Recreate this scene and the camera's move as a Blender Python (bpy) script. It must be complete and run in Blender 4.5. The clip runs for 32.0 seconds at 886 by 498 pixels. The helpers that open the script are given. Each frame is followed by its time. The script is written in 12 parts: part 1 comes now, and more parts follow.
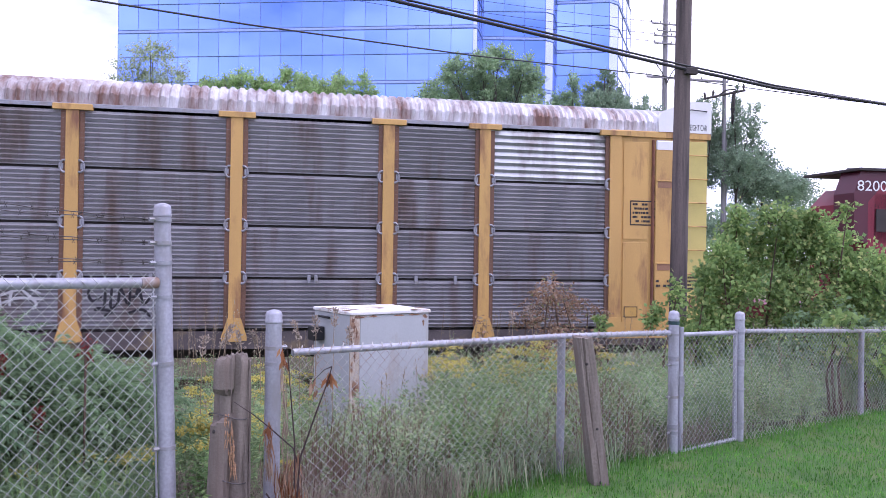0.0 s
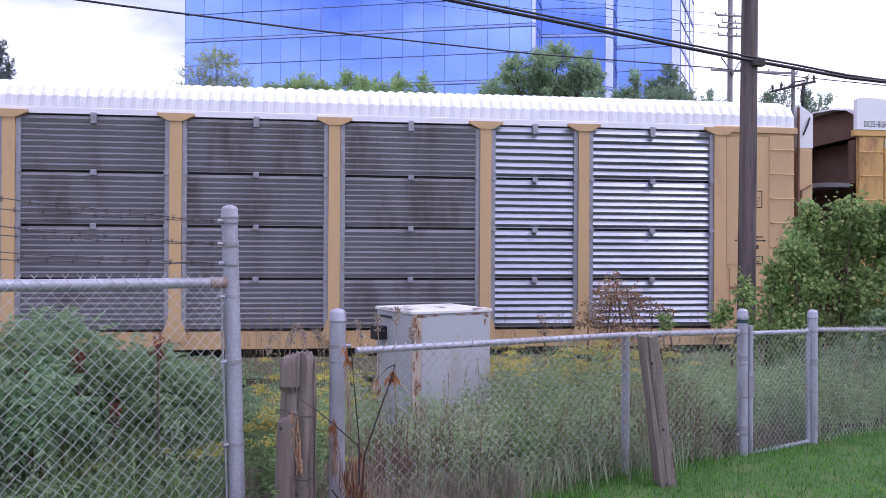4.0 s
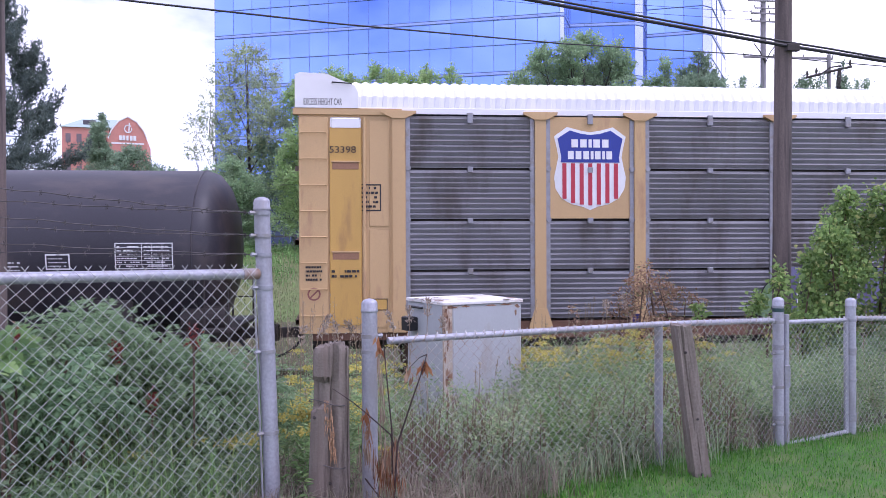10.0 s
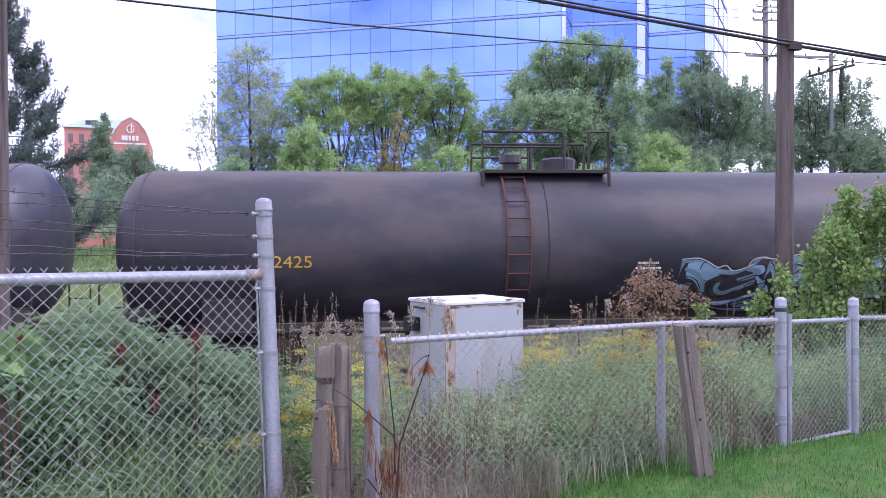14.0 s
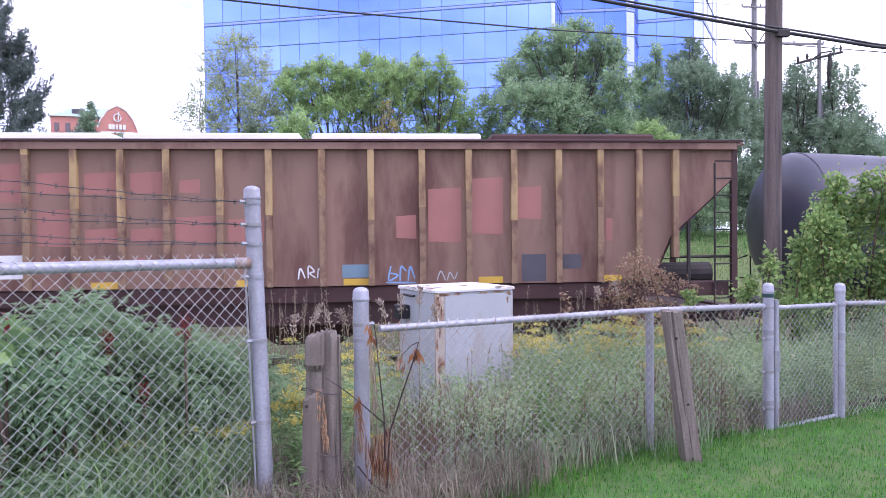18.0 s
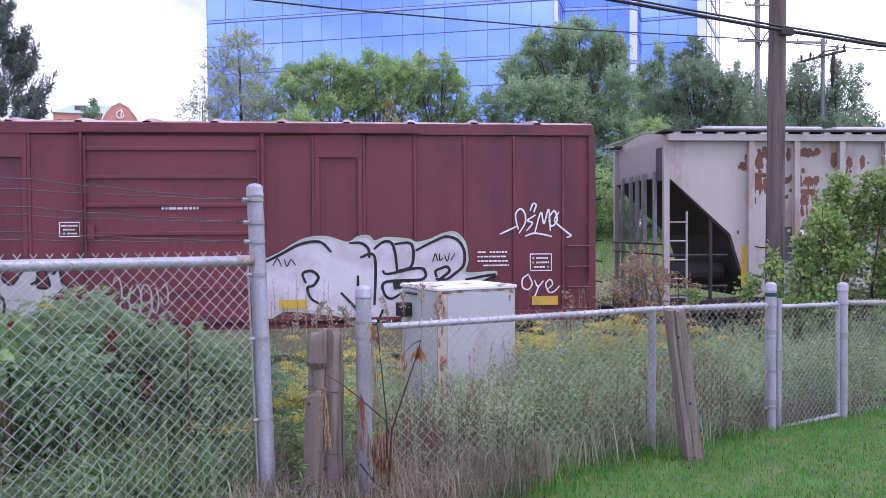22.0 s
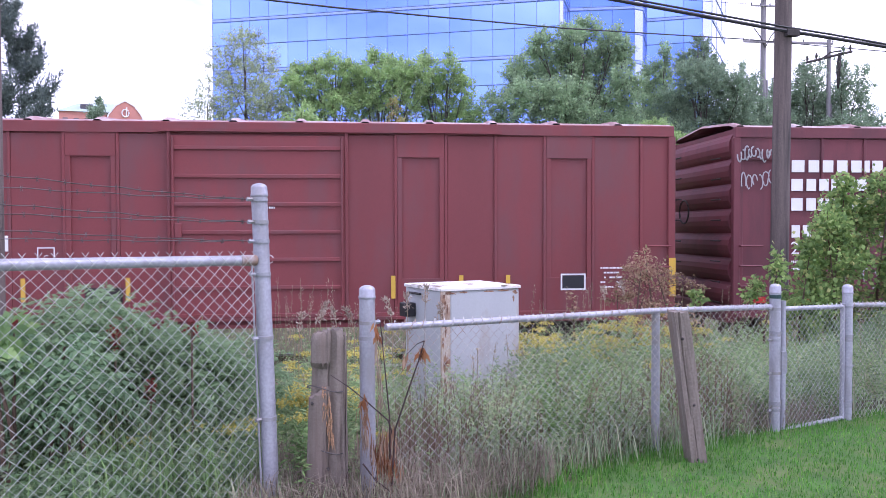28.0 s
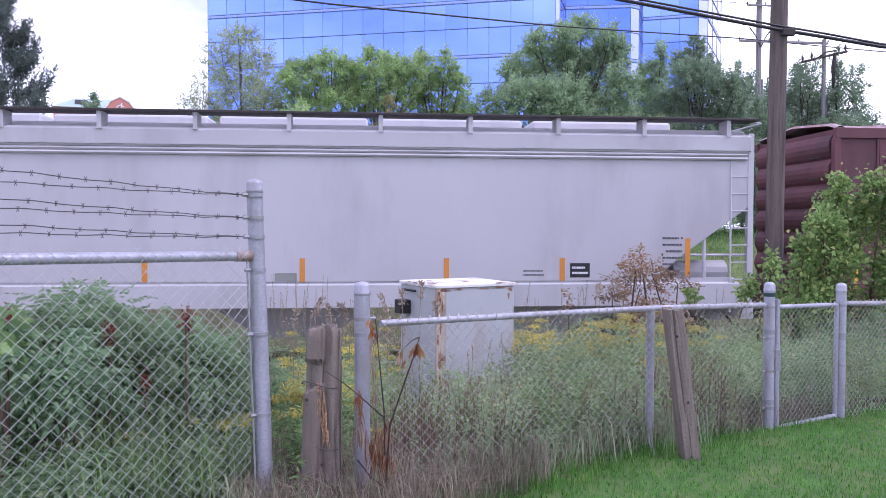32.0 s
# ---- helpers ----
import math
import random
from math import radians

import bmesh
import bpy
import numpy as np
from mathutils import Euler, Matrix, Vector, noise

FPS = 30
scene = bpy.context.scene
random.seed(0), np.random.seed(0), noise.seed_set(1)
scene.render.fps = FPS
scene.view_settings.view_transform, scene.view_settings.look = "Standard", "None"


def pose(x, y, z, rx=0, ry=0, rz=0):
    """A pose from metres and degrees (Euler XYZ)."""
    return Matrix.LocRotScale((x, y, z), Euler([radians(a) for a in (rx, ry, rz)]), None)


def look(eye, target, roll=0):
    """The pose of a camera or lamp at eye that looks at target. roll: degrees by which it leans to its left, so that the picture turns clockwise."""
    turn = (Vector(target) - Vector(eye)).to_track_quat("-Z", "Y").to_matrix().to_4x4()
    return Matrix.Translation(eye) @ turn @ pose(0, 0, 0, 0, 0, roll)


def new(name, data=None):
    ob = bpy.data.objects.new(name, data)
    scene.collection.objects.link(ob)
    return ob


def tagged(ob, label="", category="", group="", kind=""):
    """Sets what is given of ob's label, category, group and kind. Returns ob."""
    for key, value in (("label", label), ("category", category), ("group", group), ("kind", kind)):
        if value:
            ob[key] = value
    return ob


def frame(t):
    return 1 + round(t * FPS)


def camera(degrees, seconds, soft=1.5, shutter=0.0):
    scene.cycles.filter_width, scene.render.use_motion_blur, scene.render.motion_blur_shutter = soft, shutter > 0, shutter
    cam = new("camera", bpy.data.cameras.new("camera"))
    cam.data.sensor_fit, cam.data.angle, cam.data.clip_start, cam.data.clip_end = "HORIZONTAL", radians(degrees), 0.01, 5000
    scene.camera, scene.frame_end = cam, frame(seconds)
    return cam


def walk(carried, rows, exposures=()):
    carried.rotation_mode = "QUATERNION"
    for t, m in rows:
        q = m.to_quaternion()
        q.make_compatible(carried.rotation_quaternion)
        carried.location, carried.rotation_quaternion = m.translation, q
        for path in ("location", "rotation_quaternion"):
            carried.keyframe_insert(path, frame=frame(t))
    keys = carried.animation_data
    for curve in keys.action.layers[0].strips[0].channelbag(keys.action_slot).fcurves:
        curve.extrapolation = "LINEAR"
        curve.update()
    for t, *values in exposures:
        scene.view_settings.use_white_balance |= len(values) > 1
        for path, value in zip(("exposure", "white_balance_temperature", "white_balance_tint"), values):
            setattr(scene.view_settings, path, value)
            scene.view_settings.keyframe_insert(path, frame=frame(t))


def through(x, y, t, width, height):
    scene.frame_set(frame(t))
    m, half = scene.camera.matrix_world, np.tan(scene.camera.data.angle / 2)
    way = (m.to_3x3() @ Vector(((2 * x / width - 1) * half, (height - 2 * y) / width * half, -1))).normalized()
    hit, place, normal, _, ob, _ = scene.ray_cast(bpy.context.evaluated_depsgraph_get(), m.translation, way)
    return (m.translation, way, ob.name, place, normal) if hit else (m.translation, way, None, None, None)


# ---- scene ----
# camera: hand-held, standing still
cam = camera(60.0, 32.0, soft=0.75)
PATH = [
    (0, pose(0.014, 0, 1.624, 90.34, -0.82, -13.19)),
    (0.5, pose(0.011, 0, 1.625, 90.20, -0.78, -12.82)),
    (1, pose(0.019, 0, 1.630, 90.42, -0.42, -12.26)),
    (1.5, pose(0.015, 0, 1.622, 90.40, -0.37, -12.11)),
    (2, pose(0.013, 0, 1.620, 90.06, -0.57, -11.41)),
    (2.5, pose(0.012, 0, 1.622, 89.93, -0.66, -10.14)),
    (3, pose(0.011, 0, 1.619, 89.89, -0.43, -10.00)),
    (3.5, pose(0.012, 0, 1.620, 89.83, -0.39, -9.22)),
    (4, pose(0.009, 0, 1.614, 90.31, -0.29, -8.69)),
    (4.5, pose(0.014, 0, 1.616, 90.07, -0.38, -8.13)),
    (6.5, pose(0.015, 0, 1.624, 90.40, -0.33, -8.48)),
    (7, pose(0.018, 0, 1.613, 90.61, 0.07, -8.34)),
    (7.5, pose(0.011, 0, 1.609, 90.12, -0.04, -7.81)),
    (8, pose(0.006, 0, 1.612, 89.90, -0.32, -7.65)),
    (8.5, pose(0.006, 0, 1.600, 89.57, -0.50, -7.46)),
    (9, pose(0.004, 0, 1.612, 89.54, -0.65, -7.16)),
    (9.5, pose(0.000, 0, 1.603, 89.73, -0.39, -6.64)),
    (10, pose(0.001, 0, 1.598, 89.75, 0.21, -6.50)),
    (10.5, pose(0.003, 0, 1.597, 89.72, 0.22, -6.38)),
    (11, pose(0.006, 0, 1.608, 89.58, 0.17, -6.36)),
    (11.5, pose(0.004, 0, 1.604, 89.84, 0.01, -6.53)),
    (12, pose(0.000, 0, 1.599, 89.96, -0.23, -6.63)),
    (12.5, pose(0.001, 0, 1.605, 89.80, -0.01, -6.42)),
    (13, pose(-0.000, 0, 1.600, 89.60, -0.00, -6.50)),
    (13.5, pose(0.001, 0, 1.605, 89.76, 0.17, -6.35)),
    (15.5, pose(0.005, 0, 1.597, 88.94, 0.79, -6.68)),
    (16, pose(0.014, 0, 1.595, 88.52, 0.95, -6.63)),
    (16.5, pose(0.007, 0, 1.597, 88.41, 0.57, -6.64)),
    (17, pose(0.004, 0, 1.601, 88.51, 0.77, -6.69)),
    (17.5, pose(0.003, 0, 1.606, 88.66, 0.64, -6.91)),
    (18, pose(0.008, 0, 1.599, 88.83, 0.56, -7.08)),
    (18.5, pose(0.007, 0, 1.609, 88.71, 0.60, -6.92)),
    (19, pose(-0.002, 0, 1.599, 88.68, 0.22, -6.58)),
    (19.5, pose(0.002, 0, 1.596, 88.54, 0.33, -6.54)),
    (20, pose(-0.000, 0, 1.592, 88.64, 0.38, -6.88)),
    (20.5, pose(0.008, 0, 1.605, 88.58, 0.51, -7.06)),
    (21, pose(0.007, 0, 1.596, 88.64, 0.21, -6.85)),
    (21.5, pose(0.010, 0, 1.610, 88.47, 0.21, -6.92)),
    (22, pose(0.005, 0, 1.602, 88.66, 0.39, -6.92)),
    (22.5, pose(0.003, 0, 1.605, 88.75, 0.38, -6.71)),
    (23, pose(0.002, 0, 1.601, 88.60, 0.39, -6.45)),
    (23.5, pose(0.002, 0, 1.603, 88.78, 0.35, -6.33)),
    (24, pose(0.002, 0, 1.603, 88.78, 0.43, -6.22)),
    (24.5, pose(0.002, 0, 1.592, 88.44, 0.41, -6.16)),
    (25, pose(0.003, 0, 1.595, 88.60, 0.45, -6.53)),
    (25.5, pose(0.001, 0, 1.589, 88.72, 0.57, -6.52)),
    (27.5, pose(0.000, 0, 1.600, 88.66, 0.26, -6.60)),
    (28, pose(0.006, 0, 1.607, 88.64, 0.14, -6.61)),
    (28.5, pose(0.003, 0, 1.602, 88.68, 0.26, -6.69)),
    (29, pose(0.001, 0, 1.590, 88.20, 0.25, -6.65)),
    (29.5, pose(0.004, 0, 1.587, 88.51, 0.18, -6.65)),
    (30, pose(0.007, 0, 1.595, 88.64, 0.28, -6.62)),
    (30.5, pose(0.003, 0, 1.594, 88.35, 0.25, -6.44)),
    (31, pose(-0.002, 0, 1.601, 88.40, 0.21, -6.33)),
    (31.5, pose(-0.002, 0, 1.598, 88.33, 0.03, -6.70)),
    (32, pose(0.005, 0, 1.600, 88.47, -0.12, -6.96)),
]
walk(cam, PATH, exposures=[(0, 0.16, 5520, 33), (2, 0.16, 5520, 33), (4, -0.17, 5520, 33), (7, -0.04, 5520, 33), (9, 0.06, 5520, 33), (10, 0.04, 5520, 33), (12, 0.09, 5520, 33), (13, 0.2, 5520, 33), (16, 0.24, 5520, 33), (17, 0.34, 5520, 33), (18, 0.34, 5520, 33), (19, 0.25, 5520, 33), (20, 0.25, 5520, 33), (21, 0.05, 5520, 33), (23, 0.18, 5520, 33), (25, 0.29, 5520, 33), (28, 0.35, 5520, 33), (31, 0.32, 5520, 33), (32, 0.09, 5520, 33)])

# ---- world and sun ----
SUN_EL, SUN_AZ = radians(52), radians(115)   # height, and bearing clockwise from +y
world = bpy.data.worlds.new("world")
scene.world = world
world.use_nodes = True
wn, wl = world.node_tree.nodes, world.node_tree.links
wn.clear()
w_out = wn.new("ShaderNodeOutputWorld")
w_bg = wn.new("ShaderNodeBackground")
w_sky = wn.new("ShaderNodeTexSky")
w_sky.sky_type = 'NISHITA'
w_sky.sun_disc = False
w_sky.sun_elevation, w_sky.sun_rotation = SUN_EL, SUN_AZ
w_sky.dust_density = 2.0
w_co = wn.new("ShaderNodeTexCoord")
w_map = wn.new("ShaderNodeMapping")
w_map.inputs["Scale"].default_value = (1.0, 1.0, 2.2)
w_map.inputs["Location"].default_value = (3.1, 1.7, 0.4)
w_no = wn.new("ShaderNodeTexNoise")
w_no.inputs["Scale"].default_value = 2.6
w_no.inputs["Detail"].default_value = 7.0
w_no.inputs["Roughness"].default_value = 0.55
w_ramp = wn.new("ShaderNodeValToRGB")
w_ramp.color_ramp.elements[0].position, w_ramp.color_ramp.elements[1].position = 0.26, 0.50
w_mul = wn.new("ShaderNodeMix")
w_mul.data_type, w_mul.blend_type = 'RGBA', 'MULTIPLY'
w_mul.inputs["Factor"].default_value = 1.0
w_mul.inputs["B"].default_value = (0.16, 0.16, 0.16, 1)
w_mix = wn.new("ShaderNodeMix")
w_mix.data_type = 'RGBA'
w_no2 = wn.new("ShaderNodeTexNoise")            # the clouds' own light and shade
w_no2.inputs["Scale"].default_value = 5.0
w_no2.inputs["Detail"].default_value = 6.0
w_ramp2 = wn.new("ShaderNodeValToRGB")
w_ramp2.color_ramp.elements[0].position, w_ramp2.color_ramp.elements[1].position = 0.36, 0.66
w_ramp2.color_ramp.elements[0].color, w_ramp2.color_ramp.elements[1].color = (1.16, 1.20, 1.38, 1), (1.85, 1.78, 1.74, 1)
wl.new(w_map.outputs["Vector"], w_no2.inputs["Vector"])
wl.new(w_no2.outputs["Fac"], w_ramp2.inputs["Fac"])
wl.new(w_ramp2.outputs["Color"], w_mix.inputs["B"])
wl.new(w_co.outputs["Generated"], w_map.inputs["Vector"])
wl.new(w_map.outputs["Vector"], w_no.inputs["Vector"])
wl.new(w_no.outputs["Fac"], w_ramp.inputs["Fac"])
wl.new(w_sky.outputs["Color"], w_mul.inputs["A"])
wl.new(w_mul.outputs["Result"], w_mix.inputs["A"])
wl.new(w_ramp.outputs["Color"], w_mix.inputs["Factor"])
wl.new(w_mix.outputs["Result"], w_bg.inputs["Color"])
w_bg.inputs["Strength"].default_value = 1.0
wl.new(w_bg.outputs["Background"], w_out.inputs["Surface"])

sun = new("sun", bpy.data.lights.new("sun", 'SUN'))
sun.data.energy, sun.data.angle, sun.data.color = 1.4, radians(12), (1.0, 0.96, 0.90)
sun.matrix_basis = look((60 * math.sin(SUN_AZ), 60 * math.cos(SUN_AZ), 60 * math.tan(SUN_EL)), (0, 0, 0))

# ---- materials ----
MATS = {}


def mat(name, base, rough=0.6, metal=0.0, var=0.18, scale=3.0, bump=0.0, stain=None, amount=0.0, stain_scale=1.2,
        stretch=(1, 1, 1), fine=60.0, spread=0.12):
    """A surface of one base colour with blotches, grain, relief and stains."""
    if name in MATS:
        return MATS[name]
    m = bpy.data.materials.new(name)
    m.use_nodes = True
    n, l = m.node_tree.nodes, m.node_tree.links
    b = n["Principled BSDF"]
    co, info, add = n.new("ShaderNodeTexCoord"), n.new("ShaderNodeObjectInfo"), n.new("ShaderNodeVectorMath")
    shift = n.new("ShaderNodeMath")
    shift.operation = 'MULTIPLY'
    shift.inputs[1].default_value = 17.0
    l.new(info.outputs["Random"], shift.inputs[0])
    l.new(co.outputs["Object"], add.inputs[0])
    l.new(shift.outputs[0], add.inputs[1])
    mp = n.new("ShaderNodeMapping")
    mp.inputs["Scale"].default_value = stretch
    l.new(add.outputs[0], mp.inputs["Vector"])
    big, small = n.new("ShaderNodeTexNoise"), n.new("ShaderNodeTexNoise")
    big.inputs["Scale"].default_value, big.inputs["Detail"].default_value = scale, 6.0
    small.inputs["Scale"].default_value, small.inputs["Detail"].default_value = fine, 3.0
    l.new(mp.outputs[0], big.inputs["Vector"])
    l.new(add.outputs[0], small.inputs["Vector"])
    mixn = n.new("ShaderNodeMath")
    mixn.operation = 'MULTIPLY_ADD'
    mixn.inputs[1].default_value, mixn.inputs[2].default_value = 0.45, 0.0
    l.new(small.outputs["Fac"], mixn.inputs[0])
    tot = n.new("ShaderNodeMath")
    tot.operation = 'MULTIPLY_ADD'
    tot.inputs[1].default_value = 0.55
    l.new(big.outputs["Fac"], tot.inputs[0])
    l.new(mixn.outputs[0], tot.inputs[2])
    r = n.new("ShaderNodeValToRGB")
    r.color_ramp.elements[0].position, r.color_ramp.elements[1].position = 0.33, 0.67
    r.color_ramp.elements[0].color = (*[max(0, c * (1 - var)) for c in base], 1)
    r.color_ramp.elements[1].color = (*[min(1, c * (1 + var)) for c in base], 1)
    l.new(tot.outputs[0], r.inputs["Fac"])
    last = r.outputs["Color"]
    if stain:
        st = n.new("ShaderNodeTexNoise")
        st.inputs["Scale"].default_value, st.inputs["Detail"].default_value = stain_scale, 8.0
        st.inputs["Roughness"].default_value = 0.62
        l.new(mp.outputs[0], st.inputs["Vector"])
        sr = n.new("ShaderNodeValToRGB")
        hi = 0.68 - 0.36 * amount
        sr.color_ramp.elements[0].position, sr.color_ramp.elements[1].position = hi - spread / 2, hi + spread
        l.new(st.outputs["Fac"], sr.inputs["Fac"])
        mx = n.new("ShaderNodeMix")
        mx.data_type = 'RGBA'
        mx.inputs["B"].default_value = (*stain, 1)
        l.new(sr.outputs["Color"], mx.inputs["Factor"])
        l.new(last, mx.inputs["A"])
        last = mx.outputs["Result"]
    l.new(last, b.inputs["Base Color"])
    rr = n.new("ShaderNodeMapRange")
    rr.inputs["To Min"].default_value, rr.inputs["To Max"].default_value = max(0.02, rough - 0.1), min(1, rough + 0.12)
    l.new(big.outputs["Fac"], rr.inputs["Value"])
    l.new(rr.outputs[0], b.inputs["Roughness"])
    b.inputs["Metallic"].default_value = metal
    if bump:
        bp = n.new("ShaderNodeBump")
        bp.inputs["Strength"].default_value, bp.inputs["Distance"].default_value = bump, 0.01
        l.new(tot.outputs[0], bp.inputs["Height"])
        l.new(bp.outputs["Normal"], b.inputs["Normal"])
    MATS[name] = m
    return m


def leaf_mat(name, a, b_, c=None, rough=0.8, through=0.4):
    """Foliage: each leaf takes its own tone between a and b_ (some c); part of the light passes through."""
    if name in MATS:
        return MATS[name]
    m = bpy.data.materials.new(name)
    m.use_nodes = True
    n, l = m.node_tree.nodes, m.node_tree.links
    b = n["Principled BSDF"]
    g, r = n.new("ShaderNodeNewGeometry"), n.new("ShaderNodeValToRGB")
    r.color_ramp.elements[0].color, r.color_ramp.elements[1].color = (*a, 1), (*b_, 1)
    r.color_ramp.elements[1].position = 0.85
    if c:
        e = r.color_ramp.elements.new(0.97)
        e.color = (*c, 1)
    l.new(g.outputs["Random Per Island"], r.inputs["Fac"])
    no = n.new("ShaderNodeTexNoise")
    no.inputs["Scale"].default_value = 1.7
    co = n.new("ShaderNodeTexCoord")
    l.new(co.outputs["Object"], no.inputs["Vector"])
    mr = n.new("ShaderNodeMapRange")
    mr.inputs["From Min"].default_value, mr.inputs["From Max"].default_value = 0.3, 0.7
    mr.inputs["To Min"].default_value, mr.inputs["To Max"].default_value = 0.72, 1.28
    l.new(no.outputs["Fac"], mr.inputs["Value"])
    mx = n.new("ShaderNodeMix")
    mx.data_type, mx.blend_type = 'RGBA', 'MULTIPLY'
    mx.inputs["Factor"].default_value = 1.0
    l.new(r.outputs["Color"], mx.inputs["A"])
    l.new(mr.outputs[0], mx.inputs["B"])
    l.new(mx.outputs["Result"], b.inputs["Base Color"])
    b.inputs["Roughness"].default_value = rough
    b.inputs["Specular IOR Level"].default_value = 0.25
    tr, sh = n.new("ShaderNodeBsdfTranslucent"), n.new("ShaderNodeMixShader")
    l.new(mx.outputs["Result"], tr.inputs["Color"])
    sh.inputs[0].default_value = through
    l.new(b.outputs[0], sh.inputs[1])
    l.new(tr.outputs[0], sh.inputs[2])
    l.new(sh.outputs[0], n["Material Output"].inputs["Surface"])
    MATS[name] = m
    return m


GALV = mat("galvanised", (0.37, 0.372, 0.43), 0.45, 0.35, 0.22, 9, 0.15, (0.29, 0.28, 0.30), 0.40, 7, (1, 1, 0.35))
GALV_DULL = mat("galvanised_dull", (0.31, 0.315, 0.35), 0.55, 0.35, 0.2, 9, 0.1, (0.26, 0.24, 0.22), 0.35, 6)
WIRE = mat("fence_wire", (0.50, 0.51, 0.50), 0.45, 0.4, 0.15, 12)
WIRE_RUSTY = mat("fence_wire_rusty", (0.45, 0.44, 0.42), 0.5, 0.3, 0.25, 12, 0, (0.28, 0.16, 0.09), 0.3, 5)
BARB = mat("barbed_wire", (0.10, 0.09, 0.09), 0.6, 0.5, 0.3, 20)
OLD_WOOD = mat("weathered_wood", (0.195, 0.164, 0.140), 0.88, 0, 0.25, 5, 0.7, (0.165, 0.130, 0.110), 0.40, 3, (6, 6, 0.5), 70)
POLE_WOOD = mat("pole_wood", (0.145, 0.115, 0.105), 0.85, 0, 0.35, 4, 0.6, (0.05, 0.042, 0.04), 0.5, 2, (5, 5, 0.3))
GREY_POLE = mat("grey_pole_wood", (0.26, 0.25, 0.26), 0.8, 0, 0.25, 3, 0.3, (0.18, 0.17, 0.17), 0.4, 2, (4, 4, 0.3))
SPLINTER = mat("split_wood", (0.36, 0.215, 0.125), 0.8, 0, 0.45, 9, 0.6, None, 0, 1, (5, 5, 0.4))
CAB = mat("cabinet_paint", (0.39, 0.41, 0.425), 0.5, 0, 0.06, 2.5, 0.05, (0.33, 0.28, 0.23), 0.18, 3.0, (1, 1, 0.35))
CAB_RUST = mat("cabinet_rust", (0.47, 0.41, 0.33), 0.7, 0, 0.3, 5, 0.2, (0.22, 0.11, 0.06), 0.42, 9, (1, 1, 0.4))
BLACK = mat("black_paint", (0.012, 0.012, 0.014), 0.5, 0, 0.3, 6)
CABLE = mat("cable", (0.02, 0.02, 0.024), 0.6, 0, 0.2, 6)
GOLDEN = mat("golden_door", (0.56, 0.34, 0.085), 0.55, 0, 0.12, 1.6, 0.05, (0.34, 0.19, 0.07), 0.2, 2.4, (1, 1, 0.25))
TAN_DARK = mat("dark_tan", (0.30, 0.16, 0.09), 0.7, 0, 0.2, 2)
YELLOW_OLD = mat("worn_yellow", (0.56, 0.34, 0.105), 0.6, 0, 0.16, 1.6, 0.08, (0.22, 0.10, 0.05), 0.26, 2.6, (1, 1, 0.25))
YELLOW_TAN = mat("tan_yellow", (0.55, 0.37, 0.18), 0.6, 0, 0.10, 1.2, 0.05, (0.36, 0.21, 0.12), 0.14, 2.4, (1, 1, 0.25))
PALE_YELLOW = mat("pale_yellow", (0.55, 0.46, 0.14), 0.6, 0, 0.12, 2, 0.05)
PANEL = mat("dull_galvanised_panel", (0.262, 0.258, 0.282), 0.48, 0.28, 0.18, 1.3, 0.05, (0.17, 0.15, 0.15), 0.35, 1.6, (1, 1, 0.3))
PANEL_OLD = mat("stained_panel", (0.30, 0.295, 0.315), 0.5, 0.25, 0.24, 1.3, 0.05, (0.185, 0.135, 0.118), 0.30, 2.0, (1, 1, 0.14))
SILL_GREY = mat("sill_grey", (0.105, 0.088, 0.088), 0.7, 0, 0.3, 2, 0.1, (0.26, 0.19, 0.09), 0.2, 1.5)
PANEL_MID = mat("lighter_panel", (0.44, 0.46, 0.47), 0.42, 0.5, 0.2, 1.5, 0.03, (0.24, 0.22, 0.21), 0.4, 2, (1, 1, 0.3))
INNER_BROWN = mat("rusty_interior", (0.15, 0.085, 0.058), 0.8, 0, 0.35, 1.5, 0.1, (0.07, 0.04, 0.03), 0.4, 1.5)
PANEL_NEW = mat("bright_galvanised_panel", (0.375, 0.395, 0.45), 0.36, 0.85, 0.14, 1.0, 0.02, (0.28, 0.29, 0.33), 0.4, 1.2, (0.4, 1, 2))
ROOF_WHITE = mat("white_roof", (0.80, 0.80, 0.83), 0.45, 0, 0.05, 1.5)
ROOF_RUST = mat("rusty_roof", (0.62, 0.61, 0.64), 0.45, 0.25, 0.25, 1.5, 0.1, (0.185, 0.10, 0.075), 0.56, 0.9, (3.0, 1.3, 0.8), 60, 0.16)
WHITE = mat("white_paint", (0.78, 0.78, 0.79), 0.5, 0, 0.06, 3)
RUSTY = mat("rust", (0.17, 0.07, 0.04), 0.8, 0, 0.4, 5, 0.2)
RUST_BROWN = mat("brown_steel", (0.16, 0.085, 0.055), 0.75, 0, 0.35, 2, 0.1)
STEEL = mat("dark_steel", (0.045, 0.038, 0.036), 0.7, 0.2, 0.4, 3, 0.2)
WHEEL = mat("wheel_steel", (0.12, 0.08, 0.06), 0.6, 0.6, 0.3, 5)
RED_CAR = mat("boxcar_red", (0.150, 0.036, 0.046), 0.62, 0, 0.16, 0.9, 0.05, (0.098, 0.028, 0.036), 0.42, 1.2, (1, 1, 0.25))
RED_BRIGHT = mat("boxcar_bright_red", (0.195, 0.043, 0.046), 0.62, 0, 0.14, 0.8, 0.05, (0.165, 0.056, 0.060), 0.42, 1.2, (1, 1, 0.3))
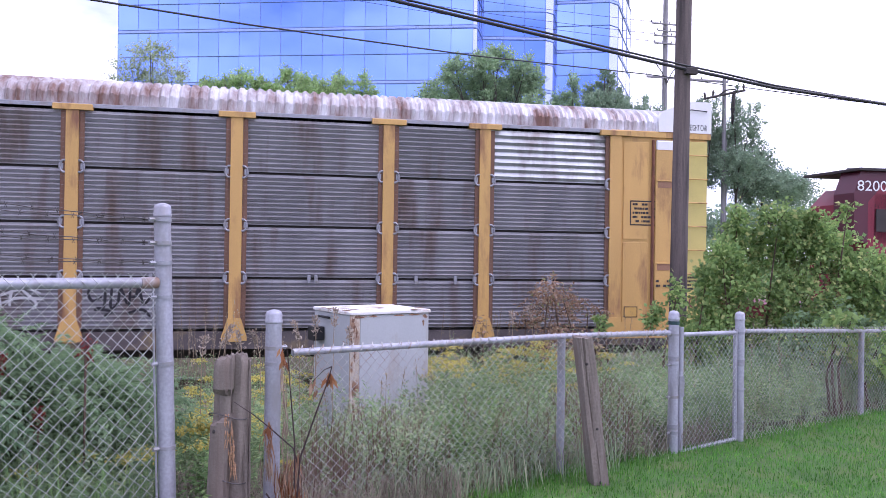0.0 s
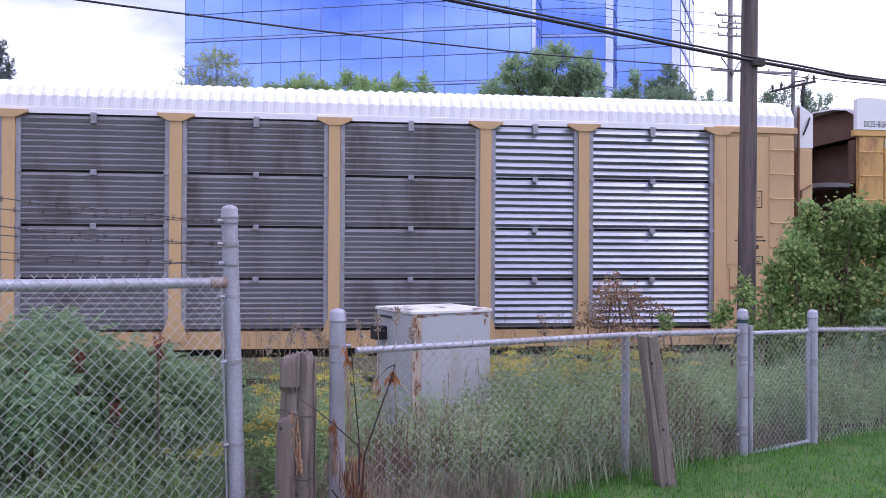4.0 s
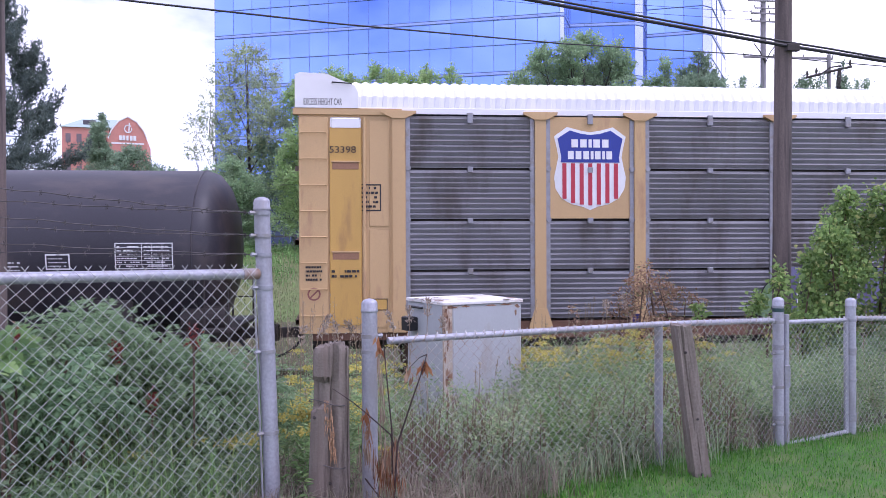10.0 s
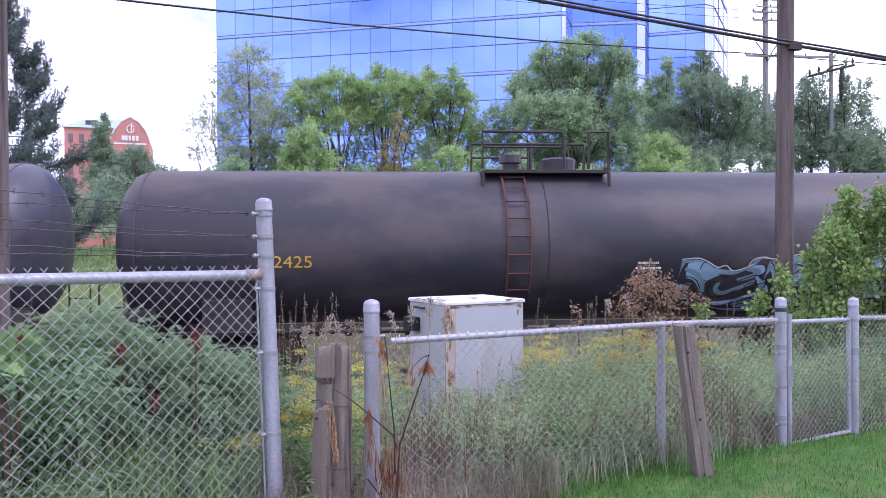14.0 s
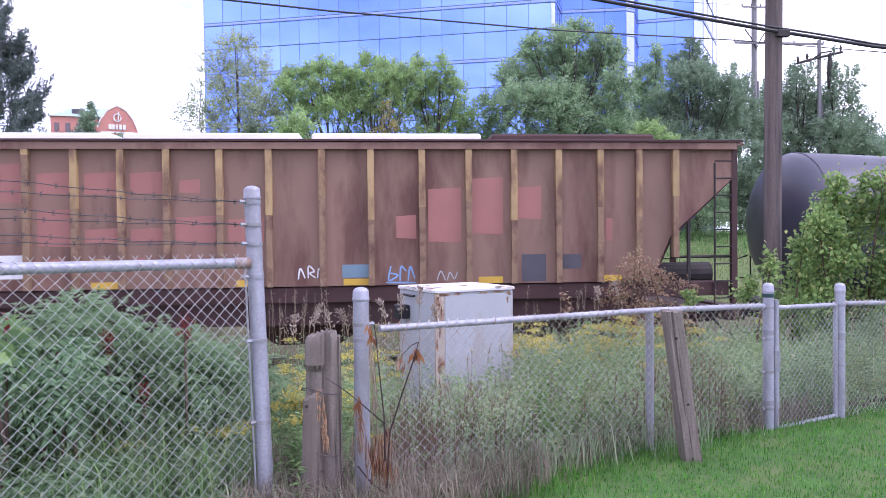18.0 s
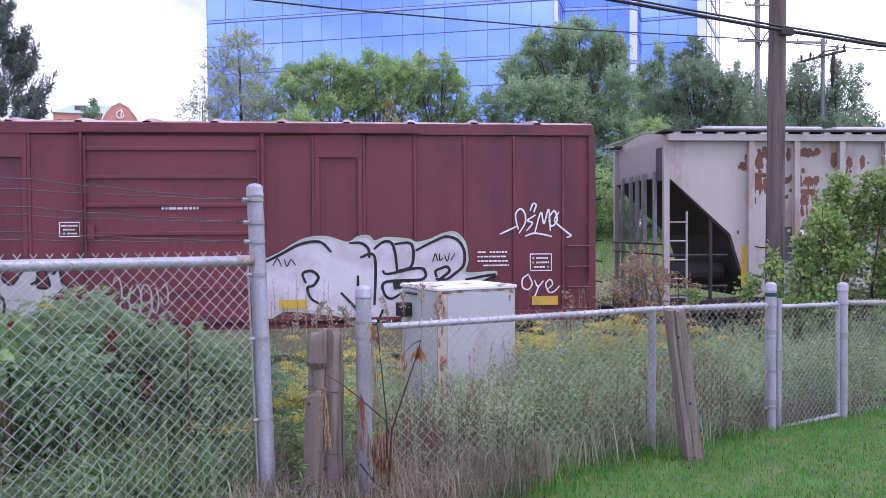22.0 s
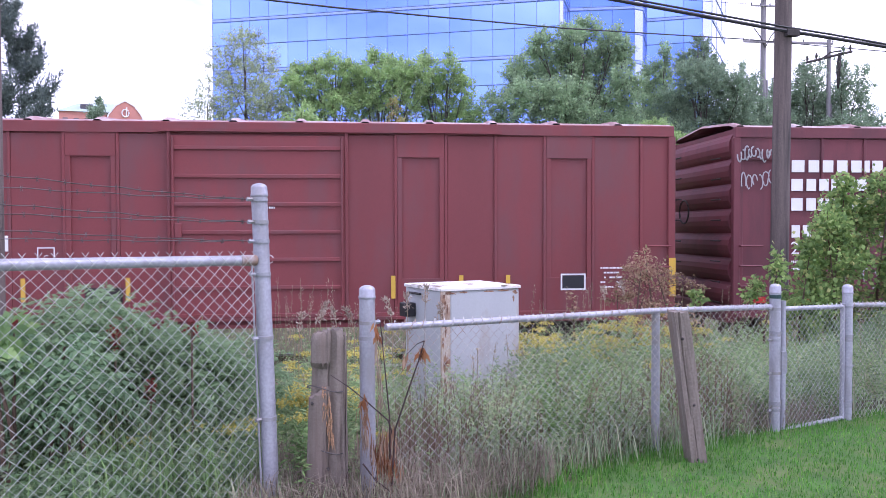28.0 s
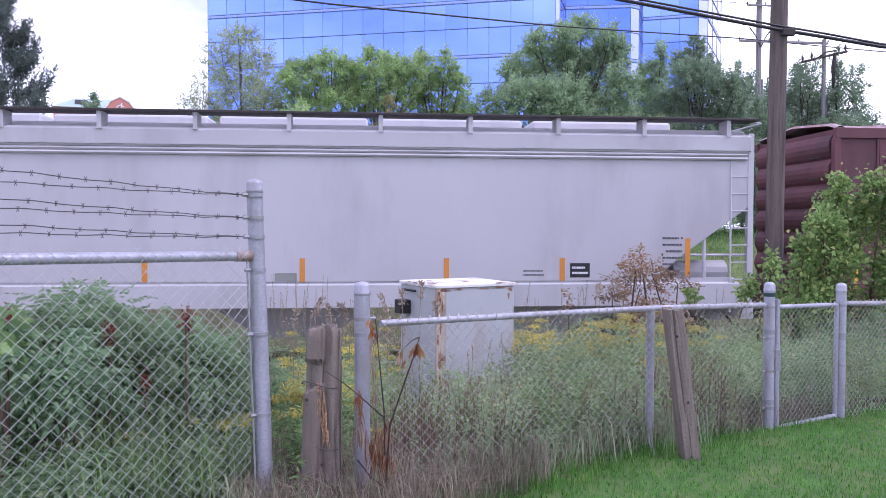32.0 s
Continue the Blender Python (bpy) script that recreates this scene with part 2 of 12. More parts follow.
RED_DULL = mat("boxcar_dull_red", (0.135, 0.050, 0.058), 0.68, 0, 0.2, 0.9, 0.05, (0.085, 0.034, 0.042), 0.42, 1.1, (1, 1, 0.25))
DOOR_RUST = mat("rusty_door", (0.118, 0.032, 0.032), 0.75, 0, 0.3, 1.2, 0.1, (0.145, 0.065, 0.055), 0.2, 1.5, (0.3, 1, 3))
TANK_BLACK = mat("tank_black", (0.034, 0.032, 0.043), 0.5, 0, 0.3, 0.7, 0.03, (0.074, 0.061, 0.062), 0.46, 0.7, (0.6, 1.6, 1.0), 60, 0.10)
TANK_BLUE = mat("tank_grey_black", (0.066, 0.064, 0.086), 0.42, 0, 0.15, 0.8, 0.02, (0.024, 0.022, 0.028), 0.3, 0.7)
RIB_BROWN = mat("rib_worn_brown", (0.27, 0.175, 0.105), 0.7, 0, 0.25, 4, 0.05, (0.14, 0.07, 0.05), 0.4, 3)
BROWN_HOP = mat("hopper_brown", (0.262, 0.160, 0.117), 0.72, 0, 0.18, 0.9, 0.05, (0.14, 0.068, 0.052), 0.42, 1.2, (1, 1, 0.25))
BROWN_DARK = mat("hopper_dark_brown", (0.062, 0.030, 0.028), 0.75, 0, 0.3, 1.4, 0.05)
PINK = mat("primer_pink", (0.37, 0.165, 0.135), 0.7, 0, 0.1, 2)
HOP_TAN = mat("hopper_yellow_rib", (0.43, 0.30, 0.14), 0.7, 0, 0.2, 2, 0.05, (0.17, 0.09, 0.06), 0.45, 2.4, (1, 1, 0.4))
HOP_GREY = mat("hopper_weathered_grey", (0.42, 0.385, 0.37), 0.65, 0, 0.14, 0.9, 0.05, (0.27, 0.16, 0.115), 0.26, 1.5, (1, 1, 0.35))
HOP_LIGHT = mat("hopper_light_grey", (0.50, 0.49, 0.515), 0.5, 0, 0.07, 0.7, 0.02, (0.42, 0.41, 0.43), 0.4, 0.8, (1, 1, 0.3))
HOP_RUST = mat("rust_patch", (0.17, 0.075, 0.05), 0.8, 0, 0.3, 6)
MARK_GREY = mat("dark_grey_paint", (0.085, 0.08, 0.095), 0.6, 0, 0.2, 3)
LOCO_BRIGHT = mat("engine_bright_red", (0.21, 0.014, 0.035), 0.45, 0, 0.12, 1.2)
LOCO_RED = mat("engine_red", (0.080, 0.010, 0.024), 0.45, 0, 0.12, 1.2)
BLUE = mat("shield_blue", (0.025, 0.045, 0.30), 0.5, 0, 0.08, 2)
NAVY = mat("shield_navy", (0.03, 0.025, 0.12), 0.5, 0, 0.1, 2)
RED = mat("shield_red", (0.46, 0.035, 0.06), 0.5, 0, 0.08, 2)
GOLD = mat("lettering_yellow", (0.62, 0.40, 0.05), 0.5, 0, 0.1, 3)
ORANGE = mat("reflector_orange", (0.62, 0.25, 0.04), 0.5, 0, 0.12, 3)
G_BLUE = mat("spray_pale_blue", (0.27, 0.41, 0.55), 0.6, 0, 0.25, 1.6)
G_BLUE_DULL = mat("spray_dull_blue", (0.22, 0.32, 0.41), 0.6, 0, 0.3, 1.4, 0, (0.13, 0.19, 0.25), 0.4, 2)
G_BLUE_SKY = mat("spray_sky_blue", (0.24, 0.38, 0.60), 0.6, 0, 0.2, 1.6)
G_BLUE_DEEP = mat("spray_deep_blue", (0.06, 0.11, 0.30), 0.6, 0, 0.3, 2)
RUST_PAINT = mat("spray_brown", (0.20, 0.10, 0.085), 0.6, 0, 0.3, 2)
RUST_DARK = mat("spray_dark_brown", (0.055, 0.035, 0.045), 0.6, 0, 0.3, 2)
G_SLATE_BLUE = mat("spray_slate_blue", (0.17, 0.26, 0.32), 0.6, 0, 0.25, 1.6)
G_PALE = mat("spray_white", (0.60, 0.58, 0.62), 0.6, 0, 0.12, 1.6, 0, (0.48, 0.44, 0.47), 0.4, 1.5)
G_LILAC_PALE = mat("spray_pale_lilac", (0.33, 0.28, 0.44), 0.6, 0, 0.2, 1.5)
G_TAN = mat("spray_tan", (0.42, 0.22, 0.14), 0.6, 0, 0.25, 2)
G_NAVY = mat("spray_navy", (0.035, 0.07, 0.22), 0.6, 0, 0.3, 2)
G_SILVER = mat("spray_silver", (0.42, 0.42, 0.43), 0.5, 0.1, 0.15, 2)
G_BLACK = mat("spray_black", (0.014, 0.012, 0.018), 0.6, 0, 0.2, 2)
G_LILAC = mat("spray_lilac", (0.155, 0.15, 0.28), 0.6, 0, 0.25, 1.5, 0, (0.10, 0.09, 0.16), 0.4, 2)
G_RED = mat("spray_red", (0.24, 0.095, 0.075), 0.6, 0, 0.25, 1.5)
G_GREEN = mat("spray_green", (0.14, 0.23, 0.12), 0.6, 0, 0.25, 1.5)
G_TEAL = mat("spray_teal", (0.12, 0.38, 0.36), 0.6, 0, 0.25, 1.5)
G_CREAM = mat("spray_cream", (0.52, 0.46, 0.38), 0.6, 0, 0.2, 2)
G_ROSE = mat("spray_rose", (0.42, 0.16, 0.18), 0.6, 0, 0.2, 2)

# ---- mesh helpers ----
class Geo:
    """Collects the corners and faces of one mesh."""

    def __init__(self):
        self.v, self.f = [], []

    def add(self, vs, fs):
        k = len(self.v)
        self.v += [tuple(p) for p in vs]
        self.f += [tuple(i + k for i in face) for face in fs]
        return self

    def box(self, x0, x1, y0, y1, z0, z1, c=0.0):
        """A box; c chamfers its upright and top edges."""
        if c <= 0:
            vs = [(x0, y0, z0), (x1, y0, z0), (x1, y1, z0), (x0, y1, z0), (x0, y0, z1), (x1, y0, z1), (x1, y1, z1), (x0, y1, z1)]
            return self.add(vs, [(3, 2, 1, 0), (4, 5, 6, 7), (0, 1, 5, 4), (1, 2, 6, 5), (2, 3, 7, 6), (3, 0, 4, 7)])
        ring = lambda d, z: [(x0 + c + d, y0 + d, z), (x1 - c - d, y0 + d, z), (x1 - d, y0 + c + d, z), (x1 - d, y1 - c - d, z),
                             (x1 - c - d, y1 - d, z), (x0 + c + d, y1 - d, z), (x0 + d, y1 - c - d, z), (x0 + d, y0 + c + d, z)]
        vs = ring(0, z0) + ring(0, z1 - c) + ring(c * 0.7, z1)
        fs = [tuple(reversed(range(8))), tuple(range(16, 24))]
        for k in (0, 8):
            fs += [(k + i, k + (i + 1) % 8, k + 8 + (i + 1) % 8, k + 8 + i) for i in range(8)]
        return self.add(vs, fs)

    def tube(self, pts, radii, n=8, cap=True):
        """A tube along points, each with its radius."""
        pts = [Vector(p) for p in pts]
        if not hasattr(radii, "__len__"):
            radii = [radii] * len(pts)
        vs, fs = [], []
        for i, (p, r) in enumerate(zip(pts, radii)):
            d = (pts[min(i + 1, len(pts) - 1)] - pts[max(i - 1, 0)]).normalized()
            a = d.cross(Vector((0, 0, 1)) if abs(d.z) < 0.9 else Vector((0, 1, 0))).normalized()
            b = d.cross(a)
            vs += [p + r * (math.cos(2 * math.pi * j / n) * a + math.sin(2 * math.pi * j / n) * b) for j in range(n)]
        for i in range(len(pts) - 1):
            fs += [(i * n + j, i * n + (j + 1) % n, (i + 1) * n + (j + 1) % n, (i + 1) * n + j) for j in range(n)]
        if cap:
            fs += [tuple(reversed(range(n))), tuple(range((len(pts) - 1) * n, len(pts) * n))]
        return self.add(vs, fs)

    def plate(self, outline, y, depth=0.012):
        """A flat plate in the x-z plane, facing -y, from its outline (x, z)."""
        n = len(outline)
        vs = [(x, y - depth, z) for x, z in outline] + [(x, y, z) for x, z in outline]
        fs = [tuple(range(n)), tuple(reversed(range(n, 2 * n)))] + [(i, i + n, (i + 1) % n + n, (i + 1) % n) for i in range(n)]
        return self.add(vs, fs)

    def prism(self, outline, y0, y1):
        """An outline (x, z) pushed from y0 to y1."""
        return self.plate(outline, y1, y1 - y0)

    def mesh(self, name, material, smooth=False):
        me = bpy.data.meshes.new(name)
        me.from_pydata(self.v, [], self.f)
        for m in material if isinstance(material, (list, tuple)) else [material]:
            me.materials.append(m)
        if smooth:
            me.polygons.foreach_set("use_smooth", [True] * len(me.polygons))
        me.update()
        return me


def part(name, geo, material, parent=None, label="", smooth=False):
    """One mesh object from collected geometry (or shared mesh data), under a thing or a part."""
    me = geo if isinstance(geo, bpy.types.Mesh) else geo.mesh(name, material, smooth)
    ob = new(name, me)
    ob.parent = parent
    return tagged(ob, label) if label else ob


def thing(name, label, category, group="", kind="", at=(0, 0, 0)):
    ob = new(name)
    ob.empty_display_size = 0.2
    ob.location = at
    return tagged(ob, label, category, group, kind)


def auto_smooth(ob, degrees=35):
    me = ob.data
    me.polygons.foreach_set("use_smooth", [True] * len(me.polygons))
    bm = bmesh.new()
    bm.from_mesh(me)
    for e in bm.edges:
        e.smooth = len(e.link_faces) == 2 and e.calc_face_angle(0) < radians(degrees)
    bm.to_mesh(me)
    bm.free()
    return ob


rng = np.random.default_rng(7)


def unit(a):
    return a / np.maximum(np.linalg.norm(a, axis=-1, keepdims=True), 1e-9)


def leaf_mesh(name, base, direction, length, width, material, droop=0.0, roll=None):
    """Many leaves as one mesh: four-cornered blades with a fold, from their base points along their directions."""
    n = len(base)
    d = unit(direction)
    side = unit(np.cross(d, rng.normal(size=(n, 3)) if roll is None else roll))
    up = np.cross(side, d)
    L, W = np.asarray(length).reshape(-1, 1) * np.ones((n, 1)), np.asarray(width).reshape(-1, 1) * np.ones((n, 1))
    mid = base + d * L * 0.45 + up * W * 0.18
    tip = base + d * L - np.array([0, 0, 1]) * L * droop
    v = np.stack([base, mid + side * W * 0.5, tip, mid - side * W * 0.5], 1).reshape(-1, 3)
    me = bpy.data.meshes.new(name)
    me.vertices.add(4 * n)
    me.vertices.foreach_set("co", v.ravel())
    me.loops.add(4 * n)
    me.loops.foreach_set("vertex_index", np.arange(4 * n, dtype=np.int32))
    me.polygons.add(n)
    me.polygons.foreach_set("loop_start", np.arange(0, 4 * n, 4, dtype=np.int32))
    me.materials.append(material)
    me.update(calc_edges=True)
    return me


def blade_mesh(name, base, height, width, lean, material):
    """Grass: tapering blades of two joined pieces that bend over."""
    n = len(base)
    az = rng.uniform(0, 2 * np.pi, n)
    side = np.stack([np.cos(az), np.sin(az), 0 * az], 1)
    out = np.stack([-np.sin(az), np.cos(az), 0 * az], 1)
    h, w, le = height.reshape(-1, 1), width.reshape(-1, 1), lean.reshape(-1, 1)
    z = np.array([[0, 0, 1.0]])
    m = base + z * h * 0.6 + out * h * le * 0.35
    t = base + z * h * (1 - 0.35 * le) + out * h * le
    v = np.stack([base - side * w / 2, base + side * w / 2, m + side * w * 0.4, m - side * w * 0.4, t], 1).reshape(-1, 3)
    k = np.arange(n, dtype=np.int32)[:, None] * 5
    me = bpy.data.meshes.new(name)
    me.vertices.add(5 * n)
    me.vertices.foreach_set("co", v.ravel())
    loops = np.concatenate([k + np.array([[0, 1, 2, 3]]), k + np.array([[3, 2, 4]])], 1).astype(np.int32)
    me.loops.add(7 * n)
    me.loops.foreach_set("vertex_index", loops.ravel())
    starts = (np.arange(n, dtype=np.int32)[:, None] * 7 + np.array([[0, 4]])).ravel().astype(np.int32)
    me.polygons.add(2 * n)
    me.polygons.foreach_set("loop_start", starts)
    me.materials.append(material)
    me.update(calc_edges=True)
    return me


# ---- ground ----
RAIL_Z, TRACK_Y, SIDE = -1.0, 15.75, 1.55


def fence_y(x):
    """The line of the two fences: how far ahead they stand at x."""
    return np.where(x > -0.3, 4.46 + 0.405 * x, 4.53 + 0.76 * (x + 0.53))


def smooth(a):
    a = np.clip(a, 0, 1)
    return a * a * (3 - 2 * a)


def ground_z(x, y):
    x, y = np.asarray(x, float), np.asarray(y, float)
    u = y - fence_y(np.clip(x, -8, 14))
    z = -1.35 * smooth((u - 0.2) / 7.0) - 0.05 * smooth((x - 2) / 3)
    off = y - TRACK_Y + 0.0279 * np.clip(x, -80, 80)
    bed = 0.19 * smooth((2.6 - np.abs(off)) / 0.9)
    rise = 2.75 * smooth((y - 20) / 24)
    lump = 0.05 * np.sin(0.9 * x + 0.3 * y) * np.sin(0.7 * y - 0.4 * x) * smooth((u - 0.5) / 3) * (np.abs(off) > 2.6)
    return z + bed + rise + lump


def steps(*parts):
    return np.unique(np.concatenate([np.arange(a, b, s) for a, b, s in parts]).round(3))


GRASS_LAWN = mat("lawn_soil", (0.055, 0.125, 0.022), 0.9, 0, 0.4, 5, 0.6, (0.10, 0.14, 0.04), 0.4, 3)
WEEDY = mat("weedy_soil", (0.075, 0.075, 0.035), 0.95, 0, 0.4, 4, 0.8, (0.10, 0.085, 0.05), 0.5, 2)
BALLAST = mat("ballast", (0.115, 0.104, 0.096), 0.95, 0, 0.5, 14, 1.0, (0.10, 0.085, 0.075), 0.5, 5, fine=35)
FAR_GRASS = mat("far_grass", (0.115, 0.165, 0.045), 0.95, 0, 0.3, 0.5, 0.5, (0.16, 0.17, 0.07), 0.5, 0.15)
gx = steps((-2400, -200, 200), (-200, -40, 16), (-40, -10, 2), (-10, 14, 0.25), (14, 44, 2), (44, 200, 12), (200, 2401, 200))
gy = steps((-60, -4, 4), (-4, 12, 0.25), (12, 20, 0.2), (20, 46, 1.0), (46, 200, 14), (200, 4001, 200))
X, Y = np.meshgrid(gx, gy)
gv = np.stack([X, Y, ground_z(X, Y)], -1).reshape(-1, 3)
nx, ny = len(gx), len(gy)
i0 = (np.arange(ny - 1)[:, None] * nx + np.arange(nx - 1)[None]).ravel()
gf = np.stack([i0, i0 + 1, i0 + nx + 1, i0 + nx], 1)
gme = bpy.data.meshes.new("ground")
gme.from_pydata(gv.tolist(), [], gf.tolist())
for m_ in (GRASS_LAWN, WEEDY, BALLAST, FAR_GRASS):
    gme.materials.append(m_)
mid_x, mid_y = gv[gf].mean(1)[:, 0], gv[gf].mean(1)[:, 1]
kind_ = np.where(mid_y < fence_y(np.clip(mid_x, -8, 14)) + 0.10 - 0.55 * (1 - smooth((mid_x - 0.5) / 1.7)), 0, np.where(np.abs(mid_y - TRACK_Y + 0.0279 * np.clip(mid_x, -80, 80)) < 2.4, 2, np.where(mid_y > 25.5, 3, 1)))
gme.polygons.foreach_set("material_index", kind_.astype(np.int32))
gme.polygons.foreach_set("use_smooth", [True] * len(gf))
tagged(new("ground", gme), "grassy ground that dips to a gravel track bed", "ground", kind="structure")

# ---- track ----
track = thing("railway_track", "steel rails on dark wooden sleepers in gravel", "railway track", kind="structure")
track.matrix_basis = pose(0, TRACK_Y, 0, 0, 0, -1.6)
for y_ in (-0.75, 0.75):
    part("rail_head", Geo().box(-70, 75, y_ - 0.035, y_ + 0.035, RAIL_Z - 0.04, RAIL_Z, 0.006), mat("polished_rail", (0.55, 0.53, 0.51), 0.28, 0.9, 0.15, 3), track, "bright worn rail head")
    r_ = Geo()
    r_.box(-70, 75, y_ - 0.01, y_ + 0.01, RAIL_Z - 0.15, RAIL_Z - 0.04)
    r_.box(-70, 75, y_ - 0.07, y_ + 0.07, RAIL_Z - 0.17, RAIL_Z - 0.15)
    part("rail", r_, WHEEL, track)
tie = Geo().box(-0.115, 0.115, -1.3, 1.3, -0.12, 0.0, 0.01).mesh("sleeper", mat("sleeper_wood", (0.055, 0.045, 0.04), 0.9, 0, 0.4, 4, 0.5))
for k in range(110):
    o_ = part("sleeper", tie, None, track)
    o_.location = (-22 + 0.52 * k, 0, RAIL_Z - 0.16)


# ---- fences ----
def chain_link(p0, p1, z0, z1, cell=0.066, r=0.0018, drop=0.0, front=0.0, over=0.0):
    """Woven wire between two points on plan: each wire runs down in a zigzag."""
    g = Geo()
    p0, p1 = Vector(p0), Vector(p1)
    run = (p1 - p0).length
    d = (p1 - p0) / run
    nrm = Vector((-d.y, d.x, 0))
    if nrm.y > 0:
        nrm = -nrm
    p0 = p0 + nrm * front
    count, rows = int(run / (cell / 2)), int((z1 - z0) / (cell / 2))
    for i in range(count):
        x = (i + 0.5) * cell / 2
        pts = []
        for j in range(rows + 2):
            s_ = (j + i) % 2
            q = p0 + d * (x + (s_ - 0.5) * cell / 2 * 1.04) + nrm * (0.0024 * (1 if s_ else -1))
            wob = 0.004 * math.sin(3.1 * x + 0.9 * j)
            pts.append((q.x + wob * d.x, q.y + wob * d.y, z1 + 0.018 - j * cell / 2 - drop * x / run))
        a_ = Vector(pts[0])
        hook = [a_ - nrm * 2 * over + Vector((d.x * 0.02, d.y * 0.02, -0.012)), a_ - nrm * over + Vector((d.x * 0.012, d.y * 0.012, 0.012))] if over else [a_ + Vector((d.x * 0.016, d.y * 0.016, 0.02))]
        g.tube(hook + pts, r, 4, False)
        if i % 2 and not over:
            g.tube([a_, a_ + Vector((-d.x * 0.016, -d.y * 0.016, 0.022))], r, 3, False)
    return g


def post_with_cap(name, x, y, z0, z1, r, parent, lean=(0, 0), label="", mat_=None):
    g = Geo()
    lx, ly = lean
    h = z1 - z0
    g.tube([(x, y, z0), (x + lx, y + ly, z1 - r * 0.9)], r, 16)
    top = [(0.080, 1.05), (0.074, 1.10), (0.066, 1.10), (0.060, 1.04), (0.028, 1.03), (0.018, 0.96), (0.009, 0.78), (0.003, 0.45), (0.0, 0.12)]
    g.tube([(x + lx * (1 - d / h), y + ly, z1 - d) for d, _ in top], [r * k for _, k in top], 16)
    ob = part(name, g, mat_ or GALV, parent, label)
    return auto_smooth(ob)


def band(parent, x, y, z, r, toward=None, h=0.022):
    g = Geo()
    g.tube([(x, y, z - h / 2), (x, y, z + h / 2)], r * 1.06, 16)
    if toward:
        d = Vector((toward[0], toward[1], 0)).normalized()
        a = Vector((x, y, z)) + d * r
        g.tube([a, a + d * 0.035], 0.011, 6)
        g.tube([a + d * 0.024 + Vector((0, 0, -0.012)), a + d * 0.024 + Vector((0, 0, 0.014))], 0.007, 6)
    return auto_smooth(part("tension_band", g, GALV_DULL, parent))


CUP_RUST = mat("rusty_galvanised", (0.34, 0.32, 0.33), 0.6, 0.2, 0.25, 9, 0.1, (0.25, 0.17, 0.13), 0.45, 9)
LP = Vector((-0.535, 4.53, 0))            # tall end post
LQ = Vector((-1.61, 3.71, 0))             # a point further along that fence
ldir = (LQ - LP).normalized()
tall = thing("tall_fence", "tall galvanised chain-link fence topped with barbed wire", "fence", at=(0, 0, 0))
post_with_cap("end_post", LP.x + 0.06, LP.y, -0.1, 1.885, 0.046, tall, lean=(-0.065, 0.01), label="thick round galvanised end post with a cap")
for z_, w_ in ((1.79, 0), (1.66, 0), (1.55, 0), (1.36, 1), (0.99, 1), (0.52, 1), (0.06, 1)):
    x_ = LP.x + 0.06 - 0.065 * (z_ + 0.1) / 1.985
    band(tall, x_, LP.y, z_, 0.046, ldir)
r_ = Geo()
r_.tube([LP + ldir * 0.03 + Vector((0, 0, 1.44)), LP + ldir * 6.2 + Vector((0, 0, 1.513))], 0.0285, 16)
auto_smooth(part("top_rail", r_, GALV, tall))
r_ = Geo()
r_.tube([LP + ldir * 0.03 + Vector((0, 0, 1.44)), LP + ldir * 0.13 + Vector((0, 0, 1.441))], 0.0325, 14)
auto_smooth(part("rail_cup", r_, CUP_RUST, tall, "rusty rail cup"))
g_ = chain_link((LP.x + ldir.x * 0.055, LP.y + ldir.y * 0.055, 0), (LP.x + ldir.x * 6.15, LP.y + ldir.y * 6.15, 0), -0.05, 1.455, 0.071, 0.0018, -0.073, 0.032)
part("wire_mesh", g_, WIRE, tall, "diamond wire mesh")
g_ = Geo()
g_.tube([LP + ldir * 0.055 + Vector((0.05, 0, -0.05)), LP + ldir * 0.055 + Vector((0.0, 0, 1.44))], 0.006, 6)
part("tension_bar", g_, GALV_DULL, tall)
g_ = Geo()
for k in range(48):                      # ties over the rail
    p_ = LP + ldir * (0.12 + 0.125 * k) + Vector((0, 0, 1.442 + 0.0118 * (0.12 + 0.125 * k)))
    if k % 3 == 0:
        g_.tube([p_ + Vector((0.0, 0.0, -0.026)) + ldir * 0.008, p_ + Vector((0, -0.025, 0)), p_ + Vector((0, 0, 0.026)) - ldir * 0.01], 0.003, 4)
tagged(part("wire_ties", g_, WIRE, tall), kind="stuff")
FAR_P = LP + ldir * 3.1
for k in (3.1, 6.2):
    p_ = LP + ldir * k
    post_with_cap("line_post", p_.x, p_.y, -0.1, 1.9, 0.03, tall)


def barbed(a, b):
    g = Geo()
    a, b = Vector(a), Vector(b)
    n = 24
    pts = [a.lerp(b, i / n) + Vector((0, 0, -0.03 * 4 * (i / n) * (1 - i / n) + 0.004 * math.sin(i * 2.3))) for i in range(n + 1)]
    g.tube(pts, 0.0024, 4)
    k = 0.05
    run = (b - a).length
    while k < run:
        p = a.lerp(b, k / run) + Vector((0, 0, -0.03 * 4 * (k / run) * (1 - k / run)))
        for dz in (-1, 1):
            g.tube([p + Vector((0.006, 0, -0.014 * dz)), p + Vector((-0.006, 0, 0.014 * dz))], 0.0018, 3)
        k += 0.125
    return g


perp = Vector((-ldir.y, ldir.x, 0))
for k, (z_, zl) in enumerate(((1.79, 1.90), (1.66, 1.78), (1.55, 1.655))):
    for s_ in (-1, 1):
        a_ = LP + Vector((-0.055, 0, z_))
        out = 0.30 - 0.11 * k
        part("barbed_wire", barbed(a_, FAR_P + perp * s_ * out + Vector((0, 0, zl + (0.12 if s_ > 0 else 0.03)))), BARB, tall)

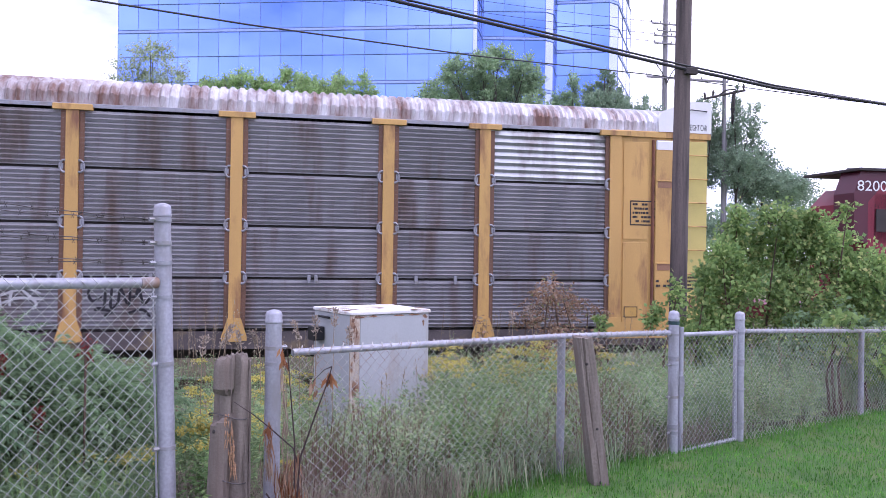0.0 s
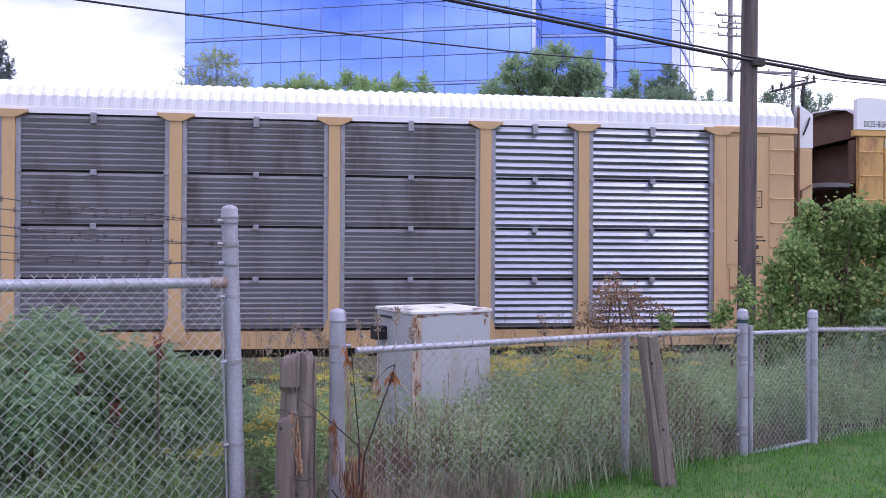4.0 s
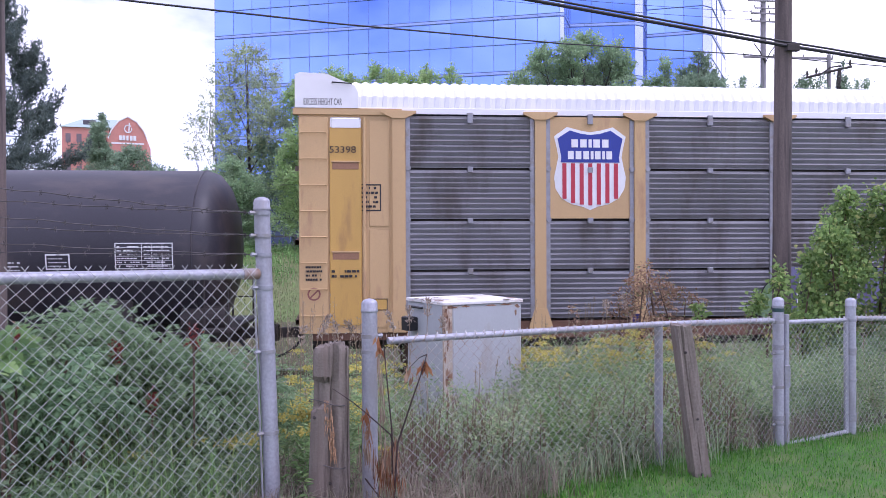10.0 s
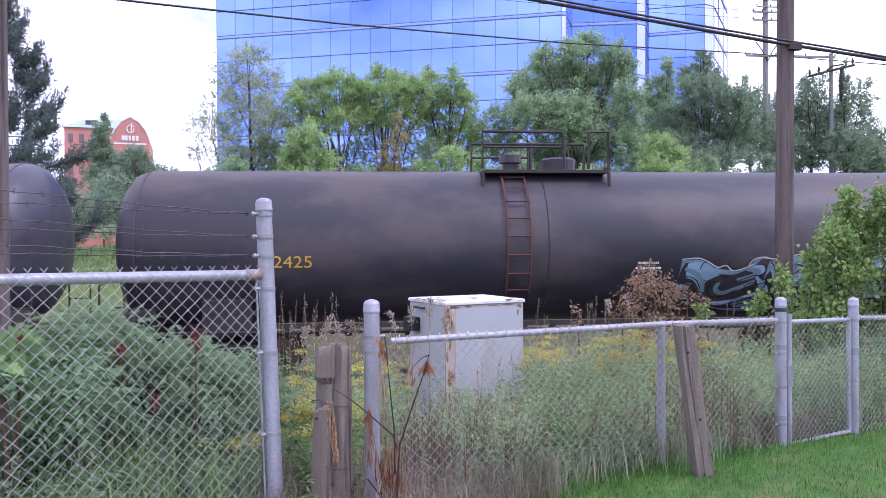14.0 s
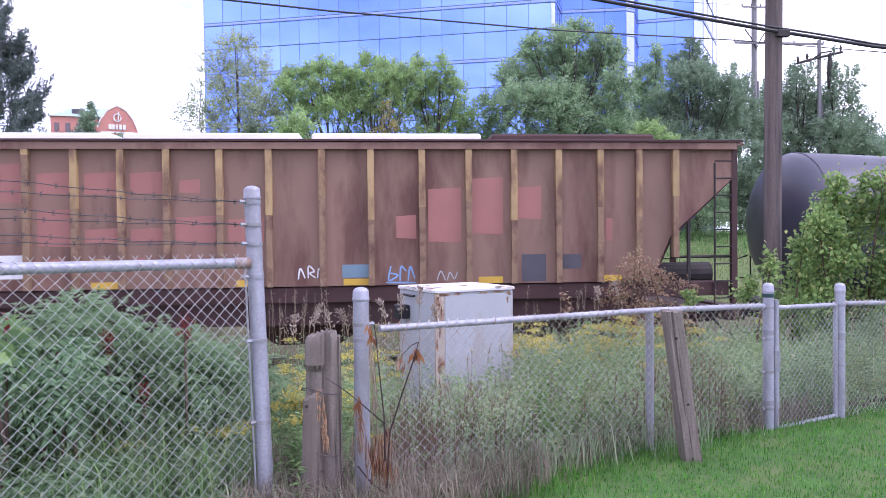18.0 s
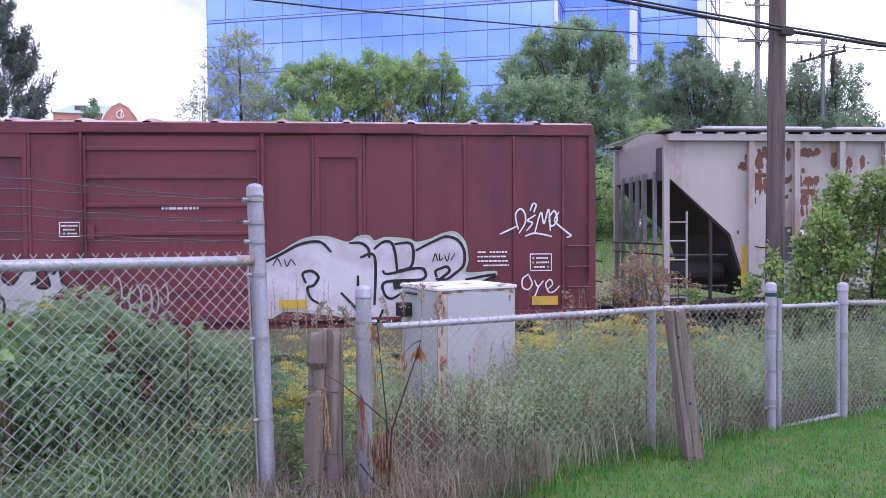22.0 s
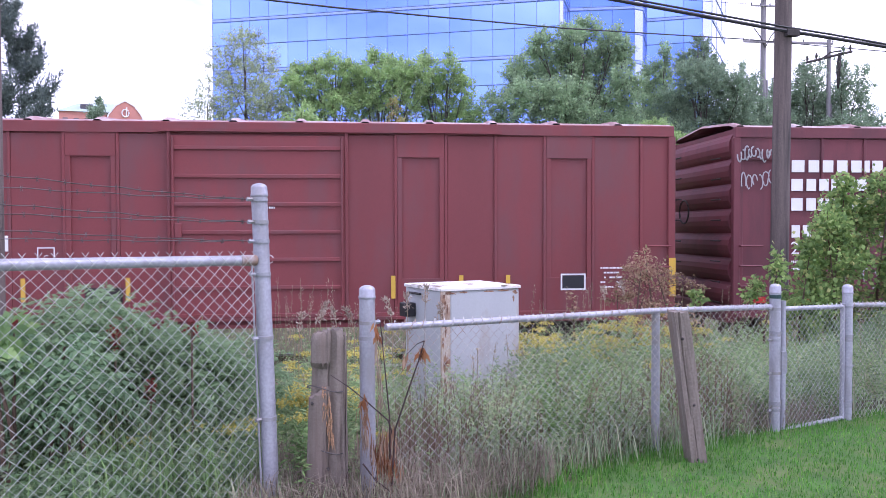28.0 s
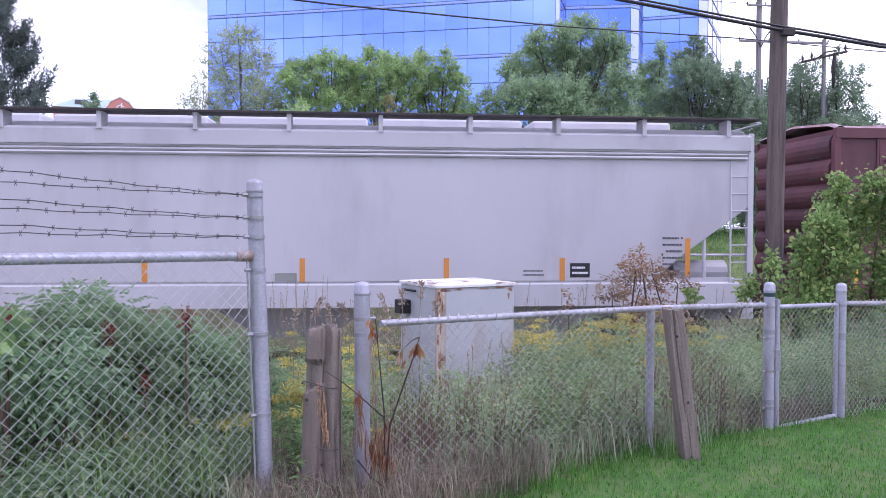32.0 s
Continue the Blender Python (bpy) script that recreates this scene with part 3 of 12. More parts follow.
low = thing("low_fence", "low galvanised chain-link fence with a slanting top rail", "fence")
P2, GL, GR = Vector((0.08, 4.51, 0)), Vector((3.388, 5.845, 0)), Vector((4.255, 6.195, 0))
post_with_cap("end_post", P2.x, P2.y, -0.1, 1.29, 0.046, low, label="round galvanised end post with a cap")
band(low, P2.x, P2.y, 1.07, 0.046, (1, 0.4))
band(low, P2.x, P2.y, 0.98, 0.046, (1, 0.4))
post_with_cap("gate_post", GL.x, GL.y, -0.15, 1.173, 0.043, low, label="round galvanised gate post with a cap and green tag")
post_with_cap("gate_post", GR.x, GR.y, -0.15, 1.135, 0.043, low)
part("tag", Geo().tube([(GL.x, GL.y, 1.055), (GL.x, GL.y, 1.085)], 0.0465, 16), mat("tag_green", (0.015, 0.05, 0.05), 0.5), low)
for z_ in (0.97, 0.72, 0.45, 0.15):
    band(low, GL.x, GL.y, z_, 0.043, (-1, -0.4))
    band(low, GR.x, GR.y, z_ - 0.03, 0.043, (1, 0.4))
    if z_ in (0.72, 0.15):
        band(low, GL.x, GL.y, z_ + 0.05, 0.043, (1, 0.4), 0.04)
        band(low, GR.x, GR.y, z_ - 0.06, 0.043, (-1, -0.4), 0.04)
M = Vector((2.19, 5.37, 0))
g_ = Geo().tube([(M.x, M.y, -0.15), (M.x, M.y, 1.0)], 0.03, 12)
auto_smooth(part("line_post", g_, GALV_DULL, low))
g_ = Geo().tube([P2 + Vector((0.11, 0.05, 1.035)), M + Vector((0, 0, 1.02)), GL + Vector((-0.03, 0, 0.985))], 0.021, 12)
auto_smooth(part("top_rail", g_, GALV, low))
part("wire_mesh", chain_link((P2.x + 0.09, P2.y + 0.04, 0), (GL.x - 0.06, GL.y - 0.02, 0), -0.06, 1.045, 0.067, 0.0018, 0.055, 0.024, 0.018), WIRE_RUSTY, low, "rusting diamond wire mesh")


def rail_loops(parent, a, b, r, step=0.071):
    """The mesh's wire ends, bent round a rail."""
    g = Geo()
    a, b = Vector(a), Vector(b)
    d = (b - a).normalized()
    side = Vector((d.y, -d.x, 0))
    for i in range(int((b - a).length / step)):
        p = a + d * (i + 0.5) * step
        g.tube([p + side * math.cos(k) * r + Vector((0, 0, math.sin(k) * r)) + d * 0.012 * (k - 1.2) for k in (-0.9, -0.2, 0.5, 1.2, 1.9, 2.6)], 0.0034, 4, False)
    tagged(part("wire_wrapping", g, WIRE_RUSTY, parent), kind="stuff")


for a_, b_ in ((P2 + Vector((0.11, 0.05, 1.035)), M + Vector((0, 0, 1.02))), (M + Vector((0, 0, 1.02)), GL + Vector((-0.03, 0, 0.985)))):
    rail_loops(low, a_, b_, 0.0245)
rail_loops(low, GR + Vector((0.03, 0, 0.955)), Vector((7.0, 7.3, 0.82)), 0.0225)
F0 = Vector((7.0, 7.3, 0))
g_ = Geo().tube([GR + Vector((0.03, 0, 0.955)), F0 + Vector((0, 0, 0.82)), Vector((10.6, 8.75, 0.70))], 0.02, 12)
auto_smooth(part("top_rail", g_, GALV_DULL, low))
for p_ in (Vector((6.30, 7.02, 0)), Vector((9.0, 8.1, 0))):
    auto_smooth(part("line_post", Geo().tube([(p_.x, p_.y, -0.4), (p_.x, p_.y, 0.86)], 0.03, 12), GALV_DULL, low))
part("wire_mesh", chain_link((GR.x + 0.06, GR.y + 0.02, 0), (10.2, 8.6, 0), -0.28, 0.955, 0.060, 0.0018, 0.25, 0.022, 0.016), WIRE_RUSTY, low)

gate = thing("chain_link_gate", "closed narrow chain-link gate with a round steel frame", "gate")
ga, gb = GL.lerp(GR, 0.10), GL.lerp(GR, 0.93)
gr = 0.019
g_ = Geo()
g_.tube([ga + Vector((0, 0, -0.06)), ga + Vector((0, 0, 1.03))], gr * 1.3, 12)
g_.tube([gb + Vector((0, 0, -0.03)), gb + Vector((0, 0, 0.97))], gr, 12)
g_.tube([ga + Vector((0, 0, 0.965)), gb + Vector((0, 0, 0.945))], gr, 12)
g_.tube([ga + Vector((0, 0, -0.03)), gb + Vector((0, 0, -0.018))], gr, 12)
auto_smooth(part("gate_frame", g_, GALV, gate))
part("wire_mesh", chain_link((ga.x, ga.y, 0), (gb.x, gb.y, 0), -0.04, 0.95, 0.060, 0.0017, 0.0, 0.021, 0.012), WIRE, gate)
g_ = Geo().tube([ga.lerp(GL, 0.5) + Vector((0, 0, 0.55)), ga + Vector((0.03, 0, 0.55))], 0.018, 8)
g_.box(ga.x - 0.03, ga.x + 0.02, ga.y - 0.035, ga.y - 0.015, 0.44, 0.62, 0.004)
part("latch", g_, GALV_DULL, gate)
for z_ in (0.12, 0.82):
    part("hinge", Geo().tube([gb + Vector((0.0, 0, z_)), GR + Vector((-0.02, 0, z_))], 0.016, 8), GALV_DULL, gate)


# ---- timber posts ----
def hewn(g, x0, x1, y0, y1, z0, z1, seed, ragged=0.03, lean=0.0, cracks=5, taper=0.0, rough=0.004):
    """A weathered block of timber with uneven faces, long cracks and a ragged top."""
    r = random.Random(seed)
    ring_ = []
    nx_, ny_ = 14, 6
    for i in range(nx_):
        ring_.append((i / nx_, 0.0))
    for i in range(ny_):
        ring_.append((1.0, i / ny_))
    for i in range(nx_):
        ring_.append((1 - i / nx_, 1.0))
    for i in range(ny_):
        ring_.append((0.0, 1 - i / ny_))
    n = len(ring_)
    deep = [0.0] * n
    for i in r.sample(range(1, nx_), min(cracks, nx_ - 2)):
        deep[i] = r.uniform(0.006, 0.016)
    shift = [(r.uniform(-rough, rough), r.uniform(-rough, rough)) for _ in range(n)]
    top = [r.uniform(-ragged, 0) for _ in range(n)]
    rows = max(4, int((z1 - z0) / 0.05))
    vs, fs = [], []
    for j in range(rows + 1):
        f = j / rows
        for i, (u, v) in enumerate(ring_):
            w = taper * (1 - f)
            x = x0 - w + (x1 - x0 + 2 * w) * u + shift[i][0] + 0.003 * math.sin(9 * f + i) + lean * f
            y = y0 + (y1 - y0) * v + shift[i][1] + deep[i] * (0.6 + 0.4 * math.sin(4 * f + i)) + 0.002 * math.sin(13 * f + 2 * i)
            vs.append((x, y, z0 + (z1 - z0) * f + (top[i] if j == rows else 0)))
    for j in range(rows):
        fs += [(j * n + i, j * n + (i + 1) % n, (j + 1) * n + (i + 1) % n, (j + 1) * n + i) for i in range(n)]
    c_top, c_bot = len(vs), len(vs) + 1
    vs += [((x0 + x1) / 2 + lean, (y0 + y1) / 2, z1 - ragged * 0.6), ((x0 + x1) / 2, (y0 + y1) / 2, z0)]
    fs += [(rows * n + i, rows * n + (i + 1) % n, c_top) for i in range(n)] + [((i + 1) % n, i, c_bot) for i in range(n)]
    return g.add(vs, fs)


w1 = thing("broken_fence_post", "weathered broken wooden post, split and splintered", "wooden post")
def old_log(x, y, z0, z1, rx, ry, lean, seed):
    """A round, checked post whose face has split away in a notch, leaving two ledges."""
    r = random.Random(seed)
    n, rows = 44, 56
    grain = [r.uniform(-0.03, 0.03) for _ in range(n)]
    for i in r.sample(range(n), 7):
        grain[i] -= r.uniform(0.05, 0.12)
    split = round(0.80 * n)                # the open check down the front
    vs, fs = [], []
    for j in range(rows + 1):
        f = j / rows
        z = z0 + (z1 - z0) * f
        for i in range(n):
            a = 2 * math.pi * i / n
            ca, sa = math.cos(a), math.sin(a)
            k = (abs(ca) ** 3 + abs(sa) ** 3) ** (-1 / 3) * (1 + grain[i] * (0.7 + 0.3 * math.sin(6 * f + i)) + 0.02 * math.sin(7 * f + 0.5 * i))
            front = sa < -0.2 and ca < 0.25
            if front:
                k *= 1.12 if z > 0.83 + 0.01 * math.sin(3 * i) else 0.70 if z > 0.70 + 0.05 * ca else 1.20
            if abs(i - split) <= 1:
                k *= 0.55 + 0.15 * abs(i - split)
            dome = 0.045 * max(0.0, f - 0.96) / 0.04
            top = (0.012 * math.sin(2.3 * i) - 0.03 * max(0.0, -ca)) if j == rows else 0.0
            vs.append((x + lean * f + rx * k * (1 - dome * 4) * ca, y + ry * k * (1 - dome * 4) * sa, z + top))
    for j in range(rows):
        fs += [(j * n + i, j * n + (i + 1) % n, (j + 1) * n + (i + 1) % n, (j + 1) * n + i) for i in range(n)]
    vs.append((x + lean, y, z1 - 0.012))
    fs += [(rows * n + i, rows * n + (i + 1) % n, len(vs) - 1) for i in range(n)]
    return Geo().add(vs, fs)


auto_smooth(part("timber", old_log(-0.178, 4.50, -0.1, 1.035, 0.092, 0.075, 0.035, 3), OLD_WOOD, w1), 40)
part("slab", hewn(Geo(), -0.095, -0.047, 4.45, 4.53, -0.1, 1.02, 6, 0.03, 0.0, 2, 0.008), OLD_WOOD, w1, "dark split edge of the post")
for k, (x_, z_) in enumerate(((-0.236, 0.62), (-0.15, 0.24), (-0.20, 0.12))):
    part("knot", Geo().tube([(x_, 4.424, z_), (x_, 4.412, z_)], [0.011, 0.006], 7), STEEL, w1)
g_ = Geo()
for k in range(46):
    f_ = rng.uniform(0, 1)
    x_ = -0.165 + 0.035 * f_ + rng.uniform(-0.02, 0.02)
    z_ = 0.72 - 0.30 * f_
    ln = rng.uniform(0.04, 0.11)
    b_ = rng.uniform(-0.012, 0.012)
    g_.tube([(x_, 4.425, z_), (x_ + b_ * 0.3, 4.408, z_ - ln * 0.5), (x_ + b_, 4.412, z_ - ln)], [0.0025, 0.0032, 0.0006], 4)
tagged(part("splintered_wood", g_, SPLINTER, w1, "torn orange-brown splinters"), kind="stuff")
for z_ in (0.70, 0.34):
    g_ = Geo().tube([(-0.155 + 0.115 * math.cos(a), 4.51 + 0.10 * math.sin(a), z_ + 0.02 * math.sin(a * 2)) for a in np.linspace(0, 6.283, 20)], 0.003, 4)
    part("wire_loop", g_, BARB, w1)
w2 = thing("leaning_fence_post", "weathered grey-brown wooden post leaning on the fence", "wooden post")
auto_smooth(part("timber", hewn(Geo(), 2.330, 2.438, 5.03, 5.14, -0.12, 1.055, 8, 0.02, -0.15, 2, 0.004, 0.0014), OLD_WOOD, w2), 50)
for x_, z_ in ((2.245, 0.86), (2.33, 0.40), (2.36, 0.02)):
    part("knot", Geo().tube([(x_, 5.032, z_), (x_, 5.022, z_)], [0.012, 0.006], 7), STEEL, w2)

# ---- steel cabinet ----
RUST_FLAKE = mat("rust_flake", (0.27, 0.165, 0.105), 0.85, 0, 0.35, 18, 0.3, (0.13, 0.065, 0.04), 0.5, 14)
cab = thing("signal_cabinet", "grey painted steel trackside cabinet, rust along its edges", "cabinet", at=(0.845, 7.45, -0.015))
ang = math.atan2(0.33, 0.86)
cab.rotation_euler = (0, 0, ang)
g_ = Geo().box(0, 0.915, 0, 0.82, -0.9, 1.03, 0.012)
part("body", g_, CAB, cab)
g_ = Geo().box(-0.015, 0.93, -0.015, 0.835, 1.03, 1.062, 0.01)
part("lid", g_, mat("cabinet_lid", (0.68, 0.67, 0.66), 0.5, 0, 0.08, 3, 0.05, (0.34, 0.20, 0.12), 0.24, 5), cab, "white lid with rust spots")
for k, (x_, z_, rx_, rz_) in enumerate(((0.03, 0.93, 0.025, 0.08), (0.012, 0.78, 0.012, 0.10), (0.05, 0.64, 0.012, 0.07), (0.02, 0.52, 0.014, 0.06), (0.11, 1.005, 0.07, 0.018), (0.26, 1.012, 0.05, 0.012), (0.045, 0.32, 0.016, 0.09), (0.55, 1.01, 0.06, 0.010),
                                        (0.72, 1.012, 0.07, 0.012), (0.86, 0.99, 0.03, 0.02), (0.84, 0.93, 0.012, 0.03), (0.30, 0.70, 0.015, 0.010), (0.62, 0.16, 0.02, 0.06), (0.035, 0.05, 0.02, 0.12), (0.07, 0.85, 0.010, 0.05))):
    q_ = random.Random(k + 40)
    o_ = [(x_ + rx_ * (1 + q_.uniform(-0.5, 0.3)) * math.cos(a), z_ + rz_ * (1 + q_.uniform(-0.5, 0.3)) * math.sin(a)) for a in np.linspace(0, 6.1, 14)]
    part("rust_blister", Geo().plate(o_, -0.006, 0.0025), RUST_FLAKE, cab)
for k in range(12):
    q_ = random.Random(k + 70)
    x_, y_ = q_.choice([(q_.uniform(0, 0.9), q_.uniform(-0.01, 0.06)), (q_.uniform(-0.01, 0.3), q_.uniform(0, 0.6)), (q_.uniform(0, 0.9), q_.uniform(0.1, 0.6))])
    o_ = [(x_ + q_.uniform(0.02, 0.07) * math.cos(a), y_ + q_.uniform(0.01, 0.05) * math.sin(a), 1.0645) for a in np.linspace(0, 5.8, 11)]
    part("rust_blister", Geo().add(o_, [tuple(range(11))]), RUST_FLAKE, cab)
part("corner_strip", Geo().box(-0.004, 0.105, -0.004, 0.0, -0.5, 1.03), CAB_RUST, cab, "rust-streaked door edge")
part("door", Geo().box(0.11, 0.90, -0.006, 0.0, -0.6, 1.0, 0.003), CAB, cab)
g_ = Geo().tube([(-0.03, 0.40, 0.975), (-0.03, 0.66, 0.975)], 0.012, 8)
part("handle", g_, BLACK, cab)
g_ = Geo().box(-0.12, 0.0, 0.56, 0.72, 0.73, 0.87, 0.008)
part("lock_box", g_, BLACK, cab, "black padlock box")


# ---- utility poles and cables ----
def pole(name, x, y, z0, z1, r0, r1, label, material, lean=(0, 0), arms=()):
    ob = thing(name, label, "utility pole")
    n = 9
    pts = [(x + lean[0] * i / n, y + lean[1] * i / n, z0 + (z1 - z0) * i / n) for i in range(n + 1)]
    auto_smooth(part("shaft", Geo().tube(pts, [r0 + (r1 - r0) * i / n for i in range(n + 1)], 14), material, ob))
    for z, x0, x1, th in arms:
        g = Geo().box(x + x0, x + x1, y - r1 - th, y - r1, z - th / 2, z + th / 2, 0.01)
        part("crossarm", g, material, ob)
        for k in np.linspace(x0, x1, 4):
            part("insulator", Geo().tube([(x + k, y - r1 - th / 2, z + th / 2), (x + k, y - r1 - th / 2, z + th / 2 + 0.06), (x + k, y - r1 - th / 2, z + th / 2 + 0.16)], [0.03, 0.045, 0.02], 8),
                 MARK_GREY, ob)
    return ob


pole("utility_pole", 6.32, 10.85, -1.6, 8.5, 0.14, 0.11, "dark weathered wooden utility pole beside the shrubs", POLE_WOOD, (0.09, 0))
part("cable_clamp", Geo().box(6.33, 6.53, 10.66, 10.76, 4.46, 4.56, 0.01), STEEL, bpy.data.objects["utility_pole"])
pole("utility_pole", -5.33, 12.18, -1.8, 8.5, 0.13, 0.11, "dark wooden utility pole beyond the fence", POLE_WOOD)
pole("power_pole", 25.4, 45.5, 0.5, 19, 0.19, 0.15, "tall grey power pole with four crossarms", GREY_POLE,
     arms=((13.28, -1.4, 4.5, 0.13), (15.5, -0.9, 0.93, 0.09), (16.0, -0.9, 0.93, 0.09), (16.33, -0.65, 0.7, 0.07), (16.78, -1.1, 0.85, 0.09)))
pole("power_pole", 25.75, 45.7, 0.5, 11, 0.09, 0.08, "slim grey brace pole beside a power pole", GREY_POLE)
pole("power_pole", 29.45, 45.0, 0.5, 13.45, 0.15, 0.12, "grey power pole with a slanting bracket", GREY_POLE)
pole("power_pole", 29.75, 45.2, 0.5, 9.5, 0.09, 0.08, "slim grey brace pole beside a power pole", GREY_POLE)
br = thing("pole_bracket", "dark bracket with switch gear high on a power pole", "power line")
part("beam", Geo().tube([(27.85, 44.8, 11.95), (29.4, 44.8, 12.35), (30.85, 44.8, 12.7)], 0.085, 6), STEEL, br)
part("beam", Geo().tube([(28.6, 44.75, 12.05), (29.4, 44.75, 12.6), (30.1, 44.75, 12.72)], 0.05, 6), STEEL, br)
for x_, z_ in ((27.9, 12.1), (28.5, 12.3), (30.3, 12.75), (30.75, 12.85)):
    part("insulator", Geo().tube([(x_, 44.8, z_ - 0.1), (x_, 44.8, z_ + 0.1), (x_, 44.8, z_ + 0.28)], [0.05, 0.08, 0.03], 7), STEEL, br)
part("switch_rod", Geo().tube([(30.05, 44.8, 12.6), (29.98, 44.8, 11.6), (29.95, 44.8, 10.4)], [0.1, 0.14, 0.06], 7), STEEL, br)
for s_ in (-1, 1):
    part("brace", Geo().tube([(25.4 + 0.75 * s_, 45.25, 14.1), (25.4 + 0.35 * s_, 45.25, 13.6), (25.4, 45.25, 12.9)], 0.035, 5), STEEL, br)


def cable(name, pts, r, label):
    ob = thing(name, label, "overhead cable")
    part("wire", Geo().tube(pts, r, 7), CABLE, ob)


def hang(a, b, sag, n=24):
    a, b = Vector(a), Vector(b)
    return [a.lerp(b, i / n) - Vector((0, 0, sag * 4 * (i / n) * (1 - i / n))) for i in range(n + 1)]


for dz_, r_, lb_ in ((0.0, 0.026, "thick black overhead cable bundle on the near pole"), (0.055, 0.016, "black support wire above the cable bundle")):
    cable("thick_cable", [(x, 10.69, z + dz_ * (1 - 0.9 * smooth((x - 6.4) / 4))) for x, z in ((-9.0, 6.95), (-4.0, 6.12), (0.0, 5.46), (1.78, 5.18), (2.9, 5.02), (4.5, 4.79), (6.18, 4.55), (7.02, 4.45), (7.9, 4.34), (8.52, 4.3), (10.02, 4.2), (13.0, 4.05), (20.0, 3.9))], r_, lb_)
cable("power_wire", [(-14.5, 20.5, 8.6), (-8.38, 23.66, 9.05), (-6.39, 24.94, 9.23), (-0.6, 28.67, 9.82), (9.83, 35.39, 11.11), (23.9, 44.5, 13.2)], 0.034, "thin black power wire slanting across the sky")
cable("power_wire", hang((24.2, 44.9, 13.3), (52.0, 45.4, 12.2), 0.12), 0.03, "thin black power wire beyond the poles")
for z_, x_ in ((16.75, 24.4), (15.97, 24.6), (15.48, 24.6)):
    cable("power_wire", hang((x_, 45.3, z_ + 0.1), (-20.0, 60.0, z_ + 9.0), 0.8), 0.014, "faint thin wire from the power pole's crossarm")

# ---- far buildings ----
GLASS = bpy.data.materials.new("blue_mirror_glass")
GLASS.use_nodes = True
gb_ = GLASS.node_tree.nodes["Principled BSDF"]
g_info, g_r = GLASS.node_tree.nodes.new("ShaderNodeObjectInfo"), GLASS.node_tree.nodes.new("ShaderNodeValToRGB")
g_r.color_ramp.elements[0].color, g_r.color_ramp.elements[1].color = (0.195, 0.315, 0.83, 1), (0.232, 0.36, 0.86, 1)
GLASS.node_tree.links.new(g_info.outputs["Random"], g_r.inputs["Fac"])
GLASS.node_tree.links.new(g_r.outputs["Color"], gb_.inputs["Base Color"])
gb_.inputs["Metallic"].default_value, gb_.inputs["Roughness"].default_value = 1.0, 0.03
# same glass on the turned facets, paler: the bright sky's reflection is in its colour
SKY_PALE_GLASS = mat("sky_pale_glass", (0.47, 0.53, 0.82), 0.08, 0.9, 0.05, 0.2)
SPANDREL = mat("spandrel_blue", (0.30, 0.40, 0.72), 0.3, 0.5, 0.08, 1)
MULLION = mat("mullion_blue", (0.17, 0.24, 0.52), 0.4, 0.3, 0.1, 1)
CORE = mat("tower_core", (0.05, 0.07, 0.12), 0.7, 0, 0.2, 1)

tower = thing("office_tower", "tall office tower clad in blue mirror glass", "office building")
TOWER_TOP, TOWER_Z0 = 60.0, 0.6
TOWER_LINES = (12.0, 17.1, 21.4, 26.5, 30.8, 35.9, 40.2, 45.3, 49.6, 54.7)


def curtain(a, b, bays, pane_mat):
    """One straight face of the tower: panes between mullions and floor bands."""
    a, b = Vector((*a, 0)), Vector((*b, 0))
    d = (b - a) / bays
    nrm = Vector((d.y, -d.x, 0)).normalized()
    w = d.length
    rz = math.atan2(d.y, d.x)
    for z, z_next in zip(TOWER_LINES, TOWER_LINES[1:]):
        h = z_next - z
        pane = Geo().add([(0.04, 0, 0.08), (w - 0.04, 0, 0.08), (w - 0.04, 0, h - 0.08), (0.04, 0, h - 0.08)], [(0, 1, 2, 3)])
        pane.add([(0.04, 0.05, 0.08), (w - 0.04, 0.05, 0.08), (w - 0.04, 0.05, h - 0.08), (0.04, 0.05, h - 0.08)], [(3, 2, 1, 0)])
        me = pane.mesh("pane", pane_mat)
        for i in range(bays):
            o = part("pane", me, None, tower)
            o.matrix_basis = Matrix.Translation(a + d * i + Vector((0, 0, z))) @ Euler((rng.normal() * 0.0025, 0, rz + rng.normal() * 0.0025)).to_matrix().to_4x4()
    for i in range(bays + 1):
        p = a + d * i + nrm * 0.03
        g = Geo().tube([p + Vector((0, 0, TOWER_Z0)), p + Vector((0, 0, TOWER_TOP))], 0.045, 4)
        part("mullion", g, MULLION, tower)
    for k, z in enumerate(TOWER_LINES):
        line = lambda dz, r: Geo().tube([a + nrm * 0.04 + Vector((0, 0, z + dz)), b + nrm * 0.04 + Vector((0, 0, z + dz))], r, 4)
        part("floor_band", line(0, 0.09), MULLION, tower)
        if k % 2 == 0:          # the storeys' edge: a paler strip between two dark lines
            q = [a + nrm * 0.06, b + nrm * 0.06]
            part("spandrel", Geo().add([(p.x, p.y, z + e) for e in (0.1, 0.48) for p in q], [(0, 1, 3, 2)]), SPANDREL, tower)
            part("floor_band", line(0.56, 0.07), MULLION, tower)
    g = Geo()
    q = [a - nrm * 0.25, b - nrm * 0.25, b - nrm * 3, a - nrm * 3]
    g.add([(p.x, p.y, TOWER_Z0 - 2) for p in q] + [(p.x, p.y, TOWER_TOP) for p in q],
          [(0, 1, 5, 4), (1, 2, 6, 5), (2, 3, 7, 6), (3, 0, 4, 7), (4, 5, 6, 7)])
    part("wall", g, CORE, tower)


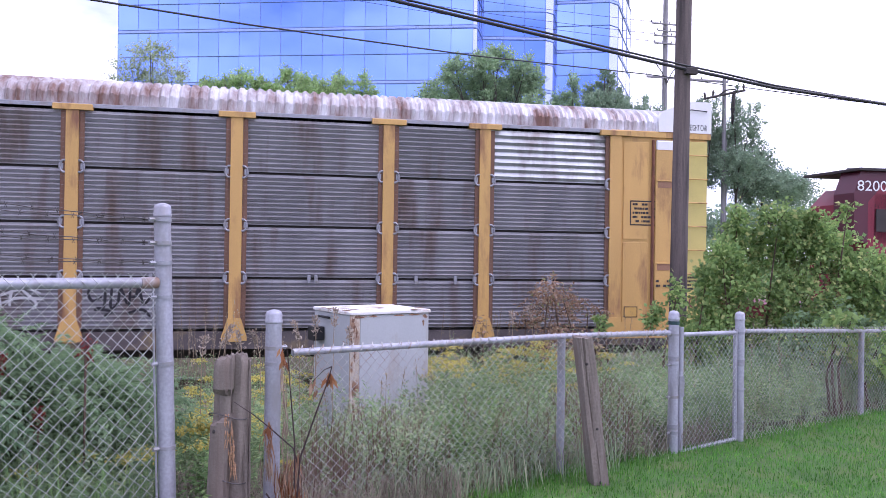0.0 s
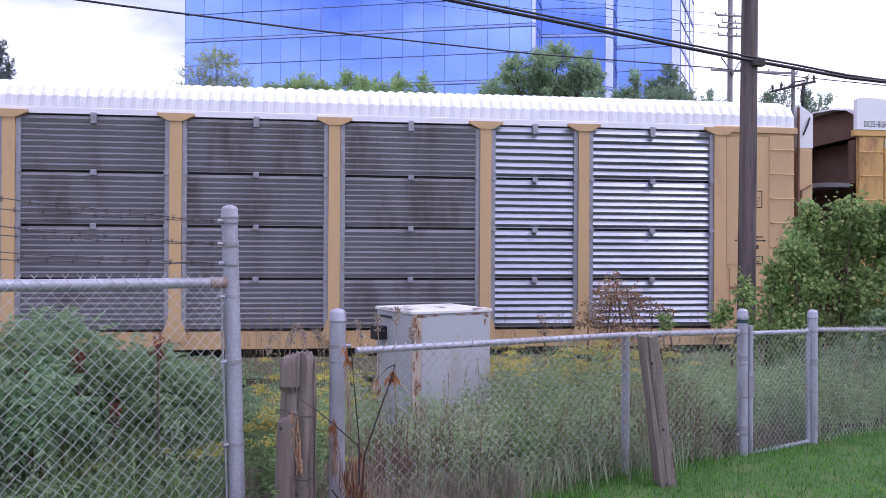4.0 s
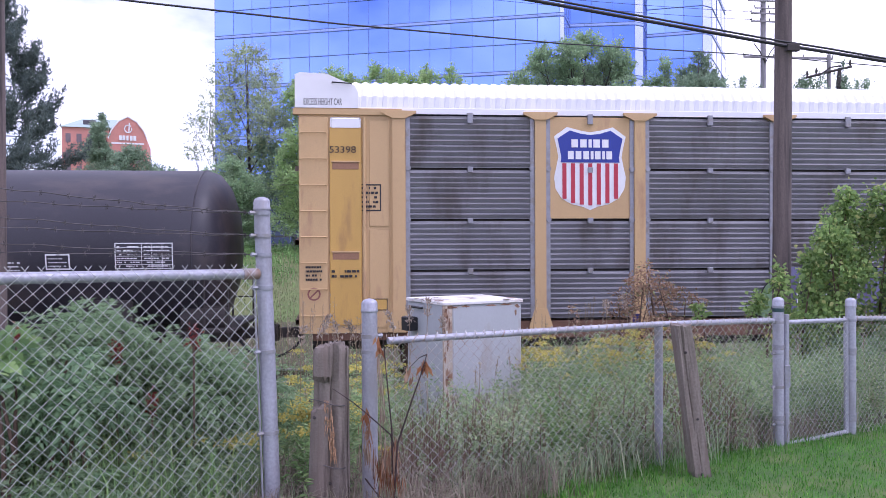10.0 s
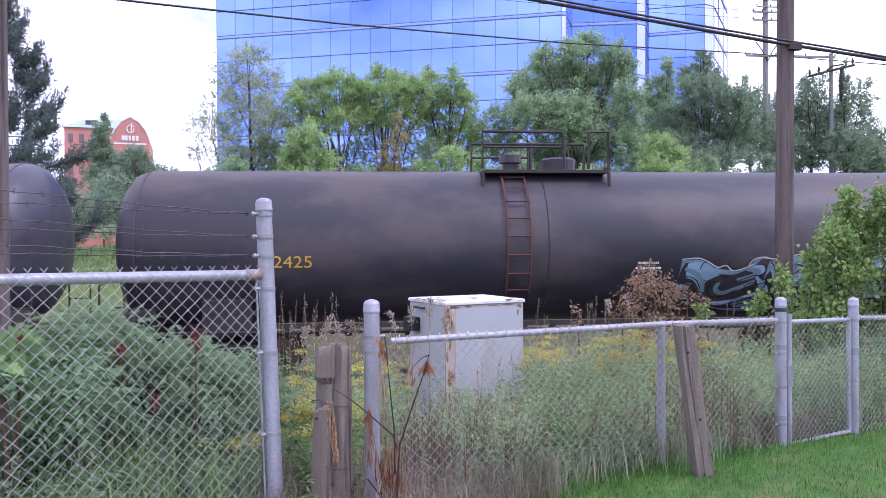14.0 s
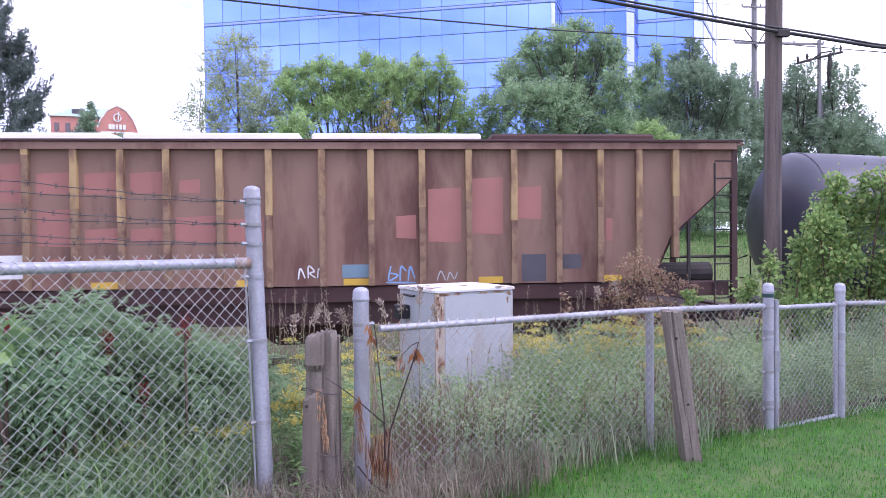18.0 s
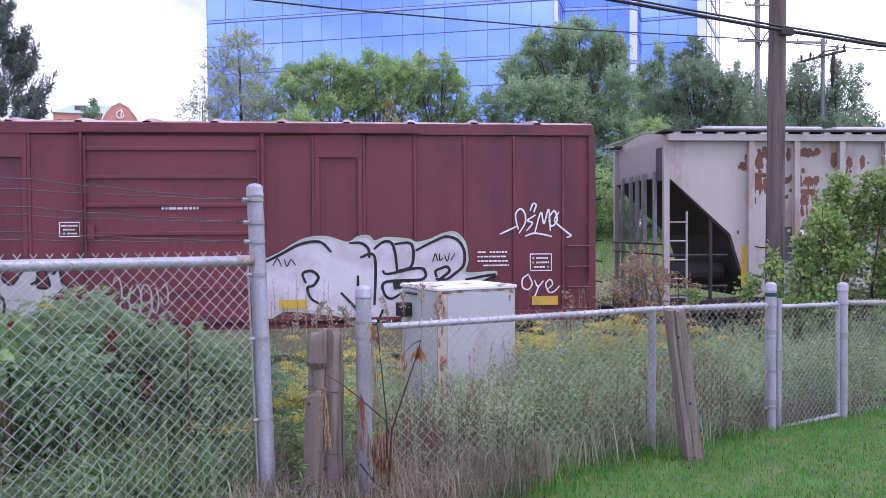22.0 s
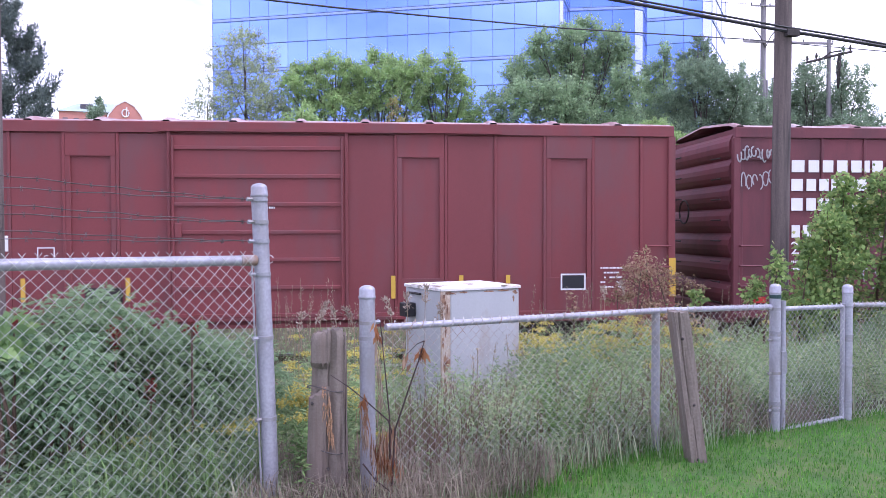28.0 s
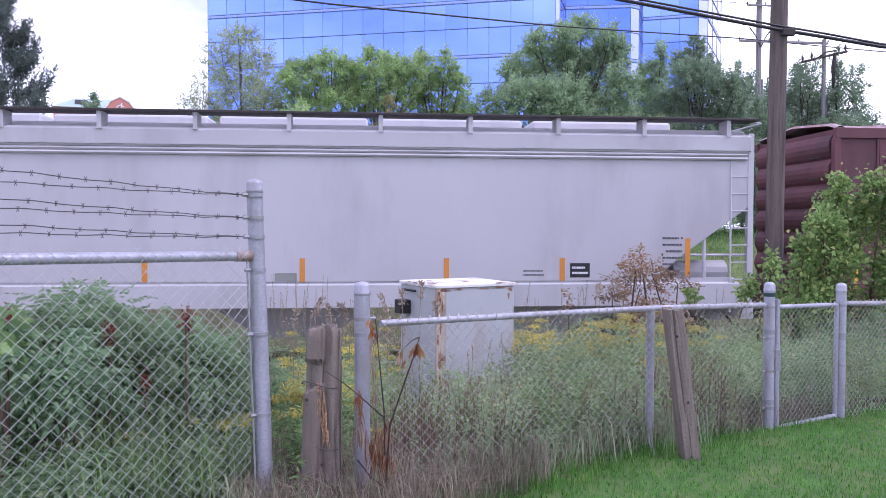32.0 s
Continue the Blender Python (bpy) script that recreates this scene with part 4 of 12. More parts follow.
T_ = [(-25.9, 147.2), (34.3, 126.2), (35.1, 126.3), (37.9, 132.6), (48.8, 130.0), (50.7, 130.9), (54.0, 137.8), (63.1, 134.0), (65.5, 135.2), (76.8, 152.6)]
for k, (bays, m_) in enumerate(((17, GLASS), (1, SKY_PALE_GLASS), (3, SKY_PALE_GLASS), (3, GLASS), (1, SKY_PALE_GLASS), (3, SKY_PALE_GLASS), (3, GLASS), (1, SKY_PALE_GLASS), (3, SKY_PALE_GLASS))):
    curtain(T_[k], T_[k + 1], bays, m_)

# brick red made paler: the haze of distance is put into its base colour
BRICK = mat("hotel_brick", (0.58, 0.255, 0.205), 0.85, 0, 0.15, 1.0, 0.1, (0.50, 0.23, 0.19), 0.4, 0.5)
hotel = thing("brick_hotel", "red brick hotel with a barrel gable and green metal roof", "building")
hotel.location, hotel.scale = (-56.7, 215.0, 0.9), (0.88, 1, 1)
hotel.rotation_euler = (0, 0, radians(12))
out = [(-10, 0), (1, 0), (1, 29.6), (0.1, 31.8), (-1.9, 34.2), (-4.5, 35.5), (-7.1, 34.2), (-9.1, 31.8), (-10, 29.6)]
part("gable_wall", Geo().prism(out, 0, 22), BRICK, hotel)
part("coping", Geo().prism([((x + 4.5) * 1.03 - 4.5, z + 0.25) for x, z in out[2:]] + [((x + 4.5) * 0.98 - 4.5, z - 0.1) for x, z in reversed(out[2:])], -0.2, 0.3), WHITE, hotel)
part("side_wing", Geo().box(-23, -10, 2, 20, 0, 32.7), BRICK, hotel)
g_ = Geo().add([(-23.6, 1.5, 32.5), (-7.6, 1.5, 32.5), (-7.6, 20, 32.5), (-23.6, 20, 32.5), (-18.5, 8, 35.6), (-5.6, 8, 35.9), (-5.6, 14, 35.9), (-18.5, 14, 35.6)],
               [(0, 1, 5, 4), (1, 2, 6, 5), (2, 3, 7, 6), (3, 0, 4, 7), (4, 5, 6, 7), (3, 2, 1, 0)])
part("roof", g_, mat("copper_green_roof", (0.36, 0.46, 0.44), 0.6, 0, 0.1, 0.5), hotel)
part("dormer", Geo().box(-17.4, -13.8, 3.4, 7, 33.2, 34.8, 0.2), MARK_GREY, hotel)
WIN = mat("hotel_window", (0.16, 0.12, 0.13), 0.3, 0, 0.2, 1)
for x_ in (-6.9, -4.5, -2.1):
    for z_ in (14, 18.5, 23.0):
        arc = [(x_ - 0.75, z_), (x_ + 0.75, z_), (x_ + 0.75, z_ + 2.6)] + [(x_ + 0.75 * math.cos(a), z_ + 2.6 + 0.7 * math.sin(a)) for a in np.linspace(0.3, 2.84, 6)] + [(x_ - 0.75, z_ + 2.6)]
        part("window", Geo().plate(arc, 0, 0.06), WIN, hotel)
for x_ in (-22, -19, -16, -13):
    for z_ in (16, 20, 24, 28.5):
        part("window", Geo().box(x_, x_ + 1.4, 1.9, 2.0, z_, z_ + 2.3), WIN, hotel)
part("sill_band", Geo().box(-9.1, 0.1, -0.1, 0.0, 28.2, 28.6), WHITE, hotel)
for k, w_ in enumerate((0.9, 0.7, 0.6, 0.75, 0.8)):        # sign drawn as plain shapes
    part("sign_bar", Geo().box(-6.9 + k * 1.0, -6.9 + k * 1.0 + w_, -0.25, -0.05, 29.2, 30.5), WHITE, hotel)
g_ = Geo()
g_.tube([(-4.4 + 1.0 * math.cos(a), -0.15, 32.3 + 1.0 * math.sin(a)) for a in np.linspace(0.6, 6.6, 20)], 0.18, 5)
g_.tube([(-4.2, -0.15, 31.6), (-4.0, -0.15, 33.9)], 0.2, 5)
part("sign_emblem", g_, WHITE, hotel)

sg = thing("office_sign", "white and grey roadside sign board on posts", "sign")
sg.location, sg.rotation_euler = (53.6, 59.4, 0), (0, 0, radians(-12))
part("board", Geo().box(-1.8, 5.2, 0, 0.4, 4.2, 10.0, 0.15), MARK_GREY, sg)
part("panel", Geo().box(-1.35, 4.9, -0.06, 0.0, 6.6, 9.6, 0.02), WHITE, sg)
part("panel", Geo().box(-1.35, 4.9, -0.05, 0.0, 5.4, 6.5, 0.02), mat("sign_grey", (0.30, 0.29, 0.32), 0.5), sg)
for x_ in (-1.2, 4.4):
    part("leg", Geo().tube([(x_, 0.2, 0), (x_, 0.2, 4.3)], 0.15, 10), GREY_POLE, sg)

# ---- the train: places along it ----
def travel(t):
    """How far the train has come at t seconds."""
    u = (t - 16) / 16
    return u * (127.1033 + u * (7.60701 + u * (1.94374 + u * (0.60586 - 1.28407 * u))))


BEND = 1.6         # the track's bearing: degrees that it turns towards the camera's side


def slack(q):
    """The play between the cars along the train."""
    return float(np.interp(q, [-138, -119, -102, -86, -69, -52, -35, -17, 1, 19, 37, 59, 88, 116, 141],
                           [0.72, 0.60, 0.56, 0.39, 0.25, 0.20, 0.12, 0.06, -0.03, -0.12, -0.22, -0.28, -0.36, -0.64, -0.85]))


def on_track(q, t):
    """The pose of what stands at q along the train, at t seconds."""
    a = q + slack(q) + travel(t)
    return pose(a * math.cos(radians(BEND)), TRACK_Y - a * math.sin(radians(BEND)), RAIL_Z, 0, 0, -BEND)


CARS = []          # (empty, place of its middle along the train)
WHEELSETS = []


def lettering(name, body, x0, x1, z0, z1, y, material, parent, label=""):
    """Words in the built-in font, fitted between x0..x1 and z0..z1 on the near side."""
    cu = bpy.data.curves.new(name, 'FONT')
    cu.body = body
    cu.extrude = 0.0
    tmp = bpy.data.objects.new(name, cu)
    me = bpy.data.meshes.new_from_object(tmp)
    bpy.data.objects.remove(tmp)
    co = np.zeros(len(me.vertices) * 3)
    me.vertices.foreach_get("co", co)
    co = co.reshape(-1, 3)
    lo, hi = co.min(0), co.max(0)
    out = np.empty_like(co)
    out[:, 0] = x0 + (co[:, 0] - lo[0]) / (hi[0] - lo[0]) * (x1 - x0)
    out[:, 2] = z0 + (co[:, 1] - lo[1]) / (hi[1] - lo[1]) * (z1 - z0)
    out[:, 1] = y
    me.vertices.foreach_set("co", out.ravel())
    me.materials.clear()
    me.materials.append(material)
    me.update()
    return part(name, me, None, parent, label)


def letter_bars(name, widths, x0, x1, z0, z1, y, material, parent, label=""):
    """A name as plain bars, one for each letter; 0 is a space."""
    total = sum(w if w else 0.5 for w in widths)
    x = x0
    made = []
    for w in widths:
        s = (w if w else 0.5) / total * (x1 - x0)
        if w:
            a, b = x + 0.10 * s, x + 0.84 * s
            made.append(part(name, Geo().plate([(a, z0), (b, z0), (b, z1), (a, z1)], y, 0.004), material, parent, label))
        x += s
    return made


def text_rows(name, x0, x1, z0, z1, rows, y, material, parent, seed=1, fill=0.5):
    """Small unreadable writing as rows of short bars."""
    r = random.Random(seed)
    g = Geo()
    h = (z1 - z0) / rows
    for k in range(rows):
        x = x0
        z = z1 - (k + 1) * h
        while x < x1 - 0.03:
            w = r.uniform(0.04, 0.16) * (x1 - x0)
            e = min(x + w, x1)
            if r.random() < 0.86:
                g.plate([(x, z + h * 0.25), (e, z + h * 0.25), (e, z + h * (0.25 + fill)), (x, z + h * (0.25 + fill))], y, 0.003)
            x = e + 0.025 * (x1 - x0)
    return tagged(part(name, g, material, parent), kind="stuff")


def ring(g, x, z, r, y, w, n=24):
    for i in range(n):
        a, b = 2 * math.pi * i / n, 2 * math.pi * (i + 1) / n
        g.plate([(x + r * math.cos(a), z + r * math.sin(a)), (x + r * math.cos(b), z + r * math.sin(b)),
                 (x + (r - w) * math.cos(b), z + (r - w) * math.sin(b)), (x + (r - w) * math.cos(a), z + (r - w) * math.sin(a))], y, 0.003)


def stroke(g, pts, w, y):
    """A painted line through points (x, z)."""
    for (xa, za), (xb, zb) in zip(pts, pts[1:]):
        d = Vector((xb - xa, zb - za))
        if d.length < 1e-5:
            continue
        n = Vector((-d.y, d.x)).normalized() * w / 2
        e = d.normalized() * w * 0.35
        q = [(xa - e.x - n.x, za - e.y - n.y), (xb + e.x - n.x, zb + e.y - n.y), (xb + e.x + n.x, zb + e.y + n.y), (xa - e.x + n.x, za - e.y + n.y)]
        g.add([(x, y, z) for x, z in q], [(0, 1, 2, 3)])


def frame_lines(name, x0, x1, z0, z1, w, y, material, parent):
    g = Geo()
    c = [(x0, z0), (x1, z0), (x1, z1), (x0, z1), (x0, z0)]
    for (xa, za), (xb, zb) in zip(c, c[1:]):
        k = max(1, int(max(abs(xb - xa), abs(zb - za)) / 0.1))
        stroke(g, [(xa + (xb - xa) * i / k, za + (zb - za) * i / k) for i in range(k + 1)], w, y)
    return part(name, g, material, parent)


def data_table(x0, x1, z0, z1, rows, y, material, parent, seed):
    """A ruled table of small writing."""
    made = [frame_lines("data_frame", x0, x1, z0, z1, 0.018, y, material, parent), text_rows("data_text", x0 + 0.03, x0 + 0.42 * (x1 - x0), z0 + 0.02, z1 - 0.02, rows, y, material, parent, seed, 0.32),
            text_rows("data_text", x0 + 0.5 * (x1 - x0), x1 - 0.05, z0 + 0.02, z1 - 0.02, rows, y, material, parent, seed + 1, 0.32)]
    for f in (0.46, 0.64, 0.82):
        g = Geo()
        stroke(g, [(x0 + f * (x1 - x0), z0 + (z1 - z0) * i / 6) for i in range(7)], 0.010, y)
        made.append(part("table_rule", g, material, parent))
    for k in range(1, rows):
        g = Geo()
        stroke(g, [(x0, z0 + (z1 - z0) * k / rows), (x1, z0 + (z1 - z0) * k / rows)], 0.008, y)
        made.append(part("table_rule", g, material, parent))
    return made


def blob(cx, cz, rx, rz, r, n=22, rough=0.22):
    k = [1 + r.uniform(-rough, rough) for _ in range(n)]
    k = [(k[i - 1] + 2 * k[i] + k[(i + 1) % n]) / 4 for i in range(n)]
    out = []
    for i in range(n):
        a = 2 * math.pi * i / n
        c, s = math.cos(a), math.sin(a)
        p = 0.62
        out.append((cx + rx * k[i] * math.copysign(abs(c) ** p, c), cz + rz * k[i] * math.copysign(abs(s) ** p, s)))
    return out


def flow(pts, n=7):
    """A smooth line through a few points."""
    p = [pts[0]] + list(pts) + [pts[-1]]
    out = []
    for i in range(1, len(p) - 2):
        for k in range(n):
            t = k / n
            out.append(tuple(0.5 * (2 * p[i][a] + (p[i + 1][a] - p[i - 1][a]) * t + (2 * p[i - 1][a] - 5 * p[i][a] + 4 * p[i + 1][a] - p[i + 2][a]) * t * t
                                    + (3 * p[i][a] - p[i - 1][a] - 3 * p[i + 1][a] + p[i + 2][a]) * t ** 3) for a in (0, 1)))
    return out + [tuple(pts[-1])]


def sprayed(parent, pts, w, material, y, name="spray_letter", taper=0.0):
    """One sprayed line of paint: a flat band along a smooth line."""
    q = flow(pts)
    vs = []
    for i, (x, z) in enumerate(q):
        a, b = q[max(0, i - 1)], q[min(len(q) - 1, i + 1)]
        d = Vector((b[0] - a[0], b[1] - a[1]))
        d = d.normalized() if d.length > 1e-6 else Vector((1, 0))
        f = i / (len(q) - 1)
        h = w / 2 * (1 - taper * abs(2 * f - 1) ** 2)
        k = d * (w * 0.3 if i == len(q) - 1 else -w * 0.3 if i == 0 else 0)
        vs += [(x + k.x - d.y * h, y, z + k.y + d.x * h), (x + k.x + d.y * h, y, z + k.y - d.x * h)]
    return part(name, Geo().add(vs, [(2 * i, 2 * i + 1, 2 * i + 3, 2 * i + 2) for i in range(len(q) - 1)]), material, parent)


def bubble(parent, pts, w, fill, edge, y, rim=0.07, taper=0.0):
    sprayed(parent, pts, w + rim, edge, y, "spray_outline", taper * 0.8)
    sprayed(parent, pts, w, fill, y - 0.003, "spray_letter", taper)


def tags(parent, y, material, w, *lines):
    """Several sprayed lines of one colour and width."""
    for k, p in enumerate(lines):
        sprayed(parent, p, w, material, y - 0.0002 * k, "spray_line", 0.25)


def rust_blots(parent, y, seed, *blots):
    """Rust patches (x, z, half width, half height) with ragged edges that run down a little."""
    r = random.Random(seed)
    for k, (x, z, w, h) in enumerate(blots):
        o = [(a, b if b > z else b - max(0, r.gauss(0.0, 0.35)) * h) for a, b in ((x + w * k_ * math.cos(t), z + h * k_ * math.sin(t)) for t, k_ in ((6.2832 * i / 26, r.uniform(0.72, 1.12)) for i in range(26)))]
        part("rust_patch", Geo().add([(a, y - 0.0001 * k, b) for a, b in o], [tuple(range(26))]), HOP_RUST, parent)


def painted(parent, pts, fill, edge, y, w=0.035):
    """A flat painted shape with its outline."""
    o = flow(list(pts) + [pts[0]], 3)[:-1]
    part("spray_letter", Geo().add([(x, y, z) for x, z in o], [tuple(range(len(o)))]), fill, parent)
    if edge:
        sprayed(parent, list(pts) + [pts[0]], w, edge, y - 0.003, "spray_outline")


def scrawl(parent, x0, x1, z0, z1, material, y, seed, w=0.03, count=7):
    """A quick spray-paint tag of looping strokes."""
    r = random.Random(seed)
    g = Geo()
    for k in range(count):
        cx = x0 + (x1 - x0) * (k + 0.5) / count
        a0 = r.uniform(0, 6.28)
        rx, rz = (x1 - x0) / count * r.uniform(0.4, 0.9), (z1 - z0) * r.uniform(0.25, 0.5)
        cz = (z0 + z1) / 2 + r.uniform(-0.2, 0.2) * (z1 - z0)
        turn = r.uniform(2.5, 6.0)
        stroke(g, [(cx + rx * math.cos(a0 + turn * i / 10) * (1 - 0.04 * i), cz + rz * math.sin(a0 + turn * i / 10)) for i in range(11)], w, y)
    tagged(part("spray_tag", g, material, parent), kind="stuff")


def bogie(car, x):
    """A two-axle truck: side frames, bolster, springs and two wheelsets."""
    b = part("truck", Geo().box(x - 0.2, x + 0.2, -1.05, 1.05, 0.5, 0.78, 0.02), STEEL, car)
    for s in (-1, 1):
        y = s * 1.0
        g = Geo()
        o = [(x - 1.15, 0.36), (x - 0.7, 0.36), (x - 0.45, 0.22), (x + 0.45, 0.22), (x + 0.7, 0.36), (x + 1.15, 0.36), (x + 1.1, 0.60), (x + 0.45, 0.74), (x - 0.45, 0.74), (x - 1.1, 0.60)]
        g.prism(o, y - 0.07, y + 0.07)
        for k in (-0.86, 0.86):
            g.tube([(x + k, y - 0.14, 0.45), (x + k, y + 0.14, 0.45)], 0.12, 10)
        part("side_frame", g, STEEL, b)
        for k in (-0.14, 0.0, 0.14):
            part("spring", Geo().tube([(x + k, y - 0.09, 0.28), (x + k, y - 0.09, 0.52)], 0.06, 8), RUST_BROWN, b)
    for k in (-0.86, 0.86):
        w = part("wheelset", WHEELSET, None, b)
        w.location = (x + k, 0, 0.42)
        WHEELSETS.append(w)
    return b


g_ = Geo()
for s_ in (-0.75, 0.75):
    g_.tube([(0, s_ - 0.06, 0), (0, s_ + 0.06, 0)], 0.42, 20)
    g_.tube([(0, s_ * 1.09 - 0.02, 0), (0, s_ * 1.09 + 0.02, 0)], 0.30, 14)
    for k in range(5):
        a_ = k * 2 * math.pi / 5
        g_.box(0.2 * math.cos(a_) - 0.04, 0.2 * math.cos(a_) + 0.04, s_ * 1.115 - 0.012, s_ * 1.115 + 0.012, 0.2 * math.sin(a_) - 0.04, 0.2 * math.sin(a_) + 0.04)
g_.tube([(0, -1.0, 0), (0, 1.0, 0)], 0.085, 10)
WHEELSET = g_.mesh("wheelset", WHEEL)


def coupler(car, x, d):
    g = Geo()
    g.box(min(x, x + d * 0.62), max(x, x + d * 0.62), -0.09, 0.09, 0.76, 0.96, 0.02)
    g.box(min(x + d * 0.5, x + d * 0.72), max(x + d * 0.5, x + d * 0.72), -0.16, 0.16, 0.70, 1.02, 0.03)
    part("coupler", g, STEEL, car)
    g = Geo().tube([(x, -0.35, 0.78), (x + d * 0.2, -0.36, 0.55), (x + d * 0.45, -0.3, 0.42), (x + d * 0.68, -0.2, 0.5)], 0.03, 6)
    part("air_hose", g, BLACK, car)


def ladder(car, x0, x1, z0, z1, y, material, rungs=9, r=0.013):
    me = Geo().tube([(x0, y, 0), (x0, y - 0.07, 0), (x1, y - 0.07, 0), (x1, y, 0)], r, 5).mesh("rung", material)
    for k in range(rungs):
        part("rung", me, None, car).location = (0, 0, z0 + (z1 - z0) * (k + 0.5) / rungs)


def car_thing(name, front, rear, label, category):
    c = thing(name, label, category, "freight train")
    mid = (front + rear) / 2
    CARS.append((c, mid))
    c.matrix_basis = on_track(mid, 0)
    return c, front - mid, rear - mid


# ---- autoracks ----
EXC = mat("stencil_black", (0.02, 0.02, 0.025), 0.6)


def corrugated(w, h, ridges, depth=0.03, lip=0.3):
    """A pressed panel of level ridges, lying in x-z, facing -y: each leans out upwards and turns back in at a short lip."""
    g = Geo()
    prof = [(0, 0.0), (0.02, 0.0)]
    p = (h - 0.04) / ridges
    for k in range(ridges):
        z = 0.02 + k * p
        prof += [(z + 0.06 * p, -0.25 * depth), (z + (0.92 - lip) * p, -depth), (z + 0.95 * p, 0), (z + p, 0)]
    prof.append((h, 0))
    vs = [(x, y, z) for z, y in prof for x in (0, w)]
    n = len(prof)
    g.add(vs, [(2 * i, 2 * i + 1, 2 * i + 3, 2 * i + 2) for i in range(n - 1)])
    g.add([(0, 0.02, 0), (w, 0.02, 0), (w, 0.02, h), (0, 0.02, h)], [(3, 2, 1, 0)])
    return g


Z_SEAM = (1.22, 2.14, 3.08, 4.03, 5.03)


def shield(parent, cx, cz, w, h, y, striped):
    """A heraldic shield in plain colours: top field with two rows of bars, striped or white below."""
    def outline(k):
        a = [(-0.32, 0.47), (-0.14, 0.43), (0, 0.41), (0.14, 0.43), (0.32, 0.47), (0.50, 0.36), (0.46, 0.22), (0.44, 0.12), (0.47, 0.0), (0.50, -0.12), (0.48, -0.25), (0.40, -0.36),
             (0.26, -0.43), (0.10, -0.46), (0, -0.50), (-0.10, -0.46), (-0.26, -0.43), (-0.40, -0.36), (-0.48, -0.25), (-0.50, -0.12), (-0.47, 0.0), (-0.44, 0.12), (-0.46, 0.22), (-0.50, 0.36)]
        return [(cx + x * w * k, cz + z * h * k) for x, z in reversed(a)]
    part("emblem_edge", Geo().plate(outline(1.06), y, 0.004), NAVY if not striped else WHITE, parent)
    part("emblem_field", Geo().plate(outline(1.0 if striped else 1.03), y - 0.006, 0.004), WHITE, parent, "white shield with red stripes" if striped else "white shield")
    top = [(x, z) for x, z in [(-0.30, 0.455), (-0.14, 0.415), (0, 0.40), (0.14, 0.415), (0.30, 0.455), (0.48, 0.355), (0.445, 0.22), (0.425, 0.12), (0.435, 0.06), (-0.435, 0.06), (-0.425, 0.12), (-0.445, 0.22), (-0.48, 0.355)]]
    part("emblem_top", Geo().plate([(cx + x * w, cz + z * h) for x, z in reversed(top)], y - 0.012, 0.004), BLUE if striped else NAVY, parent)
    letter_bars("emblem_bar", [1, 1, 0.5, 1, 1], cx - 0.29 * w, cx + 0.29 * w, cz + 0.245 * h, cz + 0.345 * h, y - 0.018, WHITE, parent)
    letter_bars("emblem_bar", [1, 1, 1, 0.5, 1, 0.5, 1], cx - 0.34 * w, cx + 0.34 * w, cz + 0.10 * h, cz + 0.20 * h, y - 0.018, WHITE, parent)
    if striped:
        for k in range(7):
            x = -0.38 + k * 0.76 / 6
            zb = -0.47 + 0.22 * abs(x) ** 1.5 + (0.03 if abs(x) > 0.3 else 0)
            part("stripe", Geo().plate([(cx + (x - 0.030) * w, cz + zb * h), (cx + (x + 0.030) * w, cz + zb * h), (cx + (x + 0.030) * w, cz + 0.05 * h), (cx + (x - 0.030) * w, cz + 0.05 * h)], y - 0.012, 0.004), RED, parent)


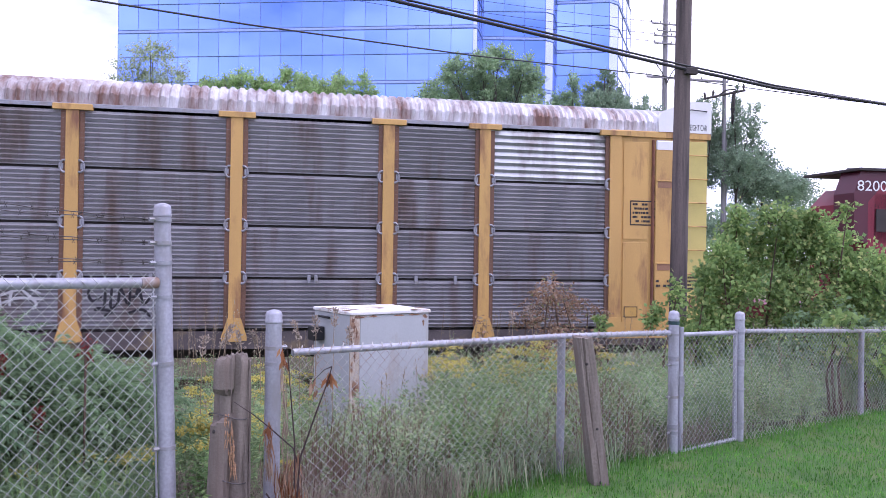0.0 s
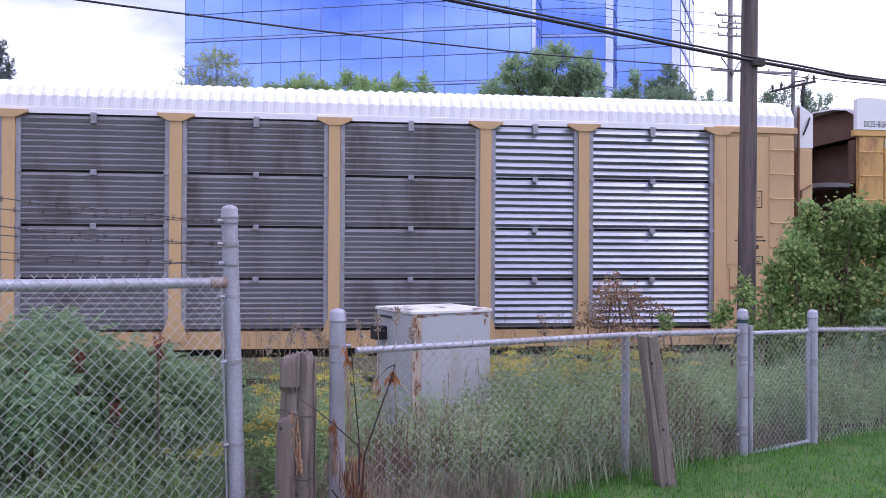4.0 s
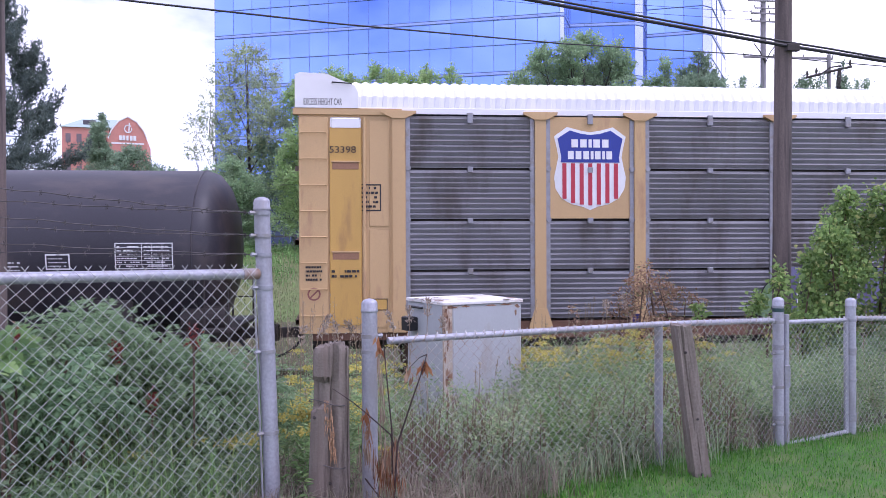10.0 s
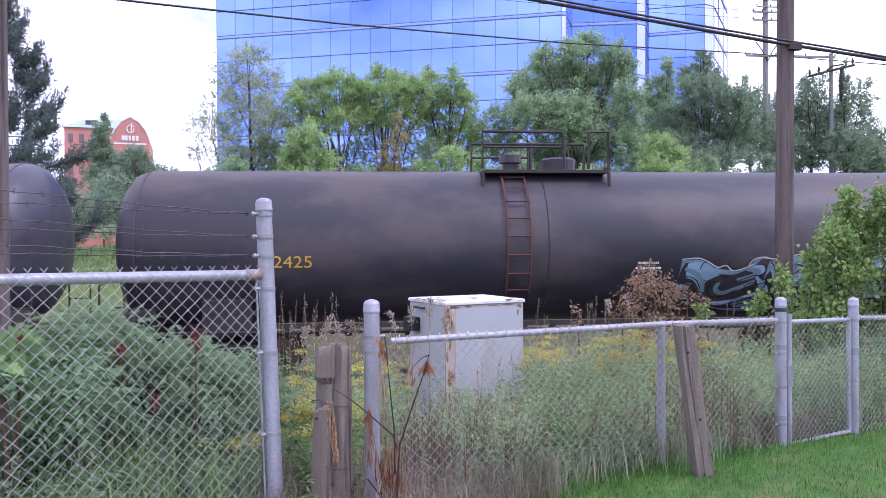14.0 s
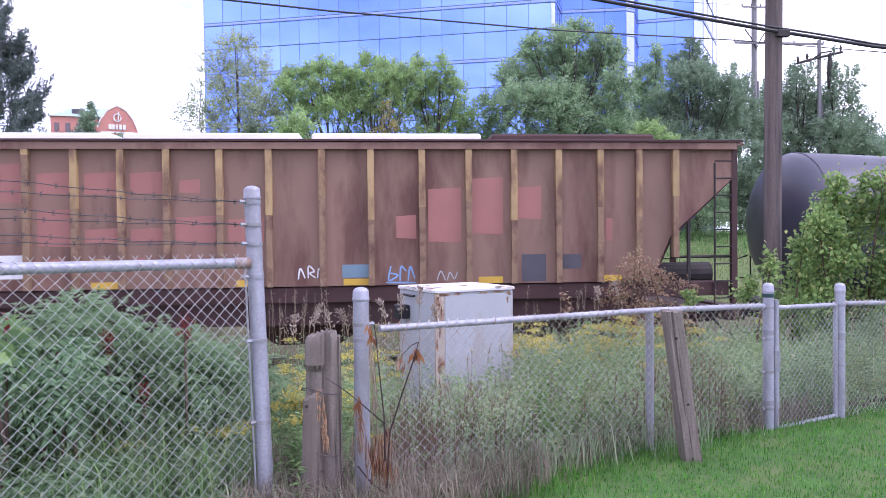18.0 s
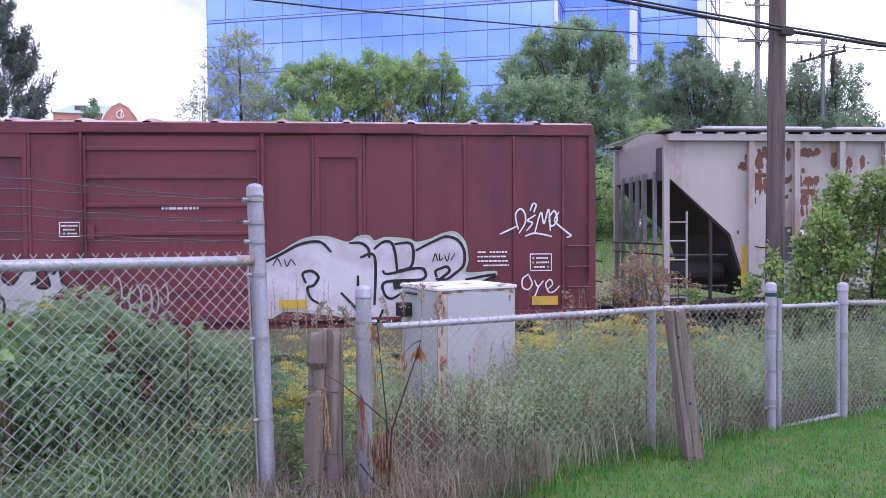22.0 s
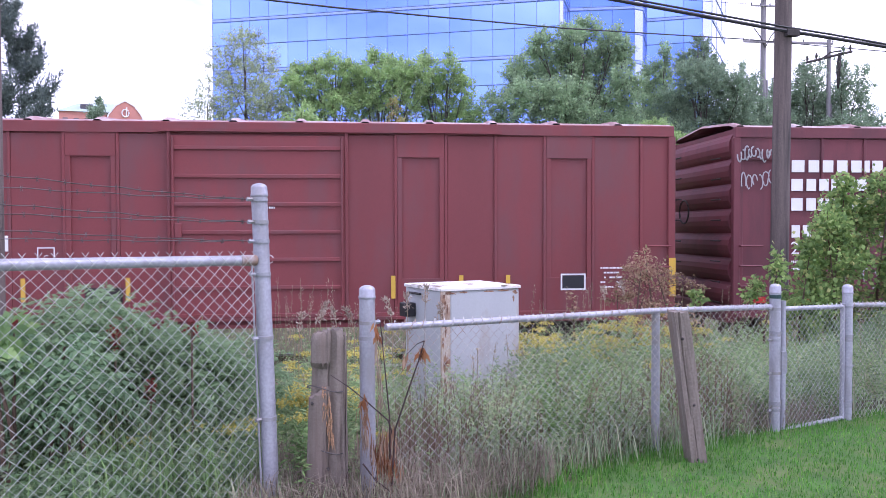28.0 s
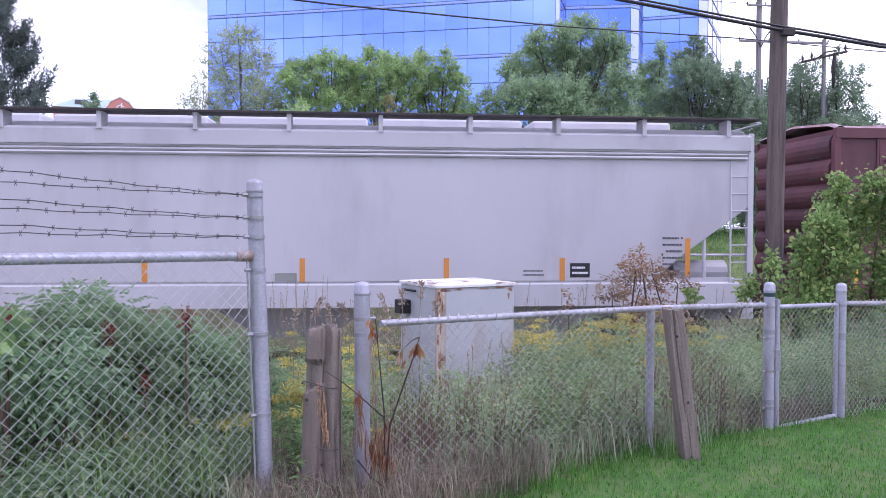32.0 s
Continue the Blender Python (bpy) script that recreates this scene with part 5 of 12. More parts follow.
def autorack(front, rear, style, label):
    c, f, r_ = car_thing("autorack_car", front, rear, label, "rail car")
    old = style == "old"
    yel = {"old": YELLOW_OLD, "silver": YELLOW_TAN, "plain": YELLOW_TAN}[style]
    pan = PANEL_OLD if old else PANEL
    y = -SIDE
    tpl = [2.1, 2.71, 1.88, 2.78, 2.78, 2.78, 2.78, 2.78, 1.92, 2.66, 1.9]
    k = (f - r_) / sum(tpl)
    xs = [f]
    for w in tpl:
        xs.append(xs[-1] - w * k)
    if style == "silver":               # short end bay behind a projecting end frame
        f -= 0.50
        xs[0] = f
    cache = {}
    # wall behind, floor and sill
    part("inner_wall", Geo().box(r_ + 0.8, f - 0.8, y + 0.07, -y - 0.02, 1.2, 5.0), STEEL, c)
    part("far_wall", Geo().box(r_ + 0.05, f - (0.8 if style == "silver" else 0.05), -y - 0.02, -y, 1.1, 5.05), pan, c)
    g = Geo().box(r_ + 0.3, f - 0.3, y + 0.02, -y - 0.02, 0.86, 1.18, 0.02)
    part("side_sill", g, SILL_GREY if old else RUST_BROWN if style != "silver" else YELLOW_TAN, c)
    part("centre_sill", Geo().box(r_ + 0.2, f - 0.2, -0.35, 0.35, 0.55, 0.88), STEEL, c)
    for b in range(1, 10):
        x1, x0 = xs[b], xs[b + 1]
        w = x1 - x0 - 0.20
        for j in range(4):
            z0, z1 = Z_SEAM[j], Z_SEAM[j + 1] - 0.045
            if b == 8 and j >= 2 and style != "none":
                continue
            key = (round(w, 2), j)
            m = pan
            if style == "silver" and b in (1, 2):
                m = PANEL_NEW
            if old and b == 1 and j == 3:
                m = PANEL_MID
            key = (round(w, 2), j, m.name)
            if key not in cache:
                cache[key] = corrugated(w, z1 - z0, *((7, 0.034, 0.5) if m in (PANEL_NEW, PANEL_MID) else (11, 0.046, 0.35) if old else (9, 0.042, 0.3))).mesh("panel", m)
            p = part("panel", cache[key], None, c)
            p.location = (x0 + 0.10, y, z0 + 0.015)
        # catches on the seams
        if not old:
            for j in (1, 2, 3, 4):
                zc = Z_SEAM[j] - 0.0
                g = Geo().box((x0 + x1) / 2 - 0.05, (x0 + x1) / 2 + 0.05, y - 0.075, y - 0.02, zc - (0.16 if j == 4 else 0.07), zc + 0.03, 0.008)
                part("catch", g, GALV_DULL, c)
        if b == 8:
            x0_, x1_ = x0 + 0.1, x1 - 0.1
            part("emblem_plate", Geo().box(x0_, x1_, y - 0.03, y, Z_SEAM[2] + 0.02, 5.0, 0.005), yel, c)
            shield(c, (x0 + x1) / 2, 4.06 if not old else 4.1, 1.30 if not old else 1.32, 1.52, y - 0.032, not old)
    # posts
    for b in range(1, 11):
        x = xs[b]
        hw = 0.105 if b not in (1, 10) else 0.12
        g = Geo().prism([(x - hw, 1.0), (x + hw, 1.0), (x + hw, 5.06), (x - hw, 5.06)], y - 0.075, y + 0.03)
        part("side_post", g, yel, c)
        g = Geo().prism([(x - 0.22, 1.02), (x + 0.22, 1.02), (x + 0.22, 1.10), (x + hw + 0.01, 1.42), (x - hw - 0.01, 1.42), (x - 0.22, 1.10)], y - 0.09, y - 0.078)
        part("post_foot", g, yel, c)
        part("post_cap", Geo().box(x - 0.32, x + 0.32, y - 0.10, y + 0.02, 5.0, 5.10, 0.01) if old else
             Geo().prism([(x - 0.12, 4.94), (x + 0.12, 4.94), (x + 0.32, 5.04), (x + 0.32, 5.08), (x - 0.32, 5.08), (x - 0.32, 5.04)], y - 0.10, y + 0.02), yel, c)
        for s in (-1, 1):
            if (b == 1 and s > 0) or (b == 10 and s < 0):
                continue
            part("edge_strip", Geo().box(x + s * (hw + 0.045) - 0.04, x + s * (hw + 0.045) + 0.04, y - 0.045, y, 1.24, 4.98), RUST_BROWN if old else GALV_DULL, c)
            for j in (1, 2, 3) if old else (2, 3):
                g = Geo()
                if old:                 # hooked clamp round the seam
                    g.tube([(x + s * (hw + 0.015 + 0.075 * math.sin(a)), y - 0.062, Z_SEAM[j] + 0.105 * math.cos(a)) for a in (-0.25, 0.3, 0.8, 1.3, 1.84, 2.34, 2.84, 3.39)], 0.022, 6)
                    g.box(x + s * (hw + 0.05) - 0.018, x + s * (hw + 0.05) + 0.018, y - 0.07, y - 0.04, Z_SEAM[j] - 0.05, Z_SEAM[j] + 0.05, 0.005)
                else:
                    g.tube([(x + s * (hw + 0.05), y - 0.075, Z_SEAM[j]), (x + s * (hw + 0.05), y - 0.03, Z_SEAM[j])], 0.05, 10)
                part("bracket", g, GALV_DULL, c)
            if old:
                part("seam_catch", Geo().box(x + s * 1.3 - 0.03, x + s * 1.3 + 0.03, y - 0.07, y - 0.03, 2.05, 2.2, 0.005), GALV_DULL, c)
    # end sections
    for e, s in ((f, -1), (r_, 1)):
        xa, xb = (xs[1], f - 0.06) if s < 0 else (r_ + 0.06, xs[10])
        out_ = f if s < 0 else r_
        g = Geo().box(xa, xb, y - 0.02, y + 0.05, 1.0, 5.02, 0.01)
        part("end_panel", g, yel, c)
        part("end_beam", Geo().box(xa - 0.1, xb + 0.06, y - 0.06, y + 0.06, 5.0, 5.12, 0.012), yel, c)
        lx0, lx1 = (out_ - 0.56, out_ - 0.1) if s < 0 else (out_ + 0.1, out_ + 0.56)
        part("ladder_plate", Geo().box(min(lx0, lx1) - 0.03, max(lx0, lx1) + 0.03, y - 0.05, y - 0.02, 1.0, 4.95, 0.006), PALE_YELLOW if (old and s < 0) else yel, c)
        ladder(c, min(lx0, lx1), max(lx0, lx1), 1.1, 4.9, y - 0.05, yel, 8)
        dx0, dx1 = (out_ - 1.20, out_ - 0.62) if s < 0 else (out_ + 0.62, out_ + 1.20)
        if not (style == "silver"):
            part("door_leaf", Geo().box(dx0, dx1, y - 0.055, y - 0.02, 1.15, 4.78, 0.012), GOLDEN if style == "plain" else yel, c)
            part("door_top", Geo().box(dx0 + 0.01, dx1 - 0.01, y - 0.062, y - 0.03, 4.76, 4.95, 0.03), WHITE, c)
            # the slots are flat plates in darker tan, the recess's shade painted in
            for z in (4.0, 2.35):
                part("grab_slot", Geo().box(dx0 + 0.05, dx1 - 0.05, y - 0.060, y - 0.05, z, z + 0.13, 0.004), TAN_DARK, c)
                part("slot_lip", Geo().box(dx0 + 0.03, dx1 - 0.03, y - 0.072, y - 0.05, z + 0.13, z + 0.155, 0.004), yel, c)
            hx = dx0 - 0.05 if s < 0 else dx1 + 0.05
            part("hinge_post", Geo().tube([(hx, y - 0.04, 1.1), (hx, y - 0.04, 4.95)], 0.03, 8), RUSTY if old else yel, c)
            px0, px1 = (xa + 0.18, dx0 - 0.14) if s < 0 else (dx1 + 0.14, xb - 0.18)
            part("lower_panel", Geo().box(px0, px1, y - 0.034, y - 0.018, 1.1, 2.9, 0.008), yel, c)
            part("upper_panel", Geo().box(px0, px1, y - 0.034, y - 0.018, 2.96, 4.9, 0.008), yel, c)
            part("notice", Geo().box(px0 + 0.05, px0 + 0.32, y - 0.038, y - 0.033, 1.42, 1.62), GOLDEN, c)
            frame_lines("notice_edge", px0 + 0.05, px0 + 0.32, 1.42, 1.62, 0.015, y - 0.040, EXC, c)
        else:
            mx_ = (xa + xb) / 2 + s * 0.12
            part("end_door", Geo().box(mx_ - 0.52, mx_ + 0.52, y - 0.034, y - 0.018, 2.42, 4.92, 0.012), yel, c)
            part("end_hatch", Geo().box(mx_ - 0.44, mx_ + 0.44, y - 0.030, y - 0.018, 1.15, 2.36, 0.012), yel, c)
            part("hatch_bar", Geo().box(mx_ - 0.44, mx_ + 0.44, y - 0.045, y - 0.028, 1.95, 2.0, 0.004), TAN_DARK, c)
            part("notice", Geo().box(mx_ - 0.24, mx_ + 0.24, y - 0.040, y - 0.034, 2.44, 2.58), yel, c)
            frame_lines("notice_edge", mx_ - 0.24, mx_ + 0.24, 2.44, 2.58, 0.018, y - 0.042, EXC, c)
            text_rows("notice_text", mx_ - 0.19, mx_ + 0.19, 2.46, 2.56, 2, y - 0.043, EXC, c, 4, 0.4)
            frame_lines("data_frame", mx_ - 0.24, mx_ + 0.22, 3.54, 3.86, 0.018, y - 0.036, EXC, c)
            text_rows("data_text", mx_ - 0.20, mx_ + 0.18, 3.57, 3.83, 4, y - 0.037, TAN_DARK, c, 7, 0.4)
            text_rows("data_text", mx_ - 0.34, mx_ + 0.30, 2.86, 3.0, 2, y - 0.036, EXC, c, 8, 0.4)
            text_rows("data_text", mx_ - 0.16, mx_ + 0.18, 2.70, 2.80, 1, y - 0.036, EXC, c, 9, 0.8)
        bx = (xa + 0.62 if s < 0 else xb - 0.62)
        if style != "silver":
            frame_lines("data_frame", bx - 0.28, bx + 0.28, 3.25, 3.72, 0.025, y - 0.038, EXC, c)
            text_rows("data_text", bx - 0.24, bx + 0.24, 3.28, 3.70, 5, y - 0.040, EXC, c, int(abs(out_) * 7))
            text_rows("data_text", dx0 + 0.03, dx1 - 0.03, 2.0, 2.18, 2, y - 0.068, EXC, c, 5)
        text_rows("data_text", min(lx0, lx1) + 0.08, max(lx0, lx1) - 0.08, 1.95, 2.25, 4, y - 0.056, EXC, c, 6)
        g = Geo()
        ring(g, (lx0 + lx1) / 2, 1.72, 0.12, y - 0.054, 0.03)
        stroke(g, [((lx0 + lx1) / 2 - 0.08, 1.64), ((lx0 + lx1) / 2 + 0.08, 1.80)], 0.03, y - 0.056)
        part("warning_mark", g, G_RED, c)
        # open end: radial door edge, decks and cross frames
        d = -s
        short = style == "silver" and s < 0
        for z in (1.15, 2.62, 3.98):
            ym = [y + 0.1 + (2 * SIDE - 0.2) * i / 8 for i in range(9)]
            up = [0.10 * math.sin(math.pi * i / 8) for i in range(9)]
            g = Geo()
            xo, xi = out_ - d * (0.5 if short else -0.02), out_ - d * 0.9
            g.add([(x, yy, z + u + h) for x in (xo, xi) for h in (0, 0.09) for yy, u in zip(ym, up)],
                  [(i, i + 1, i + 10, i + 9) for i in range(8)] + [(i + 9, i + 10, i + 28, i + 27) for i in range(8)] + [(i + 18, i + 19, i + 1, i) for i in range(8)])
            part("deck_end", g, INNER_BROWN, c)
        if not short:
            part("far_end_door", Geo().box(min(out_ - d * 0.25, out_ + d * 0.06), max(out_ - d * 0.25, out_ + d * 0.06), -y - 0.36, -y - 0.03, 1.1, 5.1, 0.02), GOLDEN if style == "plain" else RUST_BROWN, c)
        for yy in (-y - 0.5, y + 0.16, y + 0.42):
            part("end_door_leaf", Geo().box(min(out_ - d * 0.38, out_ - d * 0.30), max(out_ - d * 0.38, out_ - d * 0.30), yy, yy + 0.22, 1.2, 5.0, 0.02), RUST_BROWN, c)
        part("end_bulkhead", Geo().box(min(out_ - d * 0.79, out_ - d * 0.75), max(out_ - d * 0.79, out_ - d * 0.75), y + 0.08, -y - 0.03, 1.2, 5.05), INNER_BROWN, c)
        gap = 0.6 if short else 0.05
        part("inner_side", Geo().box(min(out_ - d * 0.75, out_ - d * gap), max(out_ - d * 0.75, out_ - d * gap), -y - 0.06, -y - 0.025, 1.2, 5.05), INNER_BROWN, c)
        arch = [(-SIDE + 0.12, 5.05), (SIDE - 0.12, 5.05), (SIDE - 0.2, 5.4), (SIDE - 0.7, 5.66), (0, 5.72), (-SIDE + 0.7, 5.66), (-SIDE + 0.2, 5.4)]
        xo, xi = out_ - d * (0.64 if short else 0.34), out_ - d * (0.70 if short else 0.40)
        part("end_fascia", Geo().add([(xo, a, b) for a, b in arch] + [(xi, a, b) for a, b in arch], [tuple(range(7)), tuple(reversed(range(7, 14)))] + [(i, (i + 1) % 7, 7 + (i + 1) % 7, 7 + i) for i in range(7)]), RUST_BROWN, c)
        # white raised end cap with the height warning
        if style != "silver":
            x0, x1 = (out_ - 1.15, out_ + 0.0) if s < 0 else (out_ - 0.0, out_ + 1.15)
            o = [(x0, 5.12), (x1, 5.12), (x1, 5.72), (x1 - 0.1, 5.76), ((x0 + x1) / 2 + 0.0, 5.74), (x0 + 0.06, 5.52), (x0, 5.40)] if s < 0 else \
                [(x0, 5.12), (x1, 5.12), (x1, 5.40), (x1 - 0.06, 5.52), ((x0 + x1) / 2, 5.74), (x0 + 0.1, 5.76), (x0, 5.72)]
            g.prism(o, y - 0.07, y + 0.03)
            part("end_cap", g, WHITE, c, "white end cap with black height warning")
            lettering("height_warning", "EXCESS HEIGHT CAR", x0 + (0.36 if s < 0 else 0.16), x1 - (0.10 if s < 0 else 0.30), 5.17, 5.29, y - 0.074, EXC, c)
            g = Geo().tube([((x0 + x1) / 2 + 0.1, y - 0.06, 5.58), ((x0 + x1) / 2 + 0.1, y - 0.11, 5.58), ((x0 + x1) / 2 + 0.45, y - 0.11, 5.56), ((x0 + x1) / 2 + 0.45, y - 0.06, 5.56)], 0.012, 5)
            part("grab_iron", g, BLACK, c)
        if s < 0 and style == "silver":
            # tall end frame ahead of the body
            part("end_frame", Geo().box(out_ + 0.10, out_ + 0.42, y + 0.1, y + 0.25, 1.1, 4.75, 0.02), yel, c)
            part("end_frame_top", Geo().prism([(out_ + 0.1, 4.75), (out_ + 0.42, 4.75), (out_ + 0.42, 5.42), (out_ + 0.12, 5.62)], y + 0.1, y + 0.25), WHITE, c)
            part("end_frame_edge", Geo().tube([(out_ + 0.10, y + 0.08, 1.1), (out_ + 0.10, y + 0.08, 5.55)], 0.028, 6), RUST_BROWN, c)
            part("end_frame_hook", Geo().tube([(out_ + 0.2, y + 0.08, 5.0), (out_ + 0.28, y + 0.06, 5.2), (out_ + 0.34, y + 0.08, 5.35)], 0.018, 6), BLACK, c)
            part("end_frame_rod", Geo().tube([(out_ + 0.16, y + 0.07, 3.3), (out_ + 0.16, y + 0.07, 3.9), (out_ + 0.36, y + 0.07, 4.0)], 0.02, 6), RUST_BROWN, c)
        coupler(c, out_, d)
    # corrugated barrel roof
    n_r = int((f - r_ - 0.1) / (0.165 if old else 0.19))
    arc = [(-SIDE - 0.02, 5.12), (-SIDE + 0.0, 5.34), (-SIDE + 0.10, 5.50), (-SIDE + 0.32, 5.64), (-SIDE + 0.75, 5.74), (0, 5.80), (SIDE - 0.75, 5.74), (SIDE - 0.3, 5.64), (SIDE, 5.34), (SIDE, 5.1)]
    if old:
        arc = [(yy, 5.10 + (z - 5.12) * 0.90) for yy, z in arc]
    vs, fs = [], []
    L0, L1 = r_ + 0.05, f - 0.05
    cols = n_r * 4
    for i in range(cols + 1):
        x = L0 + (L1 - L0) * i / cols
        h = (0.0, 1.0, 1.0, 0.0)[i % 4] * (0.045 if old else 0.028)
        for j, (yy, z) in enumerate(arc):
            nrm = Vector((yy, max(z - 4.6, 0.2) * 1.2)).normalized()
            hh = h if 0 < j else 0
            xe = min(x, L1 - 0.6 * max(0.0, yy + 0.5) / (SIDE + 0.5)) if style == "silver" else x
            vs.append((xe, yy + nrm.x * hh, z + nrm.y * hh))
    na = len(arc)
    for i in range(cols):
        fs += [(i * na + j, (i + 1) * na + j, (i + 1) * na + j + 1, i * na + j + 1) for j in range(na - 1)]
    part("roof", Geo().add(vs, fs), ROOF_RUST if old else ROOF_WHITE, c, "corrugated white roof streaked with rust" if old else "corrugated white roof")
    part("roof_rail", Geo().box(L0, L1, y - 0.03, y + 0.02, 5.05 if old else 5.03, 5.12 if old else 5.14, 0.008), GALV_DULL if old else ROOF_WHITE, c)
    part("roof_rail", Geo().box(L0, L1, -y - 0.02, -y + 0.03, 5.03, 5.14), yel, c)
    bogie(c, f - 3.2)
    bogie(c, r_ + 3.2)
    part("side_mark", Geo().box(xs[8] - 0.16, xs[8] + 0.0, y - 0.095, y - 0.09, 1.12, 1.30), NAVY, c)
    return c, xs, y


c1, xs1, y1 = autorack(129.05, 102.5, "old", "yellow autorack with stained corrugated steel sides and rusty roof")
yg = -SIDE - 0.05
lettering("number", "820424", xs1[11] + 0.62, xs1[11] + 1.1, 4.30, 4.42, y1 - 0.075, EXC, c1)
ygo = -SIDE - 0.037                     # paint between the ridges' crests


def flat_spray(pts, fill, y):
    part("spray_letter", Geo().add([(x, y, z) for x, z in pts], [tuple(range(len(pts)))]), fill, c1)


def edge_spray(pts, w=0.035):
    for a, b in zip(pts, pts[1:]):
        sprayed(c1, [a, b], w, G_BLACK, yg - 0.004, "spray_outline")


PALE_ZINC = mat("spray_pale_zinc", (0.44, 0.43, 0.50), 0.55, 0.1, 0.15, 2)
PALE_OLIVE = mat("spray_pale_olive", (0.36, 0.37, 0.31), 0.6, 0, 0.25, 2)
flat_spray([(-6.63, 1.73), (-6.63, 1.24), (-5.22, 1.24), (-5.3, 1.6), (-5.8, 1.5), (-5.9, 1.77)], PALE_ZINC, ygo)
flat_spray([(-5.8, 1.5), (-5.3, 1.6), (-5.03, 1.72), (-5.03, 2.12), (-5.2, 2.12), (-5.8, 1.94)], PALE_ZINC, ygo)
flat_spray([(-5.03, 1.72), (-4.62, 1.74), (-4.39, 1.9), (-4.67, 1.9), (-4.91, 1.94), (-5.03, 2.12)], PALE_ZINC, ygo)
flat_spray([(-5.15, 1.24), (-4.38, 1.24), (-4.39, 1.88), (-4.62, 1.72), (-5.19, 1.52)], PALE_ZINC, ygo)
flat_spray([(-5.12, 1.24), (-4.85, 1.24), (-4.75, 1.62), (-5.18, 1.5)], G_CREAM, ygo - 0.002)
edge_spray([(-6.6, 1.77), (-5.9, 1.77), (-5.8, 1.5), (-5.8, 1.94), (-5.03, 2.19)])
edge_spray([(-5.03, 2.21), (-4.91, 1.94), (-4.67, 1.86), (-4.83, 1.67)])
edge_spray([(-5.15, 1.73), (-5.13, 1.82), (-5.33, 1.88), (-5.09, 1.96), (-5.03, 2.21)])
edge_spray([(-4.60, 1.90), (-4.43, 1.90), (-4.15, 2.04), (-3.86, 2.08), (-2.53, 2.09), (-2.52, 1.49), (-3.4, 1.49)], 0.025)
edge_spray([(-4.80, 1.32), (-4.56, 1.50)], 0.025)
flat_spray([(-5.35, 1.65), (-5.03, 1.75), (-4.87, 1.65), (-5.19, 1.52), (-5.12, 1.23), (-5.24, 1.23), (-5.33, 1.52)], G_BLACK, yg - 0.003)
flat_spray([(-4.87, 1.65), (-4.86, 1.86), (-4.61, 1.88), (-4.63, 1.73)], G_BLACK, yg - 0.003)
flat_spray([(-5.9, 1.77), (-5.82, 1.77), (-5.8, 1.5)], G_BLACK, yg - 0.003)
flat_spray([(-4.43, 1.9), (-4.15, 2.04), (-4.1, 1.92)], G_BLACK, yg - 0.003)
flat_spray([(-3.98, 1.92), (-3.86, 2.04), (-2.53, 2.07), (-2.52, 1.49), (-2.9, 1.49), (-2.9, 1.24), (-3.97, 1.24)], PALE_OLIVE, ygo)
flat_spray([(-3.4, 1.49), (-2.9, 1.47), (-2.92, 1.24), (-3.15, 1.25)], G_BLACK, yg - 0.003)
flat_spray([(-3.2, 1.92), (-2.93, 2.06), (-2.93, 1.92)], G_BLACK, yg - 0.003)
flat_spray([(-6.6, 1.30), (-6.5, 1.5), (-6.42, 1.26)], G_BLACK, yg - 0.003)
for x_, z_, w_ in ((-5.82, 1.98, 0.22), (-4.75, 2.02, 0.2), (-3.7, 1.9, 0.25), (-2.3, 1.9, 0.3), (-2.2, 1.5, 0.25), (-6.75, 1.9, 0.12)):
    part("spray_patch", Geo().add([(x, ygo + 0.012, z) for x, z in blob(x_, z_, w_, 0.13, random.Random(int(w_ * 100)))], [tuple(range(22))]), G_GREEN, c1)
tags(c1, yg, G_BLACK, 0.03, [(-1.93, 2.03), (-1.96, 1.9), (-1.98, 1.7)], [(-1.93, 1.99), (-1.83, 1.8), (-1.75, 1.65)], [(-1.98, 1.65), (-1.78, 1.8)], [(-1.82, 1.55), (-1.62, 1.54)], [(-0.96, 1.75), (-0.9, 1.9), (-0.86, 1.98), (-0.79, 1.8)], [(-1.01, 1.82), (-0.86, 1.82)], [(-0.65, 1.69), (-0.65, 1.98)], [(-0.75, 1.72), (-0.48, 1.78)], [(-0.44, 1.74), (-0.42, 1.94), (-0.21, 1.92)], [(-0.42, 1.84), (-0.28, 1.84)], [(-0.23, 1.9), (-0.1, 1.8)])
tags(c1, yg, G_BLACK, 0.05, [(1.74, 1.94), (1.6, 1.96), (1.56, 1.83), (1.63, 1.72), (1.76, 1.79)], [(1.83, 1.98), (1.81, 1.63), (1.7, 1.6)], [(1.94, 2), (1.92, 1.62), (2.03, 1.68), (2.07, 2)], [(2.07, 1.98), (2.18, 1.68)], [(2.22, 1.63), (2.25, 1.98), (2.36, 1.96), (2.32, 1.81), (2.23, 1.79)], [(2.38, 1.98), (2.45, 1.68), (2.57, 1.79)], [(1.66, 1.57), (1.94, 1.55), (1.83, 1.47)], [(2.22, 1.52), (2.44, 1.57), (2.56, 1.46)])
tags(c1, yg, G_SILVER, 0.05, [(0.2, 1.82), (0.41, 1.9), (0.57, 1.94), (0.79, 1.85)], [(0.22, 1.69), (0.46, 1.77), (0.84, 1.75)], [(0.14, 1.9), (0.18, 1.64)], [(0.35, 1.95), (0.32, 1.64)], [(0.52, 1.9), (0.73, 1.69), (0.68, 1.58)])
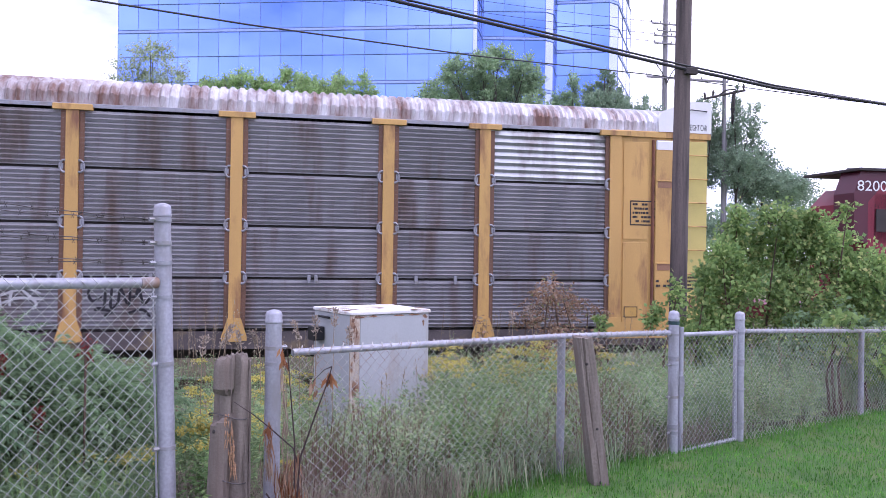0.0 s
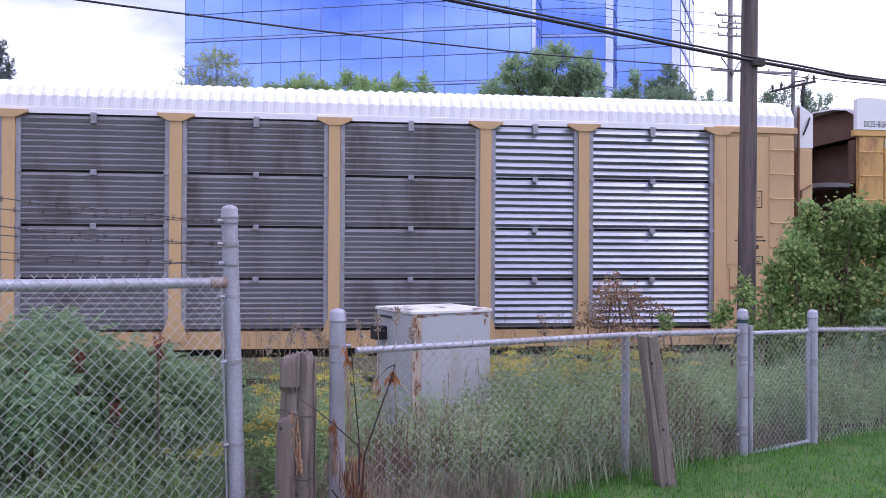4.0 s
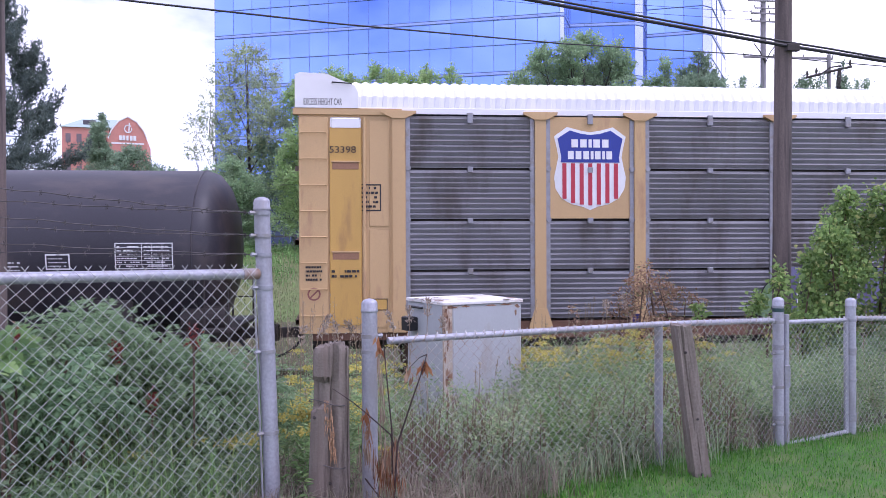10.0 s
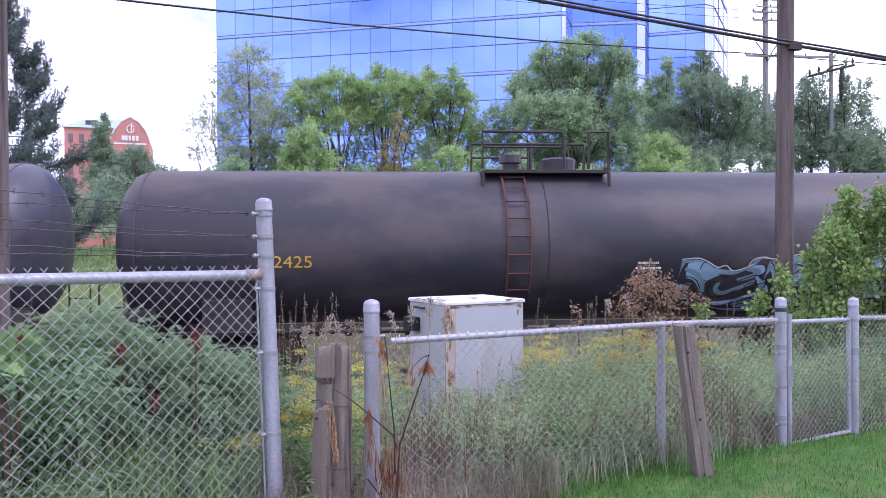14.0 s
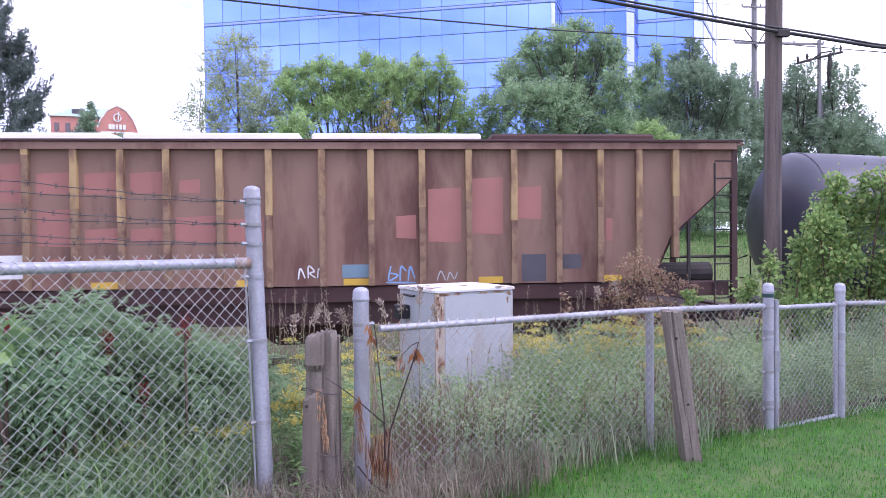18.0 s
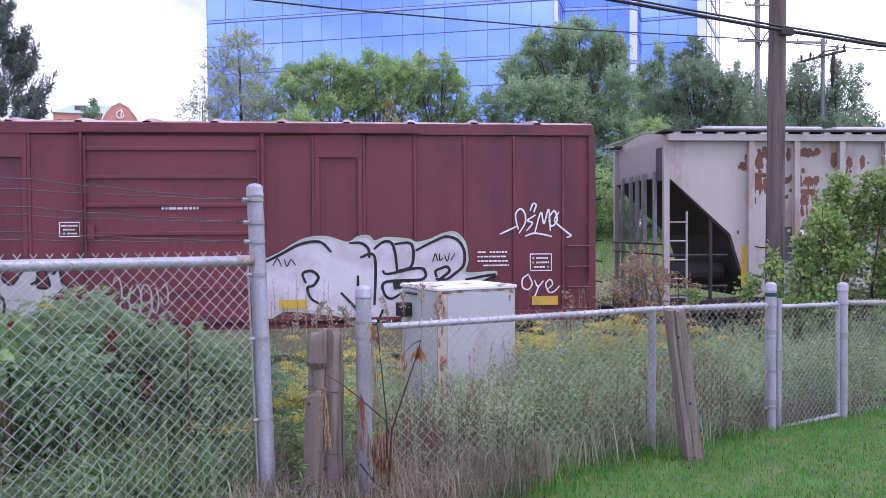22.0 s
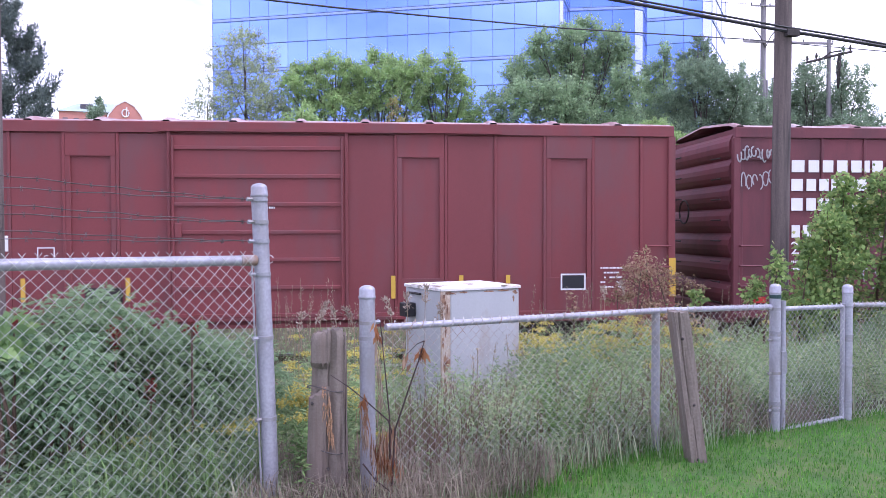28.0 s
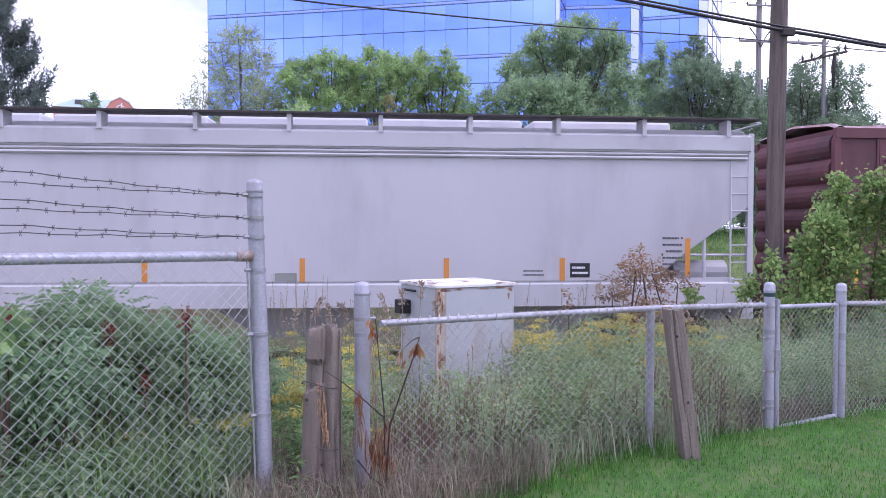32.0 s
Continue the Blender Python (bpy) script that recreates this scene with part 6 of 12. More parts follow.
FIRE_RED = mat("spray_fire_red", (0.36, 0.075, 0.055), 0.55, 0, 0.35, 3, 0, (0.20, 0.05, 0.05), 0.5, 3)
flat_spray([(-10.95, 2.12), (-10.3, 2.05), (-9.7, 2.12), (-8.86, 2.05), (-8.86, 1.24), (-10.95, 1.24)], FIRE_RED, ygo + 0.004)
for k, (x_, z_, w_, m_, h_) in enumerate(((-10.6, 2.12, 0.35, G_TEAL, 0.22), (-9.95, 1.72, 0.28, G_TEAL, 0.12), (-9.45, 2.2, 0.32, G_GREEN, 0.32), (-9.3, 1.7, 0.25, G_GREEN, 0.30), (-10.2, 1.45, 0.3, G_TEAL, 0.08), (-9.75, 2.0, 0.3, FIRE_RED, 0.25),
                                          (-9.1, 2.3, 0.2, G_TEAL, 0.16), (-8.68, 1.9, 0.10, G_GREEN, 0.3), (-8.5, 1.5, 0.25, G_ROSE, 0.2), (-10.7, 1.65, 0.15, G_CREAM, 0.05), (-9.6, 1.35, 0.2, G_CREAM, 0.05), (-8.0, 1.6, 0.3, G_GREEN, 0.14), (-7.2, 2.0, 0.2, G_GREEN, 0.12))):
    part("spray_patch", Geo().add([(x, ygo - 0.001 * (k % 6), z) for x, z in blob(x_, z_, w_, h_, random.Random(k))], [tuple(range(22))]), m_, c1)
c2, xs2, y2 = autorack(101.475, 74.205, "silver", "tan autorack with bright and dull corrugated steel sides, white roof")
c3, xs3, y3 = autorack(72.785, 45.915, "plain", "yellow autorack with grey corrugated sides and white roof")
lettering("number", "53398", xs3[11] + 0.62, xs3[11] + 1.1, 4.30, 4.42, y3 - 0.075, EXC, c3)
part("spray_ground", Geo().plate([(-4.15, 1.24), (-0.1, 1.24), (-0.1, 2.1), (-4.1, 2.16)], yg + 0.002, 0.003), G_LILAC, c3)
part("spray_ground", Geo().plate([(0.75, 1.24), (4.3, 1.24), (4.3, 2.16), (0.85, 2.2)], yg + 0.002, 0.003), G_LILAC, c3)
part("spray_ground", Geo().add([(x, yg + 0.0005, z) for x, z in blob(0.32, 1.68, 0.46, 0.42, random.Random(3))], [tuple(range(22))]), mat("spray_dull_green", (0.10, 0.16, 0.08), 0.6, 0, 0.3, 2), c3)
for k, p_ in enumerate(([(-3.72, 1.25), (-3.74, 1.75), (-3.50, 1.98), (-3.24, 1.92), (-3.16, 1.6), (-3.2, 1.25)], [(-2.88, 1.25), (-2.84, 1.57), (-2.74, 2.0)], [(-2.12, 1.2), (-2.02, 1.75), (-1.75, 1.98), (-1.50, 1.8), (-1.45, 1.2)],
                        [(-1.0, 1.2), (-1.0, 1.95)], [(-0.98, 1.95), (-0.60, 1.88), (-0.42, 1.6), (-0.46, 1.2)], [(-4.6, 1.3), (-4.4, 1.75), (-4.2, 1.6)],
                        [(1.22, 1.2), (1.16, 1.92), (1.56, 1.95), (1.74, 1.80), (1.66, 1.60), (1.35, 1.55)], [(1.86, 1.2), (2.17, 1.95), (2.36, 1.95), (2.46, 1.2)], [(2.70, 1.2), (2.66, 1.95), (3.00, 1.3), (3.18, 1.95)],
                        [(3.84, 1.98), (3.50, 1.88), (3.52, 1.65), (3.82, 1.48), (3.86, 1.2), (3.5, 1.17)], [(4.58, 1.95), (4.22, 1.88), (4.20, 1.25), (4.5, 1.22)])):
    bubble(c3, p_, 0.27, G_BLACK if k != 5 else G_GREEN, WHITE if k != 5 else G_BLACK, yg - 0.004 - 0.0004 * k, 0.04)
sprayed(c3, [(4.22, 1.58), (4.5, 1.6)], 0.16, G_BLACK, yg - 0.014)
tags(c3, yg, G_GREEN, 0.09, [(5.24, 1.86), (5.39, 2.02), (5.61, 1.97), (5.52, 1.81), (5.34, 1.76)], [(5.61, 2.08), (5.82, 1.97), (5.93, 1.81)], [(5.39, 1.71), (5.71, 1.76), (5.88, 1.67)])
tags(c3, yg, G_BLACK, 0.05, [(0.27, 2.27), (0.35, 2.39), (0.41, 2.27)], [(0.47, 2.27), (0.51, 2.41), (0.61, 2.29)], [(0.67, 2.39), (0.73, 2.27), (0.8, 2.39), (0.88, 2.27)])




# ---- tank cars ----
def tank(front, rear, material, label, plat, bow=0.0, ladder_x=0.0):
    c, f, r_ = car_thing("tank_car", front, rear, label, "rail car")
    R = 1.53
    zc = 2.58
    n = 40
    ts = [0.0, 0.03, 0.1, 0.22, 0.4, 0.62]
    st = [(r_ + t_, R * math.sqrt(max(0.0, 1 - (1 - t_ / 0.62) ** 2.3))) for t_ in ts] + [(r_ + 0.62 + (f - r_ - 1.24) * i / 16, R) for i in range(1, 16)] + \
         [(f - t_, R * math.sqrt(max(0.0, 1 - (1 - t_ / 0.62) ** 2.3))) for t_ in reversed(ts)]
    half = (f - r_) / 2
    vs, fs = [], []
    for x, rr in st:
        dz = bow * ((abs(x) / half) - 0.5)
        vs += [(x, rr * math.cos(2 * math.pi * j / n), zc + dz + rr * math.sin(2 * math.pi * j / n)) for j in range(n)]
    for i in range(len(st) - 1):
        fs += [(i * n + j, (i + 1) * n + j, (i + 1) * n + (j + 1) % n, i * n + (j + 1) % n) for j in range(n)]
    g = Geo().add(vs, fs)
    auto_smooth(part("tank_shell", g, material, c), 40)
    for x in (r_ + 0.62, f - 0.62, 0.0):
        zz = zc + bow * ((abs(x) / half) - 0.5)
        ringp = [(x, (R + 0.004) * math.cos(a), zz + (R + 0.004) * math.sin(a)) for a in np.linspace(0, 6.2832, 40)]
        part("weld_seam", Geo().tube(ringp, 0.012, 4), material, c)
    for e, d in ((f, 1), (r_, -1)):
        part("stub_sill", Geo().box(min(e - d * 2.6, e + d * 0.1), max(e - d * 2.6, e + d * 0.1), -0.32, 0.32, 0.72, 1.05, 0.02), STEEL, c)
        part("saddle", Geo().box(e - d * 2.2 - 0.45, e - d * 2.2 + 0.45, -1.25, 1.25, 0.95, 1.62, 0.05), STEEL, c)
        part("end_platform", Geo().box(min(e - d * 0.5, e + d * 0.12), max(e - d * 0.5, e + d * 0.12), -1.45, 1.45, 1.02, 1.08), STEEL, c)
        for s in (-1, 1):
            g = Geo().tube([(e + d * 0.02, s * 1.40, 0.6), (e + d * 0.02, s * 1.40, 1.9), (e - d * 0.35, s * 1.40, 2.02)], 0.02, 6)
            g.tube([(e - d * 0.42, s * 1.40, 0.6), (e - d * 0.42, s * 1.40, 2.0)], 0.02, 6)
            g.tube([(e + d * 0.02, s * 1.40, 1.5), (e - d * 0.42, s * 1.40, 1.5)], 0.015, 6)
            part("handrail", g, STEEL, c)
        part("brake_cylinder", Geo().tube([(e - d * 0.9, -1.0, 1.25), (e - d * 0.1, -1.0, 1.25)], 0.2, 12), STEEL, c)
        coupler(c, e, d)
        bogie(c, e - d * 2.2)
    g = Geo().tube([(r_ + 0.5, -1.45, 1.02), (f - 0.5, -1.45, 1.02)], 0.03, 6)
    part("side_rail", g, STEEL, c)
    part("under_beam", Geo().box(r_ + 2.6, f - 2.6, -1.42, -1.34, 1.08, 1.17), STEEL, c)
    part("brake_pipe", Geo().tube([(r_ + 2.6, -1.2, 0.98), (f - 2.6, -1.2, 0.98)], 0.035, 6), STEEL, c)
    for k in range(int((f - r_ - 5.4) / 0.55)):
        part("beam_stub", Geo().box(r_ + 2.75 + 0.55 * k, r_ + 2.87 + 0.55 * k, -1.41, -1.35, 0.93, 1.08), STEEL, c)
    for x in np.linspace(r_ + 3.6, f - 3.6, 8):
        part("rail_stay", Geo().tube([(x, -1.45, 1.02), (x, -0.9, 1.36)], 0.02, 5), STEEL, c)
    # top platform
    p0, p1 = plat
    zt = zc + R + bow * (abs((p0 + p1) / 2) / half - 0.5) - 0.02
    part("platform_deck", Geo().box(p0, p1, -0.95, 0.95, zt - 0.08, zt - 0.02, 0.01), STEEL, c)
    for s in (-1, 1):
        for x in (p0, p1):
            part("deck_bracket", Geo().tube([(x, s * 0.95, zt - 0.08), (x, s * 0.98, zt - 0.42)], 0.035, 6), STEEL, c)
        yy = s * 0.93
        m1, m2 = p0 + (p1 - p0) * 0.62, p0 + (p1 - p0) * 0.84
        if s > 0:
            m1 = m2 = (p0 + p1) / 2
        g = Geo()
        g.tube([(p0, yy, zt), (p0, yy, zt + 0.72), (m1, yy, zt + 0.72), (m1 + 0.06, yy, zt + 0.55), (m1 + 0.06, yy, zt)], 0.034, 6)
        g.tube([(p0, yy, zt + 0.42), (m1, yy, zt + 0.42)], 0.026, 6)
        g.tube([(p1, yy, zt), (p1, yy, zt + 0.72), (m2, yy, zt + 0.72), (m2, yy, zt)], 0.034, 6)
        part("platform_rail", g, STEEL, c)
    part("manway", Geo().tube([((p0 + p1) / 2 + 0.45, 0, zt - 0.1), ((p0 + p1) / 2 + 0.45, 0, zt + 0.26), ((p0 + p1) / 2 + 0.45, 0, zt + 0.30)], [0.36, 0.36, 0.31], 16), TANK_BLACK, c)
    part("valve_dome", Geo().tube([((p0 + p1) / 2 - 0.55, 0, zt - 0.1), ((p0 + p1) / 2 - 0.55, 0, zt + 0.18), ((p0 + p1) / 2 - 0.55, 0, zt + 0.2), ((p0 + p1) / 2 - 0.55, 0, zt + 0.36)], [0.16, 0.16, 0.24, 0.22], 14), TANK_BLACK, c)
    part("vent", Geo().tube([(p1 + 0.25, 0, zt - 0.1), (p1 + 0.25, 0, zt + 0.12)], 0.08, 10), STEEL, c)
    g = Geo()
    lx = ladder_x
    rail = lambda x: [(x, -(R + 0.06) * math.cos(a), zc + bow * -0.5 + (R + 0.06) * math.sin(a)) for a in np.linspace(-0.6, 1.05, 12)]
    for x in (lx - 0.22, lx + 0.22):
        g.tube(rail(x), 0.022, 5)
    for a in np.linspace(-0.55, 1.0, 8):
        yy, z = -(R + 0.07) * math.cos(a), zc + bow * -0.5 + (R + 0.07) * math.sin(a)
        g.tube([(lx - 0.22, yy, z), (lx + 0.22, yy, z)], 0.016, 5)
    part("side_ladder", g, STEEL if material is not TANK_BLACK or front > 40 else mat("ladder_rust", (0.10, 0.042, 0.036), 0.8), c)
    return c, R, zc


def flat(items):
    out = []
    for it in items:
        out += it if isinstance(it, list) else [it]
    return out


def on_tank(obs, R, zc, lift, bow=0.0, half=8.0):
    """Wraps flat marks (x-z plane) round the shell."""
    for ob in flat(obs):
        for v in ob.data.vertices:
            x, yy, z = v.co
            a = (z - zc) / R
            dz = bow * ((abs(x) / half) - 0.5)
            k = R + lift - yy
            v.co = (x, -k * math.cos(a), zc + dz + k * math.sin(a))
        ob.data.update()


t1, R_, zc_ = tank(44.6, 29.25, TANK_BLACK, "dusty black tank car", (35.75 - 36.925, 38.15 - 36.925), 0.0, 37.4 - 36.925)
m_ = 36.925
marks = [letter_bars("owner_bar", [1, 1, 1, 1], 30.97 - m_, 31.62 - m_, 2.32, 2.52, 0, GOLD, t1), lettering("number", "68100", 31.75 - m_, 32.48 - m_, 2.32, 2.52, -0.004, GOLD, t1),
         text_rows("data_text", 30.97 - m_, 32.1 - m_, 2.58, 2.68, 1, 0, GOLD, t1, 2), text_rows("data_text", 30.97 - m_, 32.4 - m_, 1.92, 2.14, 2, 0, GOLD, t1, 3, 0.35),
         text_rows("data_text", 40.5 - m_, 41.0 - m_, 2.15, 2.36, 3, 0, WHITE, t1, 4, 0.3), frame_lines("data_frame", 41.45 - m_, 41.85 - m_, 2.2, 2.46, 0.025, 0, WHITE, t1), text_rows("data_text", 41.49 - m_, 41.81 - m_, 2.23, 2.43, 3, 0, WHITE, t1, 7, 0.25),
         data_table(42.65 - m_, 43.65 - m_, 2.2, 2.66, 6, 0, WHITE, t1, 5)]
on_tank(marks, R_, zc_, 0.006)
t2, R_, zc_ = tank(27.75, 11.3, TANK_BLACK, "black tank car with pale blue graffiti", (18.35 - 19.525, 20.85 - 19.525), 0.0, 18.95 - 19.525)
m_ = 19.525
k0 = set(t2.children)
painted(t2, [(2.58, 2.29), (2.89, 2.3), (3.09, 2.24), (3.29, 2.13), (3.65, 2.08), (3.91, 2.16), (4.04, 2.3), (4.22, 2.36), (4.43, 2.28), (4.64, 2.25), (4.8, 2.35), (5.06, 2.35), (5.16, 2.27), (5.37, 2.35), (5.74, 2.33), (5.75, 2.07), (5.95, 2.12), (6.32, 2.28), (6.48, 2.35), (6.62, 2.28), (6.63, 2.1), (6.46, 1.97), (6.23, 1.92), (6.68, 1.94), (6.75, 1.77), (6.7, 1.58), (7.18, 1.5), (6.05, 1.3), (5.29, 1.17), (4.53, 1.03), (3.88, 0.97), (3.24, 1.2), (2.89, 1.42), (2.53, 1.46)], G_BLUE_DULL, None, 0.0)
painted(t2, [(6.75, 1.58), (6.8, 1.77), (6.89, 1.96), (7.08, 2.01), (7.21, 1.96), (7.25, 1.84), (7.19, 1.57)], G_BLUE_DULL, None, 0.0)
painted(t2, [(2.7, 2.22), (2.99, 2.26), (3.29, 2.09), (3.65, 2.04), (3.96, 2.14), (4.17, 2.2), (4.26, 2.06), (4.14, 1.95), (4.32, 1.78), (4.37, 1.62), (3.89, 1.37), (3.46, 1.2), (3.16, 1.45), (2.87, 1.86), (2.69, 1.95)], G_BLUE, None, -0.002)
painted(t2, [(4.33, 2.22), (4.53, 2.2), (4.85, 2.24), (5.27, 2.2), (5.58, 2.3), (5.71, 2.28), (5.73, 1.96), (6.01, 1.94), (6.43, 2.19), (6.6, 2.24), (6.54, 2.05), (6.18, 1.86), (6.56, 1.77), (6.66, 1.58), (6.03, 1.58), (5.6, 1.69), (5.28, 1.52), (5.17, 1.69), (4.85, 1.75), (4.66, 1.96), (4.48, 1.85), (4.38, 2.06)], G_BLUE, None, -0.002)
painted(t2, [(4.5, 1.9), (4.62, 2.08), (4.95, 2.2), (5.37, 2.16), (5.56, 2.1), (5.43, 1.99), (5.08, 1.9), (4.9, 1.75), (4.74, 1.75)], G_SLATE_BLUE, None, -0.0035)
painted(t2, [(4.33, 2.28), (4.48, 2.22), (4.33, 2.03), (4.28, 1.88), (4.37, 1.59), (4.32, 1.19), (3.88, 1.14), (3.78, 1.28), (4.16, 1.45), (4.2, 1.85), (4.26, 2.08)], G_SLATE_BLUE, None, -0.0035)
painted(t2, [(6.94, 1.77), (7.03, 1.93), (7.14, 1.93), (7.18, 1.81), (7.11, 1.66)], G_SLATE_BLUE, None, -0.0035)
tags(t2, -0.006, G_BLACK, 0.022, [(2.69, 1.97), (2.87, 1.91), (2.99, 1.74), (3.03, 1.53), (2.91, 1.61), (2.76, 1.71)], [(2.68, 1.8), (2.86, 1.74), (2.97, 1.53)], [(2.66, 1.53), (2.94, 1.42), (3.3, 1.19)], [(2.65, 1.41), (3.04, 1.3), (3.35, 1.12)], [(3.36, 1.83), (3.21, 1.84), (3.17, 1.7), (3.26, 1.5), (3.47, 1.48), (3.69, 1.61), (3.77, 1.66)], [(3.34, 2.01), (3.51, 1.94), (3.41, 1.93)], [(3.7, 1.84), (3.96, 1.94), (4.14, 1.97), (4.32, 1.85), (4.44, 1.73), (4.41, 1.59), (4.23, 1.5)], [(3.9, 1.61), (3.92, 1.75), (4.06, 1.82), (4.13, 1.77), (4.03, 1.63), (3.92, 1.59)])
tags(t2, -0.006, G_BLACK, 0.022, [(4.09, 1.62), (4.13, 1.75), (4.28, 1.81), (4.32, 1.74), (4.22, 1.61), (4.05, 1.56)], [(3.72, 1.27), (3.79, 1.38), (4, 1.44), (4.19, 1.38), (4.32, 1.28)], [(3.72, 1.27), (3.82, 1.19), (4.02, 1.28), (4.23, 1.27)], [(2.95, 2.11), (2.99, 2.22), (3.07, 2.26)], [(3.31, 2.2), (3.38, 2.14), (3.48, 2.18)], [(3.52, 2.28), (3.55, 2.15), (3.7, 2.11), (3.86, 2.13)])
tags(t2, -0.006, G_BLACK, 0.02, [(4.07, 2.2), (4.22, 2.18), (4.26, 2.06), (4.17, 1.95)], [(4.33, 2.28), (4.45, 2.1), (4.48, 1.88)], [(4.48, 1.91), (4.59, 2.08), (4.8, 2.2), (5, 2.14), (4.85, 2), (4.7, 1.88)], [(4.85, 2.22), (4.95, 2.28), (5.11, 2.22), (5.27, 2.1), (5.48, 2.06), (5.63, 2.15), (5.53, 2.28)], [(4.7, 1.88), (4.85, 1.75), (5.01, 1.85), (5.16, 1.96), (5.32, 1.99), (5.48, 2)], [(5.32, 1.99), (5.31, 1.91), (5.49, 1.83), (5.15, 1.76), (5.13, 1.69), (5.28, 1.66)], [(5.1, 1.88), (5.19, 1.92), (5.25, 1.86), (5.17, 1.81), (5.1, 1.86)])
tags(t2, -0.006, G_BLACK, 0.02, [(5.72, 2.3), (5.73, 2.08), (5.8, 1.96), (6.01, 2.03), (6.41, 2.21), (6.45, 2.27)], [(5.82, 1.94), (6.12, 2), (6.55, 1.96)], [(5.98, 1.83), (6.23, 1.9), (6.53, 1.93), (6.68, 1.91), (6.74, 1.76), (6.7, 1.58)], [(5.45, 1.58), (5.6, 1.69), (5.76, 1.73), (5.92, 1.61)], [(5.62, 1.61), (5.72, 1.69), (5.87, 1.58)], [(6.27, 1.61), (6.28, 1.82), (6.38, 1.82), (6.42, 1.62)], [(6.46, 1.61), (6.47, 1.82), (6.62, 1.84), (6.67, 1.71), (6.66, 1.59)], [(4.53, 1.7), (4.58, 1.57), (4.7, 1.52), (4.74, 1.73), (4.64, 1.83), (4.55, 1.75)])
tags(t2, -0.006, G_BLACK, 0.02, [(4.7, 1.5), (4.85, 1.41), (5, 1.46), (5.09, 1.27)], [(4.85, 1.44), (4.91, 1.28), (4.75, 1.19)], [(6.88, 1.76), (7.07, 1.77)], [(4.96, 1.78), (5.13, 1.64), (5.2, 1.46)])
tags(t2, -0.008, G_PALE, 0.022, [(2.58, 2.31), (2.89, 2.33), (3.09, 2.26), (3.29, 2.15), (3.46, 2.18), (3.6, 2.08), (3.81, 2.12), (3.99, 2.2)], [(3.91, 2.18), (3.98, 2.28), (4.12, 2.33), (4.43, 2.3), (4.66, 2.25), (4.81, 2.37), (5.08, 2.39), (5.18, 2.27), (5.42, 2.37)], [(6.45, 2.45), (6.6, 2.34), (6.71, 2.23), (6.67, 2.08), (6.55, 1.96)], [(6.74, 1.69), (6.77, 1.77), (6.91, 1.96), (7.08, 2.01), (7.23, 1.93), (7.25, 1.84)], [(5.75, 2.08), (5.9, 2.14), (6.01, 2.19), (6.13, 2.26)], [(5.77, 2.51), (5.87, 2.51), (6, 2.43), (6.13, 2.51), (6.23, 2.47), (6.32, 2.46)], [(5.75, 2.38), (5.83, 2.43)])
tags(t2, -0.008, G_PALE, 0.022, [(6.13, 2.44), (6.16, 2.38)])
tags(t2, -0.0035, G_SLATE_BLUE, 0.1, [(3.36, 1.8), (3.33, 1.67), (3.48, 1.57), (3.8, 1.7), (4.06, 1.83)], [(3.91, 2.1), (4.12, 2.06), (4.03, 1.97), (3.75, 1.88)], [(4.96, 1.78), (5.27, 1.75), (5.59, 1.84)], [(2.68, 2.11), (2.88, 2.02), (3.02, 1.85), (3.08, 1.63)])
tags(t2, -0.0085, WHITE, 0.03, [(6.86, 1.67), (6.92, 1.75), (6.97, 1.77)])
data_table(26.05 - m_, 27.15 - m_, 2.36, 2.84, 6, 0, WHITE, t2, 9)
text_rows("data_text", 21.2 - m_, 21.7 - m_, 2.1, 2.3, 2, 0, WHITE, t2, 8, 0.4)
lettering("number", "2425", 14.4 - m_, 15.1 - m_, 2.2, 2.42, -0.002, GOLD, t2)
on_tank([o for o in t2.children if o not in k0], R_, zc_, 0.006)
t3, R_, zc_ = tank(10.0, -7.1, TANK_BLUE, "clean grey-black tank car that sags to its middle", (-0.15 - 1.45, 2.25 - 1.45), 0.34, 1.7 - 1.45)
m_, hf = 1.45, 8.55
marks = [letter_bars("owner_bar", [1, 1, 1, 1], -5.35 - m_, -4.42 - m_, 2.22, 2.46, 0, GOLD, t3), lettering("number", "643481", -4.21 - m_, -3.20 - m_, 2.22, 2.46, -0.004, GOLD, t3),
         text_rows("data_text", -5.35 - m_, -4.3 - m_, 2.02, 2.12, 1, 0, GOLD, t3, 2, 0.4), text_rows("data_text", -5.35 - m_, -3.9 - m_, 1.72, 1.96, 2, 0, GOLD, t3, 3, 0.4),
         text_rows("data_text", 3.1 - m_, 3.6 - m_, 2.0, 2.2, 3, 0, WHITE, t3, 4, 0.3), frame_lines("data_frame", 6.75 - m_, 7.15 - m_, 2.05, 2.32, 0.04, 0, WHITE, t3),
         data_table(7.55 - m_, 8.5 - m_, 2.4, 2.86, 6, 0, WHITE, t3, 5), text_rows("data_text", -0.6 - m_, -0.25 - m_, 1.78, 1.98, 3, 0, GOLD, t3, 6, 0.4)]
for x_, z0_, z1_ in ((-6.42, 2.20, 3.00), (-3.04, 2.30, 2.76), (-0.31, 2.30, 2.76), (2.78, 2.32, 2.78), (5.81, 2.4, 2.86)):
    marks.append(part("reflector_strip", Geo().add([(x_ + s_ * 0.055 - m_, -0.004, z0_ + j * (z1_ - z0_) / 6) for j in range(7) for s_ in (-1, 1)], [(2 * j, 2 * j + 1, 2 * j + 3, 2 * j + 2) for j in range(6)]), GOLD, t3))
on_tank(marks, R_, zc_, 0.006, 0.34, hf)


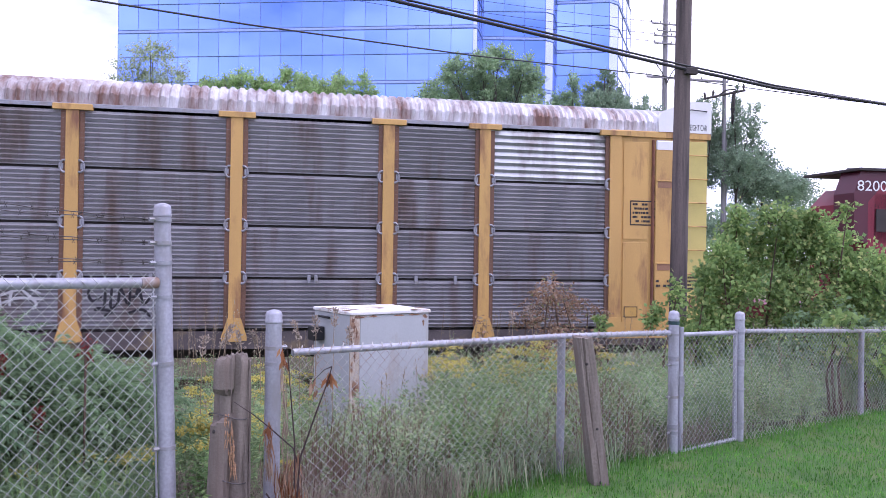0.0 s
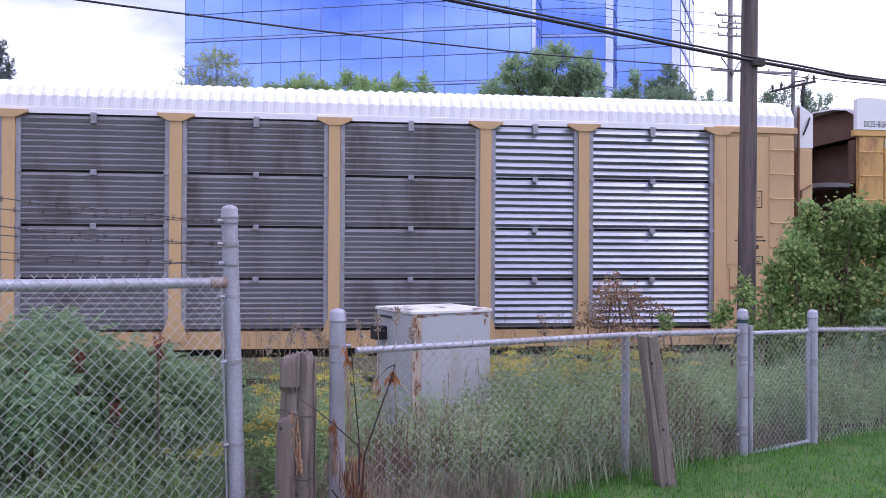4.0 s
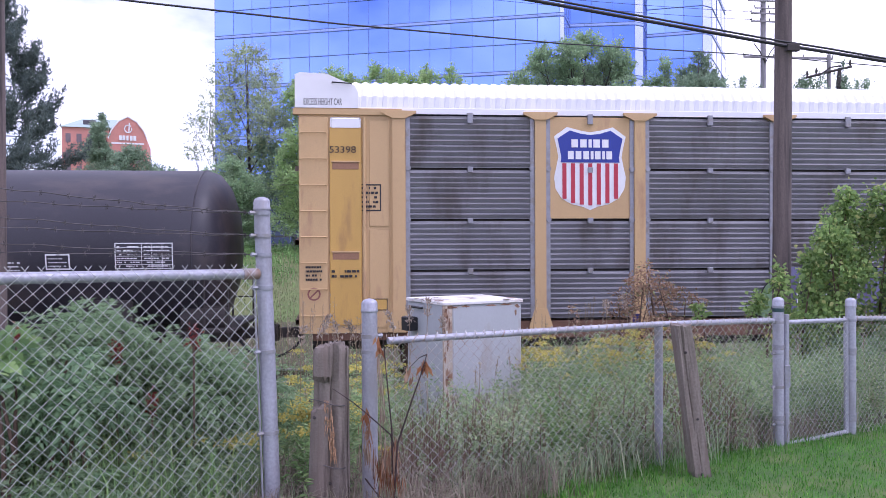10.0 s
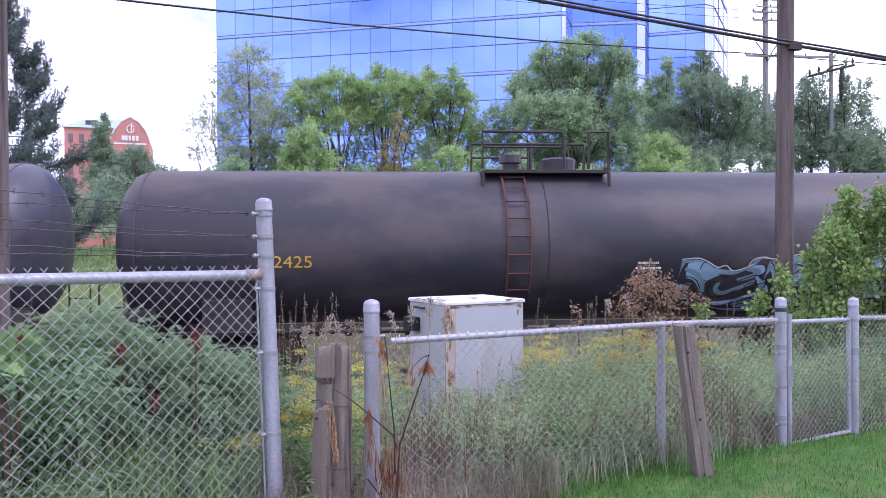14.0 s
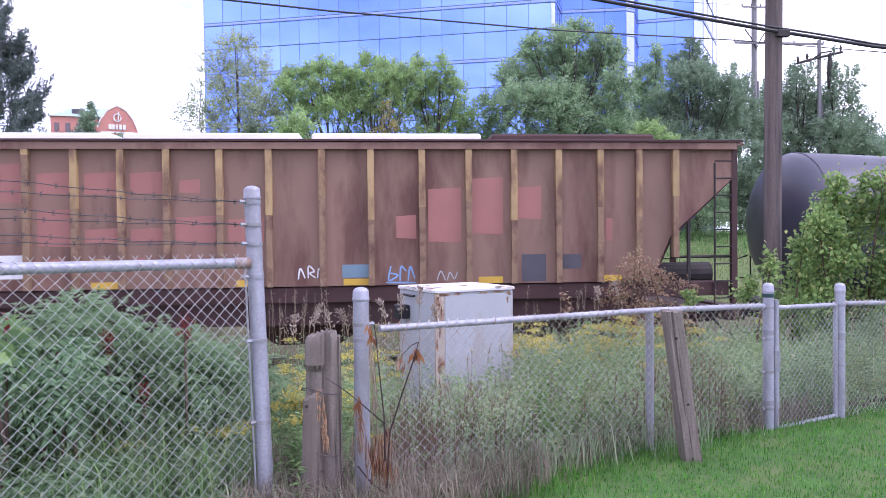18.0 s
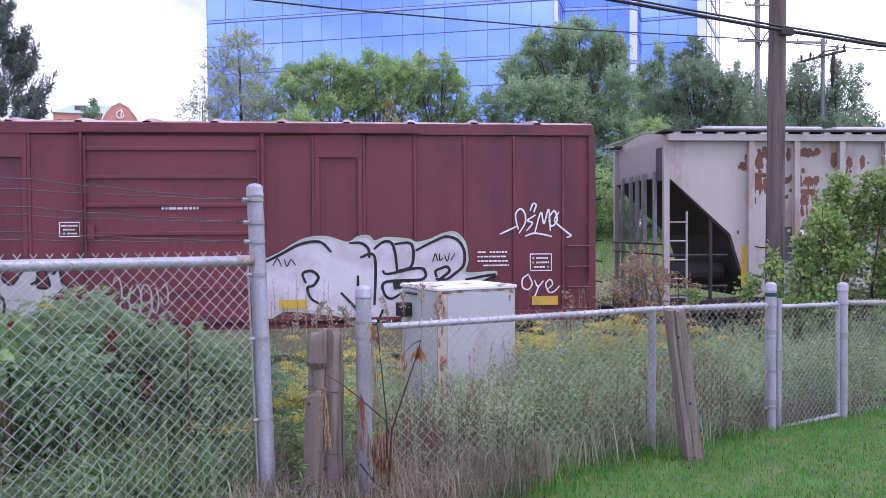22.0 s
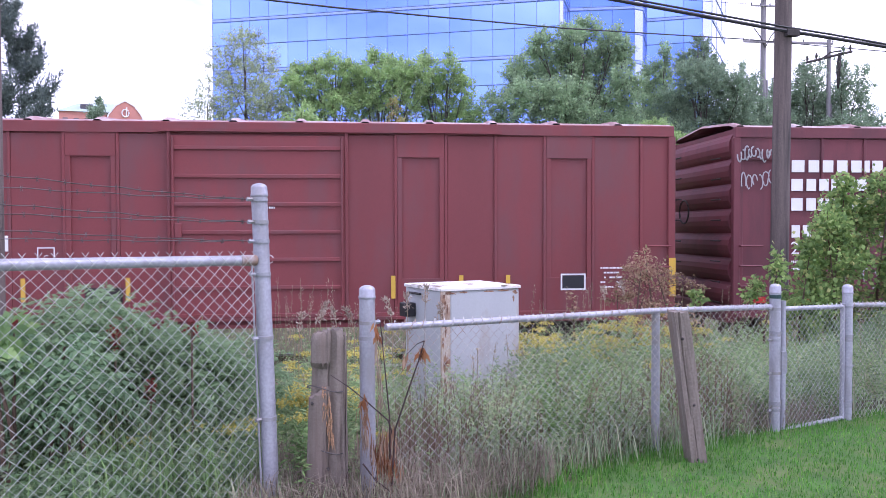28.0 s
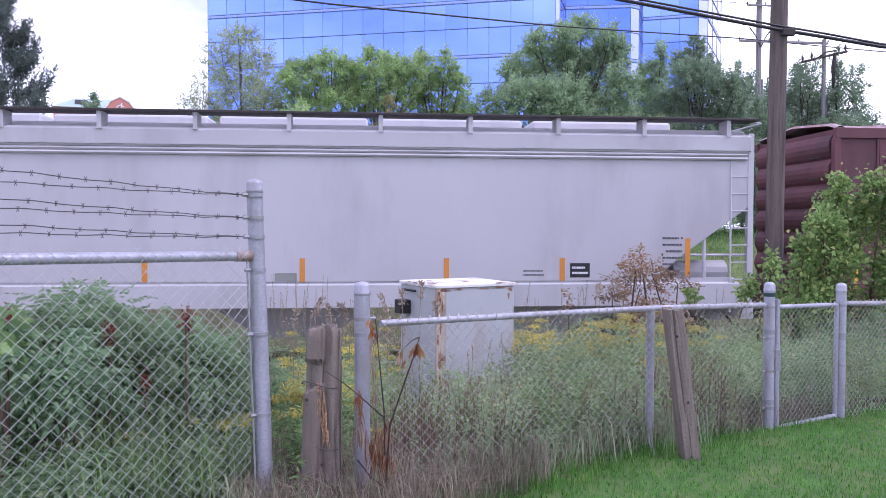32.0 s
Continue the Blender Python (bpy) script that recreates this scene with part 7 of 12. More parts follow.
# ---- covered hoppers ----
def hopper(front, rear, kind_name, label):
    c, f, r_ = car_thing("hopper_car", front, rear, label, "rail car")
    y = -SIDE
    skin = {"brown": BROWN_HOP, "grey": HOP_GREY, "light": HOP_LIGHT}[kind_name]
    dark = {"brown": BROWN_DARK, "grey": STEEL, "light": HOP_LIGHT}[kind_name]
    if kind_name == "light":
        z0, zt = 1.62, 4.40
        o = [(r_ + 2.0, z0), (f - 2.0, z0), (f - 1.55, z0 + 0.42), (f - 0.12, 3.05), (f - 0.12, zt - 0.12), (r_ + 0.12, zt - 0.12), (r_ + 0.12, 3.05), (r_ + 1.55, z0 + 0.42)]
    else:
        z0, zt = (1.65 if kind_name == "brown" else 1.28), 4.22 if kind_name == "brown" else 4.36
        o = [(r_ + 1.75, z0), (f - 1.75, z0), (f - 1.38, 2.50), (f - 0.15, 3.60), (f - 0.15, zt), (r_ + 0.15, zt), (r_ + 0.15, 3.60), (r_ + 1.38, 2.50)]
    part("hopper_body", Geo().prism(o, y + 0.02, -y - 0.02), skin, c)
    if kind_name == "light":
        part("top_cove", Geo().box(r_ + 0.1, f - 0.1, y - 0.05, y + 0.3, 4.10, zt, 0.04), skin, c)
        for z in (4.02, 3.95, 4.09):
            part("side_rib", Geo().tube([(r_ + 0.2, y + 0.0, z), (f - 0.2, y + 0.0, z)], 0.035, 6), MATS["hopper_light_grey"], c)
        part("side_sill", Geo().box(r_ + 0.3, f - 0.3, y + 0.0, y + 0.25, 1.14, 1.58, 0.03), skin, c)
        part("sill_shadow_strip", Geo().box(r_ + 0.4, f - 0.4, y + 0.04, y + 0.2, 1.58, 1.66), skin, c)
        part("far_sill", Geo().box(r_ + 0.3, f - 0.3, -y - 0.25, -y, 1.14, 1.58), skin, c)
    else:
        bodyl, bodyr = r_ + 1.75, f - 1.75
        ribs = [bodyl + (bodyr - bodyl) * k / 14 for k in range(15)] if kind_name == "grey" else \
               [-7.03, -6.31, -5.60, -4.81, -3.99, -3.19, -2.40, -1.47, -0.60, 0.35, 1.24, 2.18, 3.05, 3.90, 4.75, 5.55, 6.30, 7.02]
        for k, x in enumerate(ribs):
            if kind_name == "brown":    # yellow paint left on the upper half only
                zm = 3.05 + 0.22 * math.sin(k * 2.3) if k != 3 else 4.05
                zb_ = z0 if abs(x) < 6.6 else 2.1
                part("side_rib", Geo().prism([(x - 0.055, zb_), (x + 0.055, zb_), (x + 0.055, zm), (x - 0.055, zm)], y - 0.085, y + 0.03), RIB_BROWN, c)
                part("side_rib", Geo().prism([(x - 0.06, zm), (x + 0.06, zm), (x + 0.06, zt - 0.06), (x - 0.06, zt - 0.06)], y - 0.088, y + 0.03), HOP_TAN, c)
                continue
            g = Geo().prism([(x - 0.055, z0), (x + 0.055, z0), (x + 0.055, zt - 0.06), (x - 0.055, zt - 0.06)], y - 0.085, y + 0.03)
            part("side_rib", g, HOP_GREY, c)
        part("top_chord", Geo().box(r_ + 0.1, f - 0.1, y - 0.10, y + 0.1, zt - 0.07, zt + 0.06, 0.012), skin, c)
        part("top_chord", Geo().box(r_ + 0.1, f - 0.1, -y - 0.1, -y + 0.1, zt - 0.07, zt + 0.06, 0.012), skin, c)
        part("side_sill", Geo().box(r_ + 0.2, f - 0.2, y + 0.05, y + 0.3, z0 - 0.30, z0 - 0.02, 0.02), dark, c)
        if kind_name == "brown":
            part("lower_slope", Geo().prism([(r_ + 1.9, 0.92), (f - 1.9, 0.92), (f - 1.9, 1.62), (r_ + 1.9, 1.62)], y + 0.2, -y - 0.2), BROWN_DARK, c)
    # ends: posts, braces, ladder, platform and sill
    for e, d in ((f, 1), (r_, -1)):
        for s in (-1, 1):
            g = Geo().box(min(e - d * 0.05, e - d * 0.16), max(e - d * 0.05, e - d * 0.16), s * (SIDE - 0.06) - 0.05, s * (SIDE - 0.06) + 0.05, 0.95, zt + 0.04)
            part("end_post", g, dark if kind_name == "brown" else skin, c)
            part("brace", Geo().tube([(e - d * 1.0, s * (SIDE - 0.08), 1.2), (e - d * 1.0, s * (SIDE - 0.08), 2.85)], 0.04, 6), skin if kind_name == "light" else STEEL, c)
            g = Geo()
            low_rungs = kind_name == "grey"
            for k in range(5 if low_rungs else 9):
                z = 1.3 + k * (0.36 if low_rungs else 0.33)
                g.tube([(e - d * 0.1, s * (SIDE - 0.02), z), (e - d * 0.5, s * (SIDE - 0.02), z)], 0.014, 5)
            g.tube([(e - d * 0.5, s * (SIDE - 0.02), 1.0), (e - d * 0.5, s * (SIDE - 0.02), 2.95 if low_rungs else 3.9)], 0.02, 5)
            part("end_ladder", g, skin if kind_name != "brown" else STEEL, c)
        if kind_name == "grey":
            for yy, hw in ((-0.95, 0.03), (-0.35, 0.06), (0.05, 0.035), (0.45, 0.03), (1.0, 0.03)):
                part("end_upright", Geo().box(min(e - d * 0.05, e - d * 0.13), max(e - d * 0.05, e - d * 0.13), yy - hw, yy + hw, 1.0, 3.75, 0.006), MATS["galvanised_dull"], c)
            for z in (2.32, 2.12):
                part("grab_rail", Geo().tube([(e - d * 0.02, -1.5, z), (e - d * 0.02, 1.5, z)], 0.018, 5), STEEL, c)
            part("dark_panel", Geo().box(min(e - d * 0.12, e - d * 0.1), max(e - d * 0.12, e - d * 0.1), -1.42, -0.98, 3.55, 4.2), MARK_GREY, c)
            for x in np.linspace(-7.9, 7.9, 38) if d > 0 else ():
                part("roof_clip", Geo().box(x - 0.07, x + 0.07, y - 0.09, y + 0.03, zt + 0.06, zt + 0.105, 0.01), ROOF_WHITE, c)
        low_ = 1.42 if kind_name == "light" else 1.28
        sl_ = [(2.02, 1.60), (1.50, 2.06), (0.06, 3.08)] if kind_name == "light" else [(1.72, low_ if kind_name == "grey" else 1.65), (1.33, 2.48), (0.10, 3.62)]
        ys = (y + 0.03, -y - 0.03)
        vs_ = [(e - d * (a + h), yy, z) for h in (0.0, 0.03) for a, z in sl_ for yy in ys]
        # on the grey car these sheets are dark steel: their shade is put into the colour
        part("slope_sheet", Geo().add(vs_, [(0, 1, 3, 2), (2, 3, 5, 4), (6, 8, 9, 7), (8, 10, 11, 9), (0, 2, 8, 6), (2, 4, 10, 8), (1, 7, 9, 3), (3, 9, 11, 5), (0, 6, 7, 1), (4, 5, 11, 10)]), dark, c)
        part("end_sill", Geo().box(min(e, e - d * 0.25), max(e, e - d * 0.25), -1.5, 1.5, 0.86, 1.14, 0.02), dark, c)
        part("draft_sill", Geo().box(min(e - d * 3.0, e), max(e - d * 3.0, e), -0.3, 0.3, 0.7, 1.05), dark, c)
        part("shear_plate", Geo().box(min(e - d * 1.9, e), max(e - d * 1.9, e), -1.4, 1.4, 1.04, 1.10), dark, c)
        part("air_tank", Geo().tube([(e - d * 1.45, -0.9, 1.75), (e - d * 0.35, -0.9, 1.75)], 0.23, 14), skin if kind_name == "light" else STEEL, c)
        for x, z in ((0.75, 1.5), (0.4, 2.1)):
            part("brace", Geo().tube([(e - d * 0.1, y + 0.1, z), (e - d * 1.35, y + 0.1, z)], 0.03, 6), skin if kind_name == "light" else STEEL, c)
        coupler(c, e, d)
        bogie(c, e - d * 1.75)
    for k in range(3):
        x = r_ + 4.2 + k * ((f - r_ - 8.4) / 2)
        g = Geo().add([(x - 1.9, -1.2, 1.4), (x + 1.9, -1.2, 1.4), (x + 1.9, 1.2, 1.4), (x - 1.9, 1.2, 1.4), (x - 0.6, -0.6, 0.45), (x + 0.6, -0.6, 0.45), (x + 0.6, 0.6, 0.45), (x - 0.6, 0.6, 0.45)],
                      [(0, 1, 5, 4), (1, 2, 6, 5), (2, 3, 7, 6), (3, 0, 4, 7), (7, 6, 5, 4)])
        part("outlet", g, dark, c)
    # roof, hatches and running boards
    zr = zt + 0.0
    prof = [(y, zr - 0.02), (y + 0.35, zr + 0.13), (0, zr + 0.24), (-y - 0.35, zr + 0.13), (-y, zr - 0.02)]
    vs = [(x, yy, z) for x in (r_ + 0.15, f - 0.15) for yy, z in prof]
    part("roof", Geo().add(vs, [(j, j + 1, j + 6, j + 5) for j in range(4)] + [(0, 5, 9, 4), (4, 3, 2, 1, 0), (5, 6, 7, 8, 9)]), skin, c)
    wl_ = STEEL if kind_name != "brown" else BROWN_DARK
    yb = y + 0.12
    zb = zr + {"brown": 0.07, "grey": 0.10, "light": 0.27}[kind_name]
    part("running_board", Geo().box(r_ + 0.0, f - 0.0, yb - 0.25, yb + 0.25, zb, zb + 0.04, 0.01), wl_, c)
    part("running_board", Geo().box(r_ + 0.0, f - 0.0, -yb - 0.25, -yb + 0.25, zb, zb + 0.04, 0.01), wl_, c)
    for x in np.linspace(r_ + 0.6, f - 0.6, 11):
        part("board_bracket", Geo().box(x - 0.04, x + 0.04, yb - 0.2, yb + 0.15, zr - 0.04, zb + 0.01), skin if kind_name == "light" else wl_, c)
    hatch = ROOF_WHITE if kind_name == "brown" else (GALV_DULL if kind_name == "grey" else HOP_LIGHT)
    nh = 4 if kind_name == "brown" else 5
    for k in range(nh):
        a0 = r_ + 1.2 + k * (f - r_ - 2.4) / nh
        part("hatch_cover", Geo().box(a0 + 0.1, a0 + (f - r_ - 2.4) / nh - 0.12, -0.55, 0.55, zr + 0.2, zr + 0.36, 0.04), hatch if kind_name != "brown" or k < 3 else BROWN_DARK, c)
    for s in (-1, 1):
        for e, d in ((f, 0.25), (r_, -0.25)):
            part("end_rail", Geo().tube([(e, s * 1.35, zb + 0.03), (e + d, s * 1.2, zb + 0.01), (e + d, s * 0.02, zb + 0.01)], 0.02, 5), skin, c)
    return c, f, r_, y


h1, f_, r0_, y_ = hopper(-8.5, -25.15, "brown", "weathered brown covered hopper with yellow ribs and pink patches")
for k, (a, b, z0_, z1_) in enumerate(((-5.46, -4.90, 3.20, 3.91), (-4.65, -4.08, 3.35, 3.75), (-4.65, -4.08, 2.42, 3.09), (-3.84, -3.27, 3.33, 3.75), (-3.84, -3.27, 2.46, 2.75), (-3.05, -2.49, 3.35, 3.76), (-3.05, -2.48, 2.48, 2.75),
                                      (-2.19, -1.83, 3.36, 3.62), (-2.27, -1.56, 2.47, 2.96), (-1.35, -0.71, 2.47, 2.92), (-4.5, -4.2, 2.15, 2.22), (-3.0, -2.8, 2.12, 2.22), (1.7, 2.07, 2.5, 2.95), (2.29, 2.91, 2.43, 3.45), (3.07, 3.7, 2.57, 3.64),
                                      (3.91, 4.43, 2.85, 3.47), (-8.1, -7.65, 3.85, 4.0))):
    part("primer_patch", Geo().plate([(a, z0_ + 0.02), (b, z0_), (b, z1_), (a, z1_ - 0.03)], y_ + 0.02, 0.004), PINK, h1)
part("tan_patch", Geo().plate([(-8.25, 3.69), (-7.52, 3.69), (-7.55, 4.1), (-8.25, 4.12)], y_ + 0.02, 0.003), HOP_TAN, h1)
for a, b, z_ in ((-6.86, -6.40, 2.57), (-6.16, -5.70, 2.48), (-5.42, -4.90, 2.28)):
    part("number_ground", Geo().plate([(a, 1.86), (b, 1.86), (b, z_), (a, z_)], y_ + 0.02, 0.005), WHITE, h1)
letter_bars("owner_bar", [1, 0.4, 1, 1], -6.83, -6.43, 2.27, 2.47, y_ + 0.012, EXC, h1)
for b, a in (("47", -6.78), ("52", -6.07), ("26", -5.34)):
    lettering("number", b, a, a + 0.32, 1.93, 2.17, y_ + 0.012, EXC, h1)
for x_ in (-5.87, -3.52, -0.98, 0.95, 3.46, 5.75):
    part("reflector_strip", Geo().plate([(x_ - 0.23, 1.66), (x_ + 0.23, 1.66), (x_ + 0.23, 1.78), (x_ - 0.23, 1.78)], y_ + 0.02, 0.006), GOLD, h1)
part("repair_patch", Geo().plate([(-3.75, 2.12), (-3.38, 2.12), (-3.38, 2.2), (-3.75, 2.2)], y_ + 0.02, 0.004), HOP_TAN, h1)
tags(h1, y_ + 0.012, WHITE, 0.03, [(-0.1, 1.79), (-0.06, 1.98), (0.02, 1.81)], [(0.08, 1.81), (0.09, 2.02), (0.19, 1.93), (0.11, 1.89), (0.21, 1.81)], [(0.25, 1.81), (0.27, 1.97), (0.33, 1.89)])
tags(h1, y_ + 0.012, G_BLUE_SKY, 0.035, [(1.59, 1.99), (1.55, 1.74), (1.72, 1.83), (1.59, 1.87)], [(1.76, 1.74), (1.78, 1.99), (1.87, 1.91)], [(1.91, 1.74), (1.95, 1.99), (2.03, 1.78)], [(1.51, 1.7), (2.05, 1.69)])
tags(h1, y_ + 0.012, G_SILVER, 0.025, [(2.45, 1.73), (2.52, 1.9), (2.6, 1.73)], [(2.64, 1.73), (2.69, 1.87), (2.77, 1.75), (2.83, 1.87)])
part("dark_patch", Geo().plate([(4.05, 1.68), (4.51, 1.68), (4.51, 2.19), (4.05, 2.19)], y_ + 0.02, 0.004), MARK_GREY, h1)
part("dark_patch", Geo().plate([(4.81, 1.91), (5.19, 1.91), (5.19, 2.18), (4.81, 2.18)], y_ + 0.02, 0.004), MARK_GREY, h1)
part("dark_patch", Geo().plate([(0.7, 1.8), (1.2, 1.8), (1.2, 2.04), (0.7, 2.04)], y_ + 0.02, 0.004), G_SLATE_BLUE, h1)
part("primer_patch", Geo().plate([(5.67, 2.43), (5.8, 2.43), (5.8, 2.86), (5.67, 2.86)], y_ + 0.02, 0.004), PINK, h1)

h2, f_, r0_, y_ = hopper(-26.65, -43.0, "grey", "rust-spotted grey covered hopper with dark block lettering")
m_ = (-26.65 - 43.0) / 2
letter_bars("owner_bar", [1, 1, 1, 0.5, 1, 0.4, 1, 1, 1, 1, 1, 1, 1], -33.2 - m_, -28.2 - m_, 3.44, 3.90, y_ + 0.016, MARK_GREY, h2)
letter_bars("owner_bar", [1, 1, 1, 1, 1, 1, 1, 0.6, 1, 1, 1], -32.9 - m_, -28.2 - m_, 3.03, 3.24, y_ + 0.016, MARK_GREY, h2)
part("emblem_plate", Geo().plate([(-2.9, 2.73), (-1.42, 2.73), (-1.42, 4.14), (-2.9, 4.14)], y_ + 0.02, 0.004), MARK_GREY, h2)
part("emblem_diamond", Geo().plate([(-1.98, 3.39), (-1.71, 3.66), (-1.98, 3.9), (-2.24, 3.66)], y_ + 0.014, 0.004), G_PALE, h2)
letter_bars("emblem_bar", [1, 1, 1], -2.53, -1.47, 2.81, 3.14, y_ + 0.014, G_PALE, h2)
g_ = Geo()
o_ = [(-2.39, 4.07), (-2.07, 4.07), (-1.91, 3.97), (-1.52, 3.94), (-1.52, 3.2), (-1.91, 3.24), (-2.08, 3.32), (-2.39, 3.34)]
for a, b in zip(o_, o_[1:] + o_[:1]):
    stroke(g_, [a, b], 0.05, y_ + 0.012)
part("emblem_frame", g_, G_PALE, h2)
g_ = Geo()
stroke(g_, [(-2.67, 2.81), (-2.67, 4.11)], 0.05, y_ + 0.012)
for d in (-1, 1):
    stroke(g_, [(-2.67 + d * 0.13, 4.02), (-2.67 + d * 0.13, 4.11)], 0.035, y_ + 0.012)
    for z_ in (3.27, 3.48, 3.67, 3.87):
        stroke(g_, [(-2.67, z_), (-2.67 + d * 0.1, z_ + 0.1), (-2.67 + d * 0.13, z_ + 0.2)], 0.055, y_ + 0.012)
part("wheat_ear", g_, G_PALE, h2)
part("number_ground", Geo().plate([(-40.55 - m_, 1.98), (-38.85 - m_, 1.98), (-38.85 - m_, 2.64), (-40.55 - m_, 2.64)], y_ + 0.02, 0.004), MARK_GREY, h2)
letter_bars("owner_bar", [1, 0.5, 0, 0, 1, 1], -40.3 - m_, -39.2 - m_, 2.38, 2.58, y_ + 0.012, WHITE, h2)
lettering("number", "475 500", -40.35 - m_, -39.05 - m_, 2.08, 2.28, y_ + 0.012, WHITE, h2)
r5 = random.Random(5)
n5 = 0
for cx, cz, sx, sz, count in ((-40.9, 3.55, 0.22, 0.35, 10), (-40.1, 3.25, 0.18, 0.36, 22), (-39.25, 3.5, 0.14, 0.3, 9), (-38.05, 3.2, 0.18, 0.5, 20), (-36.6, 2.5, 0.3, 0.1, 4), (-35.7, 3.0, 0.2, 0.7, 20),
                              (-33.9, 2.9, 0.2, 0.6, 12), (-33.0, 3.4, 0.5, 0.5, 8), (-29.2, 3.8, 0.3, 0.3, 8), (-30.6, 3.0, 0.8, 0.6, 18)):
    for k in range(count):
        x_, z_ = r5.gauss(cx, sx) - m_, min(4.1, max(1.5, r5.gauss(cz, sz)))
        w_ = r5.uniform(0.02, 0.06)
        n5 += 1
        if r5.random() < 0.3:            # a streak that runs down
            ln = r5.uniform(0.12, 0.45)
            o_ = [(x_ - w_ * 0.4, z_), (x_ + w_ * 0.4, z_), (x_ + w_ * 0.25, z_ - ln * 0.6), (x_, z_ - ln), (x_ - w_ * 0.25, z_ - ln * 0.6)]
        else:
            o_ = blob(x_, z_, w_, w_ * r5.uniform(0.7, 1.8), r5, 12, 0.45)
        part("rust_spot", Geo().add([(x, y_ + 0.0195 - 0.00003 * n5, z) for x, z in o_], [tuple(range(len(o_)))]), HOP_RUST, h2)
rust_blots(h2, y_ + 0.0185, 1, (-6.54, 3.81, 0.12, 0.1), (-6.43, 3.93, 0.1, 0.15), (-6.23, 3.86, 0.09, 0.13), (-6.18, 4.02, 0.11, 0.07), (-6.04, 4.03, 0.08, 0.08), (-6.25, 3.52, 0.11, 0.19), (-6.08, 3.44, 0.09, 0.17), (-6.2, 3.65, 0.14, 0.05), (-6.39, 3.37, 0.05, 0.08), (-5.64, 4.04, 0.05, 0.15), (-5.27, 4.07, 0.19, 0.1), (-5.06, 4.09, 0.08, 0.08))
rust_blots(h2, y_ + 0.0185, 13, (-5.56, 3.61, 0.06, 0.07), (-5.41, 3.57, 0.05, 0.14), (-5.23, 3.52, 0.12, 0.11), (-5.07, 3.55, 0.08, 0.09), (-5.51, 3.35, 0.13, 0.04), (-5.23, 3.32, 0.18, 0.06), (-5.31, 3.15, 0.1, 0.1), (-5.1, 3.19, 0.07, 0.13), (-5.15, 2.92, 0.06, 0.13), (-5.36, 2.95, 0.04, 0.11), (-4.7, 3.94, 0.09, 0.15), (-4.39, 3.9, 0.07, 0.11))
rust_blots(h2, y_ + 0.0185, 25, (-4.12, 3.91, 0.06, 0.14), (-4.47, 3.71, 0.04, 0.09), (-4.57, 3.38, 0.12, 0.09), (-4.4, 3.37, 0.06, 0.08), (-4.65, 3.3, 0.05, 0.07), (-3.36, 4.03, 0.08, 0.11), (-3.45, 3.93, 0.06, 0.07), (-0.95, 4.07, 0.05, 0.15), (-0.88, 3.91, 0.07, 0.05), (-0.73, 3.9, 0.03, 0.06), (0.01, 2.41, 0.08, 0.15), (0.85, 1.88, 0.09, 0.07))
rust_blots(h2, y_ + 0.0185, 37, (1.19, 1.9, 0.09, 0.04), (-2.29, 1.4, 0.03, 0.07), (-6.65, 2.54, 0.03, 0.04))
tags(h2, y_ + 0.0165, HOP_RUST, 0.045, [(2.21, 4.23), (2.25, 3.73), (2.28, 3.11), (2.29, 2.28), (2.29, 1.24)])
tags(h2, y_ + 0.0165, HOP_RUST, 0.025, [(2.3, 3.42), (2.23, 2.9), (2.26, 2.49)])
tags(h2, y_ + 0.012, WHITE, 0.045, [(2.13, 1.97), (1.94, 1.97), (1.8, 1.89), (1.76, 1.77), (1.94, 1.72), (2.15, 1.76), (2.17, 1.6), (2.09, 1.4), (1.83, 1.32), (1.68, 1.37), (1.67, 1.51), (1.86, 1.45), (2.04, 1.55), (1.84, 1.63), (1.68, 1.72), (1.72, 1.87), (1.86, 1.97)], [(2.27, 1.24), (2.25, 1.66), (2.21, 1.86), (2.3, 1.97), (2.44, 1.91), (2.39, 1.76), (2.29, 1.66), (2.43, 1.55), (2.54, 1.39)], [(2.23, 1.89), (2.38, 1.99), (2.48, 1.97), (2.48, 1.76), (2.37, 1.65)], [(2.62, 1.94), (2.87, 2)], [(2.75, 1.98), (2.79, 1.75), (2.89, 1.6)], [(2.62, 1.25), (2.66, 1.55), (2.72, 1.88)])
tags(h2, y_ + 0.012, WHITE, 0.045, [(2.33, 1.29), (2.66, 1.36)])
tags(h2, y_ + 0.012, G_BLACK, 0.05, [(3.19, 2.01), (3.21, 2.11), (3.38, 2.21), (3.61, 2.23), (3.82, 2.14), (3.89, 1.97), (3.89, 1.74)], [(3.21, 2.06), (3.23, 1.85), (3.29, 1.64)], [(3.89, 2.06), (4.08, 2.18), (4.29, 2.18), (4.43, 2.05), (4.47, 1.84), (4.4, 1.65)], [(4.47, 2.07), (4.43, 2.16), (4.56, 2.13), (4.71, 2.07), (4.68, 1.94), (4.5, 1.79), (4.53, 1.65)], [(4.71, 2.07), (4.87, 2.15), (4.98, 2.1)], [(3.58, 1.93), (3.73, 1.87), (3.69, 1.76), (3.58, 1.81)])
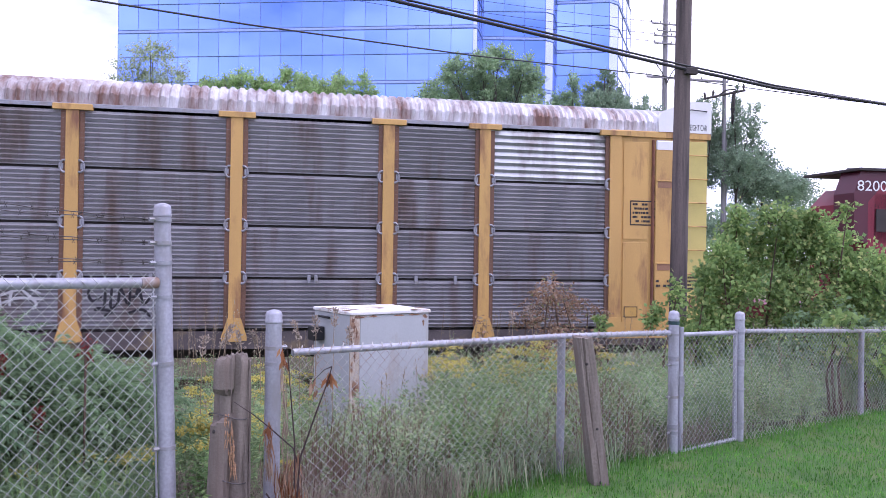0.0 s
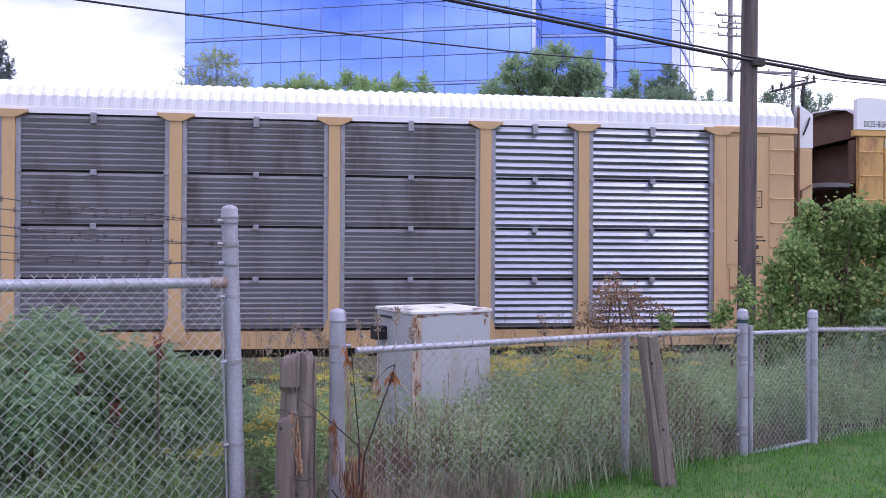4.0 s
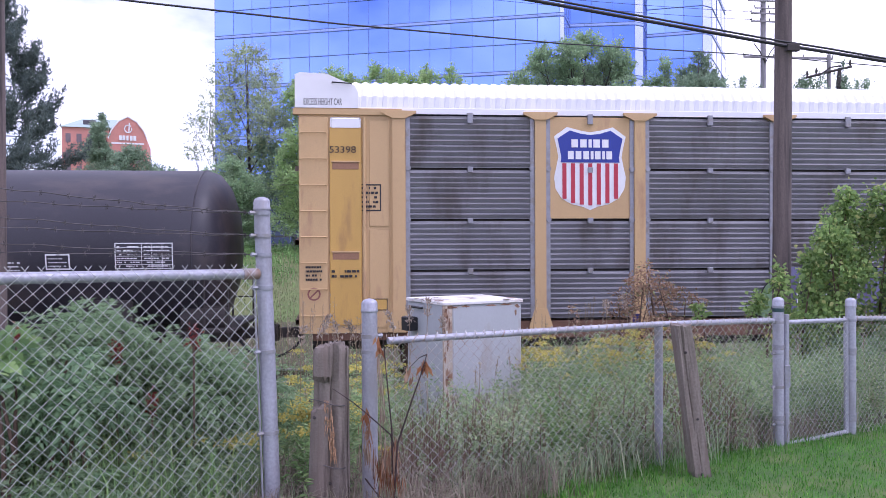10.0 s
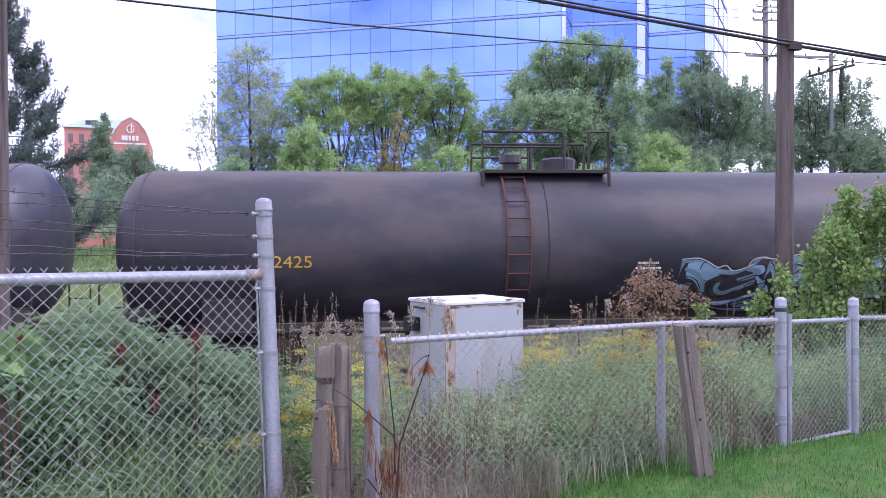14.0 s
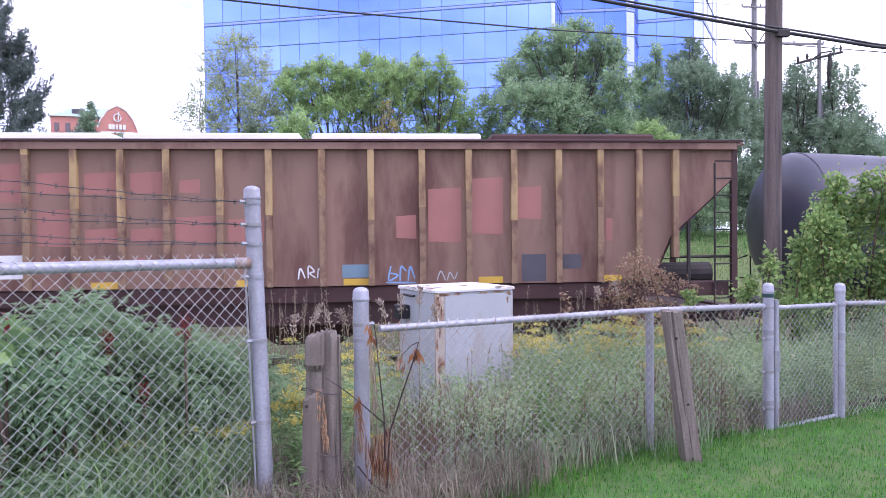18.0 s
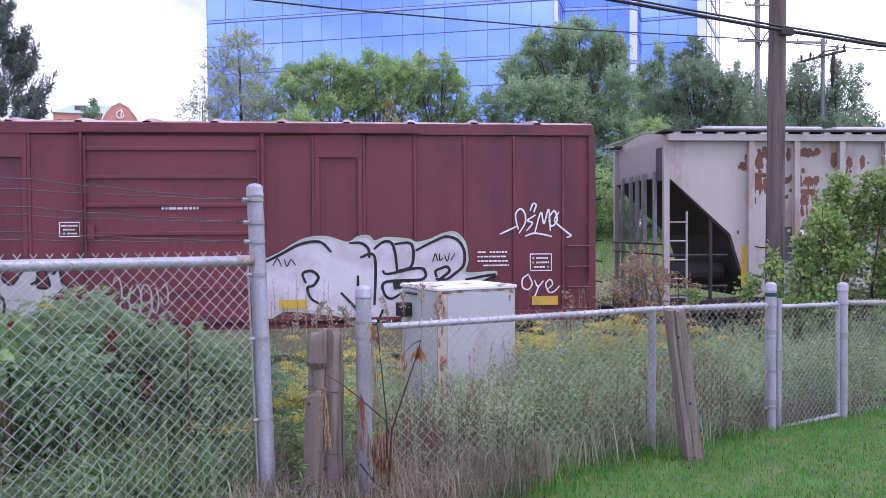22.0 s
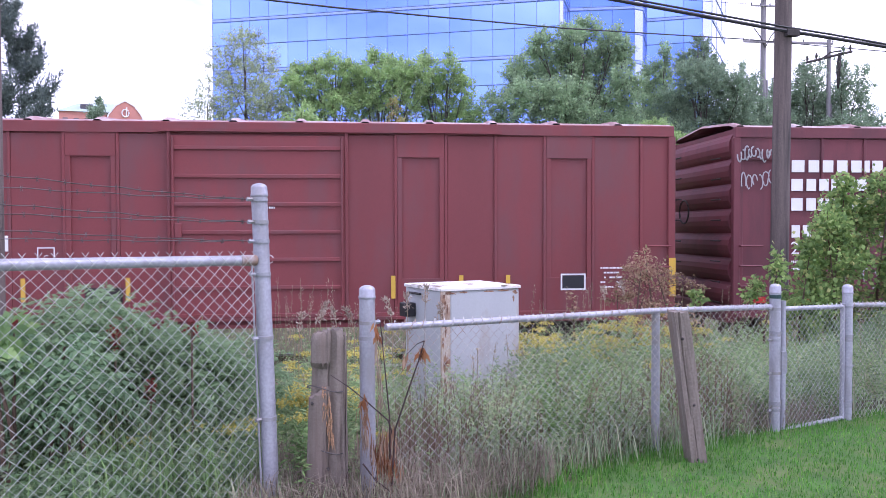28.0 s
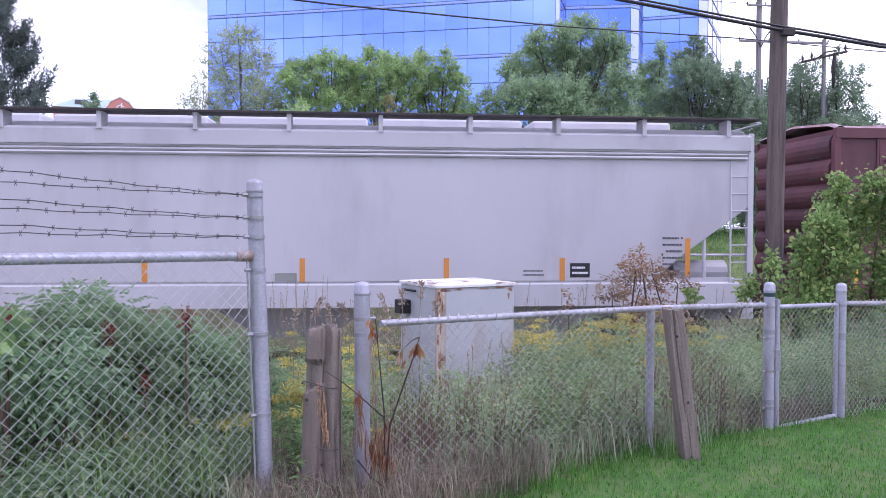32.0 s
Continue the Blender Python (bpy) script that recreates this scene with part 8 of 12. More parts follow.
tags(h2, y_ + 0.012, G_BLACK, 0.04, [(-2.62, 2.26), (-2.74, 2.3), (-2.81, 2.2), (-2.79, 2.07), (-2.68, 2.03), (-2.59, 2.09)], [(-2.55, 2.19), (-2.51, 2.26), (-2.44, 2.19), (-2.49, 2.1), (-2.55, 2.15)], [(-2.4, 2.05), (-2.4, 2.26), (-2.29, 2.3), (-2.27, 2.19), (-2.38, 2.15)], [(-2.18, 2.36), (-2.22, 2.19), (-2.24, 2.02)], [(-2.23, 2.15), (-2.05, 2.36)], [(-2.12, 2.26), (-1.97, 2.19), (-1.92, 2.04), (-2.03, 1.99)], [(-1.86, 2.36), (-1.92, 2.19), (-1.84, 2.08)], [(-1.84, 2.19), (-1.68, 2.25), (-1.6, 2.38)], [(-1.71, 2.08), (-1.62, 2.06), (-1.51, 2.12), (-1.55, 2.21)], [(-2.51, 2.34), (-2.35, 2.43)], [(-2.1, 2.42), (-1.91, 2.47)])
tags(h2, y_ + 0.012, G_BLACK, 0.05, [(-2.91, 1.71), (-2.67, 1.69), (-2.35, 1.6), (-2.24, 1.46), (-2.24, 1.19)], [(-2.91, 1.62), (-2.51, 1.59), (-2.38, 1.46), (-2.4, 1.19)], [(-2.85, 1.43), (-2.72, 1.52), (-2.56, 1.46), (-2.6, 1.3), (-2.78, 1.25)], [(-2.59, 1.73), (-2.55, 1.89), (-2.44, 1.96), (-2.36, 1.75)], [(-2.38, 1.94), (-2.02, 1.85), (-1.64, 1.91), (-1.26, 1.89), (-0.93, 1.93)], [(-2.36, 1.75), (-2.02, 1.72), (-1.75, 1.77), (-1.48, 1.66)], [(-2.27, 1.49), (-2.21, 1.62), (-1.91, 1.61), (-1.62, 1.56), (-1.62, 1.72), (-1.51, 1.72)], [(-2.21, 1.51), (-1.86, 1.49), (-1.59, 1.45)], [(-2.18, 1.24), (-2.13, 1.4), (-1.86, 1.44), (-1.8, 1.24)])
tags(h2, y_ + 0.012, G_BLACK, 0.05, [(-1.42, 1.82), (-1.26, 1.61), (-1.15, 1.45)], [(-1.18, 1.93), (-1.09, 1.66), (-0.96, 1.5), (-0.76, 1.33)], [(-1.25, 1.55), (-1.07, 1.61), (-0.9, 1.52), (-1.01, 1.39), (-1.16, 1.43)], [(-0.87, 1.82), (-0.54, 1.98), (-0.32, 1.92), (0.12, 1.9)])
tags(h2, y_ + 0.012, G_BLACK, 0.07, [(-5.55, 1.81), (-5.32, 1.81), (-5, 1.81)], [(-4.72, 1.78), (-4.45, 1.78), (-4.22, 1.78)], [(-5.52, 1.73), (-5.06, 1.69)])
tags(h2, y_ + 0.012, G_BLACK, 0.025, [(-6.5, 1.71), (-6.25, 1.69), (-6.01, 1.59), (-5.93, 1.53)], [(-5.42, 1.88), (-5.26, 1.92), (-5.16, 1.86), (-5.05, 1.92)], [(-3.71, 1.76), (-3.6, 1.84), (-3.56, 1.74)], [(-6.34, 2.28), (-6.19, 2.24), (-5.93, 2.26)])
for x_ in (-41.35, -33.5, -28.3):
    part("reflector_strip", Geo().plate([(x_ - 0.06 - m_, 1.5), (x_ + 0.06 - m_, 1.5), (x_ + 0.06 - m_, 2.3), (x_ - 0.06 - m_, 2.3)], y_ + 0.02, 0.006), GOLD, h2)

h3, f_, r0_, y_ = hopper(-128.85, -146.6, "light", "clean light grey covered hopper with smooth sides")
m_ = (-128.85 - 146.6) / 2
for x_, z0_, z1_ in ((-137.5, 1.62, 2.05), (-134.85, 1.62, 2.05), (-132.65, 1.62, 2.05), (-140.3, 1.62, 2.05), (-130.2, 1.7, 2.42)):
    part("reflector_strip", Geo().plate([(x_ - 0.05 - m_, z0_), (x_ + 0.05 - m_, z0_), (x_ + 0.05 - m_, z1_), (x_ - 0.05 - m_, z1_)], y_ + 0.02, 0.005), ORANGE, h3)
part("placard", Geo().plate([(-132.5 - m_, 1.68), (-132.12 - m_, 1.68), (-132.12 - m_, 1.95), (-132.5 - m_, 1.95)], y_ + 0.02, 0.005), EXC, h3)
text_rows("data_text", -132.46 - m_, -132.16 - m_, 1.72, 1.92, 2, y_ + 0.012, WHITE, h3, 4, 0.4)
text_rows("data_text", -130.7 - m_, -130.3 - m_, 1.75, 2.5, 6, y_ + 0.018, MARK_GREY, h3, 4, 0.3)
text_rows("data_text", -133.4 - m_, -133.0 - m_, 1.7, 1.85, 2, y_ + 0.018, MARK_GREY, h3, 6, 0.3)
part("paint_patch", Geo().plate([(-138.0 - m_, 1.63), (-137.6 - m_, 1.63), (-137.6 - m_, 1.78), (-138.0 - m_, 1.78)], y_ + 0.02, 0.004), mat("patch_grey", (0.25, 0.26, 0.24), 0.6), h3)


# ---- boxcars ----
def boxcar(front, rear, skin, door_skin, label, posts):
    c, f, r_ = car_thing("box_car", front, rear, label, "rail car")
    y = -SIDE
    z0, ze, zt = 0.86, 4.38, 4.58
    part("body", Geo().box(r_ + 0.1, f - 0.1, y + 0.03, -y - 0.03, 0.95, zt - 0.02), skin, c)
    d0, d1 = (r_ + f) / 2 - 1.55, (r_ + f) / 2 + 1.55
    d0, d1 = d0 - 0.05, d1 - 0.05
    part("side_sill", Geo().box(r_ + 0.15, f - 0.15, y - 0.02, y + 0.1, z0 + 0.05, 1.10, 0.01), skin, c)
    part("centre_skirt", Geo().prism([(d0 - 2.2, 1.0), (d0 - 1.6, z0 - 0.02), (d1 + 1.6, z0 - 0.02), (d1 + 2.2, 1.0)], y - 0.02, y + 0.08), skin, c)
    part("top_chord", Geo().box(r_ + 0.05, f - 0.05, y - 0.035, y + 0.08, ze, zt, 0.012), skin, c)
    part("top_chord", Geo().box(r_ + 0.05, f - 0.05, -y - 0.08, -y + 0.035, ze, zt, 0.012), skin, c)
    for x in (r_ + 0.09, f - 0.09):
        part("corner_post", Geo().box(x - 0.07, x + 0.07, y - 0.035, y + 0.08, 0.95, ze, 0.012), skin, c)
    bay, heads = posts
    for side, door_edge, end in ((0, d0, r_ + 0.1), (1, d1, f - 0.1)):
        d = 1 if side else -1
        edges = [door_edge + d * bay * k for k in range(8) if abs(bay * k) < abs(end - door_edge) - 0.3] + [end]
        for k in range(len(edges) - 1):
            x0, x1 = sorted((edges[k], edges[k + 1]))
            if k:
                xe = edges[k]
                part("side_post", Geo().box(xe - 0.028, xe + 0.028, y - 0.016, y + 0.035, 1.10, ze, 0.01), skin, c)
            if k in heads[side]:      # a deep pressed panel below a dropped head
                part("panel_head", Geo().box(x0 + 0.03, x1 - 0.03, y - 0.012, y + 0.03, ze - 0.42, ze, 0.006), skin, c)
                part("panel_foot", Geo().box(x0 + 0.03, x1 - 0.03, y - 0.010, y + 0.03, 1.10, 1.72, 0.006), skin, c)
                for xe in (x0 + 0.075, x1 - 0.075):
                    part("panel_edge", Geo().box(xe - 0.045, xe + 0.045, y - 0.008, y + 0.03, 1.72, ze - 0.42, 0.006), skin, c)
            else:
                part("side_sheet", Geo().box(x0 + 0.03, x1 - 0.03, y + 0.008, y + 0.03, 1.10, ze - 0.02, 0.004), skin, c)
    # plug door
    part("door_frame", Geo().box(d0 - 0.06, d0, y - 0.06, y + 0.03, 1.0, ze + 0.02, 0.01), skin, c)
    part("door_frame", Geo().box(d1, d1 + 0.06, y - 0.06, y + 0.03, 1.0, ze + 0.02, 0.01), skin, c)
    door = part("door", Geo().box(d0, d1, y - 0.05, y + 0.03, 1.02, ze - 0.05, 0.008), door_skin, c)
    for k in range(7):
        z = 1.05 + k * (ze - 1.15) / 6.4
        part("door_rib", Geo().box(d0 + 0.03, d1 - 0.03, y - 0.085, y - 0.048, z, z + 0.065, 0.012), door_skin, door)
    for x in (d0 + 0.05, d1 - 0.05):
        part("door_rod", Geo().tube([(x, y - 0.09, 1.05), (x, y - 0.09, ze - 0.08)], 0.02, 6), door_skin, door)
    part("door_handle", Geo().box(d0 + 0.08, d0 + 0.2, y - 0.12, y - 0.08, 2.5, 2.75, 0.01), door_skin, door)
    part("door_track", Geo().box(d0 - 0.2, d1 + 2.9, y - 0.085, y - 0.03, ze + 0.02, ze + 0.07), skin, c)
    part("door_track", Geo().box(d0 - 0.2, d1 + 2.9, y - 0.085, y - 0.03, 0.98, 1.03), skin, c)
    # roof of pressed sheets
    n = 13
    for k in range(n):
        x0, x1 = r_ + 0.05 + (f - r_ - 0.1) * k / n, r_ + 0.05 + (f - r_ - 0.1) * (k + 1) / n
        prof = [(y - 0.02, zt - 0.02), (y + 0.25, zt + 0.06), (0, zt + 0.17), (-y - 0.25, zt + 0.06), (-y + 0.02, zt - 0.02)]
        vs = [(x, yy, z + h) for x, h in ((x0, 0.0), (x0 + 0.05, 0.05), (x0 + 0.14, 0.05), (x0 + 0.2, 0.01), (x1, 0.0)) for yy, z in prof]
        part("roof_sheet", Geo().add(vs, [(i * 5 + j, i * 5 + j + 1, (i + 1) * 5 + j + 1, (i + 1) * 5 + j) for i in range(4) for j in range(4)]), mat("boxcar_roof", (0.30, 0.17, 0.17), 0.6, 0.1, 0.25, 2, 0.05, (0.46, 0.40, 0.42), 0.4, 2), c)
    # pressed ends
    for e, d in ((f, 1), (r_, -1)):
        for k in range(7):
            z = 1.15 + k * 0.48
            o = [(e - d * 0.1, z - 0.04), (e - d * 0.045, z + 0.02), (e - d * 0.005, z + 0.10), (e + d * 0.01, z + 0.2), (e - d * 0.005, z + 0.30), (e - d * 0.045, z + 0.38), (e - d * 0.1, z + 0.44)]
            if d < 0:
                o = o[::-1]
            g = Geo().prism(o, y + 0.12, -y - 0.12)
            part("end_rib", g, skin, c)
        part("end_sill", Geo().box(min(e - d * 0.15, e + d * 0.05), max(e - d * 0.15, e + d * 0.05), -1.5, 1.5, 0.82, 1.12, 0.02), skin, c)
        x0, x1 = sorted((e - d * 0.14, e - d * 0.58))
        ladder(c, x0, x1, 0.95, 2.5, y - 0.02, skin, 4, 0.016)
        g = Geo().tube([(x0, y - 0.02, 0.95), (x0, y - 0.03, 0.5), (x1, y - 0.03, 0.5), (x1, y - 0.02, 0.95)], 0.016, 5)
        part("stirrup", g, skin, c)
        g = Geo()
        for k in range(8):
            g.tube([(e + d * 0.16, y + 0.15, 1.2 + k * 0.4), (e + d * 0.16, y + 0.55, 1.2 + k * 0.4)], 0.015, 5)
        part("end_ladder", g, STEEL, c)
        part("brake_wheel", Geo().tube([(e + d * 0.14, 0.5 * math.cos(a) * 0.5 + 0.4, 3.0 + 0.25 * math.sin(a)) for a in np.linspace(0, 6.283, 16)], 0.02, 5), STEEL, c)
        coupler(c, e, d)
        bogie(c, e - d * 2.1)
    return c, f, r_, y - 0.004


def strips(c, m, y, xs, z0, z1, material, w=0.08):
    for x in xs:
        part("reflector_strip", Geo().plate([(x - w / 2 - m, z0), (x + w / 2 - m, z0), (x + w / 2 - m, z1), (x - w / 2 - m, z1)], y - 0.036, 0.004), material, c)


b1, f_, r0_, y_ = boxcar(-44.36, -59.8, RED_CAR, RED_CAR, "dark red boxcar with white graffiti along its base", (0.93, ((1,), (1,))))
m_ = (-44.36 - 59.8) / 2
ya = y_ - 0.015
letter_bars("owner_bar", [1, 1], -58.92 - m_, -58.5 - m_, 2.24, 2.48, ya, WHITE, b1)
lettering("number", "215", -58.93 - m_, -58.38 - m_, 1.86, 2.1, ya, WHITE, b1)
lettering("number", "376", -58.0 - m_, -57.48 - m_, 1.9, 2.12, ya, WHITE, b1)
text_rows("data_text", -58.85 - m_, -58.4 - m_, 1.4, 1.66, 2, ya, WHITE, b1, 3, 0.4)
scrawl(b1, -58.95 - m_, -58.3 - m_, 1.55, 1.78, WHITE, ya - 0.003, 41, 0.018, 7)
scrawl(b1, -58.0 - m_, -57.3 - m_, 1.5, 1.9, WHITE, ya - 0.003, 42, 0.02, 9)
painted(b1, [(-4.94, 1.02), (-4.89, 1.22), (-4.78, 1.58), (-4.63, 2.05), (-4.52, 2.18), (-4.44, 1.99), (-4.42, 2.1), (-4.34, 2.17), (-4.22, 2.13), (-4.12, 1.94), (-4.06, 2.01), (-3.96, 2.14), (-3.79, 2.21), (-3.6, 2.14), (-3.48, 1.98), (-3.42, 1.72), (-3.3, 1.67), (-3.34, 1.93), (-3.24, 1.98), (-3.17, 1.93), (-3.05, 2.03), (-2.98, 1.77), (-2.83, 1.71), (-2.67, 1.92), (-2.51, 2.02), (-2.41, 1.92), (-2.41, 1.66), (-2.2, 1.67), (-2.27, 1.97), (-2.15, 1.88), (-2.04, 1.97), (-1.99, 1.7), (-1.94, 1.65), (-2.68, 1.03), (-3.51, 0.92), (-4.33, 0.96)], G_SILVER, G_BLACK, y_ - 0.02, 0.04)
painted(b1, [(-4.78, 1.71), (-4.48, 1.7), (-4.48, 1.58), (-4.73, 1.58)], RUST_DARK, None, y_ - 0.024)
tags(b1, y_ - 0.026, G_BLACK, 0.05, [(-4.78, 1.69), (-4.63, 1.79), (-4.53, 1.73), (-4.43, 1.47)], [(-4.48, 1.42), (-4.45, 1.79), (-4.44, 2.04), (-4.34, 2.17), (-4.22, 2.09), (-4.1, 1.78), (-4.07, 1.47)], [(-3.91, 1.68), (-4.07, 1.73), (-3.99, 1.88), (-3.86, 1.83), (-3.81, 1.67), (-3.73, 1.88), (-3.58, 1.88), (-3.45, 1.72)], [(-3.76, 1.52), (-3.86, 1.76)], [(-4.71, 1.58), (-4.72, 1.32), (-4.59, 1.06), (-4.38, 0.98)], [(-4.07, 1.47), (-4.15, 1.16), (-4.23, 0.95)], [(-3.78, 1.26), (-3.85, 1.05), (-3.94, 0.93)], [(-3.14, 1.51), (-2.99, 1.45), (-2.99, 1.19), (-3.09, 1.04)], [(-2.51, 1.71), (-2.36, 1.78), (-2.2, 1.71)])
tags(b1, y_ - 0.03, WHITE, 0.04, [(-3.96, 1.9), (-3.86, 2.04), (-3.68, 2.07), (-3.52, 1.93)])
painted(b1, [(1.54, 2.08), (1.84, 2.22), (2.24, 2.45), (2.64, 2.5), (3.04, 2.39), (3.24, 2.49), (3.42, 2.51), (3.54, 2.41), (3.75, 2.47), (4.15, 2.44), (4.31, 2.38), (4.56, 2.43), (4.82, 2.54), (5.03, 2.56), (5.2, 2.38), (5.25, 2.07), (5.23, 1.81), (5.8, 1.82), (5.49, 1.65), (5.59, 1.59), (5.17, 1.49), (5.2, 1.39), (4.96, 1.24), (4.55, 1.16), (4.14, 1.08), (3.22, 0.9), (2.92, 1.06), (2.52, 1.12), (1.92, 1.18), (1.53, 1.08)], G_PALE, mat("spray_mint", (0.42, 0.50, 0.42), 0.6, 0, 0.2, 2), y_ - 0.02, 0.06)
tags(b1, y_ - 0.026, G_BLACK, 0.055, [(3.29, 2.13), (3.54, 2.13), (3.53, 1.26)], [(3.54, 2.29), (3.7, 2.41), (3.85, 2.39), (3.92, 2.18), (3.95, 1.87)], [(3.92, 2.37), (4.22, 2.36), (4.22, 1.97), (3.95, 1.87)], [(3.69, 1.87), (3.79, 1.82), (4.3, 1.92), (4.46, 1.87), (4.4, 1.71), (3.74, 1.67), (3.71, 1.46), (3.84, 1.36), (4.02, 1.46)], [(4.15, 1.66), (4.35, 1.45), (4.3, 1.35), (4.55, 1.03)], [(4.31, 2.25), (4.46, 2.33), (4.67, 2.43), (4.87, 2.5), (5.08, 2.43), (5.2, 2.22), (5.18, 1.96), (5.02, 1.81), (4.87, 1.71), (4.68, 1.71)])
tags(b1, y_ - 0.026, G_BLACK, 0.055, [(4.68, 1.76), (4.66, 1.86), (4.76, 1.91), (4.87, 1.94), (4.92, 1.86), (4.81, 1.76), (4.71, 1.66), (4.76, 1.5), (4.97, 1.39), (5.23, 1.52)], [(5.23, 1.7), (5.78, 1.78), (5.49, 1.61), (5.72, 1.61)], [(2.28, 1.68), (2.23, 1.84), (2.38, 1.89), (2.51, 1.78), (2.43, 1.63), (2.31, 1.58), (2.38, 1.38), (2.57, 1.27)], [(1.54, 2.05), (1.84, 2.2), (2.19, 2.38), (2.54, 2.42), (2.74, 2.24)], [(3.09, 2.39), (3.29, 2.39), (3.42, 2.29), (3.44, 2.13)], [(3.23, 1.78), (3.23, 1.11)], [(2.93, 1.47), (3.23, 1.16), (3.53, 0.9), (3.68, 1.15)])
part("spray_letter", Geo().add([(x, y_ - 0.029, z) for x, z in blob(3.97, 1.61, 0.10, 0.07, random.Random(2))], [tuple(range(22))]), G_BLACK, b1)
tags(b1, y_ - 0.03, G_BLACK, 0.022, [(4.61, 2.04), (4.66, 2.18), (4.7, 2.05)], [(4.74, 2.18), (4.74, 2.06), (4.8, 2.1)], [(4.83, 2.16), (4.88, 2.04), (4.92, 2.18)], [(4.95, 2.06), (5.02, 2.18)], [(1.7, 2), (1.78, 2.12), (1.85, 1.98)], [(1.9, 2.1), (1.95, 1.98), (2.02, 2.1), (2.1, 2)])
tags(b1, ya - 0.005, WHITE, 0.032, [(5.88, 2.54), (6.19, 2.68)], [(6.22, 2.63), (6.17, 2.89), (6.26, 3.01), (6.35, 2.91), (6.35, 2.74), (6.24, 2.56)], [(6.54, 2.89), (6.4, 2.79), (6.49, 2.74), (6.38, 2.6)], [(6.54, 2.58), (6.65, 2.94), (6.71, 2.73), (6.8, 3), (6.83, 2.6)], [(6.8, 2.84), (6.91, 2.97), (6.96, 2.79), (6.86, 2.68), (6.8, 2.79)], [(6.99, 2.94), (6.91, 2.79), (7.01, 2.68), (7.17, 2.55), (7.23, 2.5), (7.15, 2.47)], [(6.45, 2.98), (6.5, 3.1), (6.56, 3.08), (6.52, 2.95)], [(6.36, 2.5), (6.54, 2.55), (6.85, 2.49)])
tags(b1, ya - 0.005, WHITE, 0.03, [(6.41, 1.78), (6.3, 1.7), (6.3, 1.54), (6.41, 1.5), (6.48, 1.61), (6.42, 1.75)], [(6.53, 1.66), (6.59, 1.55), (6.69, 1.65)], [(6.61, 1.57), (6.55, 1.41), (6.52, 1.35)], [(6.78, 1.5), (6.87, 1.59), (6.82, 1.68), (6.74, 1.59), (6.8, 1.44), (6.91, 1.46), (7, 1.55)])
scrawl(b1, -53.2 - m_, -52.2 - m_, 1.2, 1.8, G_SILVER, y_ - 0.09, 46, 0.025, 6)
frame_lines("data_frame", -54.1 - m_, -53.75 - m_, 2.55, 2.8, 0.02, ya, WHITE, b1)
text_rows("data_text", -54.08 - m_, -53.78 - m_, 2.57, 2.78, 3, ya, WHITE, b1, 3, 0.4)
text_rows("data_text", -52.4 - m_, -51.6 - m_, 3.0, 3.08, 1, y_ - 0.06, WHITE, b1, 8, 0.6)
frame_lines("data_frame", 6.45, 6.85, 1.85, 2.16, 0.02, ya, WHITE, b1)
text_rows("data_text", 6.49, 6.81, 1.88, 2.13, 3, ya, WHITE, b1, 9, 0.4)
text_rows("data_text", 5.45, 6.05, 1.92, 2.25, 4, ya, WHITE, b1, 19, 0.35)
for x_ in (-6.62, -2.12, 2.05, 4.28, 6.72):
    part("reflector_strip", Geo().plate([(x_ - 0.25, 1.20), (x_ + 0.25, 1.20), (x_ + 0.25, 1.37), (x_ - 0.25, 1.37)], y_ - 0.034, 0.004), GOLD, b1)
text_rows("data_text", -57.8 - m_, -57.3 - m_, 1.45, 1.6, 2, ya - 0.004, WHITE, b1, 12, 0.4)


def railway_name(c, m, x, y):
    """Three lines of a company's name as bars, and the number below."""
    letter_bars("owner_bar", [1.2, 1, 1, 1, 1, 0.5, 1, 1], x - m, x + 2.22 - m, 3.72, 3.95, y, WHITE, c)
    letter_bars("owner_bar", [1.2, 1, 1, 0.5, 1, 0.5, 1], x - m, x + 1.60 - m, 3.36, 3.59, y, WHITE, c)
    letter_bars("owner_bar", [1.2, 1, 0.5, 1, 1, 1, 1], x - m, x + 1.73 - m, 2.98, 3.22, y, WHITE, c)
    letter_bars("owner_bar", [1, 1], x + 0.02 - m, x + 0.47 - m, 2.46, 2.70, y, WHITE, c)


def stencils(c, x, y, one, two, loads):
    """The car's number, its load limits and its plate mark."""
    lettering("number", one, x, x + 0.55, 2.14, 2.38, y, WHITE, c)
    lettering("number", two, x + 0.78, x + 1.44, 2.14, 2.38, y, WHITE, c)
    for k, name in enumerate(("LD LMT", "LT WT")):
        z = 1.945 - 0.14 * k
        if loads:
            lettering("data_text", name, x, x + 0.37 - 0.02 * k, z, z + 0.09, y, WHITE, c)
            lettering("data_text", loads[k], x + 0.84 + 0.06 * k, x + 1.23, z, z + 0.09, y, WHITE, c)
        else:
            text_rows("data_text", x, x + 0.37, z, z + 0.09, 1, y, WHITE, c, 3 + k, 0.5)
            text_rows("data_text", x + 0.84, x + 1.23, z, z + 0.09, 1, y, WHITE, c, 5 + k, 0.5)
    frame_lines("data_frame", x + 1.81, x + 2.06, 2.47, 2.72, 0.02, y, WHITE, c)
    lettering("plate_mark", "PLATE", x + 1.85, x + 2.02, 2.63, 2.68, y, WHITE, c)
    lettering("plate_mark", "C", x + 1.89, x + 1.98, 2.50, 2.60, y, WHITE, c)


